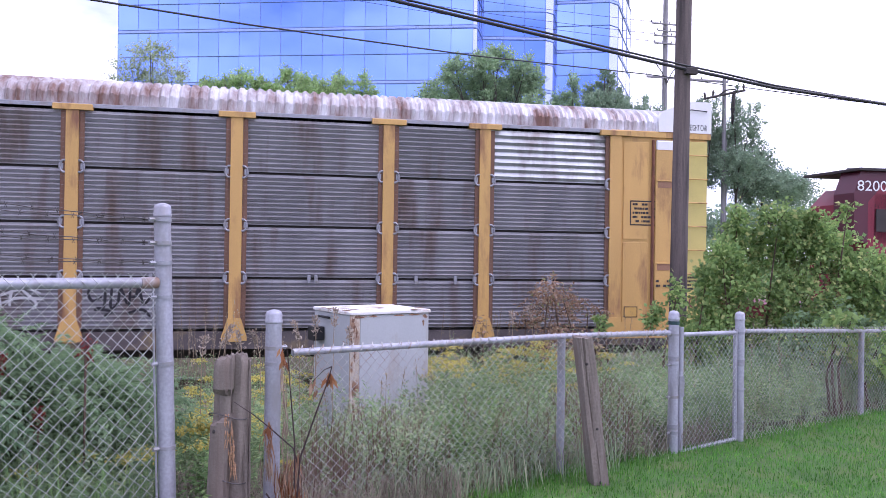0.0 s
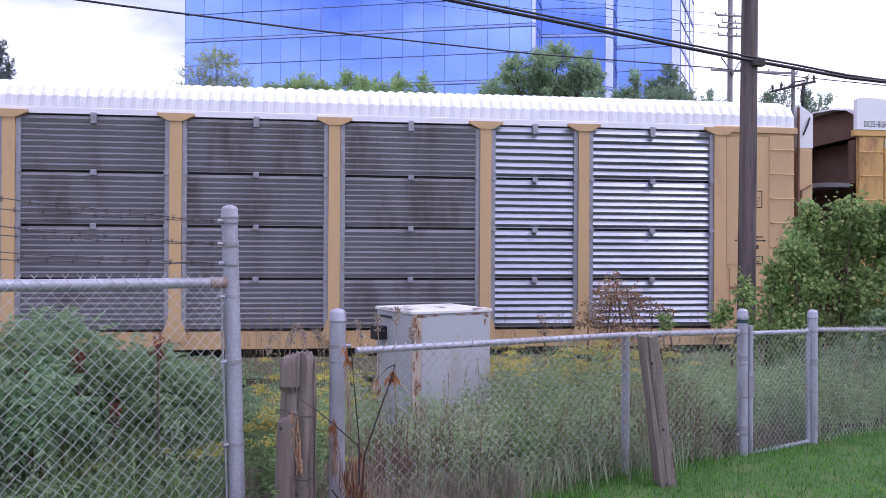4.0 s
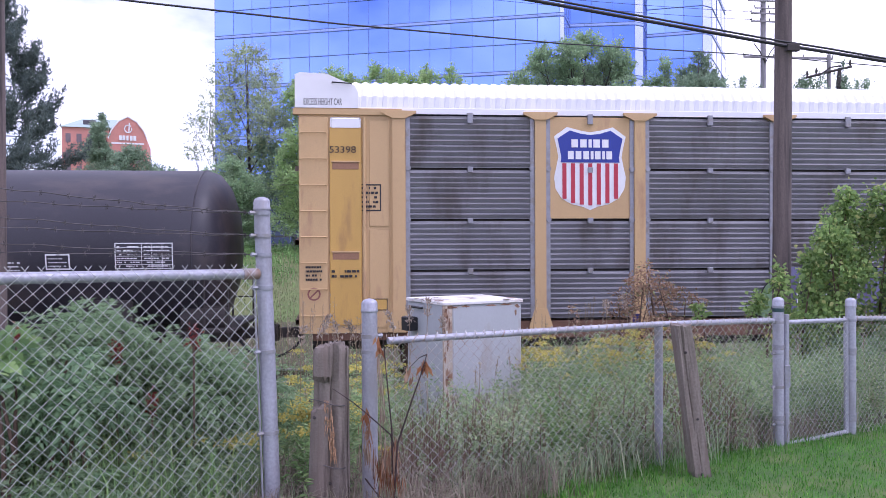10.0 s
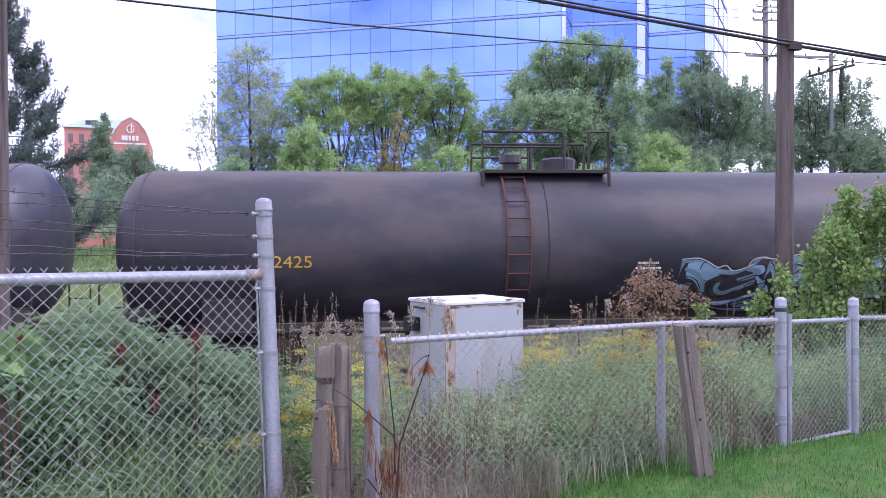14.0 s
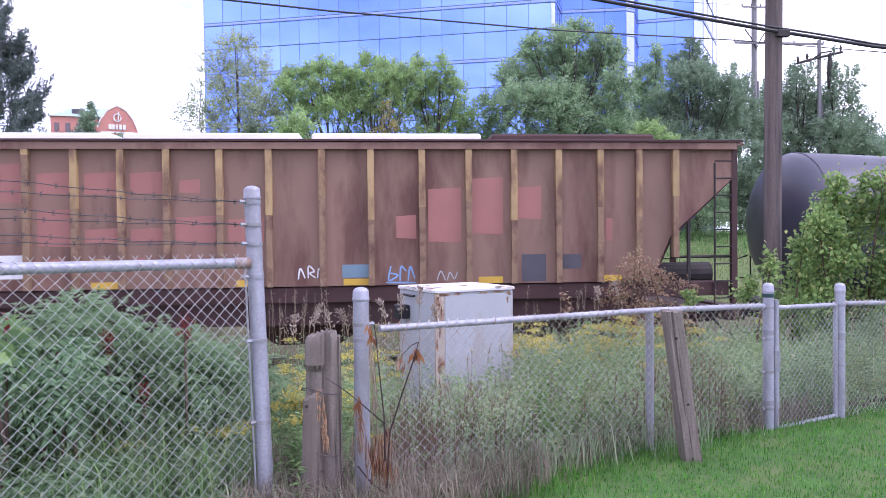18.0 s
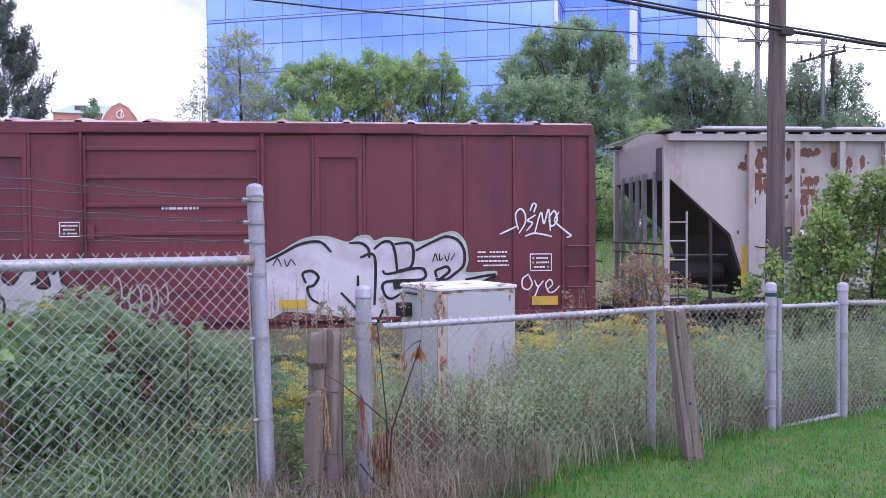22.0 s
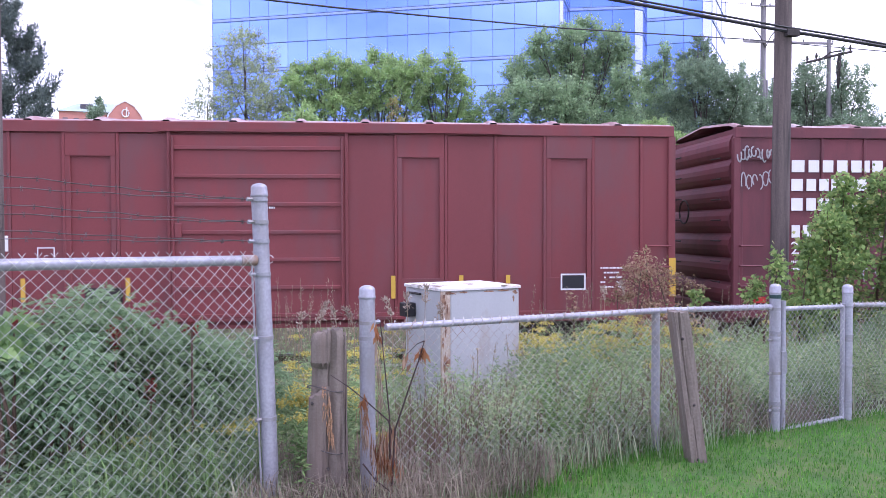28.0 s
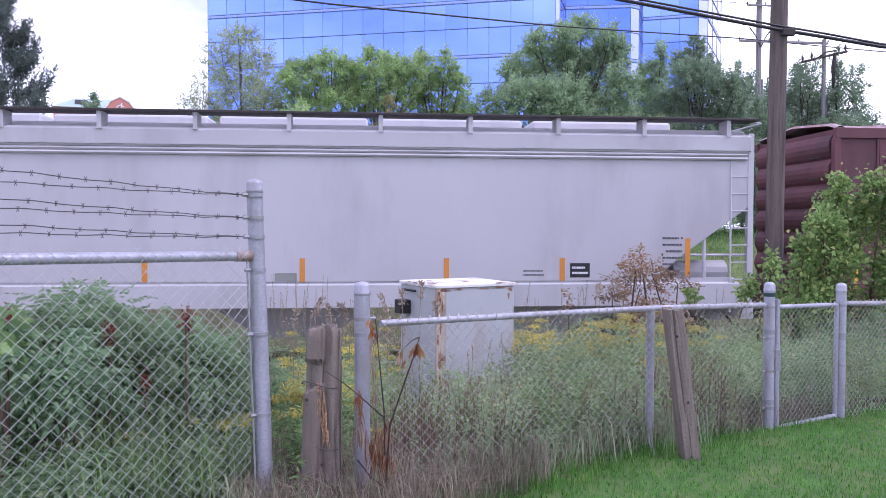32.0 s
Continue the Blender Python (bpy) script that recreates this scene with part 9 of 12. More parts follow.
b2, f_, r0_, y_ = boxcar(-61.18, -76.6, RED_CAR, RED_CAR, "dark red boxcar with white lettering and colourful graffiti", (0.862, ((6,), (5,))))
m_ = (-61.18 - 76.6) / 2
ya = y_ - 0.015
railway_name(b2, m_, -75.38, ya)
text_rows("data_text", 6.2, 6.6, 2.16, 2.66, 5, ya, WHITE, b2, 21, 0.35)
frame_lines("data_frame", 6.23, 6.57, 1.65, 1.95, 0.02, ya, WHITE, b2)
text_rows("data_text", 6.27, 6.53, 1.69, 1.91, 3, ya, WHITE, b2, 22, 0.35)
text_rows("data_text", -0.16, 0.74, 2.44, 2.49, 1, ya, WHITE, b2, 23, 0.5)
stencils(b2, -6.44, ya, "214", "048", ("201500", "66500"))
painted(b2, [(-5.36, 1.65), (-4.92, 2.11), (-4.9, 1.85), (-4.45, 1.79), (-4.45, 1.64), (-4.9, 1.54), (-4.93, 1.17), (-5.15, 1.38)], G_PALE, G_ROSE, y_ - 0.02, 0.02)
tags(b2, y_ - 0.026, G_BLACK, 0.05, [(-5.08, 1.85), (-5.02, 1.81), (-5.07, 1.76), (-5.1, 1.82)], [(-5.19, 1.59), (-5.16, 1.58)], [(-5.07, 1.58), (-5.04, 1.57)], [(-5.15, 1.46), (-5.12, 1.45)], [(-5.01, 1.43), (-4.99, 1.42)], [(-4.99, 1.31), (-4.97, 1.3)], [(-4.78, 1.7), (-4.76, 1.7)], [(-4.67, 1.74), (-4.65, 1.73)], [(-4.57, 1.72), (-4.55, 1.72)])
painted(b2, [(-4.82, 1.87), (-4.69, 1.95), (-4.5, 2.03), (-4.19, 2.1), (-4.14, 1.63), (-4.4, 1.66), (-4.42, 1.82)], G_RED, None, y_ - 0.018)
painted(b2, [(-4.08, 2.13), (-3.87, 2.17), (-3.82, 1.94), (-3.93, 1.68), (-4.09, 1.68)], G_ROSE, None, y_ - 0.022)
painted(b2, [(-3.82, 1.63), (-3.77, 1.84), (-3.61, 2.02), (-3.4, 2.13), (-3.51, 1.89), (-3.58, 1.62)], G_BLUE, G_BLACK, y_ - 0.021, 0.02)
painted(b2, [(-3.56, 1.62), (-3.47, 1.83), (-3.37, 2.09), (-3.26, 2.25), (-3.21, 2.2), (-3.14, 1.62)], G_TAN, G_BLACK, y_ - 0.025, 0.025)
tags(b2, y_ - 0.03, G_BLACK, 0.03, [(-3.39, 1.67), (-3.32, 2.02), (-3.28, 1.67)], [(-3.43, 1.66), (-3.09, 1.64)])
painted(b2, [(-3.08, 2.12), (-2.94, 2.29), (-2.68, 1.8), (-2.71, 1.61), (-2.82, 1.74)], WHITE, G_BLACK, y_ - 0.028, 0.025)
painted(b2, [(-2.67, 1.78), (-2.33, 2.26), (-2.17, 2.16), (-2.44, 1.87), (-2.58, 1.61)], RUST_PAINT, G_BLACK, y_ - 0.024, 0.02)
painted(b2, [(-2.44, 1.84), (-2.23, 2.01), (-1.9, 2.05), (-1.8, 1.92), (-1.87, 1.6), (-2.17, 1.6), (-2.39, 1.4), (-2.44, 1.61)], G_RED, None, y_ - 0.02)
painted(b2, [(-2.33, 1.77), (-2.17, 1.92), (-1.9, 1.87), (-1.74, 1.71), (-1.8, 1.49), (-2.28, 1.5)], RUST_DARK, None, y_ - 0.023)
painted(b2, [(-2.33, 1.39), (-2.26, 1.52), (-1.96, 1.5), (-1.91, 1.34), (-2.02, 0.96), (-2.18, 0.97), (-2.12, 1.23)], G_PALE, G_BLACK, y_ - 0.024, 0.03)
tags(b2, y_ - 0.026, G_ROSE, 0.06, [(-2.45, 0.97), (-2.34, 1.29), (-2.28, 1.45)], [(-4.03, 2.15), (-3.92, 2.2)], [(-4.52, 1.99), (-4.48, 1.74)])
painted(b2, [(-1.41, 1.12), (-1.44, 1.39), (-1.38, 1.62), (-1.27, 1.83), (-1.11, 1.96), (-0.84, 1.97), (-0.73, 1.91), (-0.81, 1.78), (-0.74, 1.7), (-0.68, 1.48), (-0.65, 1.11)], G_CREAM, G_BLACK, y_ - 0.086, 0.025)
painted(b2, [(-0.65, 1.11), (-0.68, 1.54), (-0.62, 1.82), (-0.48, 1.95), (-0.24, 1.98), (0.15, 1.96), (0.26, 1.81), (0.31, 1.57), (0.29, 1.09)], G_CREAM, G_BLACK, y_ - 0.088, 0.025)
painted(b2, [(0.15, 1.98), (0.98, 2), (1.03, 1.67), (0.98, 1.08), (0.42, 1.06)], G_BLACK, None, y_ - 0.085)
painted(b2, [(0.29, 1.9), (0.44, 1.95), (0.51, 1.57), (0.42, 1.09), (0.22, 1.06)], G_CREAM, None, y_ - 0.090)
painted(b2, [(0.8, 1.96), (0.98, 1.96), (0.98, 1.57), (1.02, 1.08), (0.84, 1.05), (0.82, 1.57)], G_CREAM, None, y_ - 0.090)
painted(b2, [(0.49, 1.52), (0.59, 1.62), (0.95, 1.59), (0.98, 1.44), (0.7, 1.33), (0.66, 1.09), (0.51, 1.09)], G_CREAM, None, y_ - 0.092)
painted(b2, [(-1.22, 1.6), (-1.15, 1.7), (-1.02, 1.72), (-1, 1.59), (-1.09, 1.43), (-1.2, 1.44)], RUST_DARK, None, y_ - 0.094)
painted(b2, [(-0.37, 1.58), (-0.3, 1.71), (-0.07, 1.69), (-0.02, 1.53), (-0.15, 1.42), (-0.33, 1.46)], RUST_DARK, None, y_ - 0.094)
tags(b2, y_ - 0.096, G_BLACK, 0.03, [(-1.09, 1.87), (-0.91, 1.91), (-0.78, 1.87)], [(-0.98, 1.7), (-0.87, 1.61), (-0.72, 1.48), (-0.63, 1.32)], [(-1.39, 1.39), (-1.22, 1.34), (-1.11, 1.22)], [(-0.46, 1.86), (-0.24, 1.9), (-0.02, 1.84)], [(-0.02, 1.69), (0.2, 1.6), (0.27, 1.36)], [(0.49, 1.52), (0.7, 1.46), (0.98, 1.59)], [(-1.33, 1.75), (-1.26, 1.83)])
tags(b2, y_ - 0.096, G_SILVER, 0.05, [(-1.33, 1.54), (-1.26, 1.33), (-1.17, 1.17)], [(-0.89, 1.43), (-0.84, 1.22)], [(-0.57, 1.59), (-0.52, 1.27)], [(0.09, 1.36), (0.15, 1.15)])
painted(b2, [(2.54, 2.2), (2.96, 2.21), (2.99, 1.67), (2.9, 1.2), (2.88, 1.02), (2.2, 0.95), (2.1, 1.24), (1.99, 1.45), (2.01, 1.65), (2.2, 1.74), (2.46, 1.91)], G_BLUE, WHITE, y_ - 0.02)
painted(b2, [(2.99, 1.85), (3.15, 1.95), (3.46, 2.04), (3.52, 2.2), (3.71, 2.2), (3.71, 2.11), (3.64, 2.03), (3.71, 1.79), (3.83, 1.76), (3.81, 1.66), (2.99, 1.64)], G_PALE, G_CREAM, y_ - 0.024, 0.03)
g_ = Geo()
for rr in (0.17, 0.085):
    ring(g_, 3.2, 1.81, rr, y_ - 0.030, 0.04)
part("spray_ring", g_, G_SLATE_BLUE, b2)
tags(b2, y_ - 0.03, G_PALE, 0.045, [(2.97, 1.96), (2.99, 2.17), (2.97, 2.27), (3.05, 2.38), (3.05, 2.53), (3.12, 2.61), (3.18, 2.5), (3.24, 2.43), (3.43, 2.4)], [(2.95, 2.27), (3.05, 2.29)])
tags(b2, y_ - 0.031, G_TAN, 0.035, [(3.5, 2.35), (3.5, 2.16), (3.48, 1.85)])
tags(b2, y_ - 0.03, G_PALE, 0.03, [(3.87, 1.69), (3.9, 1.8), (3.96, 1.8)])
painted(b2, [(3.9, 2.1), (3.96, 2.2), (4.05, 2.2), (4.18, 2.07), (4.25, 1.89), (4.22, 1.73), (4.11, 1.71), (3.98, 1.82)], G_BLUE_SKY, G_SLATE_BLUE, y_ - 0.02, 0.02)
painted(b2, [(4.55, 2.17), (4.6, 2.19), (4.9, 2.19), (4.96, 2.15), (4.96, 1.67), (4.79, 1.64), (4.73, 1.83), (4.63, 1.71), (4.53, 1.57), (4.31, 1.62), (4.47, 1.89)], G_LILAC_PALE, None, y_ - 0.022)
tags(b2, y_ - 0.026, WHITE, 0.025, [(4.93, 2.19), (5.01, 2.19), (5.03, 1.99), (4.96, 1.67)], [(4.56, 1.64), (4.63, 1.75), (4.72, 1.83), (4.75, 1.64), (4.66, 1.57)])
painted(b2, [(4.34, 1.6), (4.96, 1.62), (5.01, 1.4), (5.66, 1.29), (5.79, 1.13), (5.71, 0.97), (4.34, 0.99)], G_BLUE_DULL, None, y_ - 0.021)
painted(b2, [(5.01, 1.99), (5.55, 2.15), (5.71, 2.18), (5.7, 2.09), (5.63, 2), (5.71, 1.71), (5.77, 1.55), (5.68, 1.39), (5.44, 1.34), (5.12, 1.4)], G_CREAM, WHITE, y_ - 0.024, 0.025)
tags(b2, y_ - 0.03, G_SLATE_BLUE, 0.035, [(5.38, 1.77), (5.36, 1.93), (5.41, 2.02), (5.44, 1.88), (5.4, 1.72)], [(5.48, 1.8), (5.57, 1.84), (5.64, 1.76), (5.57, 1.66), (5.48, 1.72), (5.48, 1.8)], [(5.44, 1.5), (5.6, 1.61), (5.68, 1.71)], [(5.17, 1.4), (5.28, 1.56), (5.44, 1.48)])
tags(b2, y_ - 0.03, G_BLUE_SKY, 0.12, [(5.71, 1.71), (5.74, 1.55), (5.66, 1.42)], [(5.22, 1.4), (5.31, 1.24), (5.28, 1.08)])
painted(b2, [(5.53, 1.02), (5.53, 1.24), (5.66, 1.35), (5.93, 1.39), (6.04, 1.28), (6.04, 1.01)], G_PALE, G_BLACK, y_ - 0.026, 0.03)
tags(b2, y_ - 0.03, G_BLACK, 0.03, [(5.66, 1.1), (5.74, 1.23), (5.87, 1.23), (5.92, 1.12)])
tags(b2, y_ - 0.026, G_PALE, 0.03, [(4.4, 1.5), (4.43, 1.54), (4.48, 1.51), (4.44, 1.46)], [(4.49, 1.44), (4.54, 1.47), (4.57, 1.43), (4.51, 1.4)], [(4.41, 1.43), (4.45, 1.39)], [(4.95, 1.46), (5.01, 1.38), (4.95, 1.3)])
scrawl(b2, 6.75, 7.35, 1.55, 1.85, G_SILVER, ya - 0.02, 95, 0.022, 6)
text_rows("data_text", -69.3 - m_, -68.5 - m_, 2.46, 2.52, 1, y_ - 0.06, WHITE, b2, 8, 0.6)
for x_ in (-7.0, -1.96, 4.67, 6.89):
    part("reflector_strip", Geo().plate([(x_ - 0.24, 1.21), (x_ + 0.24, 1.21), (x_ + 0.24, 1.36), (x_ - 0.24, 1.36)], y_ - 0.034, 0.004), GOLD, b2)
part("faded_strip", Geo().plate([(-5.54, 1.23), (-5.09, 1.23), (-5.09, 1.33), (-5.54, 1.33)], y_ - 0.018, 0.003), G_ROSE, b2)

b3, f_, r0_, y_ = boxcar(-78.0, -93.45, RED_CAR, RED_CAR, "dark red boxcar with white lettering and small tags", (0.862, ((6,), (5,))))
m_ = (-78.0 - 93.45) / 2
ya = y_ - 0.015
railway_name(b3, m_, -92.3, ya)
stencils(b3, -6.54, ya, "214", "159", ())
scrawl(b3, -93.35 - m_, -92.5 - m_, 3.92, 4.2, G_SILVER, ya - 0.02, 61, 0.028, 12)
scrawl(b3, -93.3 - m_, -92.4 - m_, 3.4, 3.75, G_SILVER, ya - 0.02, 62, 0.022, 8)
scrawl(b3, -92.25 - m_, -91.8 - m_, 1.15, 1.4, G_TEAL, y_ - 0.03, 63, 0.05, 4)
scrawl(b3, -91.5 - m_, -88.6 - m_, 1.2, 1.9, G_SILVER, y_ - 0.03, 64, 0.025, 9)
text_rows("data_text", -80.4 - m_, -79.6 - m_, 2.0, 2.6, 6, ya, WHITE, b3, 3, 0.25)
frame_lines("data_frame", -80.0 - m_, -79.6 - m_, 1.6, 1.86, 0.03, ya, WHITE, b3)
text_rows("data_text", -80.0 - m_, -79.6 - m_, 1.62, 1.84, 2, ya, WHITE, b3, 13, 0.4)
scrawl(b3, -84.3 - m_, -81.2 - m_, 1.2, 2.1, G_ROSE, y_ - 0.03, 65, 0.02, 9)
for x_ in (-92.9, -91.9, -89.8, -81.1, -79.0, -82.5):
    part("reflector_strip", Geo().plate([(x_ - 0.12 - m_, 1.2), (x_ + 0.12 - m_, 1.2), (x_ + 0.12 - m_, 1.32), (x_ - 0.12 - m_, 1.32)], y_ - 0.03, 0.004), mat("reflector_red", (0.5, 0.03, 0.03), 0.4), b3)

b4, f_, r0_, y_ = boxcar(-94.73, -110.25, RED_BRIGHT, RED_BRIGHT, "clean brick-red boxcar with small white number boxes", (0.93, ((1, 4), (1, 4))))
m_ = (-94.73 - 110.25) / 2
ya = y_ - 0.015
for a, b in ((-108.25, -107.8), (-107.5, -106.9)):
    part("number_ground", Geo().plate([(a - m_, 2.26), (b - m_, 2.26), (b - m_, 2.54), (a - m_, 2.54)], ya + 0.004, 0.004), WHITE, b4)
letter_bars("owner_bar", [0.5, 1], -108.15 - m_, -107.82 - m_, 2.30, 2.50, ya - 0.004, EXC, b4)
letter_bars("owner_bar", [1, 1], -107.45 - m_, -107.0 - m_, 2.30, 2.50, ya - 0.004, EXC, b4)
lettering("number", "11", -108.05 - m_, -107.82 - m_, 1.86, 2.08, ya, WHITE, b4)
lettering("number", "397", -107.45 - m_, -106.9 - m_, 1.86, 2.08, ya, WHITE, b4)
frame_lines("data_frame", -106.4 - m_, -106.12 - m_, 2.05, 2.32, 0.02, ya, WHITE, b4)
lettering("plate_mark", "C", -106.3 - m_, -106.22 - m_, 2.1, 2.19, ya, WHITE, b4)
scrawl(b4, -109.3 - m_, -108.7 - m_, 1.75, 1.9, G_ROSE, ya - 0.02, 71, 0.02, 5)
strips(b4, m_, y_, (-110.05, -108.45, -106.65, -104.85, -100.11, -98.85, -97.97), 1.36, 1.78, GOLD)
strips(b4, m_, y_, (-94.81,), 1.35, 2.08, GOLD, 0.13)
part("dark_patch", Geo().plate([(-105.6 - m_, 1.32), (-104.95 - m_, 1.32), (-104.95 - m_, 1.6), (-105.6 - m_, 1.6)], ya, 0.004), STEEL, b4)
frame_lines("data_frame", -96.95 - m_, -96.5 - m_, 1.5, 1.78, 0.03, ya, WHITE, b4)
part("notice", Geo().plate([(-96.93 - m_, 1.52), (-96.52 - m_, 1.52), (-96.52 - m_, 1.76), (-96.93 - m_, 1.76)], ya + 0.003, 0.003), EXC, b4)
text_rows("data_text", -96.2 - m_, -95.75 - m_, 1.5, 1.95, 5, ya, WHITE, b4, 3, 0.35)
text_rows("data_text", -102.7 - m_, -102.2 - m_, 3.0, 3.06, 1, y_ - 0.06, WHITE, b4, 8, 0.6)
g_ = Geo()
ring(g_, -102.35 - m_, 2.1, 0.08, y_ - 0.055, 0.015)
part("round_mark", g_, WHITE, b4)
text_rows("data_text", -103.4 - m_, -103.1 - m_, 2.0, 2.15, 2, y_ - 0.06, WHITE, b4, 4, 0.3)

b5, f_, r0_, y_ = boxcar(-111.78, -127.2, RED_DULL, DOOR_RUST, "dull red boxcar with a rusty door and blue graffiti", (0.862, ((5,), ())))
m_ = (-111.78 - 127.2) / 2
ya = y_ - 0.015
text_rows("data_text", 4.64, 4.91, 1.79, 2.02, 4, ya, MARK_GREY, b5, 31, 0.35)
text_rows("data_text", 5.35, 5.79, 1.73, 1.98, 4, ya, MARK_GREY, b5, 32, 0.35)
for a, b in ((-126.05, -125.55), (-125.3, -124.8)):
    for z_ in (2.44, 2.16):
        part("number_ground", Geo().plate([(a - m_, z_), (b - m_, z_), (b - m_, z_ + 0.25), (a - m_, z_ + 0.25)], ya + 0.004, 0.004), WHITE, b5)
letter_bars("owner_bar", [1, 1], -126.0 - m_, -125.6 - m_, 2.47, 2.66, ya - 0.004, EXC, b5)
letter_bars("owner_bar", [1, 1], -125.27 - m_, -124.85 - m_, 2.47, 2.66, ya - 0.004, EXC, b5)
lettering("number", "22", -125.9 - m_, -125.6 - m_, 2.2, 2.38, ya - 0.004, EXC, b5)
lettering("number", "318", -125.27 - m_, -124.85 - m_, 2.2, 2.38, ya - 0.004, EXC, b5)
frame_lines("data_frame", -4.76, -4.57, 2.57, 2.80, 0.02, ya, WHITE, b5)
lettering("plate_mark", "C", -4.70, -4.63, 2.60, 2.69, ya, WHITE, b5)
painted(b5, [(-4.22, 1.85), (-4.02, 2.06), (-3.73, 2.22), (-3.38, 2.04), (-3.29, 1.44), (-3.49, 1.23), (-3.88, 1.18), (-4.13, 1.27)], G_NAVY, None, y_ - 0.019)
painted(b5, [(-2.59, 2.03), (-2.34, 2.23), (-2.14, 2.08), (-2.2, 1.63), (-2.55, 1.58)], G_NAVY, None, y_ - 0.019)
painted(b5, [(-2.32, 1.78), (-2.26, 1.95), (-2.07, 2.03), (-1.88, 1.97), (-1.78, 1.81), (-1.84, 1.67), (-2.05, 1.61), (-2.24, 1.65)], RUST_DARK, G_SLATE_BLUE, y_ - 0.0215, 0.05)
tags(b5, y_ - 0.032, G_PALE, 0.035, [(-3.78, 2.24), (-4.02, 2.09), (-4.22, 1.85), (-4.25, 1.6), (-4.13, 1.3), (-4.03, 1.17)], [(-2.34, 2.31), (-2.17, 2.37), (-2.04, 2.18), (-1.79, 2.05), (-1.73, 1.8), (-1.85, 1.65)], [(-4.06, 1.17), (-4, 0.96), (-3.94, 1.1), (-3.79, 0.97), (-3.69, 1.11)], [(-3.57, 1.1), (-3.51, 0.95)], [(-4.02, 1.8), (-3.93, 1.86), (-3.86, 1.76)], [(-3.98, 1.65), (-3.86, 1.73)])
tags(b5, y_ - 0.031, G_SILVER, 0.03, [(-4.95, 1.66), (-4.8, 1.51), (-4.86, 1.26), (-4.71, 1.46), (-4.56, 1.21), (-4.66, 1.06), (-4.32, 1.16)], [(-5, 1.02), (-4.76, 1.11), (-4.52, 0.96)], [(-4.95, 1.95), (-4.85, 2.24), (-4.75, 1.95), (-4.65, 2.26), (-4.58, 1.9)], [(-4.56, 2.05), (-4.44, 2.32), (-4.31, 2.39)], [(-4.8, 1.85), (-4.56, 1.65), (-4.41, 1.75)])
painted(b5, [(-3.87, 2.08), (-3.8, 2.19), (-3.79, 2.44), (-3.59, 2.49), (-3.43, 2.45), (-3.45, 2.24), (-3.31, 2.2), (-3.16, 2.18), (-2.96, 2.32), (-2.76, 2.29), (-2.42, 2.37), (-2.13, 2.39), (-2.06, 2.18), (-2.13, 1.31), (-2.63, 1.15), (-3.42, 1.21), (-3.86, 1.38), (-4.03, 1.76), (-4.14, 1.86)], G_NAVY, None, y_ - 0.02)
painted(b5, [(-3.07, 1.86), (-3, 2.05), (-2.81, 2.18), (-2.66, 2.2), (-2.64, 1.85), (-2.68, 1.53), (-2.8, 1.31), (-3.14, 1.3), (-3.06, 1.64), (-2.86, 1.73), (-2.98, 1.8)], RED_DULL, None, y_ - 0.023)
painted(b5, [(-2.57, 2.01), (-2.55, 2.27), (-2.44, 2.29), (-2.46, 1.98)], RED_DULL, None, y_ - 0.023)
painted(b5, [(-2.62, 1.94), (-2.39, 1.91), (-2.3, 1.31), (-2.54, 1.31), (-2.61, 1.64)], G_BLUE_DEEP, None, y_ - 0.024)
tags(b5, y_ - 0.026, G_BLUE_DEEP, 0.22, [(-3.7, 2.18), (-3.59, 1.86), (-3.64, 1.54), (-3.59, 1.32)], [(-3.37, 2.08), (-3.31, 1.75), (-3.36, 1.43)], [(-3.13, 2.12), (-3.2, 1.86), (-3.11, 1.64)])
tags(b5, y_ - 0.030, G_BLUE, 0.035, [(-3.58, 2.29), (-3.55, 2.12), (-3.47, 1.97)], [(-3.71, 1.86), (-3.67, 1.7), (-3.6, 1.58)], [(-3.33, 2.05), (-3.31, 1.95)], [(-3.28, 1.66), (-3.24, 1.53)], [(-3, 1.77), (-2.84, 1.75), (-2.9, 1.94)], [(-3.06, 1.62), (-2.73, 1.62), (-2.67, 1.75), (-2.86, 1.9)], [(-3.69, 1.48), (-3.64, 1.32)], [(-3.51, 1.56), (-3.51, 1.37)], [(-3.03, 2.18), (-2.96, 2.29)], [(-2.6, 2.18), (-2.53, 1.92)], [(-2.39, 2.18), (-2.41, 1.64)], [(-3.7, 1.47), (-3.89, 1.52), (-3.86, 1.56)])
tags(b5, y_ - 0.032, WHITE, 0.035, [(-3.58, 1.88), (-3.42, 1.94)], [(-3.57, 1.8), (-3.44, 1.84)], [(-3.51, 1.97), (-3.49, 1.77)], [(-3.35, 1.58), (-3.2, 1.56)], [(-3.62, 1.58), (-3.82, 1.63)], [(-3.31, 1.77), (-3.23, 1.86)])
tags(b5, y_ - 0.032, G_PALE, 0.05, [(-4.2, 1.84), (-4.09, 1.95), (-3.93, 2.06), (-3.81, 2.19), (-3.79, 2.44), (-3.7, 2.49), (-3.52, 2.46), (-3.42, 2.45), (-3.45, 2.31), (-3.47, 2.22)], [(-3.36, 2.23), (-3.27, 2.17), (-3.16, 2.17), (-3.02, 2.29), (-2.87, 2.31), (-2.67, 2.28), (-2.51, 2.34), (-2.35, 2.38), (-2.19, 2.35), (-2.08, 2.37)])
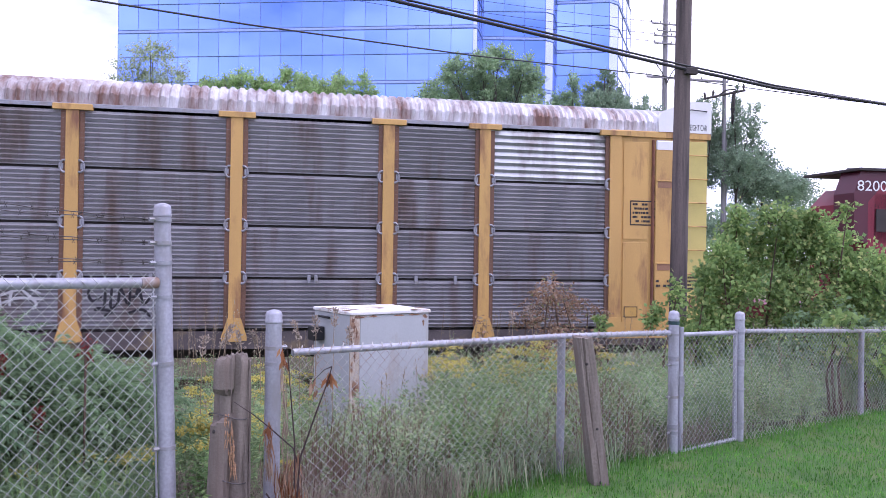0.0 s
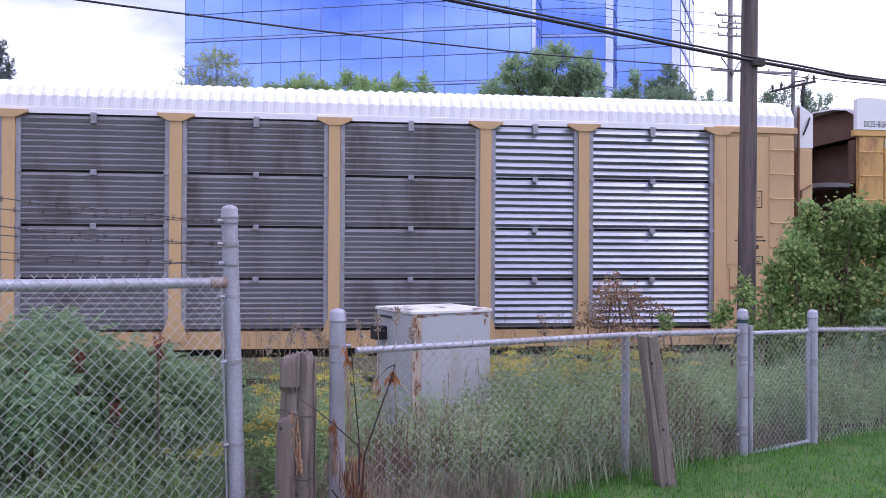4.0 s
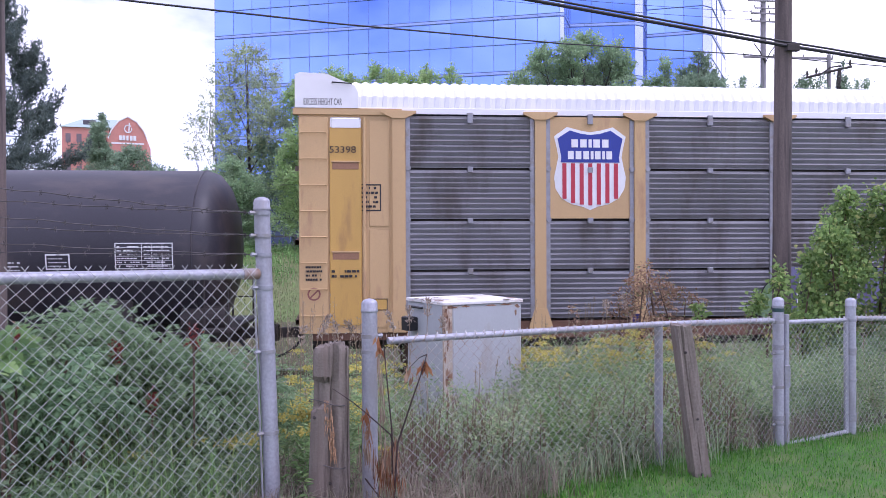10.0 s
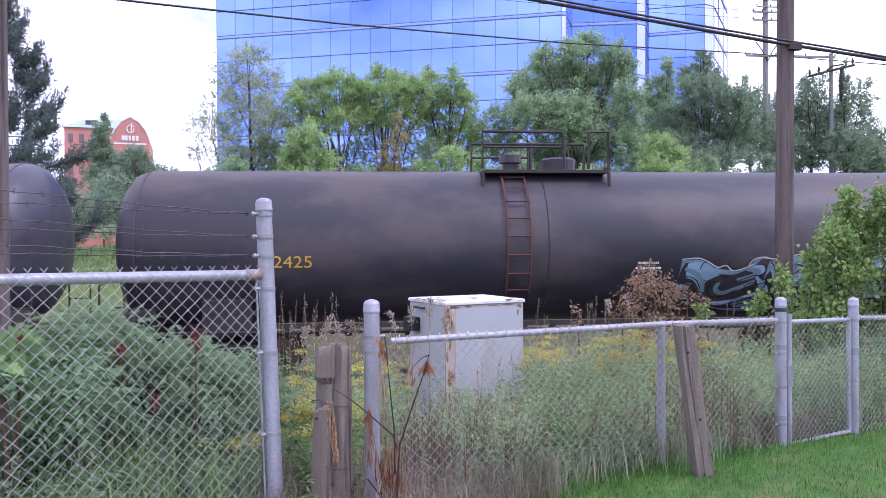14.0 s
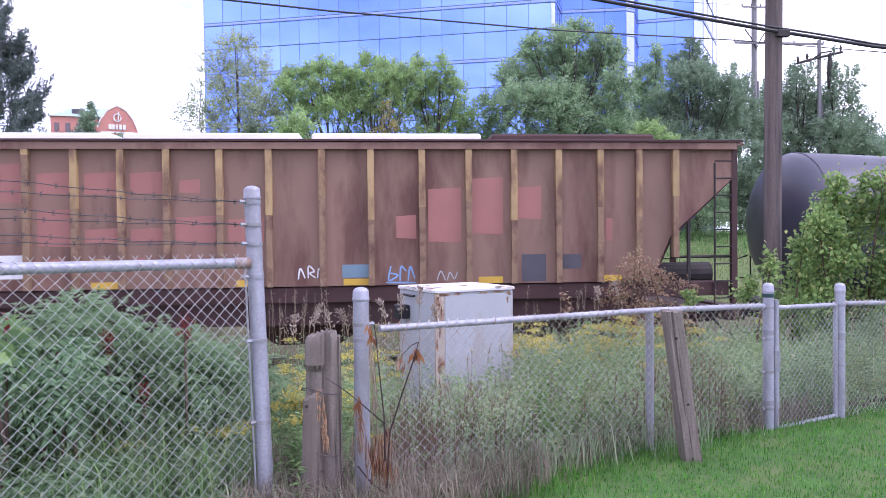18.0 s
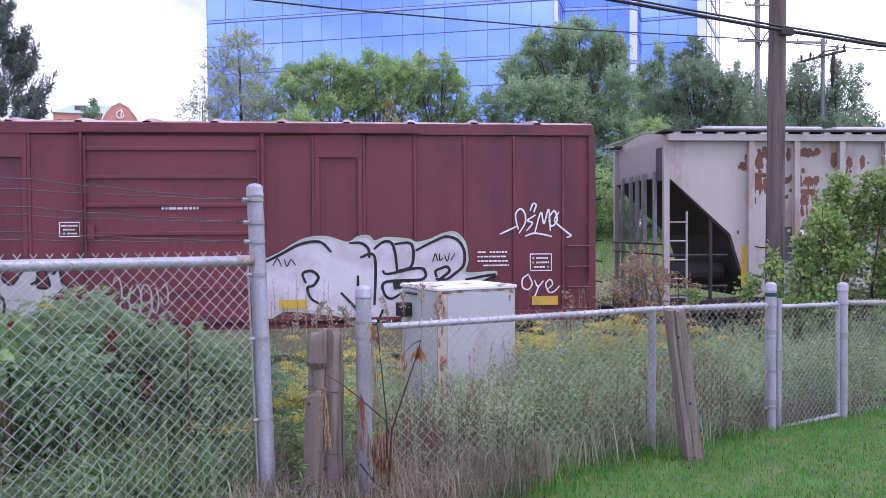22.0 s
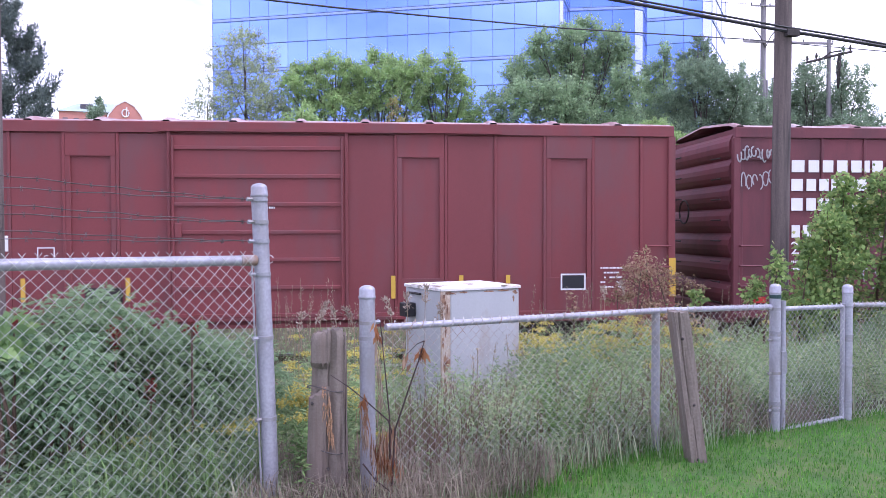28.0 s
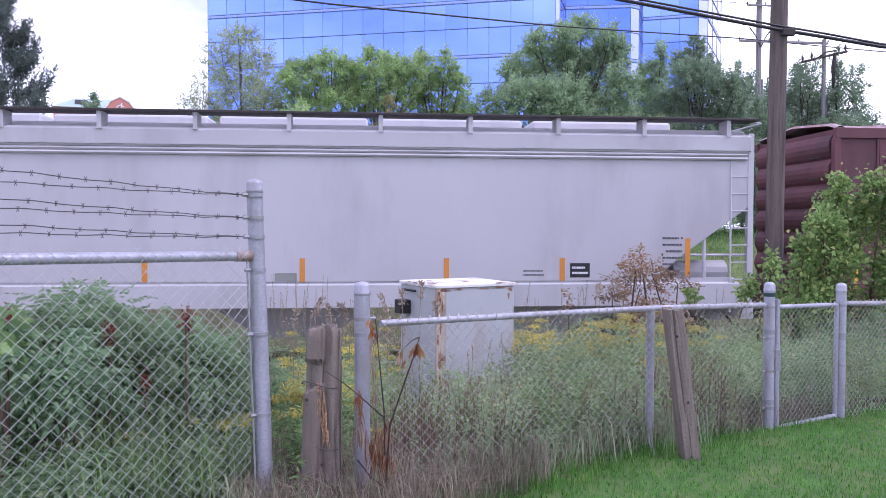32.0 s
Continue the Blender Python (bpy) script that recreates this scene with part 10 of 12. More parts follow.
tags(b5, y_ - 0.032, G_BLACK, 0.03, [(-3.8, 1.95), (-3.67, 1.9), (-3.58, 1.73)], [(-3.47, 1.77), (-3.37, 1.86), (-3.34, 1.54)], [(-3.2, 1.75), (-3.11, 1.62)], [(-2.78, 2.18), (-2.64, 2.23)], [(-3.45, 2.4), (-3.51, 2.18), (-3.4, 2.02)])
tags(b5, y_ - 0.032, WHITE, 0.04, [(-4.14, 2.62), (-4.07, 2.65), (-4.09, 2.55), (-4.01, 2.51), (-4.07, 2.39), (-4, 2.42)], [(-4, 2.74), (-3.94, 2.51)], [(-4.01, 2.63), (-3.87, 2.66)], [(-3.69, 2.66), (-3.58, 2.69), (-3.63, 2.53), (-3.69, 2.57)], [(-3.57, 2.64), (-3.47, 2.66), (-3.54, 2.57), (-3.45, 2.56)], [(-3.42, 2.56), (-3.39, 2.7), (-3.32, 2.57)], [(-3.42, 2.6), (-3.34, 2.61)], [(-3.29, 2.61), (-3.27, 2.55), (-3.21, 2.64), (-3.21, 2.7)], [(-3.26, 2.33), (-3.11, 2.51), (-3.18, 2.58), (-3.07, 2.48), (-3.02, 2.35), (-2.96, 2.66)], [(-3.23, 2.42), (-3.16, 2.33)], [(-2.91, 2.53), (-2.85, 2.72)], [(-2.82, 2.4), (-2.8, 2.56), (-2.72, 2.67)])
tags(b5, y_ - 0.032, WHITE, 0.04, [(-2.58, 2.59), (-2.49, 2.68), (-2.53, 2.57), (-2.47, 2.5), (-2.55, 2.42)], [(-2.53, 2.35), (-2.5, 2.34)])
tags(b5, y_ - 0.030, G_LILAC, 0.035, [(-4.97, 2.21), (-4.92, 2.08), (-4.88, 1.91)], [(-4.86, 1.87), (-4.79, 2.3), (-4.66, 2.16), (-4.6, 2.4), (-4.55, 2.03)], [(-4.73, 1.91), (-4.77, 2.19), (-4.62, 1.87), (-4.53, 1.76)], [(-4.51, 2.46), (-4.5, 2.19), (-4.46, 2.06)], [(-4.44, 2.1), (-4.4, 2.3), (-4.29, 2.42)], [(-4.44, 2.19), (-4.33, 2.12)], [(-4.95, 1.91), (-4.75, 1.85)], [(-4.64, 1.74), (-4.57, 1.59)], [(-4.83, 1.76), (-4.86, 1.59), (-4.72, 1.55)], [(-5.01, 1.34), (-4.92, 1.49)], [(-4.86, 2.32), (-4.79, 2.3)])
tags(b5, y_ - 0.03, WHITE, 0.05, [(-2.95, 1.1), (-2.93, 1.31), (-2.86, 1.36), (-2.79, 1.26), (-2.77, 1.1)], [(-3.24, 1.16), (-3.23, 1.26)])
strips(b5, m_, y_, (-124.6, -121.2, -117.9, -116.2, -113.6, -112.1), 1.3, 1.8, GOLD)
strips(b5, m_, y_, (-126.71,), 1.44, 2.32, GOLD, 0.11)
lettering("data_text", "LD LMT", -6.35, -6.07, 1.72, 1.83, ya, WHITE, b5)
lettering("data_text", "216300", -5.78, -5.34, 1.72, 1.83, ya, WHITE, b5)

# ---- the engine ahead ----
lo, f_, r0_ = car_thing("locomotive", 150.5, 131.1, "dark red diesel locomotive, seen from its rear", "locomotive")
y_ = -1.5
part("deck", Geo().box(r0_ + 0.3, f_ - 0.3, y_, -y_, 1.25, 1.6, 0.02), LOCO_BRIGHT, lo)
part("hood", Geo().prism([(r0_ + 2.4, 1.6), (f_ - 6, 1.6), (f_ - 6, 4.3), (r0_ + 2.8, 4.3), (r0_ + 2.4, 3.9)], -0.95, 0.95), LOCO_BRIGHT, lo)
plan = [(r0_ + 2.05, -0.95), (r0_ + 7.4, -0.95), (r0_ + 7.4, 0.95), (r0_ + 3.7, 0.95), (r0_ + 2.05, -0.30)]
g_ = Geo().add([(x, yy, 3.0) for x, yy in plan] + [(x + (0.0 if x > r0_ + 3 else 0.0), yy, 4.1) for x, yy in plan] + [(x + (0.22 if x < r0_ + 3 else 0.1 if x < r0_ + 5 else 0), yy * 0.94, 4.62) for x, yy in plan],
               [tuple(reversed(range(5))), (10, 11, 12, 13, 14)] + [(k + i, k + (i + 1) % 5, k + 5 + (i + 1) % 5, k + 5 + i) for k in (0, 5) for i in range(5)])
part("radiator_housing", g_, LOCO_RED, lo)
part("roof_edge", Geo().box(r0_ + 2.15, r0_ + 7.5, -1.0, 0.9, 4.60, 4.66, 0.01), STEEL, lo)
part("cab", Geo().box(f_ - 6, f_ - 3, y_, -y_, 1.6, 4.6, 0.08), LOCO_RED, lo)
part("roof_fan", Geo().tube([(r0_ + 5.0, 0, 4.6), (r0_ + 5.0, 0, 4.8)], 0.7, 20), STEEL, lo)
part("side_grille", Geo().box(r0_ + 2.6, r0_ + 6.8, -0.98, -0.95, 3.25, 3.75), STEEL, lo)
lettering("number", "8200", r0_ + 2.12, r0_ + 2.88, 4.15, 4.38, -0.965, WHITE, lo)
for k in range(6):
    part("stanchion", Geo().tube([(r0_ + 0.4 + k * 1.6, y_ + 0.05, 1.6), (r0_ + 0.4 + k * 1.6, y_ + 0.05, 2.6)], 0.02, 6), WHITE, lo)
part("handrail", Geo().tube([(r0_ + 0.4, y_ + 0.05, 2.6), (r0_ + 8.4, y_ + 0.05, 2.6)], 0.02, 6), WHITE, lo)
part("fuel_tank", Geo().box(-2.5, 2.5, -1.3, 1.3, 0.3, 1.25, 0.15), STEEL, lo)
coupler(lo, r0_, -1)
bogie(lo, r0_ + 3.0)
bogie(lo, f_ - 3.5)

# words on the far sign board
lettering("words", "OFFI", -0.8, 1.75, 8.25, 9.1, -0.07, MARK_GREY, sg)
lettering("words", "AND", -0.85, 1.45, 7.1, 7.95, -0.07, MARK_GREY, sg)

# ---- plants ----
LEAF_VINE = leaf_mat("vine_leaf", (0.140, 0.235, 0.085), (0.360, 0.500, 0.170), (0.520, 0.540, 0.220), through=0.5)
LEAF_WEED = leaf_mat("weed_leaf", (0.170, 0.258, 0.122), (0.350, 0.475, 0.225), (0.430, 0.480, 0.260), through=0.5)
LEAF_GREEN = leaf_mat("fresh_weed_leaf", (0.140, 0.235, 0.095), (0.270, 0.425, 0.160), (0.360, 0.470, 0.190))
LEAF_GREY = leaf_mat("grey_weed_leaf", (0.235, 0.322, 0.180), (0.430, 0.535, 0.290), (0.520, 0.540, 0.315), through=0.5)
LEAF_MIX = leaf_mat("bank_leaf", (0.150, 0.215, 0.135), (0.270, 0.360, 0.215), (0.360, 0.400, 0.250), through=0.55)
LEAF_TEAL = leaf_mat("feathery_leaf", (0.125, 0.215, 0.115), (0.225, 0.345, 0.185), (0.270, 0.380, 0.200))
LEAF_DEEP = leaf_mat("deep_green_leaf", (0.195, 0.288, 0.160), (0.265, 0.382, 0.208), (0.300, 0.410, 0.220), through=0.55)
BLADE_WEED = leaf_mat("tall_grass", (0.195, 0.285, 0.155), (0.410, 0.520, 0.310), (0.590, 0.585, 0.410), through=0.5)
BLADE_DRY = leaf_mat("dry_grass", (0.240, 0.205, 0.150), (0.430, 0.375, 0.275), (0.330, 0.265, 0.200))
BLADE_BROWN = leaf_mat("brown_grass", (0.190, 0.155, 0.120), (0.370, 0.320, 0.250), (0.330, 0.350, 0.200))
BLADE_LAWN = leaf_mat("lawn_blade", (0.050, 0.175, 0.024), (0.122, 0.315, 0.048), (0.215, 0.365, 0.075))
FLOWER = leaf_mat("goldenrod_flower", (0.44, 0.385, 0.085), (0.62, 0.555, 0.17))
DEAD = leaf_mat("dead_leaf", (0.16, 0.055, 0.025), (0.36, 0.16, 0.07), (0.44, 0.24, 0.12))
BROWN_LEAF = leaf_mat("brown_leaf", (0.230, 0.140, 0.090), (0.400, 0.280, 0.190), (0.260, 0.300, 0.140))
SUMAC_RED = leaf_mat("sumac_head", (0.16, 0.03, 0.03), (0.26, 0.06, 0.05))
T_LIGHT = leaf_mat("tree_light", (0.320, 0.470, 0.200), (0.420, 0.570, 0.245), (0.480, 0.570, 0.270), through=0.5)
T_MID = leaf_mat("tree_mid", (0.285, 0.410, 0.245), (0.390, 0.525, 0.305), (0.440, 0.555, 0.325), through=0.5)
T_DARK = leaf_mat("tree_dark", (0.230, 0.325, 0.225), (0.335, 0.445, 0.295), (0.380, 0.465, 0.305), through=0.5)
T_PALE = leaf_mat("tree_pale", (0.330, 0.410, 0.235), (0.480, 0.560, 0.325), (0.500, 0.520, 0.300), through=0.5)
T_CONE = leaf_mat("conifer_needles", (0.109, 0.144, 0.132), (0.184, 0.230, 0.201), (0.218, 0.265, 0.207))
BARK = mat("bark", (0.075, 0.062, 0.055), 0.9, 0, 0.35, 4, 0.6)
STEM = mat("brown_stem", (0.10, 0.065, 0.045), 0.85, 0, 0.3, 10)


def ahead(x, y):
    return 0.113 * x + 0.994 * y


def sprays(q, masses, density, per, leaf, wide=0.6, up=0.25):
    """Leafy sprays through rounded masses (x, y, z, radii x, y, z, fullness): each a twig that points out of its mass, with leaves along it."""
    C = np.repeat(np.array(masses, float), [max(4, int(density * m[6] * m[3] * m[5])) for m in masses], 0)
    n = len(C)
    u = unit(q.normal(size=(n, 3)) + np.array([0, 0, up]))
    swell = 1 + 0.14 * np.sin(5 * u[:, :1] + C[:, :1]) * np.cos(4 * u[:, 2:] + C[:, 2:3])
    base = C[:, :3] + u * C[:, 3:6] * q.uniform(0.05, 0.62, (n, 1))
    tip = C[:, :3] + u * C[:, 3:6] * swell * q.uniform(0.72, 1.16, (n, 1)) + np.array([0, 0, 1.0]) * (up * C[:, 5] * q.uniform(0.1, 0.6, n))[:, None]
    i = np.repeat(np.arange(n), per)
    f = q.uniform(0.1, 1, n * per)[:, None]
    way = unit(tip - base + 1e-6)
    p = base[i] * (1 - f) + tip[i] * f + q.normal(size=(n * per, 3)) * leaf * 0.55
    d = way[i] * 0.7 + q.normal(size=(n * per, 3)) * 0.75
    L = leaf * q.uniform(0.6, 1.3, n * per)
    return p, d, L, L * wide, base, tip


def twigs(g, base, tip, r, every=3):
    for a, b in zip(base[::every], tip[::every]):
        g.tube([a, b], [r, r * 0.4], 3, False)
    return g


def tree(seed, x, y, crown, material, label, density=80, per=32, leaf=0.14, trunk=0.16, fork=0.5, stems=1, name="tree"):
    """A tapered trunk, a limb to each mass (x, z, half width, half height, fullness) of the crown, and leafy sprays round the limbs' ends."""
    q = np.random.default_rng(seed)
    z0 = float(ground_z(x, y)) - 0.1
    ob = thing(name, label, "tree")
    wide = max(m[0] + m[2] for m in crown) - min(m[0] - m[2] for m in crown)
    masses = [(m[0], y + q.uniform(-0.22, 0.22) * wide, m[1], m[2] * 1.24, m[2], m[3] * 1.2, m[4]) for m in crown]
    top = max(m[1] + 0.3 * m[3] for m in crown)
    bend = q.normal(size=(6, 2)) * 0.05
    feet = [(x + 0.3 * k * (-1) ** k, y + 0.2 * k) for k in range(stems)]
    trunks = []
    for k, (fx, fy) in enumerate(feet):
        lead = max(crown, key=lambda m: m[1]) if k == 0 else crown[(3 * k) % len(crown)]
        h = (top if k == 0 else lead[1]) - z0
        pts = [Vector((fx + (lead[0] - fx) * (i / 5) ** 1.6 + bend[i, 0] * i, fy + bend[i, 1] * i, z0 + h * i / 5)) for i in range(6)]
        trunks.append(pts)
        part("trunk", Geo().tube(pts, [trunk * (1 if k == 0 else 0.75) * (1 - 0.17 * i) for i in range(6)], 8), BARK, ob)
    for k, m in enumerate(masses):
        pts = trunks[k % stems]
        zc = z0 + (m[2] - z0) * (fork + 0.12 * math.sin(k * 1.7))
        f = min(4.9, max(0.0, (zc - z0) / max(0.1, pts[-1].z - z0) * 5))
        a = pts[int(f)].lerp(pts[int(f) + 1], f - int(f))
        e = Vector(m[:3])
        r = trunk * 0.36 * (1.1 - 0.12 * f)
        mid = a.lerp(e, 0.5) + Vector((0, 0, -0.08 * (e - a).length))
        g = Geo().tube([a, mid, e, e + Vector((0, 0, m[5] * 0.6))], [r, r * 0.7, r * 0.4, r * 0.12], 5)
        for _ in range(5):
            b = mid.lerp(e, q.uniform(0, 0.9))
            c = e + Vector(tuple(q.normal(size=3))) * m[3] * 0.45
            g.tube([b, c], [r * 0.4, r * 0.1], 4, False)
        part("limb", g, BARK, ob)
    p, d, L, W, base, tip = sprays(q, masses, density, per, leaf)
    tagged(part("twig_mass", twigs(Geo(), base, tip, 0.012, 5), BARK, ob), kind="stuff")
    k = p[:, 2] > z0 + 0.4
    part("crown", leaf_mesh("crown", p[k], d[k], L[k], W[k], material), None, ob)
    return ob


def spruce(seed, x, y, top, spread, label):
    z0 = float(ground_z(x, y)) - 0.1
    ob = thing("spruce_tree", label, "tree")
    q = random.Random(seed)
    h = top - z0
    g = Geo().tube([(x, y, z0), (x, y, z0 + h * 0.5), (x, y, top)], [0.22, 0.14, 0.03], 8)
    P, D = [], []
    for k in range(64):
        f = 0.06 + 0.93 * k / 64
        a = k * 2.4 + q.uniform(-0.3, 0.3)
        reach = spread * (1.02 - f) ** 0.75 * q.uniform(0.62, 1.1)
        p = Vector((x, y, z0 + h * f))
        e = p + Vector((math.cos(a) * reach, math.sin(a) * reach, reach * q.uniform(-0.05, 0.30)))
        g.tube([p, p.lerp(e, 0.5) - Vector((0, 0, 0.1 * reach)), e], [0.05 * (1.1 - f), 0.03 * (1.1 - f), 0.008], 4)
        n = int(80 + 190 * reach)
        t = np.sqrt(rng.uniform(0.22, 1, n))[:, None]
        base = np.array(p)[None] * (1 - t) + np.array(e)[None] * t
        base[:, 2] -= (0.4 * reach * t * (1 - t)).ravel()
        P.append(base + rng.normal(size=(n, 3)) * 0.14)
        D.append(np.array(e - p)[None] * 0.5 + rng.normal(size=(n, 3)) * 0.7 * reach + np.array([0, 0, 0.9 * reach]))
        for m in range(5):              # shoots that turn up at the branch's end
            s0 = p.lerp(e, 0.45 + 0.14 * m) + Vector((q.uniform(-0.3, 0.3), q.uniform(-0.3, 0.3), 0))
            s1 = s0 + Vector((math.cos(a) * 0.35 + q.uniform(-0.15, 0.15), math.sin(a) * 0.35, q.uniform(0.55, 1.05)))
            t = rng.uniform(0, 1, 75)[:, None]
            P.append(np.array(s0)[None] * (1 - t) + np.array(s1)[None] * t + rng.normal(size=(75, 3)) * 0.07)
            D.append(np.array(s1 - s0)[None] * 0.6 + rng.normal(size=(75, 3)) * 0.55)
    part("trunk", g, BARK, ob)
    P, D = np.concatenate(P), np.concatenate(D)
    part("needles", leaf_mesh("needles", P, D, rng.uniform(0.16, 0.34, len(P)), 0.055, T_CONE), None, ob)


T_YELLOW = leaf_mat("yellowing_vine", (0.30, 0.29, 0.11), (0.50, 0.45, 0.18), (0.34, 0.20, 0.09), through=0.5)
spruce(1, -17.2, 39.1, 13.4, 5.3, "dark green spruce with upturned shoots")
tree(3, -6.3, 48.0, ((-6.5, 12.9, 1.3, 0.7, 0.72), (-7.5, 11.3, 1.2, 1.2, 0.65), (-5.5, 11.5, 1.1, 1.3, 0.72), (-6.5, 9.6, 1.7, 1.3, 0.65), (-5.1, 8.6, 1.3, 1.4, 0.87), (-7.8, 8.4, 1.0, 1.3, 0.51), (-6.8, 7.0, 1.5, 0.7, 0.72)),
     T_PALE, "thin pale-leaved tree before the tower", leaf=0.12, per=24, trunk=0.15, fork=0.6)
tree(31, -9.0, 50.0, ((-9.1, 10.2, 0.8, 1.4, 0.35), (-9.9, 9.0, 0.7, 1.0, 0.35), (-8.7, 7.9, 1.0, 1.2, 0.4), (-10.1, 7.4, 0.7, 0.7, 0.4)), T_PALE, "small thin tree with open twigs", leaf=0.13, per=18, trunk=0.08)
tree(4, -1.0, 45.6, ((-3.1, 10.8, 0.8, 0.7, 1), (-3.5, 10.0, 0.7, 0.8, 1), (-2.1, 11.1, 0.85, 0.65, 1), (-1.0, 11.0, 0.85, 0.7, 1), (-1.8, 9.8, 1.3, 0.85, 1), (-0.1, 10.4, 0.85, 0.9, 1), (-2.7, 9.1, 0.9, 0.6, 0.8), (-0.6, 8.8, 1.2, 0.8, 0.8), (0.4, 9.1, 0.9, 0.8, 0.8), (-1.9, 8.6, 0.9, 0.7, 0.7), (-0.2, 9.7, 1.0, 0.8, 0.9)),
     T_LIGHT, "bright green spreading tree on several stems", leaf=0.12, per=36, trunk=0.13, fork=0.35, stems=3)
tree(5, 1.6, 45.2, ((1.4, 11.6, 0.7, 0.7, 1), (2.5, 11.3, 0.75, 0.65, 1), (0.7, 10.4, 0.85, 0.85, 1), (2.0, 10.3, 1.0, 0.85, 1), (3.0, 10.4, 0.65, 0.8, 1), (1.4, 9.0, 0.9, 0.8, 0.8), (3.3, 9.1, 0.6, 0.9, 0.8), (2.5, 9.3, 0.8, 0.8, 0.8), (3.7, 10.3, 0.6, 0.9, 0.9), (0.9, 9.6, 0.8, 0.7, 0.8)),
     T_LIGHT, "bright green tree with a full crown", leaf=0.12, per=36, trunk=0.12, fork=0.35, stems=2)
tree(51, 5.2, 46.0, ((4.3, 12.0, 0.3, 0.6, 0.7), (4.4, 11.1, 0.75, 0.75, 1), (5.7, 11.8, 0.3, 0.5, 0.7), (5.8, 10.9, 0.65, 0.85, 1), (4.9, 10.0, 1.15, 1.0, 1), (6.5, 10.0, 0.65, 0.8, 1), (7.2, 9.0, 0.7, 0.8, 0.8), (5.8, 8.5, 1.35, 1.1, 0.9), (7.3, 7.5, 0.65, 1.0, 0.9), (4.8, 7.4, 1.1, 0.8, 0.9), (4.1, 9.2, 0.8, 0.9, 0.8), (6.3, 7.0, 0.9, 0.8, 0.9)),
     T_LIGHT, "bright green tree with slim upright leaders", leaf=0.12, per=36, trunk=0.13, fork=0.4, stems=2)
tree(6, 12.7, 44.6, ((13.8, 13.4, 0.8, 0.8, 1), (12.6, 12.6, 0.9, 0.9, 1), (11.0, 12.3, 0.8, 0.8, 1), (15.2, 12.5, 0.8, 1.0, 1), (10.3, 11.0, 1.1, 1.2, 1), (12.4, 11.1, 1.5, 1.4, 1), (14.5, 11.1, 1.5, 1.4, 1), (15.9, 11.7, 0.5, 1.0, 0.8), (8.6, 9.1, 0.9, 0.9, 0.7), (10.0, 8.8, 1.4, 1.3, 1), (12.0, 8.5, 1.7, 1.5, 1),
                     (14.1, 8.9, 1.7, 1.5, 1), (15.5, 9.4, 1.0, 1.3, 1), (9.0, 7.5, 1.1, 1.1, 0.8), (11.0, 6.8, 1.7, 1.0, 1), (13.4, 6.9, 1.7, 1.0, 1), (15.3, 7.2, 1.3, 1.3, 1)), T_MID, "broad deep-green tree with an uneven head", leaf=0.15, per=32, trunk=0.2)
tree(71, 19.2, 47.5, ((19.7, 12.5, 0.45, 0.8, 0.7), (19.1, 11.3, 0.75, 1.0, 0.8), (20.1, 11.4, 0.45, 0.9, 0.7), (18.6, 10.0, 0.7, 1.1, 0.8), (19.5, 9.2, 1.1, 1.4, 1), (18.2, 7.8, 1.2, 1.2, 1)), T_MID, "slim green tree among others", leaf=0.14, trunk=0.1)
tree(7, 20.8, 43.8, ((20.7, 12.5, 0.45, 0.6, 1), (20.3, 11.6, 0.75, 0.8, 1), (21.2, 11.4, 0.75, 0.8, 1), (19.6, 10.4, 0.8, 1.0, 1), (20.8, 10.1, 1.3, 1.2, 1), (22.1, 10.8, 0.55, 1.0, 0.6), (22.2, 9.4, 0.9, 1.2, 1), (19.2, 8.9, 1.0, 1.2, 1), (20.8, 8.1, 1.7, 1.3, 1), (22.6, 7.8, 1.2, 1.4, 0.9), (19.1, 7.0, 1.2, 1.0, 1), (21.0, 6.4, 1.7, 1.0, 1)),
     T_DARK, "dense dark tree beside the power poles", leaf=0.13, per=38, trunk=0.16)
tree(72, 24.2, 45.0, ((23.9, 11.0, 0.4, 0.9, 0.4), (24.3, 9.5, 0.5, 1.4, 0.7), (24.1, 7.6, 1.0, 1.3, 1), (24.9, 8.6, 0.5, 1.1, 0.7)), T_DARK, "dark tree behind the power poles", leaf=0.14, trunk=0.1)
tree(8, 28.2, 45.5, ((28.0, 10.7, 0.8, 1.1, 0.7), (27.2, 9.6, 1.1, 1.4, 1), (28.7, 11.2, 0.6, 0.8, 0.5), (29.1, 9.1, 1.2, 1.6, 1), (28.0, 7.3, 1.7, 1.3, 1), (26.4, 7.6, 1.0, 1.4, 1)), T_DARK, "dark leafy tree behind the power poles", leaf=0.14, per=34, trunk=0.15)
tree(81, 30.5, 45.0, ((30.2, 11.1, 0.3, 1.4, 0.6), (31.0, 10.8, 0.8, 1.0, 0.4), (30.7, 9.1, 1.1, 1.3, 0.7), (31.9, 9.3, 0.6, 0.9, 0.5), (30.3, 7.4, 1.8, 1.3, 1), (32.4, 7.8, 0.9, 1.0, 0.8)), T_DARK, "dark tree with a ragged open crown", leaf=0.15, trunk=0.11)
tree(82, 34.2, 46.5, ((33.5, 7.6, 1.1, 1.1, 0.9), (35.3, 7.0, 1.2, 0.9, 0.9), (34.1, 6.4, 2.2, 0.9, 1), (36.6, 6.2, 1.2, 0.8, 0.9), (32.2, 6.3, 1.2, 1.0, 1)), T_DARK, "low dark leafy tree", leaf=0.15, trunk=0.11)
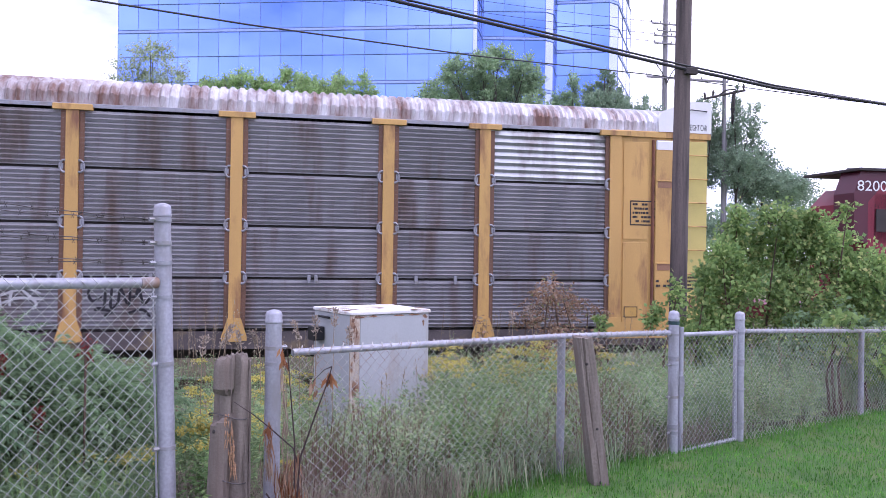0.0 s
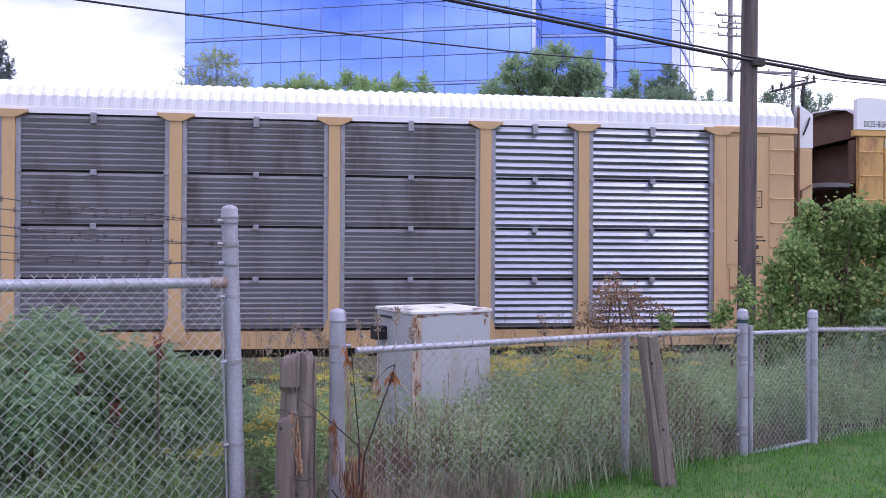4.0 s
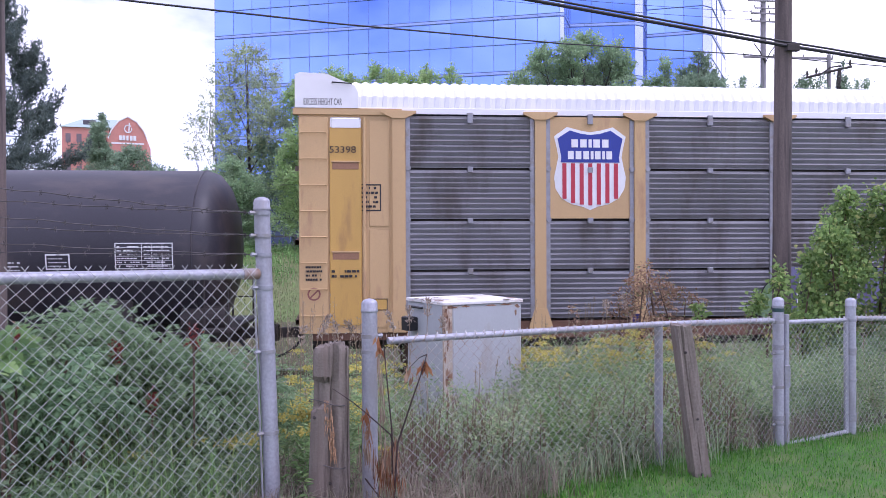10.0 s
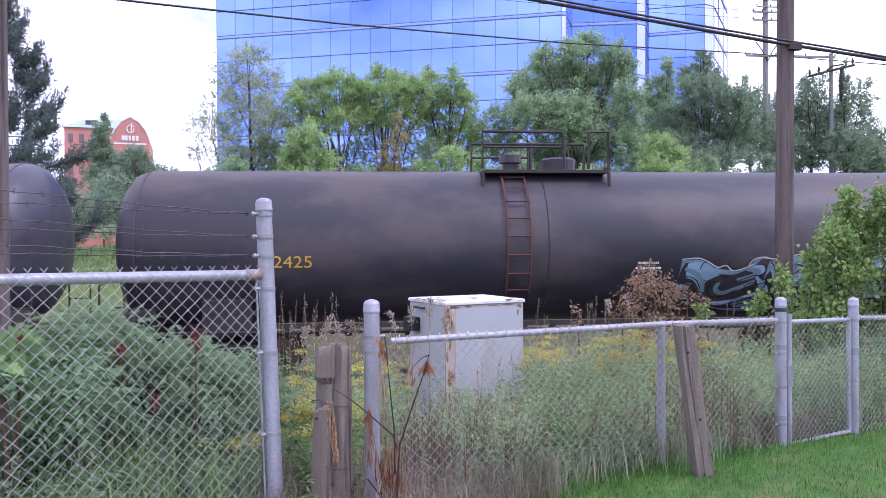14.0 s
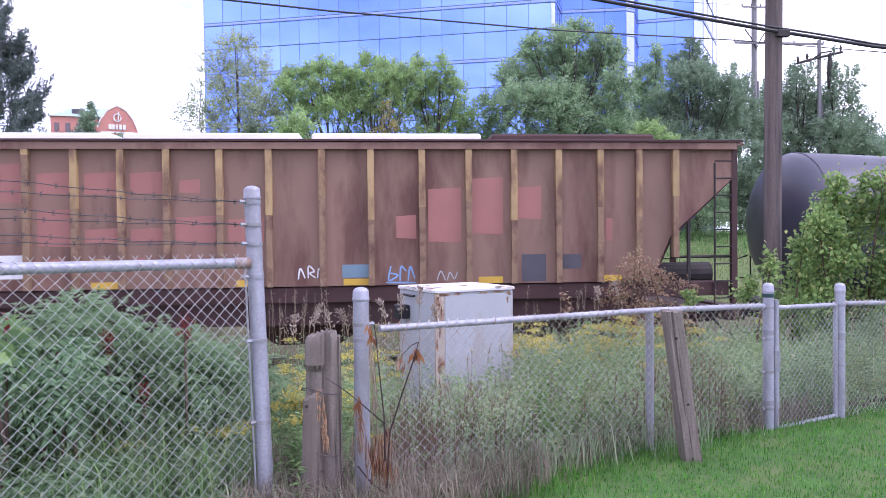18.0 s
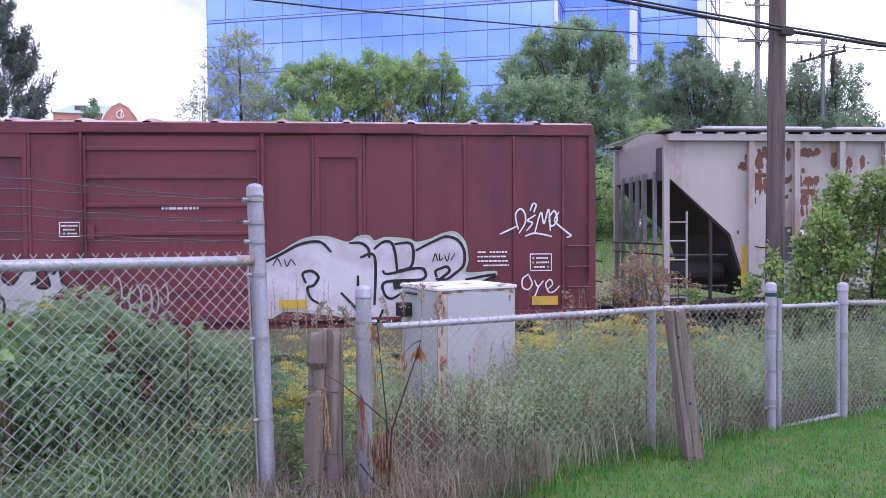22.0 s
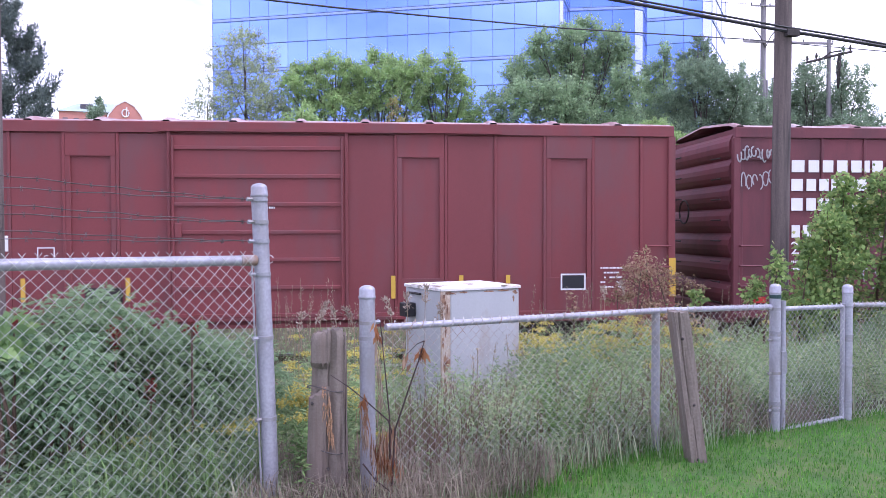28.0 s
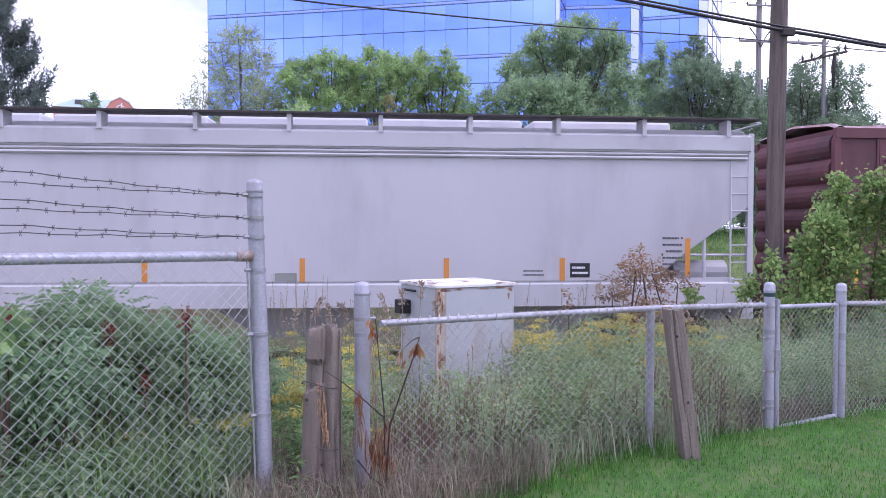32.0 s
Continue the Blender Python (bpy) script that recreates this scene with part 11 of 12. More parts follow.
tree(9, -23.0, 73.0, ((-23.0, 13.1, 0.3, 0.7, 1), (-23.1, 11.8, 0.7, 1.0, 1), (-23.4, 10.3, 1.2, 1.0, 0.9), (-22.7, 9.4, 1.4, 0.9, 0.9), (-23.0, 7.8, 1.7, 1.2, 0.8)), T_DARK, "dark pointed tree before the hotel", leaf=0.17, trunk=0.12)
tree(91, -14.0, 51.0, ((-14.0, 6.9, 1.0, 0.9, 0.8), (-13.2, 5.8, 1.4, 0.9, 0.9), (-15.0, 5.8, 1.2, 0.9, 0.9)), T_DARK, "low dark tree in the hedge", leaf=0.15, trunk=0.08)
# young trees and creepers before them
tree(101, -2.5, 40.5, ((-2.5, 7.7, 0.3, 0.7, 0.8), (-2.6, 6.8, 1.0, 0.9, 1), (-3.3, 6.0, 0.8, 0.8, 1), (-1.7, 6.0, 0.8, 0.6, 1), (-2.6, 4.8, 1.4, 0.9, 1), (-2.5, 3.2, 1.5, 1.0, 1)), T_LIGHT, "young bright green tree at the wood's edge", leaf=0.13, trunk=0.06)
tree(102, 5.0, 40.0, ((5.0, 6.1, 1.0, 0.45, 1), (3.5, 5.7, 0.7, 0.4, 1), (6.4, 5.9, 0.6, 0.5, 1), (4.6, 4.8, 1.5, 0.8, 1), (6.0, 4.4, 1.2, 0.9, 1), (5.2, 3.2, 1.7, 0.9, 1)), T_LIGHT, "low bright green young tree", leaf=0.13, trunk=0.06)
tree(103, 2.1, 43.0, ((2.3, 8.4, 0.35, 0.6, 0.4), (2.2, 7.5, 0.6, 0.6, 0.4), (1.9, 6.6, 0.6, 0.6, 0.35), (1.8, 5.2, 1.0, 1.0, 0.5)), T_YELLOW, "yellowing creeper over a dead young tree", leaf=0.12, trunk=0.06)
tree(104, 15.9, 38.5, ((15.8, 6.5, 0.9, 0.8, 1), (16.8, 6.0, 0.8, 0.6, 1), (15.2, 5.6, 0.8, 0.6, 1), (16.0, 4.6, 1.4, 0.9, 1), (15.8, 3.2, 1.5, 1.0, 1)), T_LIGHT, "young light green tree at the wood's edge", leaf=0.14, trunk=0.06)
tree(105, 11.3, 37.0, ((11.4, 4.8, 0.45, 0.6, 1), (10.6, 3.9, 0.7, 0.8, 1), (12.0, 3.5, 0.75, 0.85, 1), (11.1, 2.5, 1.2, 0.7, 1), (12.7, 2.6, 0.6, 0.6, 1), (9.9, 2.6, 0.6, 0.7, 1)), T_LIGHT, "bright green bush on the far bank", leaf=0.14, trunk=0.05)
for k_, (x_, y_, h_, m_) in enumerate(((0.2, 41.5, 5.2, T_MID), (8.4, 40.5, 5.6, T_MID), (18.8, 40.5, 5.6, T_MID), (22.8, 41.0, 5.6, T_DARK), (-6.8, 43.0, 5.6, T_MID), (13.6, 41.0, 5.2, T_MID), (-10.5, 44.0, 5.0, T_DARK))):
    tree(110 + k_, x_, y_, ((x_, h_, 0.8, 0.7, 1), (x_ - 0.9, h_ - 0.9, 0.9, 0.8, 1), (x_ + 1.0, h_ - 1.0, 0.9, 0.8, 1), (x_, h_ - 1.9, 1.5, 0.9, 1), (x_ + 0.3, h_ - 3.2, 1.6, 1.0, 1)), m_, "young leafy tree at the wood's edge", leaf=0.14, trunk=0.05)


def hedge(name, label, x0, x1, y0, y1, top, n, material, size):
    x, y = rng.uniform(x0, x1, n), rng.uniform(y0, y1, n)
    hh = top * (0.65 + 0.35 * np.sin(0.5 * x + 1.3) * np.sin(0.23 * x)) * rng.uniform(0.25, 1.0, n) ** 0.5
    p = np.stack([x, y, ground_z(x, y) + hh], 1)
    L = size * rng.uniform(0.6, 1.3, n)
    return tagged(new(name, leaf_mesh(name, p, rng.normal(size=(n, 3)), L, L * 0.65, material)), label, "shrubs", kind="stuff")


hedge("undergrowth", "dark shrubs and brambles below the trees", -42, 44, 47.5, 53, 7.0, 52000, T_DARK, 0.22)
hedge("undergrowth", "dark shrubs between the trunks", -6, 19, 46.6, 48.6, 6.9, 22000, T_DARK, 0.2)
hedge("undergrowth", "dark brush under the light green trees", -4.5, 9, 47.0, 48.4, 10.6, 10000, T_DARK, 0.2)
hedge("undergrowth", "green brush along the wood's edge", -30, 30, 43, 46, 2.2, 9000, T_MID, 0.22)
hedge("far_woods", "dark far belt of trees", -160, 200, 150, 175, 15, 26000, T_DARK, 1.3)


# added leaves that darken the wood's depth, in place of its shade
hedge("undergrowth", "low brush added for the wood's shaded depth behind the rail fence", -16, 28, 47.2, 49.5, 4.6, 26000, T_DARK, 0.2)
rail_fence = thing("rail_fence", "grey wooden post-and-rail fence before the trees", "fence")
for k in range(9):
    x_ = -9.0 + 2.7 * k
    z_ = float(ground_z(x_, 46.0))
    part("fence_post", hewn(Geo(), x_ - 0.07, x_ + 0.07, 45.93, 46.07, z_ - 0.1, z_ + 1.02, 60 + k, 0.03, 0.0, 2), GREY_POLE, rail_fence)
    for h_ in (0.32, 0.80):
        if k < 8:
            z2 = float(ground_z(x_ + 2.7, 46.0))
            part("fence_rail", Geo().tube([(x_ - 0.1, 45.9, z_ + h_), (x_ + 2.8, 45.9, z2 + h_)], 0.055, 6), GREY_POLE, rail_fence)


def field(n, box_, density):
    """Random places in a box on plan, kept where density (0..1) allows."""
    x, y = rng.uniform(box_[0], box_[1], n), rng.uniform(box_[2], box_[3], n)
    k = rng.uniform(0, 1, n) < density(x, y)
    return x[k], y[k]


def weed_top(x, y):
    """The height to which the weeds grow, so that they fall away towards the track."""
    d = ahead(x, y)
    far = 1.58 - (0.126 - 0.018 * smooth((x / np.maximum(y, 1) - 0.15) / 0.05) - 0.008 * smooth((0.10 - x / np.maximum(y, 1)) / 0.05)) * d
    near = 0.40 + 0.03 * (d - 5) + 0.14 * smooth((x - 2.0) / 1.5) * smooth((d - 5) / 2) - 0.16 * smooth((-0.45 - x) / 0.4)
    lumps = 0.13 * np.sin(1.7 * x + 0.6) * np.sin(1.1 * y + 0.5 * x) + 0.05 * np.sin(5.1 * x) * np.sin(4.3 * y)
    side = 0.42 * np.exp(-((x / np.maximum(y, 1) - 0.082) / 0.022) ** 2) * smooth((y - 4.6) / 0.5)      # trodden down beside the cabinet
    return np.minimum(far, near) + lumps - side


def behind(x, y):
    return (y > fence_y(x) + 0.12) & (y < 13.2)


# far meadow: mown beside the track, rough weeds up to the trees
MEADOW = leaf_mat("meadow_grass", (0.150, 0.190, 0.085), (0.270, 0.310, 0.150), (0.340, 0.320, 0.190))
MEADOW_GREEN = leaf_mat("meadow_weeds", (0.130, 0.250, 0.085), (0.250, 0.420, 0.150), (0.340, 0.470, 0.190), through=0.5)
x_, y_ = field(62000, (-14, 30, 18.2, 35), lambda x, y: np.clip((y - 16.5) / 6, 0.35, 1))
h_ = rng.uniform(0.05, 0.16, len(x_))
tagged(new("meadow", blade_mesh("meadow", np.stack([x_, y_, ground_z(x_, y_)], 1), h_, rng.uniform(0.012, 0.03, len(x_)), rng.uniform(0.2, 1.0, len(x_)), MEADOW)),
       "short dull green grass beyond the track", "grass", kind="stuff")
x_, y_ = field(22000, (-16, 32, 31.0, 45), lambda x, y: np.clip((y - 31.5 - 1.5 * np.sin(0.5 * x)) / 3, 0, 1))
tagged(new("meadow", blade_mesh("meadow", np.stack([x_, y_, ground_z(x_, y_)], 1), rng.uniform(0.15, 0.5, len(x_)), rng.uniform(0.012, 0.035, len(x_)), rng.uniform(0.2, 0.9, len(x_)), MEADOW_GREEN)),
       "rough bright green grass before the trees", "grass", kind="stuff")

def fringe(x):
    """How far the uncut weeds reach out before the fence."""
    return 0.55 * (1 - smooth((x - 0.5) / 1.7))


def weedy(x, y):
    return (y > fence_y(x) - fringe(x)) & (y < 13.2)


# dry verge beyond the track
x_, y_ = field(5000, (-12, 26, 18.4, 24.5), lambda x, y: np.clip(1.4 - (y - 17) / 6, 0.1, 1) * (y + 0.0279 * x > 17.9))
tagged(new("verge_grass", blade_mesh("verge_grass", np.stack([x_, y_, ground_z(x_, y_)], 1), rng.uniform(0.12, 0.42, len(x_)), rng.uniform(0.01, 0.028, len(x_)), rng.uniform(0.2, 0.9, len(x_)), BLADE_DRY)),
       "dry straw-coloured grass beside the track bed", "grass", kind="stuff")

# tall grass behind the fences
x_, y_ = field(90000, (-6.5, 12.5, 2.0, 13.2), lambda x, y: weedy(x, y) * np.clip(1.2 - (y - fence_y(x)) / 12, 0.2, 1) * (1 - 0.6 * smooth((-0.5 - x) / 0.4)))
z_ = ground_z(x_, y_)
h_ = np.clip((weed_top(x_, y_) - z_) * rng.uniform(0.25, 0.95, len(x_)), 0.08, 1.6)
h_ = np.where(y_ < fence_y(x_) + 0.1, np.minimum(h_, rng.uniform(0.1, 0.34, len(x_)) * (1 - 0.75 * smooth((x_ - 2.2) / 0.8))), h_)
dry = rng.uniform(0, 1, len(x_)) < (0.13 + 0.12 * (np.sin(0.8 * x_) > 0.2)) * (1 - 0.6 * smooth((x_ - 2.2) / 0.8))
for sel, m_, nm in ((~dry, BLADE_WEED, "tall_grass"), (dry, BLADE_DRY, "dry_grass")):
    n_ = sel.sum()
    tagged(new(nm, blade_mesh(nm, np.stack([x_, y_, z_], 1)[sel], h_[sel], rng.uniform(0.003, 0.009, n_), rng.uniform(0.05, 0.6, n_), m_)),
           "tall green weeds and grass behind the fence" if nm == "tall_grass" else "dry straw-coloured grass stalks among the weeds", "grass", kind="stuff")
# low matted brown grass along the fence foot
x_, y_ = field(42000, (-0.6, 4.2, 3.8, 7.2), lambda x, y: weedy(x, y) * (y < fence_y(x) + 0.9) * (0.25 + 0.75 * (np.sin(2.3 * x + 0.8) > -0.5)))
n_ = len(x_)
tagged(new("matted_grass", blade_mesh("matted_grass", np.stack([x_, y_, ground_z(x_, y_)], 1), rng.uniform(0.06, 0.36, n_), rng.uniform(0.003, 0.007, n_), rng.uniform(0.3, 1.1, n_), BLADE_BROWN)),
       "low matted brown grass along the fence foot", "grass", kind="stuff")


def leafy_stems(name, label, x, y, height, leaf, spread, material, per=26, from_=0.15, rise=0.25):
    """Upright stalks with leaves all the way up."""
    n = len(x)
    z = ground_z(x, y)
    i = np.repeat(np.arange(n), per)
    f = rng.uniform(from_, 1.0, n * per)
    az = rng.uniform(0, 2 * np.pi, n * per)
    tilt = rng.normal(size=(n, 2)) * 0.12
    p = np.stack([x[i] + tilt[i, 0] * f * f * height[i], y[i] + tilt[i, 1] * f * f * height[i], z[i] + f * height[i]], 1)
    d = np.stack([np.cos(az), np.sin(az), rise + rng.uniform(-0.45, 0.45, n * per) + 0.6 * f ** 3], 1)
    L = leaf * rng.uniform(0.6, 1.25, n * per) * (1.15 - 0.6 * f)
    return tagged(new(name, leaf_mesh(name, p, d, L, L * spread, material, 0.15)), label, "weeds", kind="stuff")


x_, y_ = field(2600, (-14, 30, 32.0, 45), lambda x, y: np.clip((y - 32 - 1.5 * np.sin(0.5 * x)) / 3, 0, 1) * (0.3 + 0.7 * (np.sin(1.1 * x) * np.sin(0.8 * y) > -0.2)))
leafy_stems("meadow_weeds", "bright green leafy weeds before the trees", x_, y_, rng.uniform(0.3, 0.75, len(x_)), 0.13, 0.45, MEADOW_GREEN, 22)
x_, y_ = field(9000, (-5.5, 12, 2.2, 12.5), lambda x, y: behind(x, y) * (0.35 + 0.65 * (np.sin(1.3 * x + 2) * np.sin(0.9 * y + 1) > -0.1)))
h_ = np.clip((weed_top(x_, y_) - ground_z(x_, y_)) * rng.uniform(0.55, 1.0, len(x_)), 0.2, 1.5)
k_ = np.sin(2.1 * x_ + 1.0) * np.sin(1.7 * y_) + 0.5 * rng.normal(size=len(x_)) + 0.5 * smooth((x_ - 1.2) / 1.5) > -0.35
leafy_stems("leafy_weeds", "leafy green weeds behind the fence", x_[k_], y_[k_], h_[k_], 0.085, 0.26, LEAF_WEED, 38)
leafy_stems("grey_weeds", "grey-green mugwort-like weeds behind the fence", x_[~k_], y_[~k_], h_[~k_], 0.065, 0.34, LEAF_GREY, 40)

# denser growth close to the fence, clump by clump
for nm, lb, m_, leaf_, wide_, spots in (
        ("mugwort_clump", "grey-green mugwort clump by the fence", LEAF_GREY, 0.055, 0.36, ((0.82, 5.2, 0.20, 0.25, 80, 0.50), (1.15, 5.3, 0.25, 0.25, 80, 0.56), (1.7, 5.6, 0.30, 0.3, 90, 0.46), (2.7, 6.1, 0.3, 0.3, 40, 0.46))),
        ("green_weed_clump", "fresh green leafy weeds by the fence", LEAF_GREEN, 0.075, 0.24, ((1.42, 5.45, 0.12, 0.2, 34, 0.58), (0.90, 5.5, 0.12, 0.2, 16, 0.56), (1.75, 5.9, 0.12, 0.2, 26, 0.58), (-0.30, 4.75, 0.07, 0.12, 34, 0.42), (3.75, 6.35, 0.25, 0.2, 40, 0.30), (4.1, 6.6, 0.3, 0.2, 40, 0.42), (2.5, 5.9, 0.2, 0.2, 30, 0.40))),
        ("tall_weed_clump", "yellowish green leafy weeds beyond the fence", LEAF_WEED, 0.085, 0.22, ((1.9, 6.6, 0.35, 0.3, 100, 0.70), (2.5, 7.0, 0.40, 0.3, 110, 0.76), (3.1, 7.3, 0.40, 0.3, 90, 0.72), (2.2, 6.2, 0.4, 0.3, 80, 0.52), (-0.15, 5.6, 0.16, 0.3, 60, 0.66), (0.25, 6.0, 0.2, 0.3, 50, 0.55), (3.9, 7.4, 0.4, 0.3, 70, 0.66), (3.0, 6.3, 0.35, 0.3, 100, 0.56), (3.9, 6.8, 0.35, 0.3, 90, 0.62), (4.9, 7.2, 0.5, 0.3, 90, 0.56), (2.1, 5.9, 0.25, 0.3, 60, 0.45)))):
    for cx, cy, sx, sy, n_, hh in spots:
        x_, y_ = rng.normal(cx, sx, n_), rng.normal(cy, sy, n_)
        k_ = y_ > fence_y(x_) + 0.05
        x_, y_ = x_[k_], y_[k_]
        dz = -ground_z(x_, y_)
        h_ = (hh + dz) * rng.uniform(0.6, 1.05, len(x_)) * (1 - 0.25 * np.clip(((x_ - cx) / (2 * sx)) ** 2, 0, 1))
        leafy_stems(nm, lb, x_, y_, h_, leaf_, wide_, m_, 46, 0.05)

# goldenrod: flowering tops in patches
gx_, gy_ = [], []
for cx, cy, sx, sy, n_ in ((-0.25, 5.6, 0.20, 0.3, 40), (-0.05, 6.8, 0.30, 0.4, 30), (2.75, 7.5, 0.30, 0.3, 60), (1.95, 7.9, 0.16, 0.2, 34), (3.5, 8.2, 0.4, 0.4, 16), (-1.5, 5.6, 0.25, 0.3, 10), (-0.8, 5.2, 0.10, 0.15, 8), (0.3, 8.6, 0.4, 0.4, 16)):
    gx_.append(rng.normal(cx, sx, n_)), gy_.append(rng.normal(cy, sy, n_))
x_, y_ = np.concatenate(gx_), np.concatenate(gy_)
k_ = behind(x_, y_)
x_, y_ = x_[k_], y_[k_]
h_ = (weed_top(x_, y_) - ground_z(x_, y_)) * rng.uniform(0.80, 1.05, len(x_))
leafy_stems("goldenrod_stems", "leafy goldenrod stems", x_, y_, h_, 0.085, 0.2, LEAF_WEED, 40)
# each head is a few curved sprays of tiny flowers
i_ = np.repeat(np.arange(len(x_)), 90)
f_ = rng.uniform(0, 1, len(i_))
az_ = rng.integers(0, 6, len(i_)) * 1.05 + rng.normal(size=len(i_)) * 0.12 + i_
p_ = np.stack([x_[i_] + np.cos(az_) * 0.10 * f_, y_[i_] + np.sin(az_) * 0.10 * f_, ground_z(x_, y_)[i_] + h_[i_] - 0.05 + 0.07 * f_ * (1.6 - 1.3 * f_) + rng.uniform(0, 0.05, len(i_)) * (1 - f_)], 1)
tagged(new("goldenrod_flowers", leaf_mesh("goldenrod_flowers", p_, rng.normal(size=p_.shape), 0.020, 0.014, FLOWER)), "yellow goldenrod flower heads", "flowers", kind="stuff")

# pale seed heads on long stalks
x_, y_ = field(210, (-1.4, 6.5, 5.4, 12.6), lambda x, y: behind(x, y) * np.where(x < 1.2, 1.0, 0.4))
z_, h_ = ground_z(x_, y_), (weed_top(x_, y_) - ground_z(x_, y_)) * rng.uniform(1.0, 1.22, len(x_)) + 0.25 * smooth((y_ - 8.5) / 2)
i_ = np.repeat(np.arange(len(x_)), 22)
f_ = rng.uniform(0, 1, len(i_))
t_ = rng.normal(size=(len(x_), 2)) * 0.08
p_ = np.stack([x_[i_] + t_[i_, 0] * (0.8 + 0.2 * f_) + rng.normal(size=len(i_)) * 0.012, y_[i_] + t_[i_, 1] * (0.8 + 0.2 * f_), z_[i_] + h_[i_] * (0.8 + 0.2 * f_)], 1)
tagged(new("seed_heads", leaf_mesh("seed_heads", p_, rng.normal(size=p_.shape) + np.array([0, 0, 1.5]), 0.026, 0.011, BLADE_DRY)), "pale dry seed heads on stalks", "weeds", kind="stuff")
g_ = Geo()
for a, b, c, d, e in zip(x_, y_, z_, h_, t_):
    g_.tube([(a, b, c), (a + 0.5 * e[0], b + 0.5 * e[1], c + 0.6 * d), (a + e[0], b + e[1], c + d)], 0.0025, 3, False)
tagged(new("dry_stalks", g_.mesh("dry_stalks", mat("straw", (0.27, 0.20, 0.13), 0.8))), "thin dry stalks", "weeds", kind="stuff")


# brown dead stems among the weeds at the fence
x_, y_ = field(1500, (0.25, 3.2, 4.5, 6.6), lambda x, y: (y > fence_y(x) + 0.06) * (y < fence_y(x) + 0.9) * (0.35 + 0.65 * (np.sin(2.6 * x + 0.4) > -0.2)))
z_, h_ = ground_z(x_, y_), rng.uniform(0.25, 0.62, len(x_))
g_ = Geo()
for a, b, c, d in zip(x_, y_, z_, h_):
    e, f = rng.normal(size=2) * 0.07
    g_.tube([(a, b, c), (a + 0.4 * e, b + 0.4 * f, c + 0.55 * d), (a + e, b + f, c + d)], [0.0034, 0.0026, 0.0012], 3, False)
    for k in range(4):
        w = 0.35 + 0.16 * k
        g_.tube([(a + e * w, b + f * w, c + d * w), (a + e * w + rng.normal() * 0.05, b + f * w, c + d * w + 0.06)], 0.0012, 3, False)
tagged(new("dead_stems", g_.mesh("dead_stems", mat("dead_stem_brown", (0.19, 0.125, 0.09), 0.85, 0, 0.35, 6))), "thin branched brown dead stems at the fence foot", "weeds", kind="stuff")


# a few tall curled seed plumes beside the cabinet
for k_, (x_, y_, z_) in enumerate(((-0.42, 5.9, 1.0), (-0.28, 6.1, 1.06), (-0.12, 6.0, 1.02), (0.32, 6.2, 1.08), (0.45, 6.4, 1.10), (0.60, 6.5, 1.16), (0.72, 6.3, 1.02), (2.55, 7.6, 1.05), (2.85, 7.8, 1.08), (0.02, 6.3, 1.0), (-0.35, 6.5, 0.98))):
    q_ = random.Random(k_ + 5)
    bend_ = q_.uniform(-0.10, 0.10)
    z0_ = float(ground_z(x_, y_))
    pl_ = thing("seed_plume", "tall dry stalk with a drooping pale seed plume", "weed")
    part("stalk", Geo().tube([(x_, y_, z0_), (x_ + bend_ * 0.2, y_, z_ - 0.25), (x_ + bend_ * 0.6, y_, z_ - 0.05), (x_ + bend_, y_, z_)], 0.003, 4, False), mat("straw", (0.27, 0.20, 0.13), 0.8), pl_)
    f_ = rng.uniform(0, 1, 70)
    p_ = np.stack([x_ + bend_ * (0.4 + 0.8 * f_) + rng.normal(size=70) * 0.014, y_ + rng.normal(size=70) * 0.012, z_ - 0.16 + 0.19 * f_ - 0.05 * f_ ** 3], 1)
    tagged(part("plume", leaf_mesh("plume", p_, rng.normal(size=(70, 3)) * 0.5 + np.array([bend_ * 4, 0, 0.6]), 0.034, 0.012, leaf_mat("plume_husk", (0.26, 0.21, 0.17), (0.46, 0.39, 0.32))), None, pl_), kind="stuff")


def shrub(name, label, clumps, leaves, leaf, wide, material, stems=10, seed=1):
    """A shrub from overlapping leafy masses (x, y, z, radius x, y, z): leaves lie near their skins."""
    ob = thing(name, label, "shrub")
    vol = np.array([c[3] * c[5] for c in clumps])
    k = rng.choice(len(clumps), leaves, p=vol / vol.sum())
    c = np.array(clumps)[k]
    u = unit(rng.normal(size=(leaves, 3)))
    rad = rng.uniform(0.45, 1.0, (leaves, 1)) ** 0.5 * (1 + 0.16 * np.sin(7 * u[:, :1] + k[:, None]) * np.cos(6 * u[:, 2:] + 2 * k[:, None]))
    p = c[:, :3] + u * c[:, 3:] * rad
    p = p[p[:, 2] > ground_z(p[:, 0], p[:, 1]) + 0.02]
    d = u[: len(p)] * 0.5 + rng.normal(size=p.shape) * 0.7 + np.array([0, 0, -0.1])
    L = leaf * rng.uniform(0.55, 1.3, len(p))
    part("leaves", leaf_mesh("leaves", p, d, L, L * wide, material, 0.15), None, ob)
    g = Geo()
    q = random.Random(seed)
    for j in range(stems):
        a = clumps[j % len(clumps)]
        bx, by = a[0] + q.uniform(-0.3, 0.3) * a[3], a[1] + q.uniform(-0.3, 0.3) * a[4]
        z = float(ground_z(bx, by))
        g = Geo().tube([(bx, by, z - 0.05), (bx + q.uniform(-0.1, 0.1), by, (z + a[2]) / 2), (a[0] + q.uniform(-0.6, 0.6) * a[3], a[1] + q.uniform(-0.5, 0.5) * a[4], a[2] + 0.6 * a[5])], [0.022, 0.014, 0.004], 5)
        part("stem", g, STEM, ob)
    return ob


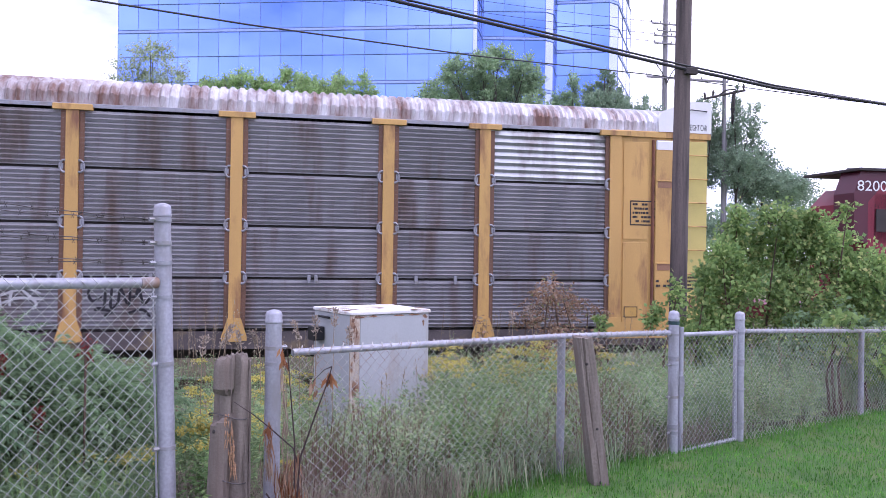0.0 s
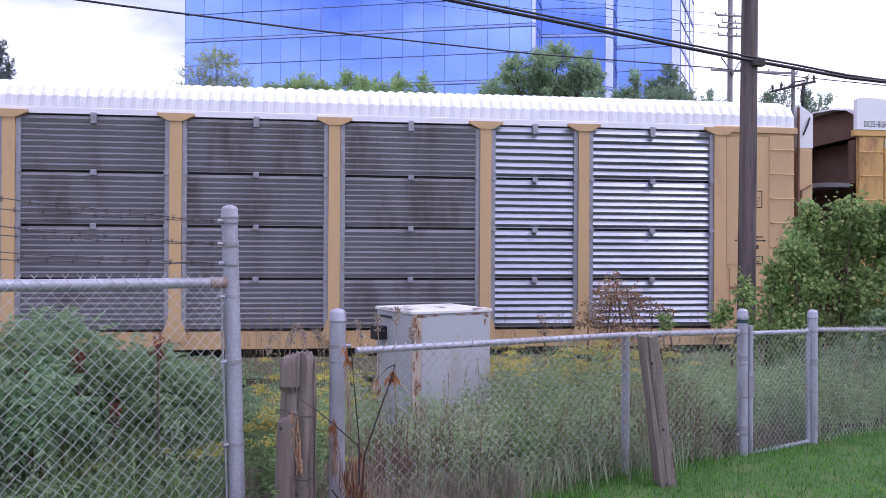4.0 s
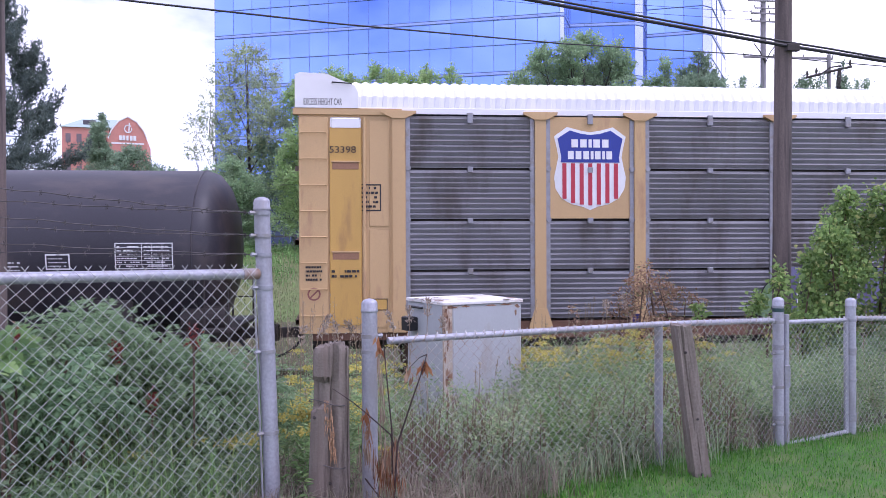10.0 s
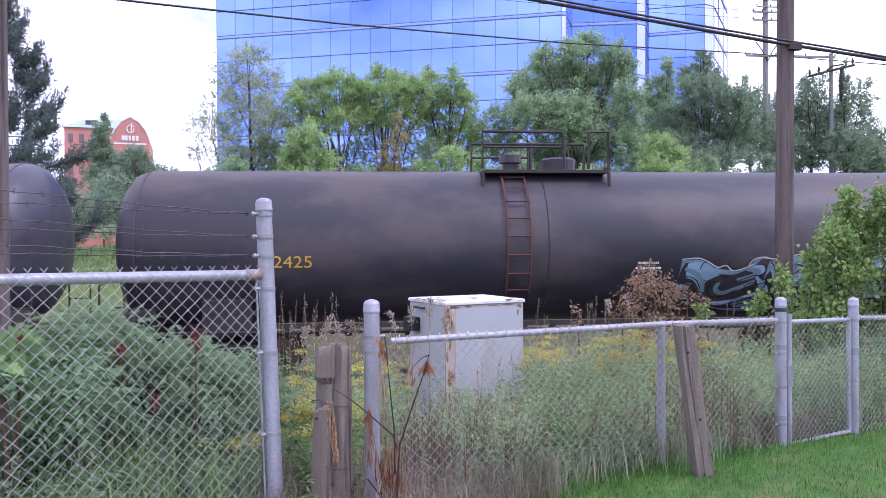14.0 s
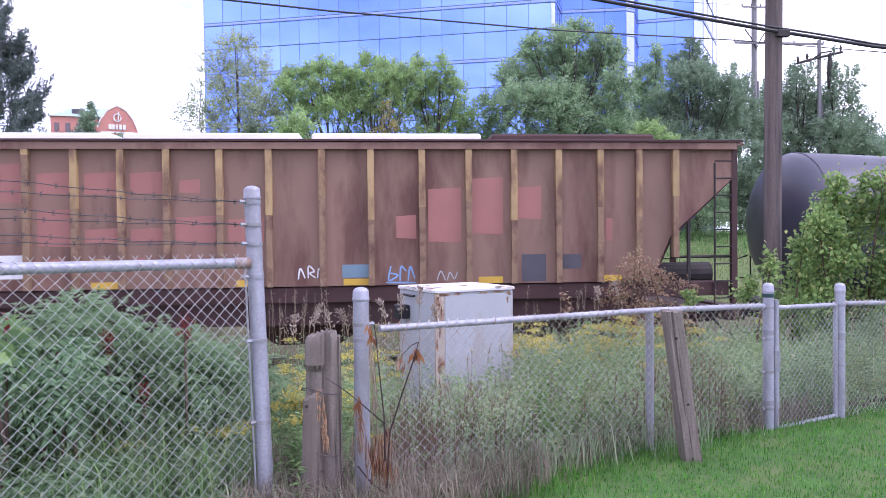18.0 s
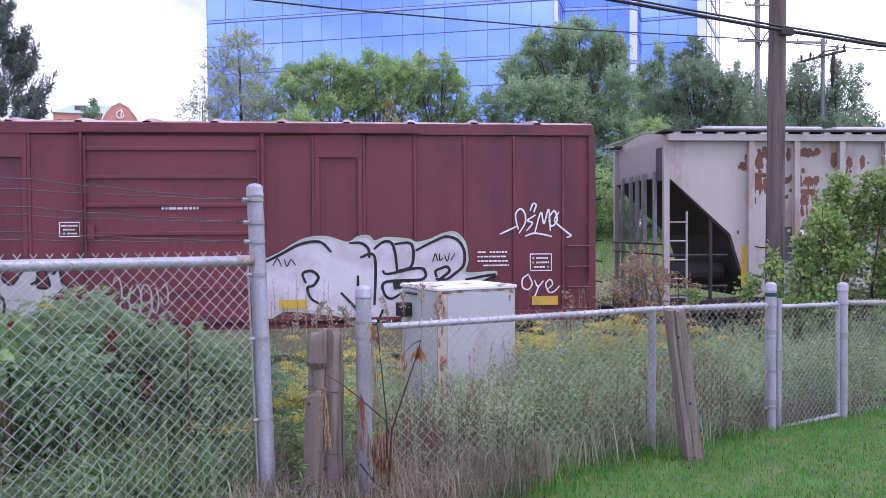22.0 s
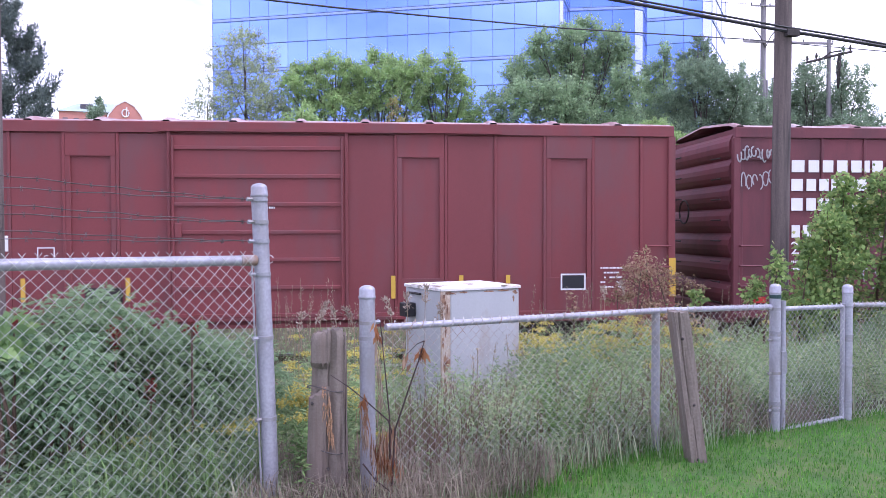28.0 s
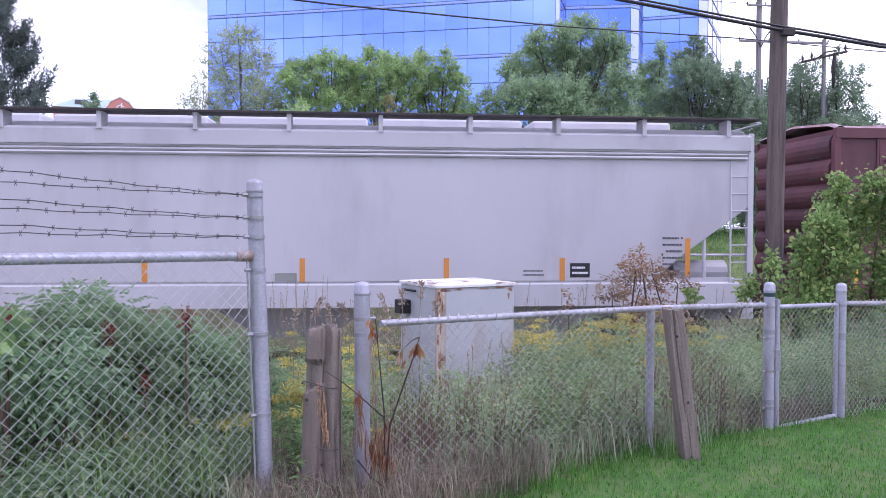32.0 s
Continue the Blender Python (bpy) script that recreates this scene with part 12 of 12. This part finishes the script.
def frond_shrub(name, label, clumps, fronds, length, leaflet, material, seed, pairs=7):
    """A shrub of long drooping leaves, each a stalk with pairs of narrow leaflets."""
    ob = thing(name, label, "shrub")
    q = np.random.default_rng(seed)
    C = np.array(clumps)
    vol = C[:, 3] * C[:, 5]
    k = q.choice(len(C), fronds, p=vol / vol.sum())
    u = unit(q.normal(size=(fronds, 3)) + np.array([0, -0.35, 0.25]))
    base = C[k, :3] + u * C[k, 3:] * q.uniform(0.35, 0.80, (fronds, 1))
    out_ = unit(u * np.array([1, 1, 0.5]) + q.normal(size=(fronds, 3)) * 0.35)
    L = length * q.uniform(0.6, 1.15, fronds)
    side = unit(np.cross(out_, np.array([0, 0, 1.0])))
    P, D, LL = [], [], []
    for j in range(pairs * 2 + 1):
        f = (j // 2 + 1) / (pairs + 0.5)
        p = base + out_ * (L * f)[:, None] + np.array([0, 0, 1.0]) * (L * (0.22 * f - 0.55 * f * f))[:, None]
        s_ = (1 if j % 2 else -1) if j < pairs * 2 else 0
        P.append(p)
        D.append(side * s_ * 0.9 + out_ * (0.45 if s_ else 1.0) + np.array([0, 0, -0.35]) + q.normal(size=(fronds, 3)) * 0.12)
        LL.append(leaflet * (1.05 - 0.45 * abs(f - 0.45)) * q.uniform(0.8, 1.15, fronds))
    P, D, LL = np.concatenate(P), np.concatenate(D), np.concatenate(LL)
    ok = P[:, 2] > ground_z(P[:, 0], P[:, 1]) + 0.02
    part("leaves", leaf_mesh("leaves", P[ok], D[ok], LL[ok], LL[ok] * 0.32, material, 0.2), None, ob)
    r = random.Random(seed)
    for a in clumps:
        z = float(ground_z(a[0], a[1]))
        for _ in range(2):
            bx, by = a[0] + r.uniform(-0.25, 0.25) * a[3], a[1] + r.uniform(-0.25, 0.25) * a[4]
            part("stem", Geo().tube([(bx, by, z - 0.05), (bx + r.uniform(-0.1, 0.1), by, (z + a[2]) / 2), (a[0] + r.uniform(-0.5, 0.5) * a[3], a[1] + r.uniform(-0.4, 0.4) * a[4], a[2] + 0.5 * a[5])], [0.022, 0.014, 0.005], 5), STEM, ob)
    return ob


# dark thicket behind the tall fence
frond_shrub("thicket", "dense dark green sumac thicket with drooping leaves",
            [(-1.80, 5.5, 0.72, 0.52, 0.5, 0.56), (-1.25, 5.6, 0.52, 0.42, 0.45, 0.52), (-0.85, 5.7, 0.42, 0.34, 0.4, 0.48), (-2.5, 5.6, 0.55, 0.5, 0.5, 0.58), (-3.3, 5.4, 0.5, 0.8, 0.7, 0.6), (-2.1, 4.9, 0.25, 0.4, 0.35, 0.40), (-1.45, 4.4, 0.10, 0.40, 0.25, 0.28), (-1.0, 4.7, -0.05, 0.30, 0.25, 0.26), (-4.3, 6.2, 0.5, 0.9, 0.8, 0.8)],
            5600, 0.23, 0.062, LEAF_DEEP, 4)
frond_shrub("feathery_shrub", "pale bluish green feathery sumac shoots", [(-1.78, 4.7, 0.86, 0.20, 0.2, 0.14), (-1.60, 4.7, 0.70, 0.20, 0.2, 0.14), (-1.5, 4.4, 0.12, 0.3, 0.2, 0.16)], 190, 0.26, 0.075, LEAF_TEAL, 5, 9)
shrub("sumac", "bright green broad-leaved shoots behind the fence", [(-1.96, 4.5, 0.98, 0.14, 0.12, 0.13), (-2.2, 4.4, 0.85, 0.2, 0.15, 0.2)], 300, 0.12, 0.6, LEAF_GREEN, 5, seed=5)
for k_, (x_, y_, z_) in enumerate(((-2.15, 5.2, 1.02), (-1.53, 5.15, 0.92), (-1.06, 5.2, 1.0), (-1.30, 5.1, 0.60))):
    p_ = np.array([x_, y_, z_]) + rng.normal(size=(110, 3)) * np.array([0.018, 0.018, 0.045])
    sh_ = thing("sumac_shoot", "sumac shoot with a dark red head", "plant")
    tagged(part("seed_head", leaf_mesh("seed_head", p_, rng.normal(size=p_.shape), 0.022, 0.014, SUMAC_RED), None, sh_), kind="stuff")
    part("stem", Geo().tube([(x_, y_, z_ - 1.2), (x_, y_, z_)], 0.008, 5), STEM, sh_)
# weeds and brambles at the thicket's foot
x_, y_ = rng.uniform(-2.6, -0.55, 210), rng.uniform(3.6, 5.4, 210)
k_ = y_ > fence_y(x_) + 0.12
x_, y_ = x_[k_], y_[k_]
leafy_stems("bank_weeds", "tangled green weeds at the foot of the thicket", x_, y_, rng.uniform(0.25, 0.62, len(x_)) - ground_z(x_, y_), 0.075, 0.26, LEAF_MIX, 40, 0.1)

x_, y_ = field(2600, (-2.7, -0.5, 3.5, 5.2), lambda x, y: behind(x, y) * (0.3 + 0.7 * (np.sin(3.1 * x + 1.0) * np.sin(2.7 * y) > -0.2)))
n_ = len(x_)
tagged(new("bank_grass", blade_mesh("bank_grass", np.stack([x_, y_, ground_z(x_, y_)], 1), rng.uniform(0.25, 0.62, n_) - ground_z(x_, y_), rng.uniform(0.004, 0.009, n_), rng.uniform(0.1, 0.6, n_), LEAF_GREEN)),
       "long green grass before the thicket", "grass", kind="stuff")

# the large leafy shrub by the utility pole
def leafy_mass(name, label, crown, y, density, per, leaf, wide, material, seed, depth=1.0, up=0.2):
    """A shrub of leafy sprays in rounded masses (x, z, half width, half height), with stems up to each."""
    ob = thing(name, label, "shrub")
    q = np.random.default_rng(seed)
    masses = [(m[0], y + q.uniform(-0.3, 0.3) * depth, m[1], m[2], m[2] * 0.95, m[3], 1.0) for m in crown]
    p, d, L, W, base, tip = sprays(q, masses, density, per, leaf, wide, up)
    k = p[:, 2] > ground_z(p[:, 0], p[:, 1]) + 0.02
    part("leaves", leaf_mesh("leaves", p[k], d[k], L[k], W[k], material, 0.15), None, ob)
    tagged(part("twig_mass", twigs(Geo(), base, tip, 0.004), STEM, ob), kind="stuff")
    for m in masses:
        bx, by = m[0] + q.uniform(-0.2, 0.2), m[1] + q.uniform(-0.1, 0.1)
        z = float(ground_z(bx, by))
        part("stem", Geo().tube([(bx, by, z - 0.05), (bx + q.uniform(-0.1, 0.1), by, (z + m[2]) / 2), (m[0], m[1], m[2])], [0.022, 0.014, 0.005], 5), STEM, ob)
    return ob


leafy_mass("vine_shrub", "tall yellow-green leafy shrub overgrown with vines",
           ((5.80, 2.06, 0.18, 0.22), (6.30, 2.08, 0.28, 0.28), (6.85, 2.0, 0.28, 0.28), (5.52, 1.65, 0.25, 0.25), (6.05, 1.65, 0.42, 0.42), (6.75, 1.6, 0.5, 0.46), (7.25, 1.75, 0.3, 0.34), (5.28, 1.28, 0.14, 0.26), (5.75, 1.15, 0.46, 0.4), (6.55, 1.05, 0.5, 0.4), (7.4, 1.4, 0.46, 0.4), (7.95, 1.3, 0.45, 0.45),
            (4.78, 1.15, 0.09, 0.22), (4.80, 0.85, 0.13, 0.2), (8.6, 1.2, 0.6, 0.5), (5.6, 0.6, 0.6, 0.45), (6.5, 0.55, 0.6, 0.5), (7.4, 0.7, 0.6, 0.5), (8.3, 0.6, 0.7, 0.5), (9.4, 0.8, 0.8, 0.7), (5.2, 0.45, 0.34, 0.36), (7.2, 2.25, 0.07, 0.16)),
           8.5, 760, 14, 0.062, 0.72, LEAF_VINE, 6)
shrub("side_shrub", "dull green leafy shrub beyond the gate", [(8.1, 8.35, 0.75, 0.7, 0.4, 0.75), (9.2, 8.8, 0.6, 0.8, 0.4, 0.8), (7.5, 8.2, 0.35, 0.5, 0.3, 0.5)], 9000, 0.072, 0.5, LEAF_DEEP, 6, seed=17)
shrub("dark_shrub", "dark green shrub behind the gate", [(6.6, 7.95, 0.35, 0.9, 0.4, 0.75), (7.6, 8.0, 0.3, 0.8, 0.4, 0.65), (5.6, 7.8, 0.1, 0.6, 0.4, 0.55)], 9000, 0.07, 0.5, LEAF_DEEP, 8, seed=7)
shrub("fence_vine", "green vine hanging over the fence", [(5.95, 6.98, 0.80, 0.14, 0.10, 0.20), (6.7, 7.25, 0.55, 0.32, 0.14, 0.30), (6.1, 7.05, 0.94, 0.16, 0.13, 0.14)], 800, 0.085, 0.6, LEAF_VINE, 4, seed=8)
leafy_mass("brown_sapling", "sapling with small withered brown leaves", ((3.27, 0.93, 0.42, 0.30), (3.14, 1.18, 0.22, 0.15), (3.37, 1.10, 0.24, 0.18), (3.70, 0.99, 0.15, 0.10), (3.87, 0.95, 0.12, 0.05), (2.95, 0.84, 0.20, 0.14), (2.43, 0.80, 0.09, 0.12), (3.27, 1.34, 0.12, 0.09), (3.30, 0.62, 0.45, 0.25)),
           8.2, 560, 12, 0.042, 0.5, BROWN_LEAF, 9, 0.6)
shrub("green_shoot", "pale green young shoot", [(3.76, 8.1, 0.84, 0.08, 0.07, 0.11)], 60, 0.09, 0.5, LEAF_VINE, 2, seed=10)

# dead plant at the fence end
dead = thing("dead_plant", "dead weed with withered red-brown leaves at the post", "dead plant")
DARK_STEM = mat("dark_stem", (0.055, 0.035, 0.035), 0.85, 0, 0.3, 12)
for pts_, r in (([(0.20, 4.38, -0.02), (0.22, 4.36, 0.25), (0.233, 4.36, 0.469), (0.322, 4.355, 0.735), (0.37, 4.35, 0.87), (0.403, 4.36, 0.978)], 0.0055), ([(0.205, 4.37, 0.3), (0.202, 4.36, 0.549), (0.177, 4.36, 0.818), (0.160, 4.36, 1.02), (0.15, 4.355, 1.085), (0.12, 4.355, 1.06)], 0.004),
                ([(0.22, 4.37, 0.44), (0.194, 4.36, 0.526), (0.054, 4.35, 0.656), (-0.02, 4.345, 0.72), (-0.131, 4.36, 0.795)], 0.0042), ([(0.403, 4.36, 0.978), (0.36, 4.36, 0.96), (0.30, 4.36, 0.90)], 0.003),
                ([(0.11, 4.37, 0.0), (0.115, 4.36, 0.12), (0.13, 4.36, 0.24)], 0.009), ([(0.05, 4.37, 0.28), (0.12, 4.35, 0.19), (0.2, 4.36, 0.12), (0.27, 4.36, 0.02)], 0.004), ([(-0.11, 4.40, 0.02), (-0.06, 4.39, 0.16), (-0.03, 4.39, 0.25)], 0.003)):
    part("stem", Geo().tube(pts_, [r * (1.3 - 0.8 * i / (len(pts_) - 1)) for i in range(len(pts_))], 5), DARK_STEM, dead)


def shreds(n, x0, x1, z0, z1, length, material, spread=0.012, y=4.365):
    """Torn strips hanging down from between two points."""
    f = rng.uniform(0, 1, n)
    p = np.stack([x0 + (x1 - x0) * f + rng.normal(size=n) * spread, y + rng.normal(size=n) * 0.012, z0 + (z1 - z0) * f], 1)
    d = rng.normal(size=(n, 3)) * 0.13 + np.array([0, 0, -1.0])
    return part("withered_leaves", leaf_mesh("withered_leaves", p, d, rng.uniform(0.5, 1.2, n) * length, rng.uniform(0.003, 0.009, n), material), None, dead)


PALE_BARK = leaf_mat("pale_bark", (0.30, 0.21, 0.15), (0.52, 0.43, 0.35))
DEAD_TAN = leaf_mat("dead_tan", (0.26, 0.13, 0.075), (0.46, 0.28, 0.18), (0.50, 0.38, 0.28))
shreds(120, 0.130, 0.165, 1.02, 0.30, 0.13, PALE_BARK, 0.012)
shreds(40, 0.035, 0.09, 0.66, 0.45, 0.14, DEAD_TAN, 0.018)
shreds(34, 0.04, 0.11, 0.5, 0.4, 0.16, PALE_BARK, 0.02)
shreds(64, 0.14, 0.225, 0.42, 0.52, 0.22, DEAD_TAN, 0.016)
shreds(36, 0.18, 0.235, 0.34, 0.30, 0.22, DEAD, 0.02)
shreds(36, 0.11, 0.16, 0.40, 0.32, 0.17, DEAD, 0.02)
for x_, z_, n_, m_ in ((0.392, 0.93, 16, DEAD), (0.298, 0.885, 9, DEAD_TAN), (0.125, 1.04, 9, DEAD), (0.06, 0.66, 8, DEAD)):
    p_ = np.array([x_, 4.358, z_]) + rng.normal(size=(n_, 3)) * np.array([0.010, 0.008, 0.016])
    part("withered_leaves", leaf_mesh("withered_leaves", p_, rng.normal(size=(n_, 3)) * 0.3 + np.array([0, 0, -1.0]), rng.uniform(0.05, 0.085, n_), 0.022, m_), None, dead)

# lawn before the fence
x_, y_ = field(150000, (0.6, 11.5, 3.2, 9.2), lambda x, y: (y < fence_y(x) + 0.10 - fringe(x) * 0.8) * np.clip(1.35 - 0.08 * y, 0.3, 1))
n_ = len(x_)
edge = np.clip(1 - (fence_y(x_) - fringe(x_) - y_) / 0.4, 0, 1)
h_ = rng.uniform(0.02, 0.055, n_) * (1 + 2.6 * edge * rng.uniform(0.2, 1, n_) * (1 - 0.75 * smooth((x_ - 2.6) / 0.8)))
tagged(new("lawn", blade_mesh("lawn", np.stack([x_, y_, ground_z(x_, y_) - 0.004], 1), h_, rng.uniform(0.003, 0.006, n_), rng.uniform(0.2, 0.9, n_), BLADE_LAWN)), "short bright green mown lawn", "grass", kind="stuff")
x_, y_ = field(2600, (0.6, 3.4, 4.4, 6.3), lambda x, y: (np.abs(y - fence_y(x)) < 0.22) * (1 - 0.9 * smooth((x - 2.3) / 0.7)))
n_ = len(x_)
tagged(new("fence_grass", blade_mesh("fence_grass", np.stack([x_, y_, ground_z(x_, y_)], 1), rng.uniform(0.12, 0.42, n_), rng.uniform(0.004, 0.009, n_), rng.uniform(0.2, 0.7, n_), BLADE_WEED)), "uncut grass along the fence foot", "grass", kind="stuff")


# ---- what moves ----
def motions():
    for c, mid in CARS:
        walk(c, [(t, on_track(mid, t)) for t in range(0, 33, 1)])
    step = 1 / 15
    turns = [(k * step, math.degrees((travel(k * step) - travel(0)) / 0.42)) for k in range(481)]
    for w in WHEELSETS:
        x, y, z = w.location
        walk(w, [(t, pose(x, y, z, 0, a, 0)) for t, a in turns])


motions()
